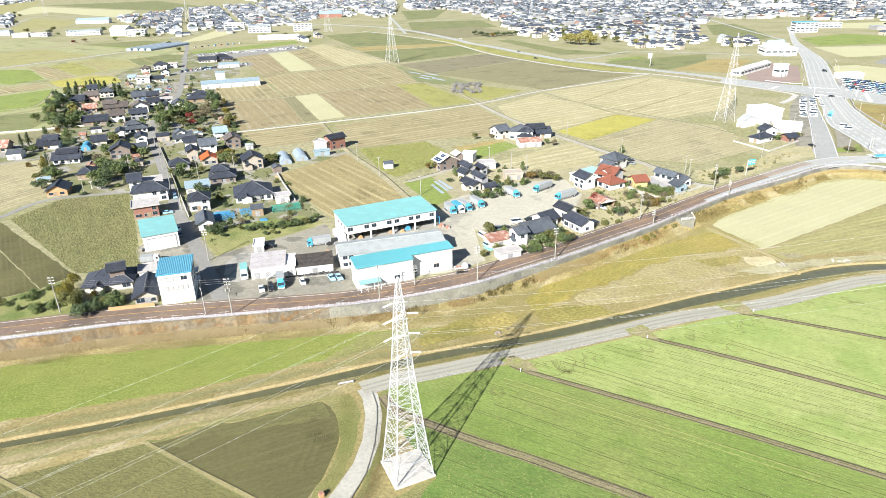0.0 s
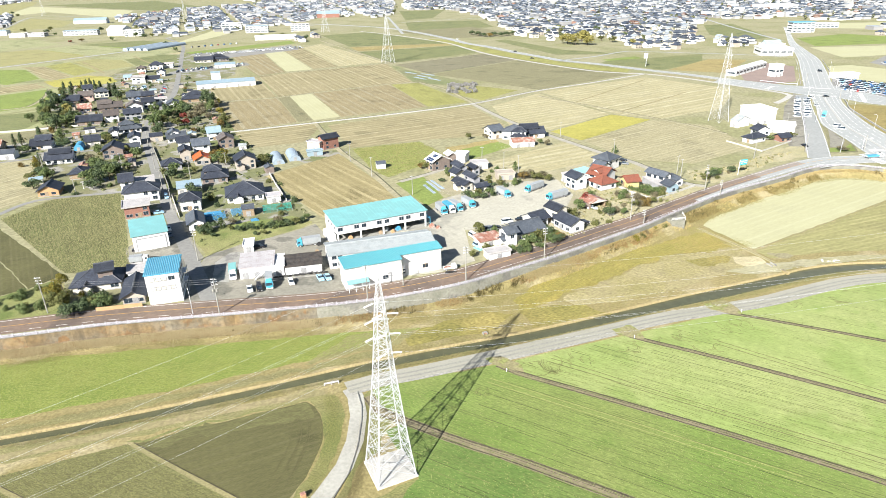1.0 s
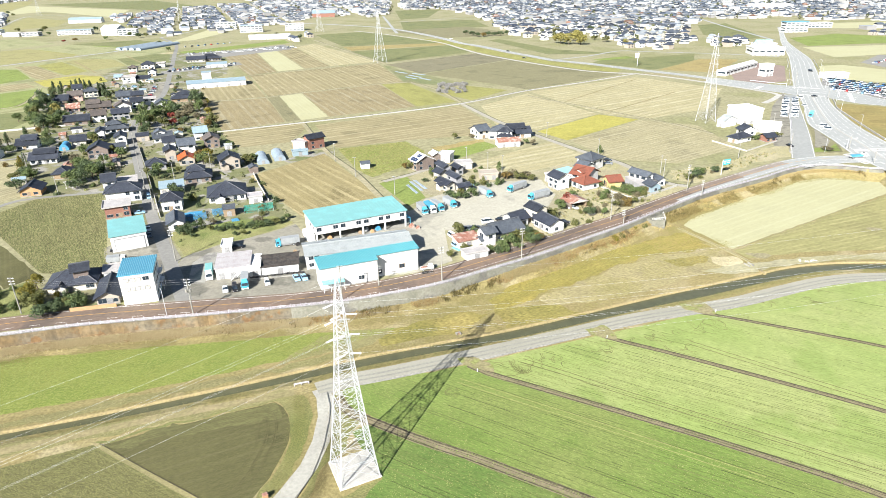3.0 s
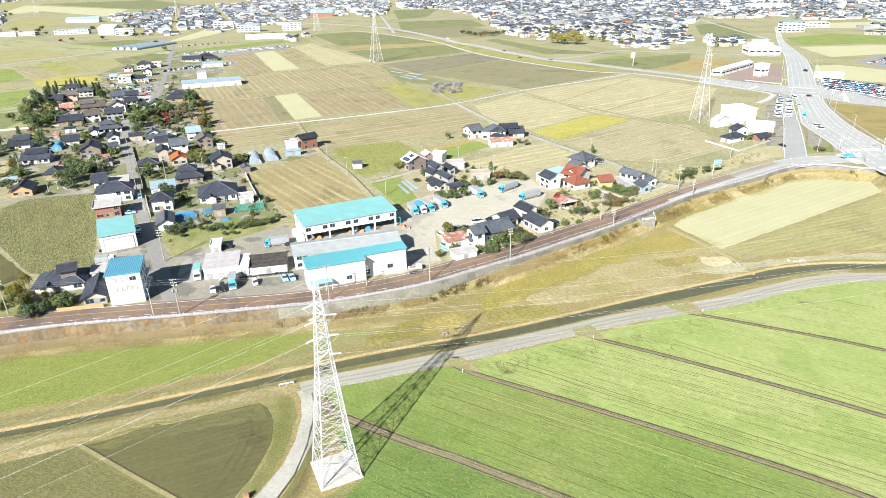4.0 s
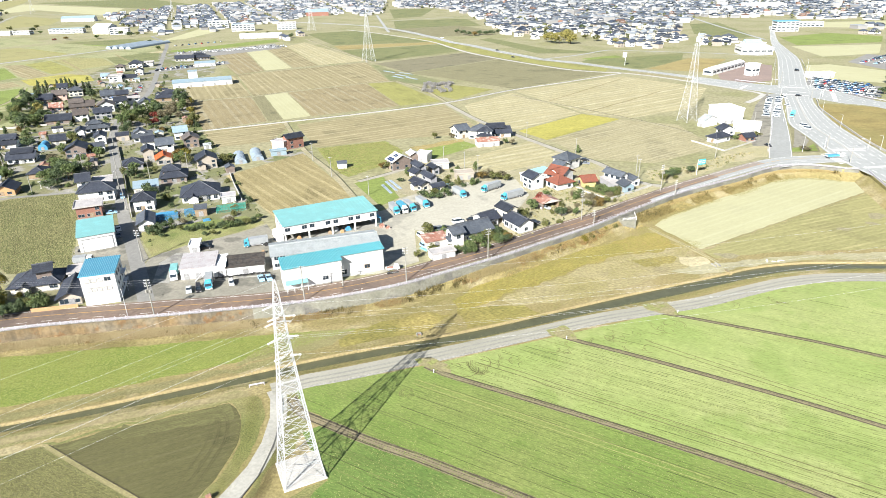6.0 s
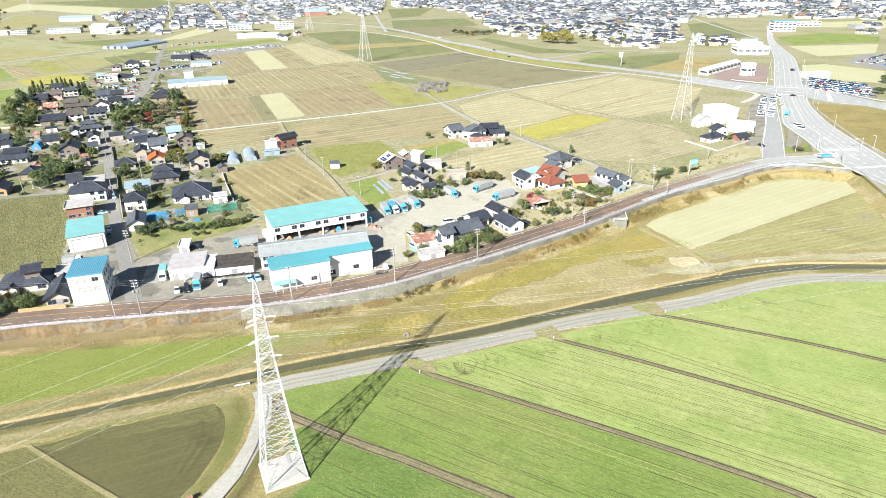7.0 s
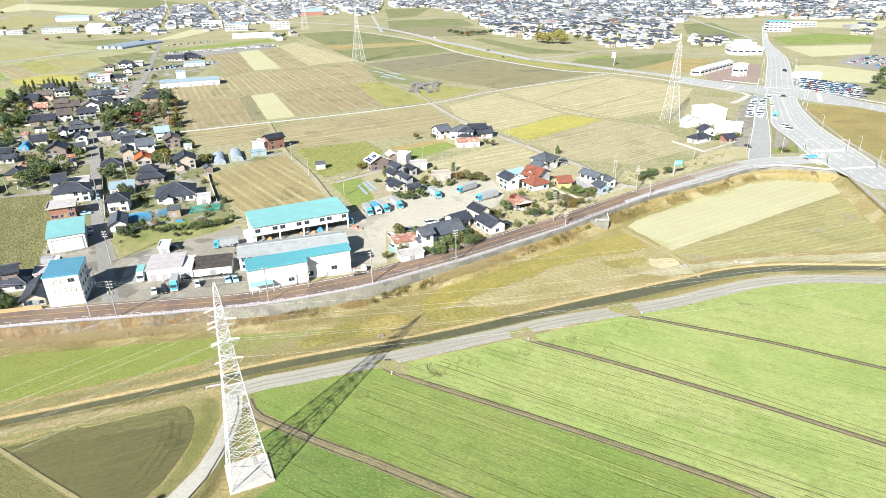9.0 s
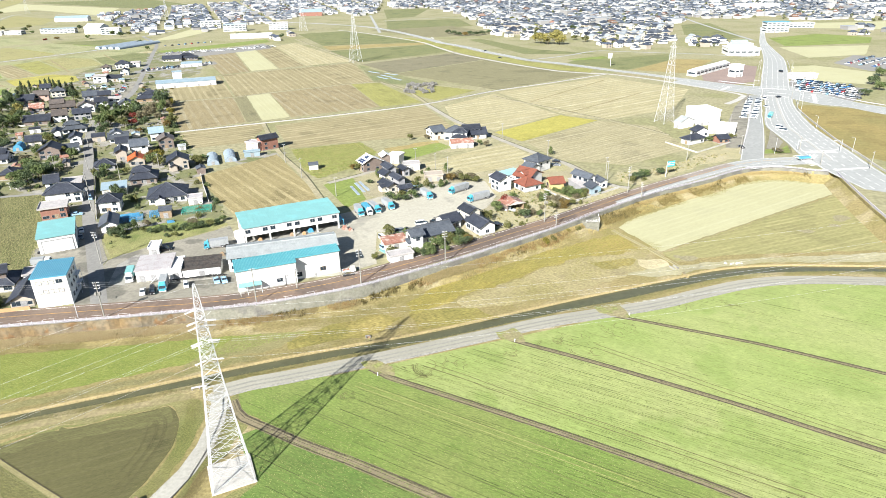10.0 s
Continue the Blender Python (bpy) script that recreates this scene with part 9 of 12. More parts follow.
tree(-148.5, 413.4, 2.0, 1.6, "olive", "bush")
tree(-194.1, 363.8, 1.4, 1.2, "dark", "bush")
tree(-275.7, 508.0, 1.9, 1.6, "dark", "bush")
tree(-61.4, 251.4, 2.2, 1.8, "orange", "bush")
tree(-252.5, 564.9, 2.9, 2.1, "dark", "bush")
tree(-286.3, 671.3, 3.2, 1.9, "olive", "bush")
tree(-208.7, 463.9, 2.6, 2.1, "dark", "bush")
tree(-286.5, 684.7, 2.5, 2.0, "olive", "bush")
tree(-308.7, 590.5, 2.8, 2.3, "green", "bush")
tree(-216.8, 431.9, 2.8, 2.2, "green", "bush")
tree(-289.4, 570.7, 3.0, 2.1, "olive", "bush")
tree(-202.6, 391.8, 1.8, 1.4, "orange", "bush")
tree(-169.7, 291.4, 1.8, 1.2, "dark", "bush")
tree(-161.5, 409.6, 2.2, 2.2, "green", "bush")
tree(-289.4, 642.7, 2.2, 2.0, "green", "bush")
tree(-157.4, 408.5, 2.5, 1.6, "dark", "bush")
tree(-168.1, 445.0, 2.0, 1.6, "orange", "bush")
tree(-267.7, 445.7, 2.0, 1.8, "orange", "bush")
tree(-212.9, 554.7, 1.6, 1.6, "dark", "bush")
tree(-204.0, 437.1, 3.4, 2.4, "green", "bush")
tree(-194.2, 310.1, 3.1, 2.4, "olive", "bush")
tree(-188.9, 339.4, 2.3, 1.8, "dark", "bush")
tree(-280.8, 564.4, 1.7, 1.7, "green", "bush")
tree(-212.4, 371.2, 2.1, 1.9, "green", "bush")
tree(-281.4, 575.6, 2.1, 1.7, "green", "bush")
tree(-197.0, 366.3, 2.4, 1.4, "dark", "bush")
tree(-277.6, 641.9, 2.7, 2.3, "green", "bush")
tree(-251.1, 419.0, 2.0, 1.5, "dark", "bush")
tree(-223.8, 457.9, 2.1, 1.5, "green", "bush")
tree(-83.0, 225.7, 2.7, 2.3, "dark", "bush")
tree(-95.9, 265.8, 2.6, 2.2, "green", "bush")
tree(-121.9, 379.0, 1.7, 1.5, "orange", "bush")
tree(-286.5, 543.2, 1.7, 1.2, "dark", "bush")
tree(-224.2, 399.4, 2.0, 1.2, "green", "bush")
tree(-297.8, 565.2, 2.3, 2.1, "orange", "bush")
tree(-263.9, 601.8, 2.5, 2.4, "dark", "bush")
tree(-239.1, 452.7, 3.7, 2.3, "orange", "bush")
tree(-167.9, 435.2, 2.4, 1.7, "green", "bush")
tree(-310.7, 575.0, 2.9, 2.2, "green", "bush")
tree(-321.7, 585.8, 2.9, 2.3, "orange", "bush")
tree(-203.3, 323.9, 2.2, 1.3, "green", "bush")
tree(-317.7, 552.3, 3.5, 2.2, "green", "bush")
tree(-279.0, 486.2, 1.7, 1.1, "orange", "bush")
tree(-57.3, 259.7, 2.9, 2.3, "dark", "bush")
tree(-211.1, 378.6, 2.9, 1.9, "dark", "bush")
tree(-131.3, 410.0, 3.1, 2.1, "dark", "bush")
tree(-311.8, 624.3, 3.0, 1.9, "olive", "bush")
tree(-251.2, 461.3, 1.4, 1.3, "orange", "bush")
tree(-247.0, 508.1, 1.6, 1.5, "dark", "bush")
tree(-95.1, 265.6, 3.5, 2.3, "olive", "bush")
tree(-220.7, 422.4, 3.1, 1.8, "dark", "bush")
tree(-203.1, 394.5, 1.8, 1.4, "green", "bush")
tree(-185.3, 461.4, 1.6, 1.4, "olive", "bush")
tree(-69.8, 285.5, 2.0, 1.6, "green", "bush")
tree(-313.1, 515.0, 2.1, 1.4, "orange", "bush")
tree(-90.9, 330.9, 2.0, 1.5, "olive", "bush")
tree(-200.4, 496.1, 3.3, 2.3, "olive", "bush")
tree(-217.0, 325.8, 3.2, 2.0, "orange", "bush")
tree(-227.1, 418.9, 3.5, 2.3, "dark", "bush")
tree(-252.8, 618.3, 1.9, 1.2, "green", "bush")
tree(-298.4, 619.9, 2.4, 1.6, "dark", "bush")
tree(-171.6, 428.4, 1.5, 1.4, "green", "bush")
tree(-177.5, 504.1, 2.4, 1.5, "orange", "bush")
tree(-200.4, 547.7, 2.3, 1.4, "dark", "bush")
tree(-227.3, 381.8, 2.1, 1.4, "green", "bush")
tree(-141.3, 406.0, 2.6, 2.1, "orange", "bush")
tree(-256.3, 587.5, 2.6, 2.1, "green", "bush")
tree(-253.8, 578.5, 2.1, 1.5, "dark", "bush")
tree(-209.4, 475.3, 2.8, 1.8, "dark", "bush")
tree(-151.5, 288.2, 2.1, 2.1, "green", "bush")
tree(-187.3, 389.8, 1.7, 1.6, "green", "bush")
tree(-235.3, 500.5, 2.5, 1.7, "orange", "bush")
tree(-125.8, 390.5, 3.1, 2.0, "green", "bush")
tree(-186.2, 534.7, 2.3, 1.5, "green", "bush")
tree(-262.6, 458.1, 3.5, 2.3, "dark", "bush")
tree(-224.7, 608.6, 1.5, 1.3, "orange", "bush")
tree(-257.8, 528.7, 3.4, 2.3, "olive", "bush")
tree(-237.9, 625.0, 2.0, 1.6, "dark", "bush")
tree(-269.3, 519.4, 2.5, 1.9, "green", "bush")
tree(-138.6, 385.4, 1.6, 1.2, "green", "bush")
tree(-59.0, 243.5, 2.4, 1.7, "olive", "bush")
tree(-100.1, 279.1, 2.3, 1.4, "dark", "bush")
tree(-267.1, 555.1, 2.0, 1.3, "olive", "bush")
tree(-203.3, 510.4, 1.8, 1.3, "dark", "bush")
tree(-279.1, 502.4, 2.9, 2.1, "dark", "bush")
tree(-167.2, 449.7, 3.7, 2.3, "green", "bush")
tree(-287.4, 555.5, 2.2, 2.1, "dark", "bush")
tree(-162.1, 431.5, 2.8, 2.3, "olive", "bush")
tree(-165.8, 402.6, 1.7, 1.3, "dark", "bush")
tree(-175.2, 397.8, 1.9, 1.6, "olive", "bush")
tree(-234.1, 489.7, 2.9, 2.4, "orange", "bush")
tree(-191.5, 548.9, 2.5, 1.7, "green", "bush")
tree(-214.9, 559.8, 3.4, 2.3, "orange", "bush")
tree(-187.9, 457.6, 2.2, 2.0, "orange", "bush")
tree(-142.3, 402.8, 3.0, 2.1, "green", "bush")
tree(-272.7, 465.0, 2.1, 1.9, "green", "bush")
tree(-243.5, 641.0, 2.2, 1.7, "green", "bush")
tree(-246.5, 407.2, 3.5, 2.3, "orange", "bush")
tree(-299.8, 598.6, 2.2, 1.5, "green", "bush")
tree(-315.4, 594.0, 2.4, 2.1, "dark", "bush")
tree(-262.8, 566.2, 3.3, 2.2, "green", "bush")
tree(-313.0, 567.9, 3.2, 2.0, "olive", "bush")
tree(-306.4, 536.5, 3.2, 1.9, "dark", "bush")
tree(-183.6, 346.6, 1.6, 1.2, "green", "bush")
tree(-142.3, 423.9, 2.8, 1.8, "green", "bush")
tree(-283.4, 463.1, 1.7, 1.5, "dark", "bush")
tree(-166.4, 429.0, 3.1, 1.9, "green", "bush")
tree(-249.9, 500.1, 3.1, 1.9, "dark", "bush")
tree(-249.4, 510.9, 2.2, 1.5, "olive", "bush")
tree(-272.3, 512.4, 1.5, 1.3, "green", "bush")
tree(-89.7, 256.0, 2.6, 1.7, "dark", "bush")
tree(-192.6, 545.0, 3.0, 1.9, "green", "bush")
tree(-262.4, 504.2, 2.6, 2.4, "green", "bush")
tree(-205.8, 341.7, 1.8, 1.7, "green", "bush")
tree(-312.7, 587.4, 2.6, 1.9, "dark", "bush")
tree(-295.5, 479.9, 3.3, 2.3, "dark", "bush")
tree(-253.3, 517.9, 1.6, 1.5, "olive", "bush")
tree(-314.7, 586.2, 2.2, 1.6, "dark", "bush")
tree(-250.4, 411.1, 1.8, 1.7, "dark", "bush")
tree(-213.7, 554.7, 3.1, 2.3, "dark", "bush")
tree(-167.8, 488.3, 3.0, 2.2, "green", "bush")
tree(-238.1, 631.4, 2.8, 2.1, "dark", "bush")
tree(-162.5, 276.8, 2.2, 1.9, "dark", "bush")
tree(-177.5, 328.0, 3.3, 1.9, "dark", "bush")
tree(-223.5, 587.7, 3.2, 2.0, "green", "bush")
tree(-279.8, 450.5, 1.5, 1.3, "dark", "bush")
tree(-179.9, 487.4, 1.7, 1.6, "green", "bush")
tree(-254.0, 480.5, 2.4, 1.7, "dark", "bush")
tree(-308.9, 569.3, 2.5, 2.3, "green", "bush")
tree(-175.3, 476.8, 2.5, 1.6, "dark", "bush")
tree(-278.5, 478.2, 3.4, 2.1, "green", "bush")
tree(-110.7, 287.0, 2.5, 1.5, "green", "bush")
tree(-196.0, 485.0, 2.4, 2.2, "green", "bush")
tree(-280.3, 676.1, 2.5, 1.7, "dark", "bush")
tree(-204.9, 529.5, 1.7, 1.2, "green", "bush")
tree(-179.5, 327.2, 2.1, 1.7, "green", "bush")
tree(-247.6, 387.3, 1.7, 1.7, "green", "bush")
tree(-197.3, 540.9, 3.4, 2.1, "dark", "bush")
tree(-197.9, 424.0, 2.1, 1.8, "dark", "bush")
tree(-192.0, 562.7, 2.0, 1.6, "orange", "bush")
tree(-209.1, 533.2, 1.6, 1.1, "green", "bush")
tree(-161.6, 418.2, 1.4, 1.3, "green", "bush")
tree(29.1, 278.4, 3.0, 2.2, "olive", "bush")
tree(28.5, 279.3, 2.0, 1.6, "dark", "bush")
tree(26.0, 279.1, 1.9, 1.8, "olive", "bush")
tree(31.3, 290.7, 1.4, 1.2, "olive", "bush")
tree(31.7, 277.8, 2.1, 2.0, "dark", "bush")
tree(16.8, 303.6, 1.3, 1.1, "dark", "bush")
tree(38.6, 294.6, 2.9, 1.8, "olive", "bush")
tree(13.7, 305.2, 1.8, 1.7, "dark", "bush")
tree(29.6, 276.4, 1.3, 1.3, "olive", "bush")
tree(35.2, 278.8, 3.6, 2.3, "olive", "bush")
tree(11.4, 293.7, 1.3, 1.3, "olive", "bush")
tree(44.2, 279.9, 2.3, 1.5, "dark", "bush")
tree(32.6, 298.5, 1.9, 1.2, "green", "bush")
tree(25.5, 261.7, 2.3, 1.8, "olive", "bush")
tree(30.3, 281.9, 1.8, 1.3, "green", "bush")
tree(24.0, 288.0, 2.2, 1.7, "dark", "bush")
tree(30.8, 262.9, 2.1, 2.0, "dark", "bush")
tree(35.4, 300.6, 2.6, 1.7, "green", "bush")
tree(42.0, 277.4, 2.7, 1.7, "green", "bush")
tree(37.7, 276.0, 2.7, 1.8, "dark", "bush")
tree(11.0, 298.7, 3.0, 1.8, "green", "bush")
tree(30.1, 286.2, 2.2, 1.6, "olive", "bush")
tree(85.2, 255.7, 3.8, 2.3, "green", "bush")
tree(96.3, 252.6, 2.3, 1.4, "bare", "bush")
tree(78.2, 252.8, 1.2, 1.1, "olive", "bush")
tree(103.6, 257.4, 3.0, 1.8, "olive", "bush")
tree(74.0, 238.5, 2.7, 2.2, "bare", "bush")
tree(88.4, 256.0, 2.2, 1.9, "bare", "bush")
tree(94.4, 255.4, 2.3, 2.0, "bare", "bush")
tree(67.1, 226.2, 2.9, 2.0, "olive", "bush")
tree(77.4, 246.7, 2.3, 1.8, "olive", "bush")
tree(84.9, 259.7, 2.3, 2.0, "bare", "bush")
tree(72.0, 238.5, 1.8, 1.5, "olive", "bush")
tree(90.6, 245.3, 3.6, 2.1, "bare", "bush")
tree(100.7, 258.0, 2.5, 2.2, "bare", "bush")
tree(78.6, 240.8, 2.2, 1.8, "bare", "bush")
tree(92.5, 270.0, 1.6, 1.5, 'green', 'bush')
tree(93.2, 268.7, 1.6, 1.5, 'green', 'bush')
tree(94.0, 267.5, 1.6, 1.5, 'green', 'bush')
tree(94.8, 266.2, 1.6, 1.5, 'green', 'bush')
tree(95.6, 265.0, 1.6, 1.5, 'green', 'bush')
tree(96.3, 263.8, 1.6, 1.5, 'green', 'bush')
tree(97.1, 262.6, 1.6, 1.5, 'green', 'bush')
tree(97.8, 261.4, 1.6, 1.5, 'green', 'bush')
tree(98.6, 260.2, 1.6, 1.5, 'green', 'bush')
tree(50.0, 217.9, 2.3, 2.2, "olive", "bush")
tree(43.2, 210.8, 2.0, 1.9, "dark", "bush")
tree(38.0, 203.8, 2.7, 1.7, "green", "bush")
tree(27.6, 221.6, 2.6, 1.7, "green", "bush")
tree(34.8, 201.0, 3.0, 1.9, "dark", "bush")
tree(46.3, 211.7, 3.3, 2.2, "olive", "bush")
tree(43.8, 211.5, 2.5, 1.7, "olive", "bush")
tree(25.4, 216.9, 3.2, 1.9, "dark", "bush")
tree(48.9, 213.7, 2.4, 1.9, "green", "bush")
tree(45.4, 220.4, 1.9, 1.3, "green", "bush")
tree(31.6, 204.5, 1.8, 1.1, "olive", "bush")
tree(35.6, 202.4, 3.0, 2.2, "green", "bush")
tree(40.3, 210.2, 2.7, 1.7, "olive", "bush")
tree(29.4, 205.2, 1.9, 1.3, "olive", "bush")
tree(24.8, 202.7, 2.3, 1.8, "olive", "bush")
tree(46.5, 218.9, 1.8, 1.5, "olive", "bush")
tree(-106.3, 174.9, 2.0, 1.5, "yellow", "bush")
tree(-104.5, 171.9, 1.5, 1.4, "green", "bush")
tree(-97.8, 171.7, 3.5, 2.1, "dark", "bush")
tree(-95.7, 170.8, 2.4, 1.8, "green", "bush")
tree(-108.9, 169.4, 1.9, 1.7, "yellow", "bush")
tree(-111.8, 172.6, 1.8, 1.3, "yellow", "bush")
tree(-102.6, 169.7, 2.2, 1.9, "dark", "bush")
tree(-114.9, 175.1, 1.7, 1.3, "yellow", "bush")
tree(-98.9, 175.4, 1.2, 1.2, "dark", "bush")
tree(-96.2, 167.1, 2.8, 1.7, "dark", "bush")
tree(-103.0, 174.4, 2.3, 1.7, "dark", "bush")
tree(-110.7, 173.0, 2.8, 2.0, "yellow", "bush")
tree(-126.3, 177.0, 2.1, 2.1, "green", "bush")
tree(-119.8, 179.1, 2.0, 1.3, "green", "bush")
tree(-123.3, 180.1, 2.1, 1.3, "green", "bush")
tree(-125.5, 173.3, 2.0, 1.5, "green", "bush")
tree(-130.4, 169.8, 1.5, 1.4, "green", "bush")
tree(-123.2, 180.0, 1.5, 1.2, "olive", "bush")
tree(-115.2, 167.2, 2.7, 2.3, "green", "bush")
tree(-119.7, 180.2, 1.7, 1.2, "olive", "bush")
tree(-125.3, 167.1, 1.9, 1.2, "green", "bush")
tree(-132.9, 170.4, 3.0, 1.8, "olive", "bush")
tree(-128.4, 174.5, 1.5, 1.3, "green", "bush")
tree(-125.5, 174.5, 2.3, 1.9, "green", "bush")
tree(-120.4, 168.7, 1.7, 1.7, "olive", "bush")
tree(-121.1, 167.4, 2.1, 1.8, "green", "bush")
tree(-119.0, 165.4, 2.7, 2.3, "green", "bush")
tree(-117.0, 171.4, 1.5, 1.4, "green", "bush")
tree(-288.8, 492.9, 2.2, 1.7, "green", "bush")
tree(-290.0, 491.8, 1.3, 1.1, "dark", "bush")
tree(-255.7, 433.0, 2.2, 2.1, "olive", "bush")
tree(-292.5, 478.0, 1.4, 1.3, "dark", "bush")
tree(-261.7, 455.5, 2.0, 1.7, "dark", "bush")
tree(-244.7, 420.8, 1.9, 1.3, "olive", "bush")
tree(-289.2, 477.3, 3.6, 2.3, "olive", "bush")
tree(-274.5, 448.8, 2.6, 2.2, "dark", "bush")
tree(-283.8, 468.0, 1.5, 1.2, "olive", "bush")
tree(-259.4, 453.7, 3.4, 2.0, "olive", "bush")
tree(-243.3, 422.0, 2.3, 1.6, "green", "bush")
tree(-264.7, 437.5, 2.3, 2.1, "green", "bush")
tree(-234.8, 403.7, 2.4, 1.8, "green", "bush")
tree(-251.0, 415.8, 2.2, 1.8, "olive", "bush")
tree(-248.6, 420.6, 2.4, 1.6, "green", "bush")
tree(-286.6, 484.1, 3.5, 2.1, "dark", "bush")
tree(-323.9, 558.1, 3.2, 2.4, "olive", "bush")
tree(-251.4, 425.0, 1.9, 1.8, "green", "bush")
tree(-248.9, 431.2, 2.3, 2.2, "green", "bush")
tree(-242.5, 409.4, 2.7, 2.0, "green", "bush")
tree(-240.0, 418.8, 2.0, 1.5, "olive", "bush")
tree(-324.5, 546.2, 2.1, 1.6, "green", "bush")
tree(-319.7, 535.2, 2.4, 1.8, "olive", "bush")
tree(-307.8, 511.7, 1.9, 1.7, "olive", "bush")
tree(-271.6, 466.7, 2.5, 1.7, "green", "bush")
tree(-256.2, 438.3, 3.3, 2.4, "olive", "bush")
tree(-153.9, 407.8, 1.6, 1.2, "bare", "bush")
tree(-182.2, 425.4, 1.6, 1.6, "bare", "bush")
tree(-180.4, 470.0, 3.0, 2.0, "dark", "bush")
tree(-146.7, 401.9, 2.0, 1.4, "dark", "bush")
tree(-174.0, 466.5, 2.0, 1.5, "dark", "bush")
tree(-168.9, 451.0, 1.6, 1.6, "dark", "bush")
tree(-159.7, 423.2, 2.8, 1.9, "dark", "bush")
tree(-143.4, 402.3, 3.0, 2.3, "green", "bush")
tree(-190.9, 447.0, 3.1, 2.2, "green", "bush")
tree(-152.7, 437.5, 1.7, 1.6, "olive", "bush")
tree(-189.6, 489.2, 2.3, 1.5, "dark", "bush")
tree(-139.4, 418.3, 3.8, 2.3, "dark", "bush")
tree(-182.9, 485.0, 2.1, 1.7, "dark", "bush")
tree(-145.0, 439.1, 1.6, 1.1, "olive", "bush")
tree(-164.7, 481.2, 2.4, 2.4, "dark", "bush")
tree(-179.1, 416.5, 2.7, 2.2, "olive", "bush")
tree(-199.2, 487.1, 2.0, 1.6, "olive", "bush")
tree(-180.9, 434.3, 2.4, 1.6, "dark", "bush")
tree(-181.1, 420.8, 1.2, 1.1, "green", "bush")
tree(-148.5, 401.5, 2.7, 1.8, "dark", "bush")
tree(-179.1, 413.1, 1.4, 1.3, "dark", "bush")
tree(-172.4, 454.1, 1.5, 1.3, "olive", "bush")
tree(-190.4, 444.1, 1.7, 1.4, "olive", "bush")
tree(-174.6, 481.5, 2.2, 2.0, "green", "bush")
tree(-157.3, 448.3, 2.1, 1.6, "dark", "bush")
tree(-179.7, 438.9, 2.1, 1.3, "olive", "bush")
tree(-169.9, 423.3, 1.4, 1.4, "olive", "bush")
tree(-152.4, 436.7, 1.8, 1.3, "dark", "bush")
tree(-136.9, 413.9, 2.2, 1.7, "dark", "bush")
tree(-180.7, 451.8, 2.6, 2.4, "dark", "bush")
tree(-166.8, 412.0, 1.5, 1.5, "olive", "bush")
tree(-182.6, 433.6, 2.3, 1.9, "olive", "bush")
tree(-133.3, 411.5, 3.9, 2.4, "dark", "bush")
tree(-172.0, 464.6, 3.2, 2.3, "olive", "bush")
tree(-163.9, 323.8, 2.2, 1.4, "dark", "bush")
tree(-159.4, 292.8, 1.2, 1.2, "olive", "bush")
tree(-161.0, 318.0, 1.8, 1.3, "dark", "bush")
tree(-156.4, 307.7, 2.0, 1.5, "green", "bush")
tree(-166.6, 291.9, 1.8, 1.1, "dark", "bush")
tree(-151.3, 296.0, 2.3, 1.7, "olive", "bush")
tree(-158.9, 295.5, 2.1, 1.7, "dark", "bush")
tree(-164.3, 310.5, 3.3, 2.4, "dark", "bush")
tree(-163.7, 311.9, 2.4, 1.6, "olive", "bush")
tree(-153.5, 299.4, 2.1, 1.6, "green", "bush")
tree(-149.7, 291.4, 1.6, 1.1, "dark", "bush")
tree(-169.6, 309.5, 3.3, 2.0, "dark", "bush")
tree(-164.7, 293.1, 2.3, 1.4, "olive", "bush")
tree(-160.8, 316.3, 2.6, 1.7, "green", "bush")
tree(-161.1, 314.7, 2.5, 1.7, "dark", "bush")
tree(-159.9, 309.9, 1.7, 1.4, "olive", "bush")
# vehicles
truck(-41.8, 212.2, -161.1, 8.7, "turquoise", "grey", h=3.3)
truck(7.4, 244, -68.3, 8.2, "turquoise", "grey", h=3.3, group="trucks parked in a row")
truck(10.6, 245.2, -65.7, 8.2, "white", "blue", h=3.3, group="trucks parked in a row")
truck(13.6, 247.1, -60.1, 8.2, "turquoise", "grey", h=3.3, group="trucks parked in a row")
truck(19, 251, -59.9, 8.2, "turquoise", "grey", h=3.3, group="trucks parked in a row")
truck(35.2, 263.1, -61.4, 8.4, "turquoise", "grey", h=3.3)
truck(49.8, 270, -137.8, 11, "turquoise", "grey", h=3.3)
truck(58, 258.2, -147.1, 11, "turquoise", "grey", h=3.3)
truck(-62.4, 187.4, -73, 7.5, "white", "teal", h=3.3)
truck(-48.6, 180.4, -75, 7.6, "turquoise", "grey", h=3.3)
truck(-98.8, 199.7, 16.2, 6.2, "white", "grey", h=2.9)
truck(258.7, 405.9, -124.5, 9, "turquoise", "teal", h=3.3, label="turquoise cargo truck driving on the highway")
truck(229.4, 309.4, 10.1, 9, "white", "blue", h=1.7, label="blue grey flatbed truck crossing the junction")
car(-54, 176.8, -70, "silver", "sedan")
car(-51.1, 177.4, -70, "black", "van")
car(-41.7, 180.9, -68, "white", "kei")
car(-32.8, 183.8, -65, "pale_blue", "sedan")
car(-30.4, 184.1, -65, "pale_blue", "sedan")
car(-60.1, 210, 25, "black", "van")
car(-97.8, 223.8, -60, "grey", "sedan")
car(-100.8, 230.3, -60, "white", "sedan")
car(-117.3, 270, -62, "pale_blue", "van")
car(-112.5, 249.4, 20, "pale_blue", "sedan")
car(-103.9, 210.2, 20, "black", "sedan")
car(19.2, 216.4, -60, "white", "van")
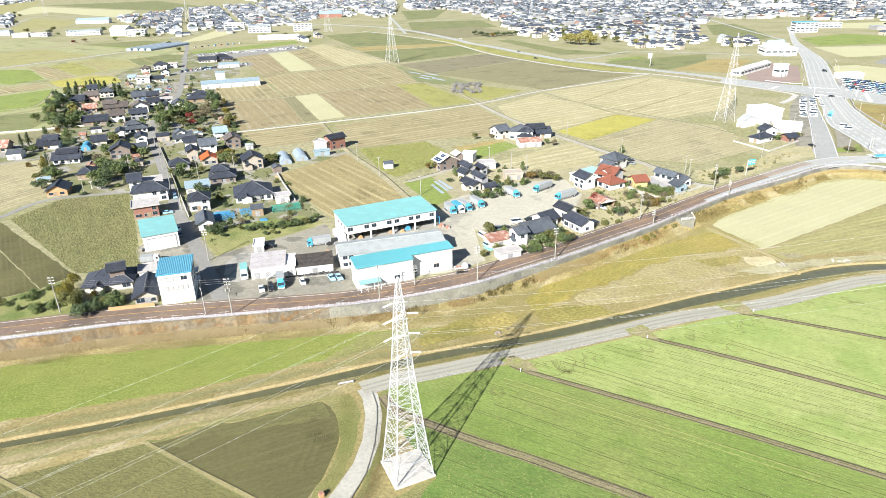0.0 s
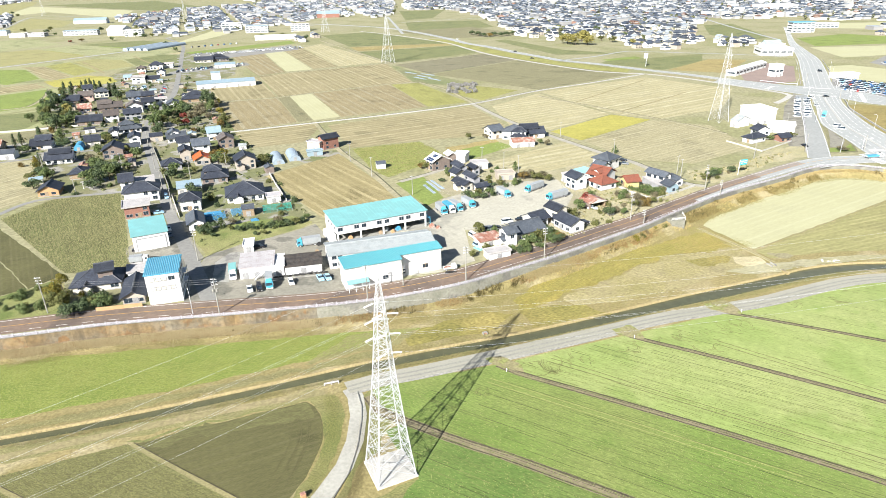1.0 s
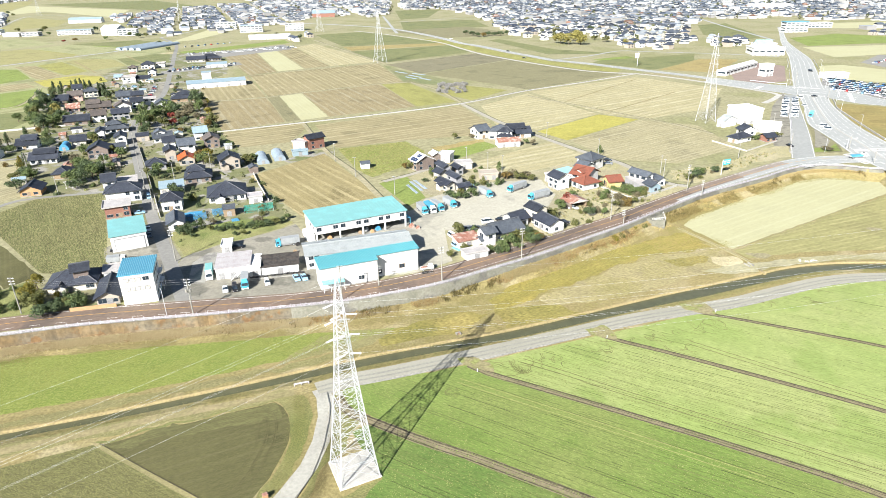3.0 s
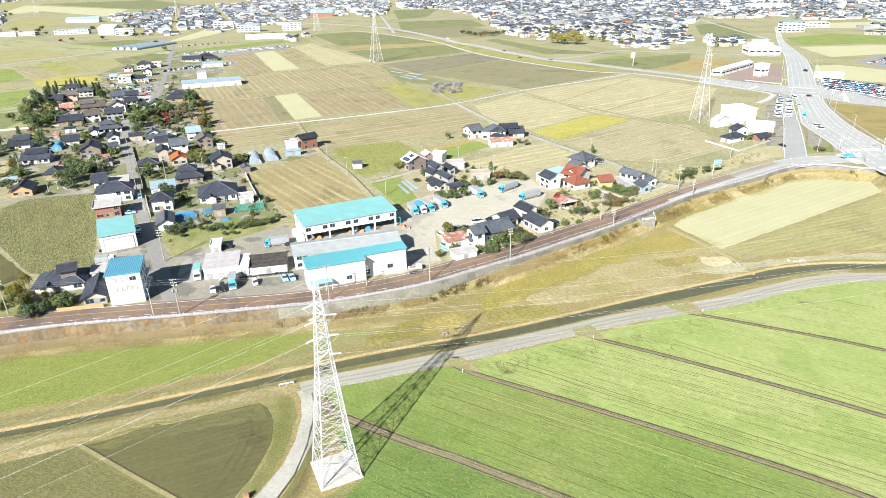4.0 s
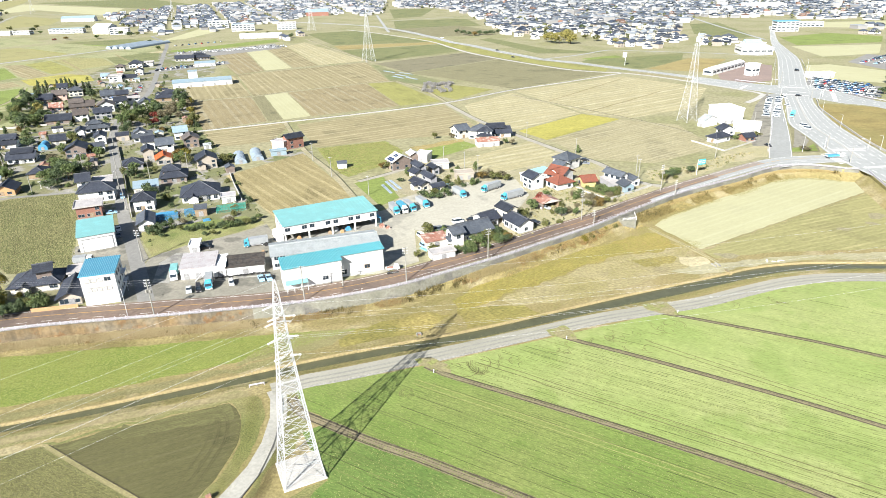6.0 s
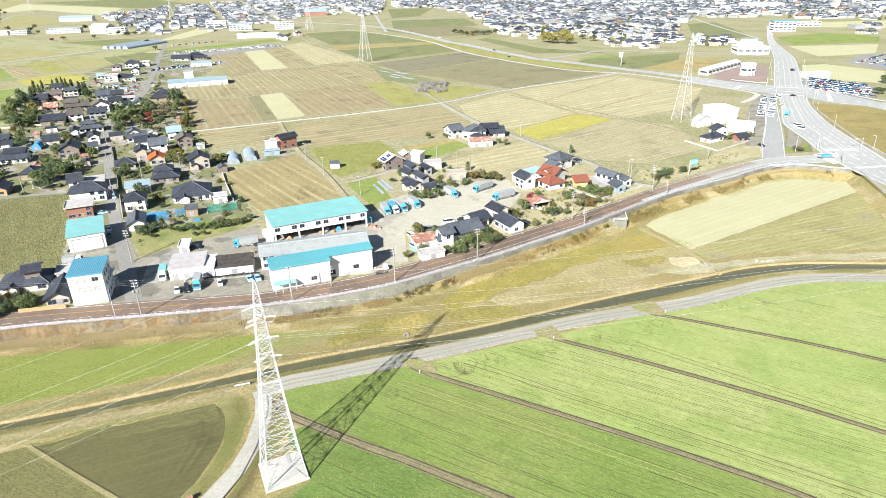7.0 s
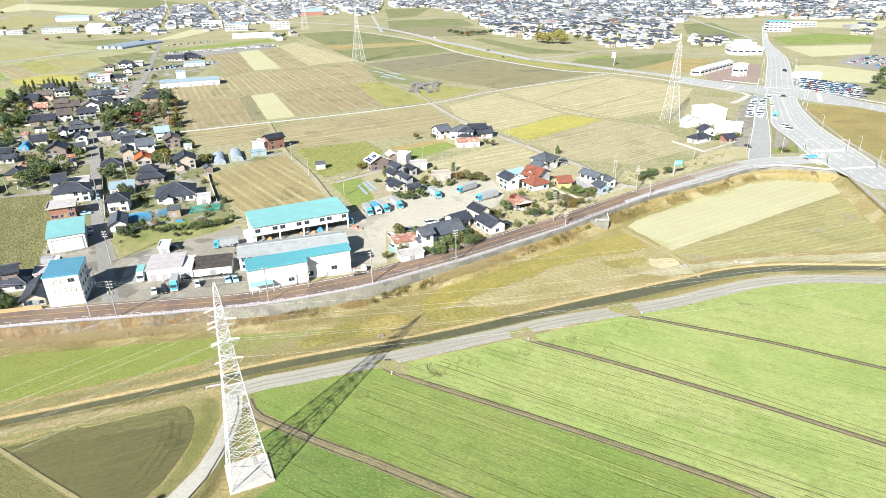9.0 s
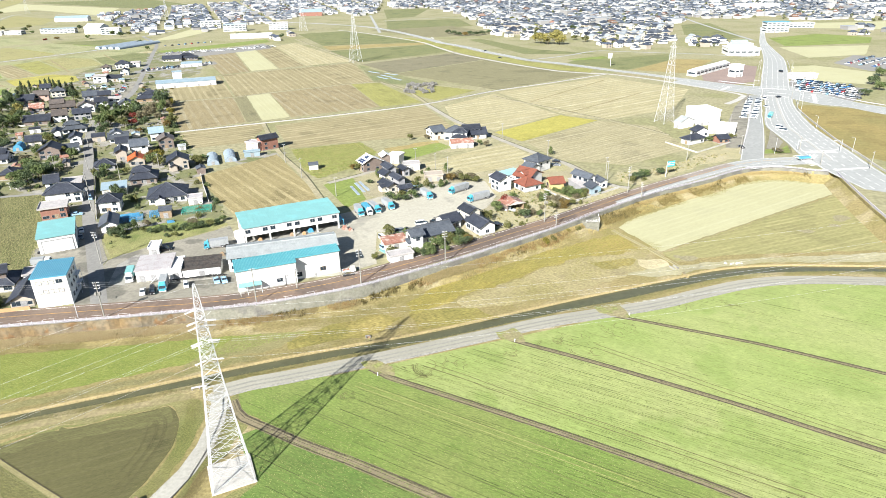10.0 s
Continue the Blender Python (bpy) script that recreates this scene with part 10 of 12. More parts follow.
car(20, 207.4, -60, "pale_blue", "kei")
car(33.4, 230.6, 20, "white", "van")
car(39.1, 232.8, 20, "black", "sedan")
car(25.5, 222.8, 20, "grey", "van")
car(28.3, 224.4, 20, "black", "sedan")
car(48.5, 239.2, 20, "silver", "van")
car(63.4, 228.3, -16, "black", "sedan")
car(70.3, 243.9, -16, "silver", "sedan")
car(101.1, 307.6, -14, "grey", "sedan")
car(102, 313.8, -14, "black", "sedan")
car(28.9, 278.3, -14, "pale_blue", "sedan")
car(-127.4, 268.3, -60, "white", "kei")
car(250.9, 377.7, -50, "white", "van")
car(249.3, 370.5, -50, "silver", "van")
car(298.4, 473, 10, "black", "sedan")
car(361.1, 592.8, -85, "black", "van")
car(284.7, 467.7, -85, "white", "van")
car(272.7, 439.5, -85, "silver", "sedan")
car(207.7, 334.4, -80, "black", "sedan")
car(113, 729.1, -25, "black", "sedan")
car(101.9, 796.2, -25, "black", "sedan")
car(36.3, 963.5, -25, "white", "sedan")
pickup(9.9, 189, 14, "small white flatbed truck with a rusty load")
# vegetable plots
tarp(0.3, 285.4, -67.2, 15, 1.3, GREENHOUSE, "pale plastic sheet over a vegetable row")
tarp(2.2, 287.1, -66.6, 14.4, 1.3, GREENHOUSE, "pale plastic sheet over a vegetable row")
tarp(-1, 280.3, -68.2, 13.5, 1.3, GREENHOUSE, "pale plastic sheet over a vegetable row")
tarp(-16.2, 610.6, -54.2, 18.6, 2.2, GREENHOUSE, "pale plastic sheet over a vegetable row")
tarp(-13.8, 620.9, -51.2, 20.3, 2.2, GREENHOUSE, "pale plastic sheet over a vegetable row")
tarp(-10.1, 631.3, -44.8, 18, 2.2, GREENHOUSE, "pale plastic sheet over a vegetable row")
tarp(-2.7, 601.9, -54.5, 18.1, 2.2, GREENHOUSE, "pale plastic sheet over a vegetable row")
tarp(-27.4, 645.1, -48, 17.5, 2.2, GREENHOUSE, "pale plastic sheet over a vegetable row")
# car lots
# ---- the junction ----
def crosswalk(p, q, deep):
    """White bars from p to q, each as long as deep along the traffic."""
    p, q = Vector(p), Vector(q)
    u = (q - p).normalized()
    v = Vector((-u.y, u.x)) * deep / 2
    ob = root("crosswalk", Matrix.Identity(4), "white striped crosswalk on grey asphalt", "crosswalk", kind="structure")
    n = int((q - p).length / 1.0)
    for k in range(n):
        c0, c1 = p + u * k, p + u * (k + 0.5)
        part("bar", Acc().add([(*(c0 - v), UP + 0.108), (*(c1 - v), UP + 0.108), (*(c1 + v), UP + 0.108), (*(c0 + v), UP + 0.108)], [(0, 1, 2, 3)]), LINEW, ob)


def guard_rail(pts, step=5.0):
    ob = root("guard_rail", Matrix.Identity(4), "white steel guard rail with posts along the road", "guard rail", kind="structure")
    line = resample(pts, step)
    for (x0, y0), (x1, y1) in zip(line, line[1:]):
        d, an = math.hypot(x1 - x0, y1 - y0), math.degrees(math.atan2(y1 - y0, x1 - x0))
        part("post", post_me, FENCEW, ob, at=pose(x0, y0, UP, 0, 0, an))
        part("beam", Acc().box(0, d, -0.05, 0.05, 0.55, 0.95), FENCEW, ob, at=pose(x0, y0, UP + 0.05, 0, 0, an))


def traffic_signal(x, y, rot, reach=4.5):
    ob = root("traffic_signal", pose(x, y, UP + 0.05, 0, 0, rot), "grey traffic signal on a pole with a long arm", "traffic signal")
    part("pole", Acc().bar((0, 0, -0.1), (0, 0, 6.4), 0.13, 8, 0.10), STEEL, ob)
    arm = part("arm", Acc().bar((0, 0, 5.6), (reach, 0, 6.0), 0.07, 6), STEEL, ob)
    part("signal_head", Acc().box(reach - 1.3, reach, -0.14, 0.14, 5.6, 6.05), CONCL, arm)
    part("control_box", Acc().box(-0.3, 0.3, -0.36, -0.1, 1.2, 2.2), CONCL, ob)


for p, q, deep in (((303, 513), (322, 505), 3.2), ((292, 483), (307, 472), 3.2), ((283, 523), (270, 508), 3.0), ((331, 484), (314, 451), 3.0), ((236.5, 322.6), (254, 322.2), 2.6), ((233.5, 291), (252.5, 293.8), 2.6)):
    crosswalk(p, q, deep)
hatch = root("painted_island", Matrix.Identity(4), "hatched white island painted on the road", "road marking", kind="structure")
for k in range(9):
    y0 = 298.5 + 2.1 * k
    part("bar", Acc().add([(226.3, y0, UP + 0.112), (231.3, y0 + 1.3, UP + 0.112), (231.3, y0 + 2.4, UP + 0.112), (226.3, y0 + 1.1, UP + 0.112)], [(0, 1, 2, 3)]), LINEW, hatch)
guard_rail(smooth_line([(259.4, 434.6), (231.2, 377.3), (213.7, 344.2), (199.5, 318.1)], 3.0))
guard_rail(smooth_line([(309.5, 529.5), (347.4, 604.6), (385.1, 681)], 3.0), 8.0)
guard_rail(smooth_line([(336.6, 526.5), (374.2, 601.4), (410, 677.5)], 3.0), 8.0)
guard_rail(smooth_line([(284, 547), (300.5, 528.5), (307, 527)], 3.0))
guard_rail(smooth_line([(336, 520), (340.4, 487), (343.8, 458), (355, 432)], 3.0))
for x, y, rot in ((299.5, 516.5, -60), (326.5, 507.5, 190), (288.5, 479.5, 20), (312.5, 466, 120), (255.8, 323.5, 180), (233.5, 325.5, 0)):
    traffic_signal(x, y, rot)
for x, y, rot in ((258.6, 318.0, 180), (268.3, 369.5, 180), (283.5, 415, 160), (300.5, 449, 150), (345, 604, -30), (377, 604, 150), (245.6, 392, -30), (330, 566, -30), (357, 566, 150)):
    street_lamp(x, y, rot, 9.0)

car_lot((349.9, 547.6), (376.4, 507.4), (327.1, 501.3), 21, 6, 33, "dealer cars in rows")
car_lot((447, 634), (503, 680), (468, 604), 22, 4, 129, "cars in a station lot")
car_lot((-306, 838), (-181, 902), (-300, 824), 40, 2, 117, "parked cars beside the field", True)
car_lot((-343.6, 922.7), (-285.9, 972.0), (-334.0, 906.8), 8, 1, 80, "cars before a shop")
car_lot((-257.1, 689.9), (-223.2, 729.1), (-250.6, 676.7), 8, 1, 80, "cars at the workshop")
car_lot((-237, 512), (-262, 585), (-234.5, 512), 11, 1, 25, "cars in the village car park")
car_lot((-219, 514), (-244, 588), (-216.5, 514), 11, 1, 25, "cars in the village car park")
car_lot((-271, 683), (-213, 738), (-268, 675), 15, 2, 80, "white vans at the workshop")
car_lot((240.7, 405.3), (276, 471), (246.5, 403), 15, 2, -30, "cars by the white hall", True)
# poles
utility_pole(-58.8, 161.6, 10, 12, transformer=True)
utility_pole(-111.5, 164.8, 5, 12, transformer=False)
utility_pole(14.9, 180.4, 20, 12, transformer=False)
utility_pole(42.4, 194.6, 20, 12, transformer=False)
utility_pole(82.4, 230.9, 30, 12, transformer=True)
utility_pole(86.2, 226.0, 30, 6, transformer=False)
utility_pole(125, 263.9, 30, 12, transformer=True)
utility_pole(129.0, 257.2, 30, 7, transformer=False)
utility_pole(-78.6, 200.1, 0, 12, transformer=False)
utility_pole(-15.7, 168.4, 15, 12, transformer=False)
utility_pole(-5.3, 178.1, 15, 7, transformer=False)
utility_pole(98, 317.3, 20, 11, arms=1, label="thin utility pole standing between the fields")
utility_pole(120.1, 280.8, 20, 10, arms=1, label="thin utility pole standing between the fields")
utility_pole(79.2, 366.6, 20, 9, arms=1, label="thin utility pole standing between the fields")
utility_pole(-40.5, 323.5, 20, 10, arms=1, label="thin utility pole standing between the fields")
utility_pole(45.3, 293.2, 20, 10, arms=1, label="thin utility pole standing between the fields")
utility_pole(29, 314, 20, 9, arms=1, label="thin utility pole standing between the fields")
utility_pole(-26.4, 295.4, 20, 10, arms=1, label="thin utility pole standing between the fields")
utility_pole(169, 311.6, 20, 11, arms=1, label="thin utility pole standing between the fields")
utility_pole(-5.4, 266.8, 20, 9, arms=1, label="thin utility pole standing between the fields")
utility_pole(121.9, 290.4, 20, 9, arms=1, label="thin utility pole standing between the fields")
utility_pole(-123, 280, 60, 10, arms=1, label="slim utility pole beside village houses")
utility_pole(-141.5, 316.2, 60, 10, arms=1, label="slim utility pole beside village houses")
utility_pole(-163.7, 361.4, 60, 10, arms=1, label="slim utility pole beside village houses")
utility_pole(-187.8, 412.8, 60, 9, arms=1, label="slim utility pole beside village houses")
utility_pole(-108, 253.2, 60, 10, arms=1, label="slim utility pole beside village houses")
utility_pole(-115.9, 296.9, 60, 9, arms=1, label="slim utility pole beside village houses")
utility_pole(-103.2, 313.4, 60, 9, arms=1, label="slim utility pole beside village houses")
utility_pole(-159.2, 317.4, 60, 9, arms=1, label="slim utility pole beside village houses")
utility_pole(-161.9, 276.8, 60, 9, arms=1, label="slim utility pole beside village houses")
utility_pole(-202.4, 320.5, 60, 9, arms=1, label="slim utility pole beside village houses")
utility_pole(39.2, 303.1, 60, 9, arms=1, label="slim utility pole beside village houses")
street_lamp(-66.8, 161.9, 120)
street_lamp(219.4, 321.2, 60)
# trees
tree(-109.2, 167.8, 6.5, 3.9, "olive", "round")
tree(-114.3, 173.4, 5.4, 3, "yellow", "round")
tree(-103.8, 162.4, 4.3, 3.7, "dark", "round")
tree(-115.5, 180.3, 5.4, 2.9, "yellow", "round")
tree(-101.6, 164.7, 3.8, 2.9, "dark", "round")
tree(-97.7, 169.1, 3.8, 3.2, "green", "round")
tree(-95.1, 168.9, 3, 2.2, "green", "round")
tree(-99.8, 169.9, 3, 2, "olive", "round")
tree(-118.4, 176.6, 3, 1.8, "yellow", "round")
tree(-284.6, 473.4, 9.7, 6.1, "dark", "round")
tree(-291.6, 495.6, 10.8, 5.5, "dark", "round")
tree(-292, 507, 12, 4, "dark", "cone")
tree(-295.1, 524.2, 13, 3, "dark", "cone")
tree(-259.2, 424.3, 8.6, 6.1, "green", "round")
tree(-249.4, 418.4, 9.7, 6.1, "dark", "round")
tree(-245, 423, 8.6, 6.1, "green", "round")
tree(-250.6, 441.1, 8.6, 4.9, "dark", "round")
tree(-272.8, 448.7, 9.7, 4.9, "olive", "round")
tree(-246.4, 440.7, 6.5, 3.7, "green", "round")
tree(-313, 574.8, 8, 2, "dark", "cone")
tree(-312.4, 580.6, 9, 2, "dark", "cone")
tree(-309.7, 583.3, 10, 2, "dark", "cone")
tree(-300.6, 573.3, 9, 2, "dark", "cone")
tree(-299.3, 579.1, 8, 2, "dark", "cone")
tree(-274.9, 547.8, 11, 3, "dark", "cone")
tree(-268.7, 541.7, 10, 3, "dark", "cone")
tree(-255.7, 519.9, 8.6, 4.9, "dark", "round")
tree(-323.8, 561.7, 6.5, 3.7, "olive", "round")
tree(-297.5, 539.8, 7.6, 3.7, "green", "round")
tree(-228.3, 476, 5.4, 3, "orange", "round")
tree(-183.3, 417.4, 8.6, 6.1, "green", "round")
tree(-170.7, 392.6, 6.5, 4.9, "dark", "round")
tree(-184.4, 434.8, 9.7, 6.1, "green", "round")
tree(-181.9, 443.7, 8.6, 5.5, "green", "round")
tree(-167.6, 415.9, 6.5, 4.9, "olive", "round")
tree(-175, 452.5, 9.7, 6.1, "dark", "round")
tree(-164.4, 420.7, 5.4, 4.3, "red", "round")
tree(-165.2, 438.4, 6.5, 4.9, "bare", "round")
tree(-161.2, 441.7, 9.7, 6.1, "bare", "round")
tree(-168, 478.3, 13, 6.1, "dark", "round")
tree(-159.3, 460.8, 9.7, 4.9, "green", "round")
tree(-149.8, 450, 6.5, 3.7, "yellow", "round")
tree(-136.1, 418.1, 7.6, 5.5, "olive", "round")
tree(-150.2, 398.4, 3, 3, "orange", "round")
tree(-142.2, 393.1, 3, 3, "green", "round")
tree(-184.6, 467.4, 9.7, 6.1, "green", "round")
tree(-245.3, 373.3, 9, 2.5, "dark", "cone")
tree(-244.7, 391.5, 8, 2.5, "dark", "cone")
tree(-232.8, 356.8, 4.3, 3.7, "green", "round")
tree(-235.4, 354.6, 4.3, 3.7, "dark", "round")
tree(-205.5, 320.8, 8, 3, "yellow", "cone")
tree(-196, 308.1, 5.4, 4.9, "dark", "round")
tree(-189.1, 302, 5.4, 4.9, "green", "round")
tree(-187.4, 286.7, 5.4, 4.9, "dark", "round")
tree(-197.9, 302.6, 4.3, 3.7, "olive", "round")
tree(-173, 318.4, 6.5, 5.5, "green", "round")
tree(-166.5, 312.9, 6.5, 4.9, "dark", "round")
tree(-159.9, 307.5, 7.6, 6.1, "dark", "round")
tree(-164.7, 293.9, 6.5, 5.5, "green", "round")
tree(-158, 284.8, 5.4, 4.3, "dark", "round")
tree(-160.9, 296.4, 6.5, 4.9, "dark", "round")
tree(-164.7, 326.2, 5.4, 3.7, "green", "round")
tree(-161.2, 339.3, 5.4, 4.3, "green", "round")
tree(-184.7, 363.1, 5.4, 4.9, "olive", "round")
tree(-196.6, 377.5, 6.5, 4.9, "green", "round")
tree(-216.2, 365.7, 6.5, 5.5, "dark", "round")
tree(-182.9, 343.3, 3, 2, "olive", "round")
tree(-156.1, 317.2, 4.3, 3.7, "green", "round")
tree(-181.5, 329.6, 5.4, 3.7, "bare", "round")
tree(-125.7, 297.6, 5.4, 3.7, "dark", "round")
tree(-126.5, 305.2, 6.5, 3.7, "green", "round")
tree(-130.9, 305.5, 4.3, 3.7, "olive", "round")
tree(-120.6, 304.8, 3, 2.5, "green", "round")
tree(-120.8, 297.3, 3, 2, "dark", "round")
tree(-106.9, 273.3, 6.5, 3, "dark", "round")
tree(-102.9, 269.1, 5.4, 3, "dark", "round")
tree(-111, 324.4, 6.5, 4.9, "green", "round")
tree(-111.9, 335.5, 5.4, 4.3, "yellow", "round")
tree(-106.6, 321.9, 5.4, 4.3, "olive", "round")
tree(-116.8, 338.2, 4.3, 3.7, "orange", "round")
tree(-106.2, 356.8, 4.3, 3.7, "green", "round")
tree(-86.4, 322.6, 5.4, 4.3, "olive", "round")
tree(-85.2, 327.9, 4.3, 3.7, "green", "round")
tree(-118, 309.5, 3, 2.5, "olive", "round")
tree(-85.1, 224.8, 3.8, 2.9, "dark", "round")
tree(-87.4, 226.7, 3, 2, "dark", "round")
tree(-84.4, 227.7, 3.2, 2.2, "green", "round")
tree(-82.5, 228.7, 4.3, 3.2, "dark", "round")
tree(-79.9, 230.9, 5, 2.6, "green", "cone")
tree(-75.7, 228.3, 2.5, 1.8, "olive", "round")
tree(-72, 227, 2.6, 2, "dark", "round")
tree(-70, 229.2, 2.6, 2, "green", "round")
tree(-67.2, 227.9, 3, 2.2, "dark", "round")
tree(-63.6, 228.9, 3.2, 2.2, "green", "round")
tree(-59.7, 229.2, 3.4, 2.4, "dark", "round")
tree(-56.8, 230.3, 3.4, 2.4, "green", "round")
tree(-54, 231.9, 3, 2.2, "dark", "round")
tree(-51, 233, 3, 2.2, "olive", "round")
tree(-48.8, 235.3, 2.6, 2, "dark", "round")
tree(-61.2, 223.5, 2, 1.6, "olive", "round")
tree(-58.3, 235.2, 3, 2.4, "bare", "round")
tree(-47.6, 239, 2.6, 2, "green", "round")
tree(-76.4, 234.4, 3, 2.4, "bare", "round")
tree(-80.4, 221.7, 1.8, 1.5, "dark", "round")
tree(-64.4, 223.1, 1.6, 1.4, "dark", "round")
tree(-112.7, 286.1, 3, 2, "green", "round")
tree(0.8, 305.9, 4, 3, "olive", "round")
tree(-2, 306.1, 3.5, 2.5, "orange", "round")
tree(16.7, 277.5, 3, 2.4, "green", "round")
tree(19, 261.4, 3.5, 3, "dark", "round")
tree(22.1, 259.7, 3.5, 3, "green", "round")
tree(24.2, 264.9, 3, 2.5, "olive", "round")
tree(25.8, 259.5, 3, 2.4, "dark", "round")
tree(28.5, 262.3, 4, 3, "green", "round")
tree(41.7, 277.5, 4, 2.6, "green", "cone")
tree(44.6, 300.8, 5, 2.4, "green", "cone")
tree(46.8, 285.8, 4, 3.5, "orange", "round")
tree(49.9, 288.3, 4, 4, "bare", "round")
tree(52.7, 285.4, 4, 4, "olive", "round")
tree(55.8, 287.9, 3.5, 3.5, "bare", "round")
tree(58.5, 283.2, 3, 3, "olive", "round")
tree(24.2, 365.8, 4, 2.2, "olive", "round")
tree(34.4, 367.7, 3, 3, "bare", "round")
tree(68.2, 347.7, 4, 2.5, "bare", "round")
tree(65, 351.8, 3, 2, "green", "round")
tree(14.3, 284.5, 3, 3, "olive", "round")
tree(10.6, 295.6, 2, 1.5, "green", "round")
tree(7.6, 284.9, 2, 2, "dark", "round")
tree(101.5, 328.2, 5, 2.5, "green", "cone")
tree(73, 259.5, 3, 2.5, "green", "round")
tree(64.4, 242.9, 5, 3.5, "green", "round")
tree(60.3, 234.7, 4, 3, "olive", "round")
tree(68.7, 249.6, 5, 3, "red", "round")
tree(75.2, 235.1, 4.5, 2.8, "dark", "round")
tree(78.5, 238.1, 3.5, 2, "bare", "round")
tree(81.4, 236.7, 3, 2, "green", "round")
tree(88.3, 260.8, 3, 2, "green", "round")
tree(88.1, 271.1, 3, 2, "green", "round")
tree(93.5, 248, 3.5, 2.6, "orange", "round")
tree(91, 253.2, 3.5, 3, "bare", "round")
tree(97, 249.2, 3, 2, "olive", "round")
tree(88.6, 245.6, 3, 2.5, "olive", "round")
tree(97.6, 262.5, 4, 3.5, "green", "round")
tree(99.3, 260.1, 4, 3.5, "green", "round")
tree(102.5, 259.9, 4, 3.5, "green", "round")
tree(104.1, 276.7, 4, 2.2, "red", "cone")
tree(105.4, 263.6, 3, 2.5, "olive", "round")
tree(135.1, 282.4, 4.5, 4, "dark", "round")
tree(139.5, 286.6, 4, 3.5, "green", "round")
tree(131.5, 280, 3, 3, "olive", "round")
tree(147.9, 289.6, 3.5, 3, "dark", "round")
tree(36.7, 205, 3.5, 3, "green", "round")
tree(39.9, 208.9, 4, 3.5, "green", "round")
tree(43, 212.4, 4, 3.5, "olive", "round")
tree(47, 217.6, 4, 3, "dark", "round")
tree(47.7, 209.5, 3.5, 3, "green", "round")
tree(49.7, 209.4, 4, 3, "dark", "round")
tree(51.3, 212, 3, 2.5, "orange", "round")
tree(42.7, 204.7, 2.5, 2.5, "green", "round")
tree(37.1, 201, 2.2, 2.2, "green", "round")
tree(32.3, 202.7, 2.5, 2, "green", "round")
tree(56.8, 228.7, 4, 3, "green", "round")
tree(21.5, 219, 5, 3, "olive", "round")
tree(18, 198.6, 3, 2, "olive", "round")
tree(23.3, 203.2, 3, 2, "olive", "round")
tree(180.5, 872.4, 14, 12, "bamboo", "round")
tree(188.5, 856.8, 16, 14, "bamboo", "round")
tree(202.8, 854, 14, 12, "bamboo", "round")
tree(204.7, 896.9, 15, 12, "bamboo", "round")
tree(60.7, 1029.8, 7, 6, "dark", "round")
tree(70, 1009, 7, 6, "dark", "round")
tree(77.2, 989.3, 7, 6, "dark", "round")
tree(85.6, 987.5, 7, 6, "orange", "round")
tree(93.8, 1003.7, 7, 6, "dark", "round")
tree(103.1, 992.6, 7, 6, "dark", "round")
tree(112.4, 999.6, 7, 6, "dark", "round")
tree(122.9, 1015.9, 7, 6, "dark", "round")
tree(258.8, 843.1, 8, 6, "bamboo", "round")
tree(243.3, 881.7, 9, 7, "olive", "round")
tree(234.1, 906.3, 8, 6, "olive", "round")
tree(202.1, 352.3, 3, 3, "olive", "round")
tree(196.3, 350.2, 3, 3, "green", "round")
tree(211.7, 355.5, 3, 3, "olive", "round")
tree(190.1, 353.3, 3, 3, "olive", "round")
tree(181.4, 345, 2.5, 2.5, "green", "round")
tree(399.9, 519.7, 8, 6, "dark", "round")
tree(388.2, 494.6, 8, 6, "green", "round")
tree(363.5, 473.1, 6, 5, "dark", "round")
tree(222.2, 324, 2.5, 4, "bare", "round")
tree(433.6, 560.3, 8, 7, "green", "round")
tree(-717, 1227.2, 8, 6, "dark", "round")
tree(-738.2, 1280.2, 9, 6, "olive", "round")
tree(-670.9, 1172.5, 6, 5, "green", "round")
tree(-782.1, 1265.9, 8, 6, "olive", "round")
tree(-561.9, 1052.5, 5, 5, "orange", "round")
tree(-571.8, 1037.1, 5, 4, "red", "round")
tree(-629.5, 1254.4, 9, 6, "dark", "round")
tree(-533.4, 1163.3, 9, 6, "dark", "round")
tree(-502.4, 1115.1, 8, 6, "green", "round")
tree(-476.5, 1089.9, 8, 6, "dark", "round")
tree(-471.9, 1108.4, 7, 5, "olive", "round")
tree(-1224.4, 1911.6, 9, 7, "dark", "round")
tree(-1240, 1968.2, 9, 7, "dark", "round")
tree(-1143.6, 1837.4, 8, 6, "olive", "round")
tree(-516.2, 1061, 6, 5, "green", "round")
tree(-393.8, 969.5, 6, 5, "dark", "round")
tree(-343.2, 875.1, 6, 4, "green", "round")
tree(200.1, 1017.4, 9, 8, "olive", "round")
tree(258.8, 1043.5, 9, 7, "dark", "round")
tree(185.9, 1256.8, 9, 8, "olive", "round")
tree(276.5, 946.1, 8, 6, "green", "round")
tree(131.9, 1436.2, 9, 8, "dark", "round")
tree(-271, 1046.1, 7, 5, "dark", "round")
tree(-242.3, 1058.6, 7, 5, "olive", "round")
tree(-194.5, 1011.9, 7, 5, "dark", "round")
utility_pole(201.8, 323.3, 30, 10, arms=1, label="slim pale pole beside the junction roads")
utility_pole(220.4, 378.8, 30, 9, arms=1, label="slim pale pole beside the junction roads")
utility_pole(262.8, 428.8, 30, 10, arms=1, label="slim pale pole beside the junction roads")
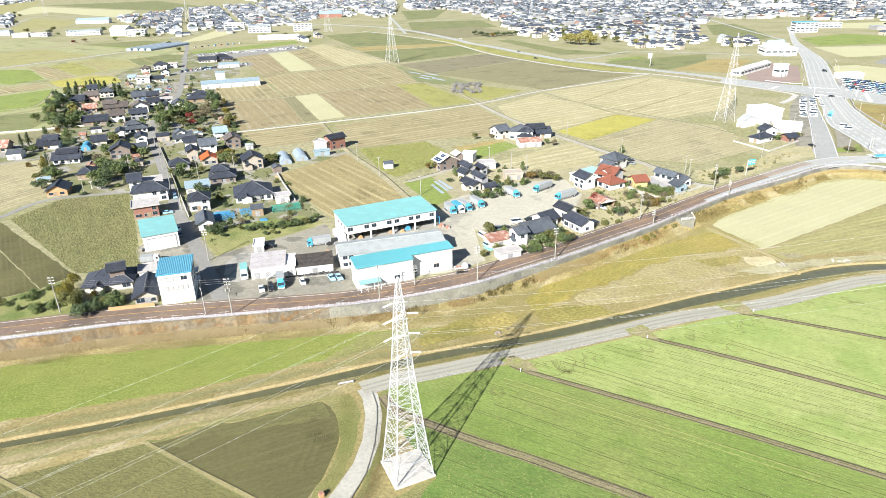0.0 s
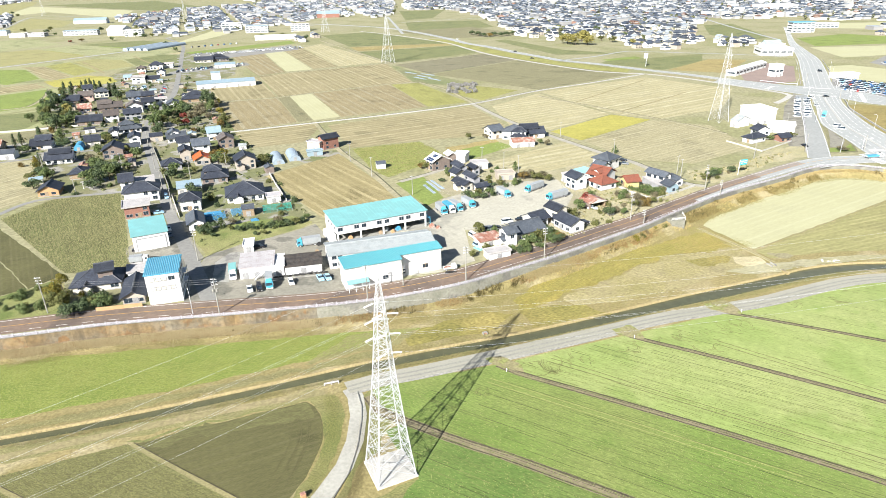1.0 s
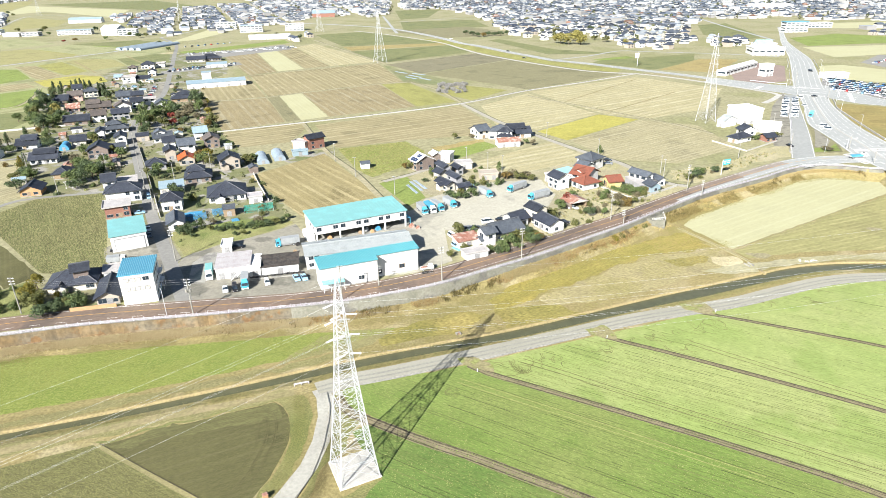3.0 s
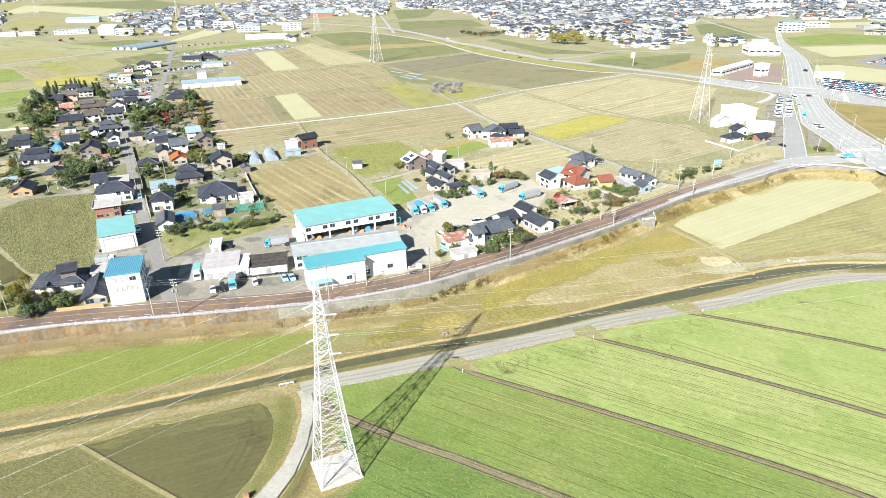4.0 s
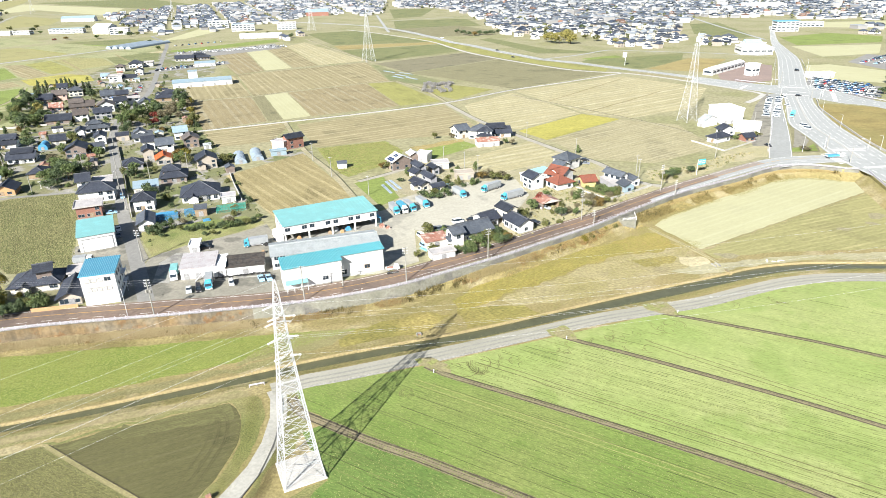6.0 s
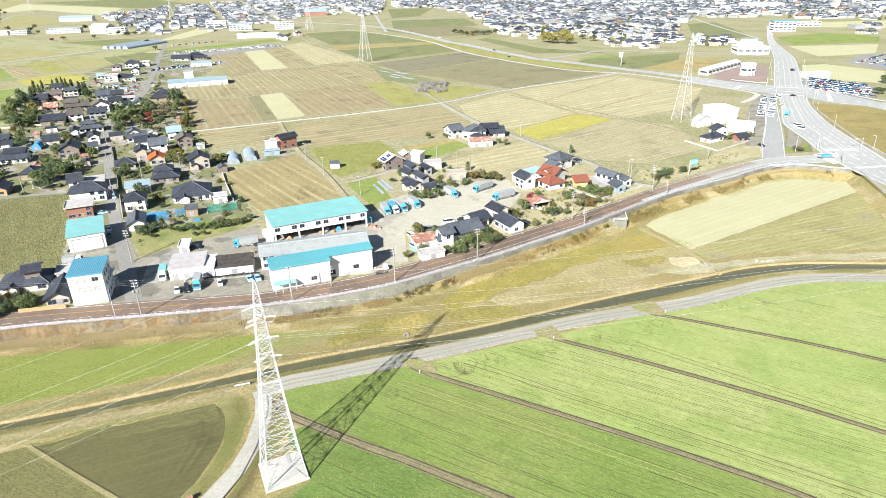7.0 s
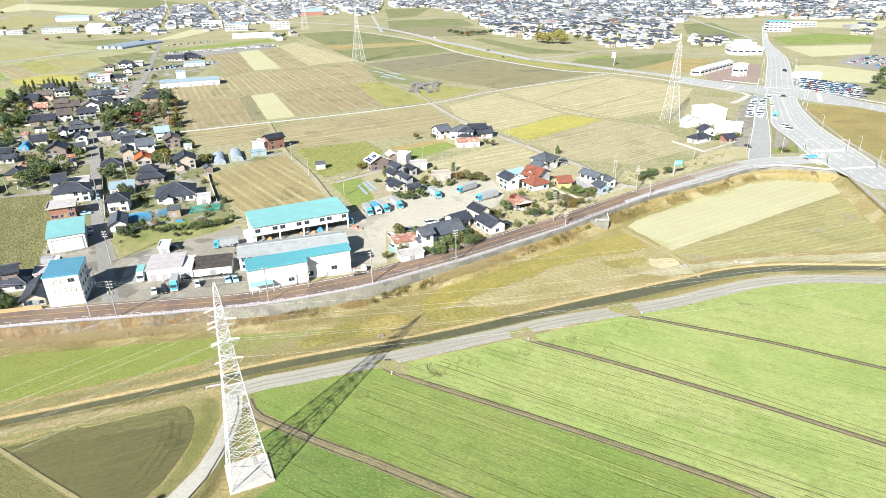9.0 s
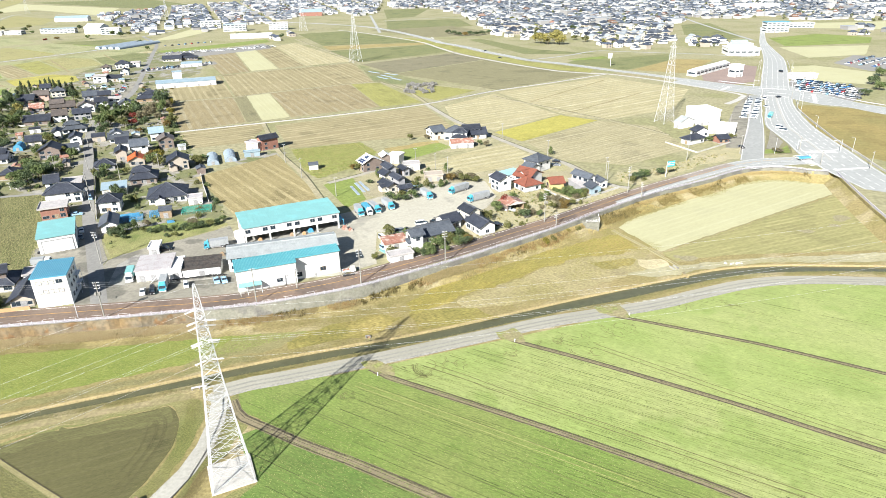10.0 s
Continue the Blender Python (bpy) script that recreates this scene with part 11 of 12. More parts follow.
utility_pole(234.7, 325.4, 30, 8, arms=1, label="slim pale pole beside the junction roads")
utility_pole(231.9, 300, 30, 8, arms=1, label="slim pale pole beside the junction roads")
utility_pole(251.1, 291, 30, 9, arms=1, label="slim pale pole beside the junction roads")
utility_pole(313.7, 529.5, 30, 10, arms=1, label="slim pale pole beside the junction roads")
utility_pole(301.8, 461.5, 30, 8, arms=1, label="slim pale pole beside the junction roads")
tree(29.3, 528.7, 3.2, 2.6, "pale", "bush")
tree(32.7, 519.8, 3.2, 2.6, "pale", "bush")
tree(31.6, 520.8, 3.2, 2.6, "pale", "bush")
tree(16.3, 542.4, 3.2, 2.6, "pale", "bush")
tree(36.8, 531.8, 3.2, 2.6, "pale", "bush")
tree(37.3, 556.1, 3.2, 2.6, "pale", "bush")
tree(26.8, 551.1, 3.2, 2.6, "pale", "bush")
tree(27.9, 536.2, 3.2, 2.6, "pale", "bush")
tree(16.2, 553.8, 3.2, 2.6, "pale", "bush")
tree(21.4, 522.2, 3.2, 2.6, "pale", "bush")
tree(34, 554.3, 3.2, 2.6, "pale", "bush")
tree(34.7, 555.2, 3.2, 2.6, "pale", "bush")
tree(30.5, 556.3, 3.2, 2.6, "pale", "bush")
tree(15.2, 524.8, 3.2, 2.6, "pale", "bush")
tree(20.8, 553.3, 3.2, 2.6, "pale", "bush")
tree(37.1, 522.2, 3.2, 2.6, "pale", "bush")
tree(21.5, 520.3, 3.2, 2.6, "pale", "bush")
tree(27.6, 531.7, 3.2, 2.6, "pale", "bush")
tree(19.7, 521.4, 3.2, 2.6, "pale", "bush")
tree(30.4, 519, 3.2, 2.6, "pale", "bush")
tree(36.6, 547.5, 3.2, 2.6, "pale", "bush")
tree(24.4, 555.2, 3.2, 2.6, "pale", "bush")
tree(19.5, 560.6, 3.2, 2.6, "pale", "bush")
tree(22.3, 535.6, 3.2, 2.6, "pale", "bush")
tree(15.4, 533.1, 3.2, 2.6, "pale", "bush")
tree(23.6, 548.6, 3.2, 2.6, "pale", "bush")
tree(34.4, 539.5, 3.2, 2.6, "pale", "bush")
tree(22.8, 540.9, 3.2, 2.6, "pale", "bush")
tree(32.8, 559.3, 3.2, 2.6, "pale", "bush")
tree(39.3, 560.1, 3.2, 2.6, "pale", "bush")

tree(80.8, 216.6, 2.6, 1.9, "yellow", "bush", z=1.2, label="yellow-leaved bush on the road bank")
tree(92.6, 244.6, 3.0, 2.3, "orange", "bush", label="orange brown bush on weedy ground by the road")
for x, y, r, kind in ((86.5, 222.5, 1.8, "bare"), (84, 219.5, 1.5, "olive"), (95.5, 228.5, 1.6, "olive"), (91, 226, 1.3, "yellow")):
    tree(x, y, 1.8, r, kind, "bush", z=1.6, label="%s bush on the road bank" % {"bare": "grey bare", "olive": "olive green", "yellow": "yellowing"}[kind])
for x, y, r, kind in ((76, 236, 2.0, "pale"), (73, 228, 1.6, "olive"), (79.5, 240, 1.5, "green"), (84, 246, 1.6, "bare"), (101, 250.5, 1.0, "olive"), (112, 262.5, 0.9, "green"), (137.5, 281, 1.6, "olive"), (146, 288, 1.0, "bare")):
    tree(x, y, 1.7, r, kind, "bush", label="%s bush on dry ground by the road" % {"pale": "silvery", "olive": "olive green", "green": "green", "bare": "bare brown"}[kind])


def scrub(name, polys, count, radius, tall, dark, light, label, seed, leaves=9):
    """Small leafy clumps over plots, clear of the roads."""
    rng = random.Random(seed)
    vs, fs = [], []
    for poly in polys:
        x0, x1, y0, y1 = min(q[0] for q in poly), max(q[0] for q in poly), min(q[1] for q in poly), max(q[1] for q in poly)
        near = [(q, w) for line, w in ROUTES for q in line if x0 - 9 < q[0] < x1 + 9 and y0 - 9 < q[1] < y1 + 9]
        for _ in range(count):
            x, y = rng.uniform(x0, x1), rng.uniform(y0, y1)
            if not inside_poly(x, y, poly) or noise.noise((x * 0.06, y * 0.06, seed)) < -0.1 or any(math.dist(q, (x, y)) < w / 2 + 2.2 for q, w in near):
                continue
            r = rng.uniform(*radius)
            h = rng.uniform(*tall)
            for _ in range(leaves):
                d = Vector((rng.gauss(0, 1), rng.gauss(0, 1), abs(rng.gauss(0, 1)))).normalized()
                c = Vector((x + d.x * r, y + d.y * r, UP + 0.05 + d.z * h))
                u = Vector((rng.gauss(0, 1), rng.gauss(0, 1), rng.gauss(0, 1))).normalized()
                v = d.cross(u).normalized() * r * 0.42
                u = d.cross(v).normalized() * r * 0.42
                k = len(vs)
                vs += [tuple(c - u - v), tuple(c + u - v), tuple(c + u + v), tuple(c - u + v)]
                fs.append((k, k + 1, k + 2, k + 3))
    me = bpy.data.meshes.new(name)
    me.from_pydata(vs, [], fs)
    me.materials.append(island_mat("%s_%d" % (name, seed), dark, light, thin=0.2))
    tagged(new(name, me), label, "plants", kind="stuff")


VILLAGE = [(-255.8, 332.9), (-259.1, 406.4), (-320, 563.7), (-232, 600), (-201.3, 591.5), (-166.8, 493.6), (-121.5, 395.8), (-80.8, 311.8), (-53.7, 257.1), (-46.4, 238.9), (-58.6, 226.2), (-77.2, 209.8), (-103.8, 234.7), (-124.5, 245.4), (-142.5, 278), (-174.6, 273.6), (-217.2, 336.7)]
ROADSIDE = [[(126, 279), (128, 294), (150, 298.5), (162.4, 307.5), (190, 326), (196, 323), (166, 298.5), (134, 276)], [(72, 270), (88, 272), (100, 256), (118, 270), (121.5, 263.5), (97, 245), (70, 224), (50, 210), (62, 236), (68, 250)]]
scrub("garden_plants", [VILLAGE], 3400, (0.35, 0.9), (0.4, 1.2), (0.045, 0.062, 0.024), (0.165, 0.175, 0.066), "low garden plants and shrubs between the houses", 41)
scrub("roadside_weeds", ROADSIDE, 700, (0.25, 0.7), (0.2, 0.7), (0.16, 0.15, 0.065), (0.36, 0.32, 0.18), "dry weeds and scrub beside the road", 42)
scrub("roadside_weeds", ROADSIDE, 160, (0.3, 0.8), (0.3, 0.9), (0.07, 0.085, 0.03), (0.20, 0.20, 0.08), "green weeds beside the road", 43)
wall_line("wall_garden", [(170.6, 348.4), (180, 325.8), (206.3, 345.5)], 0.8, 0.25, CONCL, "low pale wall round a garden at the field edge")

# grove of evergreens and bamboo west of the village, pines by the street
tree(-294.5, 485, 9, 4.8, "dark")
tree(-277.3, 453, 9.5, 5, "green")
tree(-262, 433, 9, 4.6, "green")
tree(-251, 427, 7, 3.6, "green")
tree(-270.5, 470, 10, 5.2, "dark")
tree(-285, 470, 10, 5, "green")
tree(-266, 462, 9, 4.8, "bamboo")
tree(-291.7, 497, 9, 4.8, "dark")
tree(-300, 509, 9, 4.5, "green")
tree(-314.1, 526.4, 8.5, 4.4, "dark")
tree(-306, 516, 10, 4.6, "dark")
tree(-258, 446, 8, 4.2, "olive")
tree(-280, 441, 7.5, 4.0, "green")
tree(-270, 441, 8, 4.2, "dark")
tree(-198.4, 454.9, 10, 4.2, "green")
tree(-187.7, 435.1, 9, 4.0, "green")
tree(-179.5, 422.1, 8.5, 4.2, "olive")
tree(-180.1, 410, 9, 4.0, "green")
tree(-174.3, 405.2, 7, 3.4, "dark")
tree(-182, 434.6, 9.5, 4.4, "green")
tree(-189, 453.8, 9, 3.8, "dark")
tree(-188.3, 463.8, 7.5, 3.4, "green")
tree(-172.8, 492.2, 11, 4.6, "dark")
tree(-167.3, 488, 11, 4.2, "dark")
tree(-166.7, 461.6, 8, 4.6, "bare")
tree(-159, 469, 7.5, 4.2, "bare")
tree(-160.9, 481.9, 7, 2.8, "yellow")
tree(-138, 421.7, 8, 3.4, "olive")
tree(-136.1, 408.2, 6, 2.8, "orange")
tree(-153.8, 437.3, 5.5, 3.2, "bare")
tree(-155.7, 419.9, 6, 3.6, "dark")
tree(-177.2, 450.8, 8, 4.2, "green")
tree(-173.3, 443, 5.5, 3.2, "red")
tree(-170, 440, 5, 3.0, "red")
tree(-192.8, 373.1, 6.5, 3.4, "olive")
tree(-199.4, 383.4, 6, 3.4, "green")
tree(-227.9, 384, 6.5, 3.6, "green")
tree(-168.7, 345.8, 6, 3.0, "olive")
tree(-161.2, 339.3, 6.5, 3.0, "green")
tree(-185.4, 347.1, 6.5, 3.6, "green")
tree(-165, 307.9, 7, 3.6, "dark")
tree(-157.5, 300, 8, 4.2, "green")
tree(-164.7, 297.5, 7, 3.6, "green")
tree(-190, 302.3, 6.5, 3.4, "green")
tree(-205.6, 321, 5, 3, "olive")
for x, y, h, r in ((-313.1, 574.9, 9, 2.0), (-310, 578, 10, 2.0), (-307, 580.2, 8.5, 1.9), (-302.2, 576.5, 9.5, 2.0), (-298.3, 579, 8, 1.9), (-272.3, 542.2, 12, 2.8), (-269.8, 547.4, 11, 2.6), (-316.5, 552.7, 12, 2.8), (-314.3, 560.7, 11, 2.6), (-246.3, 368.2, 9, 2.0), (-250.8, 399.6, 6, 1.8), (-210.3, 331.8, 7, 2.2)):
    tree(x, y, h, r, "dark", "cone")
wall_line("wall_street", smooth_line([(-161.3, 361.3), (-137.9, 315.9), (-118.7, 277.9)], 8.0), 1.3, 0.22, CONC, "grey block wall along the village street")
wall_line("wall_street", smooth_line([(-115.2, 271.0), (-101.7, 244.1)], 8.0), 1.1, 0.22, CONCL, "pale block wall along the village street")

# ---- pole to pole cables ----
def cables(points, h, n=3):
    for (x0, y0), (x1, y1) in zip(points, points[1:]):
        for k in range(n):
            wire((x0, y0, UP + h - 0.3 - 0.7 * k), (x1, y1, UP + h - 0.3 - 0.7 * k), 0.9, 0.018)


cables([(-104, 163.5), (-59, 161.8), (-14.5, 169)], 12.0)

# ---- grass and reeds ----
cs_x, cs_y = np.array(CANAL_S)[:, 0], np.array(CANAL_S)[:, 1]
cn_x, cn_y = np.array(CANAL_N)[:, 0], np.array(CANAL_N)[:, 1]


def tufts(name, line, lo, hi, count, hmin, hmax, dark, light, label, z=0.0, x0=-180, x1=228, gapscale=0.08, spread=0.35, seed=1, slope=None, blades=5, gap=-0.12, width=0.05):
    """Thin leaning blades in clumps along a line, lo to hi metres left of it."""
    rng = random.Random(seed)
    pts = [p for p in line if x0 < p[0] < x1]
    vs, fs = [], []
    for _ in range(count):
        i = rng.randrange(len(pts) - 1)
        f = rng.random()
        (px, py), (qx, qy) = pts[i], pts[i + 1]
        L = math.hypot(qx - px, qy - py) or 1.0
        side = rng.uniform(lo, hi)
        cx, cy = px + (qx - px) * f - (qy - py) / L * side, py + (qy - py) * f + (qx - px) / L * side
        north = float(np.interp(cx, cn_x, cn_y))
        if float(np.interp(cx, cs_x, cs_y)) - 0.8 < cy < north + 0.3 or (name == "meadow_grass" and cy < north):
            continue
        g = noise.noise((cx * gapscale, cy * gapscale, seed))
        if g < gap:
            continue
        zz = z if slope is None else slope(abs(side), cx)
        tall = 0.7 + 0.6 * max(g, 0)
        for _ in range(blades):
            h = rng.uniform(hmin, hmax) * tall
            an = rng.uniform(0, math.pi)
            w = rng.uniform(0.6, 1.3) * width
            bx, by = math.cos(an) * w, math.sin(an) * w
            lx, ly = rng.gauss(0.1, 0.35) * h, rng.gauss(0.1, 0.35) * h
            x, y = cx + rng.gauss(0, spread), cy + rng.gauss(0, spread)
            k = len(vs)
            vs += [(x - bx, y - by, zz - 0.1), (x + bx, y + by, zz - 0.1), (x + bx * 1.1 + lx, y + by * 1.1 + ly, zz + h), (x - bx * 1.1 + lx, y - by * 1.1 + ly, zz + h * 0.9)]
            fs.append((k, k + 1, k + 2, k + 3))
    me = bpy.data.meshes.new(name)
    me.from_pydata(vs, [], fs)
    me.materials.append(island_mat(name + "_%d" % seed, dark, light, thin=0.3))
    return tagged(new(name, me), label, "grass", kind="stuff")


VERGE = smooth_line([(-22.0, 91), (-19.6, 99.9), (-18.4, 107.4), (-18.7, 115.8), (-20.3, 123.6), (-22, 127)], 1.0)
KERBSIDE = smooth_line([(-13.0, 93.0), (-10.9, 102.2), (-11.2, 114.7), (-11.7, 124.0)], 1.0)
bank = lambda d, x: float(np.interp(x, [15, 45, 240], [0.7, 2.9, 3.2])) * max(0.0, 1 - (d - 0.5) / 5.5)
tufts("rusty_brush", RAIL, -4.2, -1.0, 900, 0.3, 1.2, (0.19, 0.125, 0.05), (0.37, 0.255, 0.115), "rust brown brush in front of the retaining wall", slope=bank, seed=16, gap=-0.05, width=0.045, spread=0.6, x0=-120, x1=100, blades=12)
tufts("reeds", RAIL, -4.0, -0.9, 24000, 0.3, 1.3, (0.36, 0.295, 0.165), (0.50, 0.425, 0.255), "dense dry tan reeds below the retaining wall", slope=bank, seed=1, gap=-0.75, width=0.018, spread=0.8, x1=-24)
tufts("reeds", RAIL, -3.6, -0.9, 7000, 0.2, 0.8, (0.27, 0.22, 0.11), (0.40, 0.335, 0.175), "low dry reeds below the grey retaining wall", slope=bank, seed=11, gap=-0.15, width=0.025, spread=0.5, x0=-24, x1=60)
tufts("reeds", RAIL, -2.4, -0.9, 3800, 0.2, 0.65, (0.27, 0.205, 0.09), (0.40, 0.315, 0.15), "orange brown reeds along the foot of the road bank", slope=bank, seed=13, gap=-0.3, width=0.028, spread=0.5, x0=60)
tufts("dry_grass", RAIL, -8.5, -3.5, 14000, 0.08, 0.25, (0.18, 0.165, 0.062), (0.27, 0.24, 0.105), "dry tan grass on the bank", slope=bank, seed=2, blades=4, spread=0.5)
tufts("bank_grass", CANAL_N, 0.5, 5.0, 12000, 0.06, 0.2, (0.14, 0.145, 0.05), (0.25, 0.22, 0.11), "dry mixed grass along the canal", seed=3, blades=4, spread=0.8, width=0.025)
tufts("bank_grass", CANAL_S, -3.4, -0.9, 12000, 0.06, 0.2, (0.11, 0.14, 0.04), (0.23, 0.21, 0.09), "green and dry grass along the canal", seed=4, blades=4, spread=0.5, gap=-0.4, width=0.022)
tufts("meadow_grass", RAIL, -32.0, -7.0, 18000, 0.06, 0.22, (0.15, 0.15, 0.045), (0.26, 0.235, 0.09), "mixed yellow and green grass on the bank", seed=6, x0=-12, x1=108, blades=4, spread=0.8)
tufts("orange_reeds", RAIL, -6.5, -2.5, 1200, 0.2, 0.6, (0.29, 0.225, 0.09), (0.41, 0.335, 0.145), "orange brown reeds on the bank", slope=bank, seed=7, x0=20, x1=150, gap=0.1, width=0.06)
tufts("brush", RAIL, -2.6, -1.0, 1400, 0.25, 0.8, (0.28, 0.225, 0.10), (0.43, 0.355, 0.17), "tall dry brush growing up to the road fence", slope=bank, seed=12, gap=-0.25, width=0.05, x0=26, x1=225, blades=7, spread=0.5)
tufts("bramble", RAIL, -5.2, -2.2, 1500, 0.3, 0.9, (0.125, 0.105, 0.04), (0.27, 0.215, 0.085), "olive brown bramble on the road bank", slope=bank, seed=15, spread=0.5, x0=103, x1=190, blades=9, gap=-0.2, width=0.07)
tufts("shrubs", RAIL, -4.0, -1.0, 420, 0.4, 1.3, (0.07, 0.062, 0.025), (0.17, 0.135, 0.052), "low dark bramble below the wall", slope=bank, seed=5, spread=0.5, x0=-60, blades=14, gap=0.22, width=0.07)
tufts("verge_grass", VERGE, -1.6, 1.6, 3200, 0.04, 0.2, (0.17, 0.20, 0.055), (0.30, 0.28, 0.11), "rough green and straw grass beside the lane", seed=9, x0=-60, x1=40, spread=0.9, gap=-0.3, width=0.02)
tufts("verge_grass", KERBSIDE, -1.0, 1.0, 3500, 0.04, 0.2, (0.13, 0.115, 0.05), (0.20, 0.17, 0.085), "dry brown grass round the pylon pad", seed=10, x0=-60, x1=40, spread=0.9, gap=-0.4, width=0.02)



# ---- straw, stones and leaves lying on the fields ----
def flecks(name, kinds, count, dark, light, label, size=(0.10, 0.28), wide=0.05, along=True, lim=(-135, 230, 80, 420), seed=1):
    """Small flat pieces scattered over all plots of some kinds."""
    rng = random.Random(seed)
    vs, fs = [], []
    plots = [(ang, pts, z) for kind, ang, pts, z, _ in PLOTS if kind in kinds]
    boxes = [(max(lim[0], min(p[0] for p in q)), min(lim[1], max(p[0] for p in q)), max(lim[2], min(p[1] for p in q)), min(lim[3], max(p[1] for p in q))) for _, q, _ in plots]
    areas = [max(0.0, b[1] - b[0]) * max(0.0, b[3] - b[2]) for b in boxes]
    for (ang, pts, z), b, ar in zip(plots, boxes, areas):
        for _ in range(int(count * ar / sum(areas))):
            x, y = rng.uniform(b[0], b[1]), rng.uniform(b[2], b[3])
            if not inside_poly(x, y, pts):
                continue
            a = radians(ang) + rng.gauss(0, 0.25) if along else rng.uniform(0, math.pi)
            h, w = rng.uniform(*size), wide * rng.uniform(0.6, 1.4)
            ux, uy = math.cos(a) * h, math.sin(a) * h
            vx, vy = -math.sin(a) * w, math.cos(a) * w
            k = len(vs)
            zz = z + 0.058 + rng.uniform(0, 0.012)
            vs += [(x - ux - vx, y - uy - vy, zz), (x + ux - vx, y + uy - vy, zz), (x + ux + vx, y + uy + vy, zz + 0.02), (x - ux + vx, y - uy + vy, zz + 0.02)]
            fs.append((k, k + 1, k + 2, k + 3))
    me = bpy.data.meshes.new(name)
    me.from_pydata(vs, [], fs)
    me.materials.append(island_mat(name + "_%d" % seed, dark, light))
    return tagged(new(name, me), label, "litter", kind="stuff")


flecks("straw_stubble", ("stubble_olive",), 60000, (0.065, 0.066, 0.026), (0.190, 0.182, 0.072), "short straw stubble in rows", seed=21)
flecks("earth_clods", ("dark_tilled",), 22000, (0.074, 0.070, 0.029), (0.118, 0.112, 0.047), "small clods on tilled earth", size=(0.05, 0.13), wide=0.05, seed=22)
flecks("crop_leaves", ("bean", "bean_lush", "bean_pale"), 150000, (0.120, 0.165, 0.038), (0.235, 0.26, 0.09), "small leaves of the green crop", size=(0.06, 0.16), wide=0.07, along=False, lim=(-10, 190, 60, 185), seed=23)
flecks("clover_leaves", ("clover",), 60000, (0.140, 0.182, 0.040), (0.255, 0.27, 0.085), "small leaves of the clover field", size=(0.08, 0.2), wide=0.08, along=False, seed=24)
flecks("yellow_grass", ("bank_yellow",), 40000, (0.13, 0.125, 0.03), (0.33, 0.285, 0.075), "yellow grass lying in rows on the bank", seed=25)
flecks("pale_straw", ("bank_pale", "bank_dry"), 40000, (0.18, 0.165, 0.08), (0.31, 0.28, 0.135), "pale dry grass lying on the bank", along=False, seed=26)
flecks("paddy_straw", ("crop",), 38000, (0.055, 0.06, 0.02), (0.27, 0.255, 0.115), "straw and weeds in the dense crop rows", size=(0.15, 0.4), wide=0.10, lim=(-240, 230, 80, 420), seed=27)
flecks("paddy_straw", ("warm_rows",), 6000, (0.18, 0.15, 0.07), (0.31, 0.265, 0.14), "straw lying in rows on the harvested paddy", size=(0.2, 0.5), wide=0.10, seed=29)
flecks("meadow_tufts", ("meadow",), 12000, (0.11, 0.13, 0.03), (0.30, 0.27, 0.10), "mixed tufts on the meadow", size=(0.2, 0.5), wide=0.2, along=False, seed=30)
flecks("stones", ("dry_yard", "weeds_dry"), 14000, (0.12, 0.13, 0.05), (0.42, 0.40, 0.32), "pale stones and dry tufts on bare ground", size=(0.12, 0.3), wide=0.16, along=False, seed=28)

# ---- distant town ----
WALLS_FAR = island_mat("far_house_walls", (0.19, 0.185, 0.18), (0.52, 0.52, 0.51), 0.7)
ROOFS_FAR = island_mat("far_house_roofs", (0.036, 0.046, 0.064), (0.130, 0.150, 0.178), 0.5)
ROOFS_WARM = island_mat("far_house_warm_roofs", (0.09, 0.055, 0.04), (0.24, 0.14, 0.10), 0.6)
ROOFS_PALE = island_mat("far_pale_roofs", (0.20, 0.23, 0.26), (0.42, 0.42, 0.41), 0.6)
TOWN_TILE = mat("town_roof_tile", (0.034, 0.043, 0.060), (0.054, 0.064, 0.084), 0.55, 0.4, 2.0, 0.2, rnd=0.45)
TOWN_PALE = mat("town_pale_roof", (0.20, 0.225, 0.245), (0.24, 0.26, 0.275), 0.55, 0.4, 2.0, 0.1, rnd=0.2)
HOUSE_KIT = []
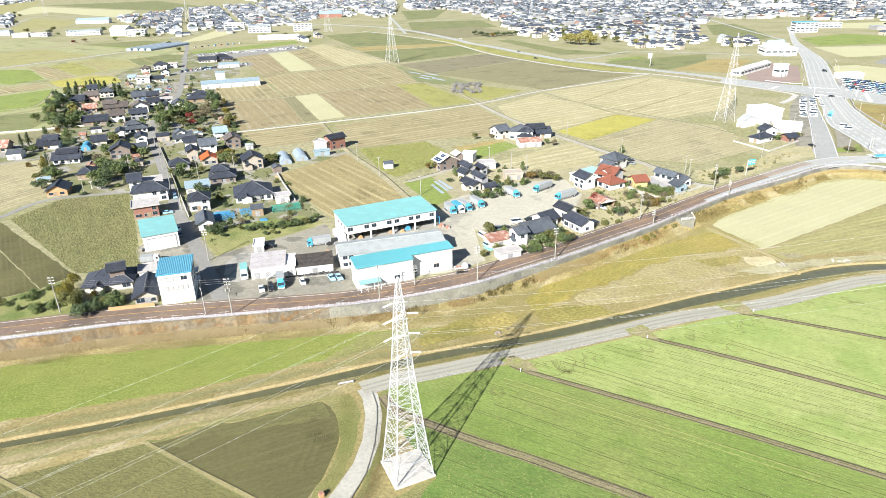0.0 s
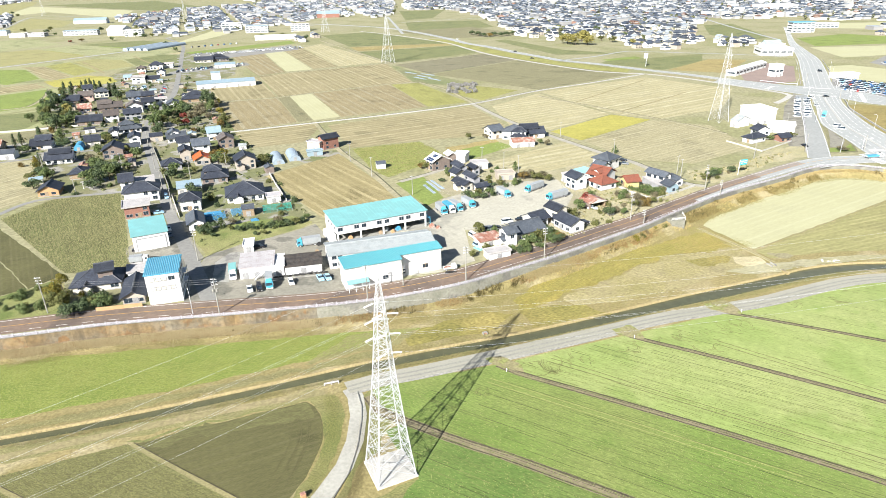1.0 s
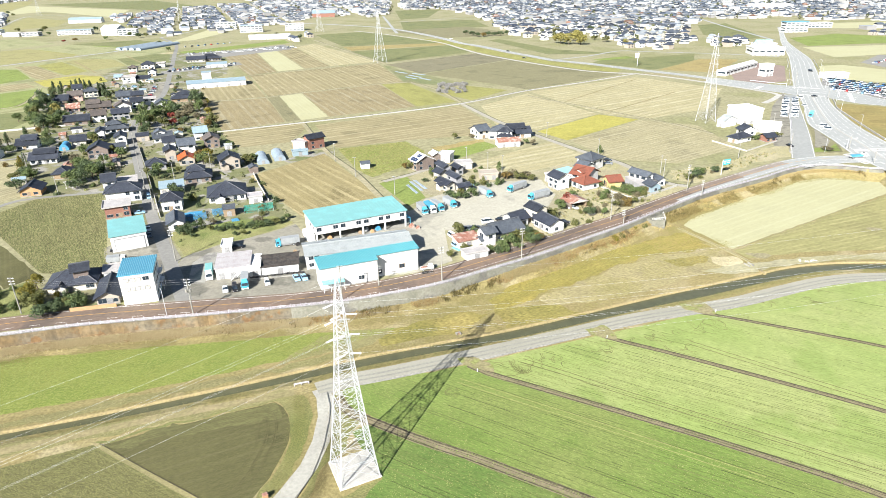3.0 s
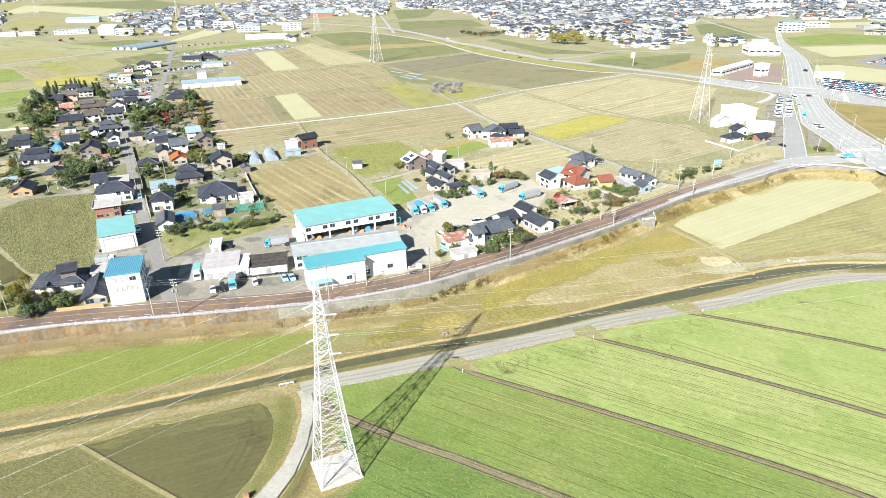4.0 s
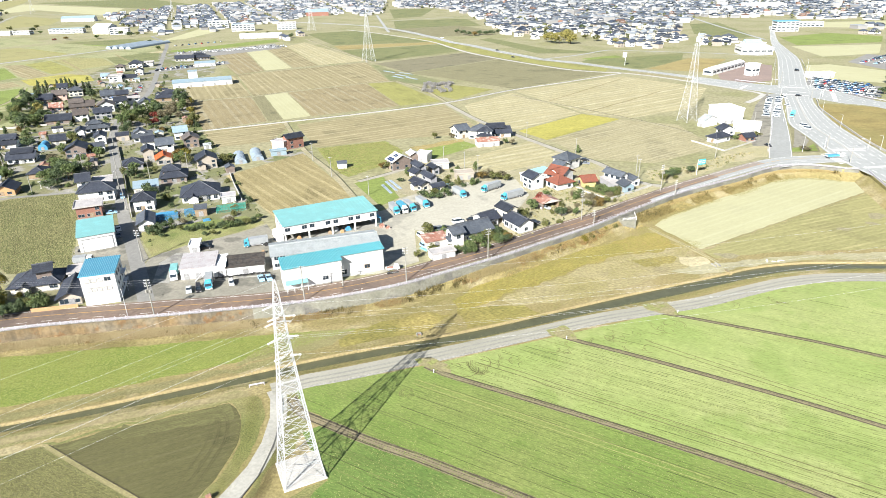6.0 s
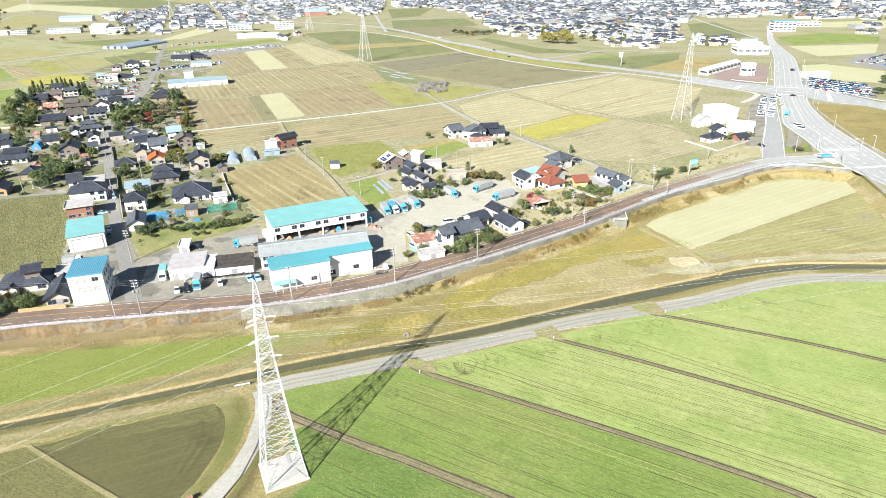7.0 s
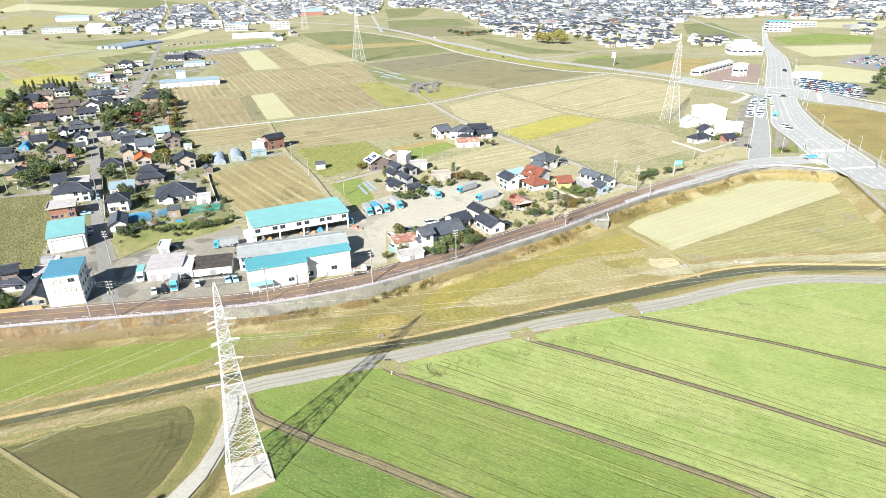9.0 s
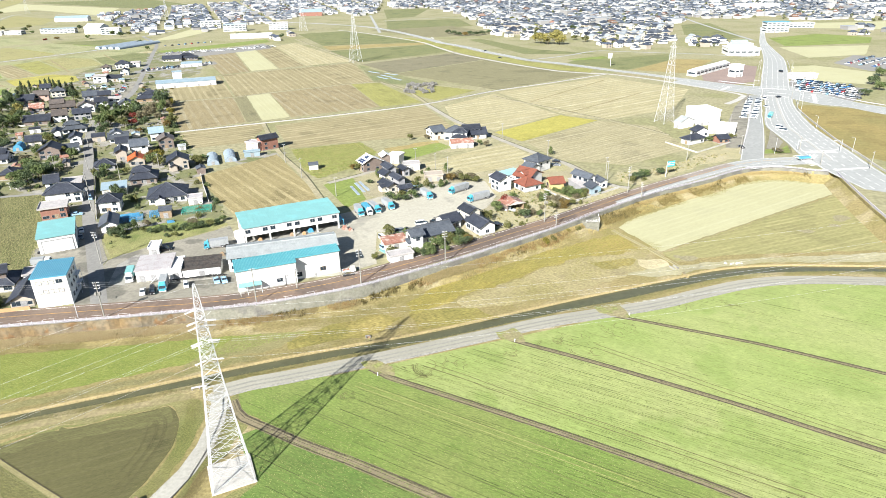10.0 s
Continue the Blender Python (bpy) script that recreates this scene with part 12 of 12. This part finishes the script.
for k, (w, d, h, roof, rm, wm, up) in enumerate(((12, 8, 2.8, "hip", TOWN_TILE, WHITE, True), (9, 8, 5.0, "gable", TOWN_TILE, WHITE, False), (11, 8, 5.0, "hip", TILEG, CREAM, False), (10, 8, 2.8, "gable", TOWN_TILE, WHITE, True), (8, 9, 5.2, "gable", TOWN_PALE, CREAM, False), (10, 8, 5.0, "hip", TOWN_TILE, BEIGE, False))):
    o = root("house", pose(600 + 40 * k, 980, UP), ("white house with dark two-tiered roof in the town", "white gabled house in the town", "cream hip-roofed house in the town", "cream house with dark roof in the town", "white house with grey gable roof in the town", "white house with dark hip roof in the town")[k], "house", "houses of the distant town")
    axis = "x" if w >= d else "y"
    walls(o, -w / 2, w / 2, -d / 2, d / 2, -0.2, h, wm, roof, axis, (min(w, d) + 1.2) * 0.25)
    rr = Acc()
    r_, _ = put_roof(o, roof, axis, -w / 2, w / 2, -d / 2, d / 2, h, rm, 0.55)
    for ch in list(r_.children):
        bpy.data.objects.remove(ch)
    if up:
        walls(o, -w * 0.3, w * 0.35, -d * 0.2, d / 2, h - 0.2, h + 2.5, wm, roof, "x", (d * 0.7 + 1.2) * 0.25, "upper_wall")
        r_, _ = put_roof(o, roof, "x", -w * 0.3, w * 0.35, -d * 0.2, d / 2, h + 2.5, rm, 0.45, name="upper_roof")
        for ch in list(r_.children):
            bpy.data.objects.remove(ch)
    wb = Acc()
    for x in (-w * 0.3, w * 0.2):
        wb.box(x - 0.9, x + 0.9, -d / 2 - 0.05, -d / 2 + 0.02, 0.9, 2.2)
        if h > 4:
            wb.box(x - 0.7, x + 0.7, -d / 2 - 0.05, -d / 2 + 0.02, 3.7, 4.8)
    part("windows", wb, GLASS, o)
    HOUSE_KIT.append(o)


ZONES = []
ZONES.append(([(-800, 1665), (-763, 1913), (-690, 2199), (-588, 2310), (-384, 2146), (-253, 1735), (-282, 1312), (-358, 1264), (-358, 1124), (-428, 1282), (-464, 1148), (-588, 1322)], 15, 0.75, 20))
ZONES.append(([(-506, 1179), (-514, 1277), (-431, 1140), (-422, 1042)], 15, 0.7, 20))
ZONES.append(([(-804, 2795), (-541, 3032), (-172, 2821), (-95, 1547), (-140, 1465), (-232, 1592), (-325, 1812)], 16, 0.72, 15))
ZONES.append(([(-124, 2793), (450, 2584), (924, 2300), (544, 1307), (425, 1067), (349, 839), (293, 786), (248, 794), (260, 916), (187, 948), (123, 1120), (108, 1444), (26, 1736), (-78, 1775)], 15, 0.8, 25))
ZONES.append(([(924, 2300), (1356, 2041), (1260, 1756), (807, 1109), (681, 1172), (678, 1264), (536, 1186), (544, 1307)], 17, 0.65, 10))
ZONES.append(([(384, 891), (420, 868), (397, 803), (354, 799)], 15, 0.8, 20))
ZONES.append(([(564, 934), (742, 1041), (681, 907), (608, 890)], 18, 0.5, 10))
ZONES.append(([(-2163, 3344), (-2300, 3861), (-1877, 3144), (-1768, 2726)], 18, 0.5, 10))
ZONES.append(([(-1214, 1859), (-1202, 1904), (-937, 1470), (-902, 1372)], 16, 0.7, 10))
ZONES.append(([(146, 1070), (190, 965), (167, 904), (128, 996)], 15, 0.5, 25))
ZONES.append(([(-212, 1091), (-181, 1045), (-176, 974), (-209, 965)], 15, 0.7, 20))
BARRIER = [(304, 459), (297.5, 445), (289.7, 429.6), (280.7, 398.5), (272.6, 368.2), (266.6, 344.3), (261.1, 314.2), (257, 296), (253, 271), (251, 250)]


def far_town():
    rng = random.Random(11)
    spots = []
    for poly, step, fill, ang in ZONES:
        xs_, ys_ = [p[0] for p in poly], [p[1] for p in poly]
        ca, sa = math.cos(radians(ang)), math.sin(radians(ang))
        R_ = max(max(xs_) - min(xs_), max(ys_) - min(ys_))
        cx, cy = sum(xs_) / len(xs_), sum(ys_) / len(ys_)
        n = int(R_ / step) + 2
        for i in range(-n, n + 1):
            for j in range(-n, n + 1):
                if i % 7 == 0 or j % 5 == 0:
                    continue
                u, v = i * step + rng.uniform(-2.5, 2.5), j * step + rng.uniform(-2.5, 2.5)
                x, y = cx + u * ca - v * sa, cy + u * sa + v * ca
                if rng.random() < fill and inside_poly(x, y, poly):
                    spots.append((math.hypot(x, y), x, y, ang + rng.choice((0, 90, 180, 0)) + rng.uniform(-6, 6)))
    spots.sort()
    for k, (_, x, y, an) in enumerate(spots[:160]):
        src = HOUSE_KIT[rng.randrange(6)]
        s = rng.uniform(0.85, 1.12)
        copy_thing(src, pose(x, y, UP, 0, 0, an) @ Matrix.Diagonal((s, s, s, 1)))
    for o in HOUSE_KIT:
        for q in [*o.children_recursive, o]:
            bpy.data.objects.remove(q)
    wa, roofs = Acc(), {"d": Acc(), "w": Acc(), "p": Acc()}
    for _, x, y, an in spots[160:]:
        c, s = math.cos(radians(an)), math.sin(radians(an))
        w, d, h = rng.uniform(9, 14), rng.uniform(7, 10), rng.choice((2.6, 4.6, 4.8, 5.0))
        flat = rng.random() < 0.09
        if flat:
            w, d, h = w * 1.5, d * 1.6, rng.choice((5, 8, 10))
        tr = lambda q: (x + q[0] * c - q[1] * s, y + q[0] * s + q[1] * c, UP + q[2])
        box = Acc().box(-w / 2, w / 2, -d / 2, d / 2, -0.2, h)
        wa.add([tr(q) for q in box.v], box.f)
        if flat:
            rf, key = Acc().box(-w / 2 - 0.2, w / 2 + 0.2, -d / 2 - 0.2, d / 2 + 0.2, h, h + 0.4), "p"
        elif rng.random() < 0.5:
            rf, key = hip_roof(-w / 2 - 0.6, w / 2 + 0.6, -d / 2 - 0.6, d / 2 + 0.6, h, d * 0.3)[0], "d"
        else:
            rf, key = gable_roof(-w / 2 - 0.5, w / 2 + 0.5, -d / 2 - 0.6, d / 2 + 0.6, h, d * 0.3, "x"), "d"
        if key == "d":
            u = rng.random()
            key = "w" if u < 0.03 else "p" if u < 0.20 else "d"
        roofs[key].add([tr(q) for q in rf.v], rf.f)
        if not flat and rng.random() < 0.45:
            up = Acc().box(-w * 0.25, w * 0.3, -d * 0.25, d * 0.4, h - 0.1, h + 2.8)
            wa.add([tr(q) for q in up.v], up.f)
            rf = gable_roof(-w * 0.25 - 0.5, w * 0.3 + 0.5, -d * 0.25 - 0.5, d * 0.4 + 0.5, h + 2.8, d * 0.18, "x")
            roofs[key].add([tr(q) for q in rf.v], rf.f)
    town = root("far_town", Matrix.Identity(4), "dense distant town of white walled houses with dark roofs", "town", kind="stuff")
    part("walls", wa, WALLS_FAR, town)
    part("dark_roofs", roofs["d"], ROOFS_FAR, town)
    part("warm_roofs", roofs["w"], ROOFS_WARM, town)
    part("pale_roofs", roofs["p"], ROOFS_PALE, town)
    # trees between the far houses
    a = Acc()
    for k in range(2600):
        _, x, y, _ = spots[rng.randrange(len(spots))]
        x, y = x + rng.uniform(-12, 12), y + rng.uniform(-12, 12)
        r, h = rng.uniform(1.8, 4.2), rng.uniform(4, 9)
        for _ in range(34):
            v = Vector((rng.gauss(0, 1), rng.gauss(0, 1), rng.gauss(0, 1))).normalized() * rng.uniform(0.7, 1.05)
            p = Vector((x + v.x * r, y + v.y * r, UP + h * 0.55 + v.z * h * 0.45))
            u_, w_ = v.orthogonal().normalized() * r * 0.32, v.cross(v.orthogonal()).normalized() * r * 0.32
            a.add([tuple(p + u_), tuple(p + w_), tuple(p - u_), tuple(p - w_)], [(0, 1, 2, 3)])
    me = bpy.data.meshes.new("far_trees")
    me.from_pydata(a.v, [], a.f)
    me.materials.append(island_mat("far_leaves", (0.03, 0.042, 0.018), (0.14, 0.145, 0.06)))
    tagged(new("far_trees", me), "scattered dark trees between distant houses", "trees", kind="stuff")


far_town()

wall_line("barrier", smooth_line(BARRIER, 6.0), 1.0, 0.4, CONCL, "pale concrete barrier along the outer edge of the highway")
wall_line("barrier", BYPASS_EDGE, 0.9, 0.3, FENCEW, "white guard rail at the edge of the bypass")
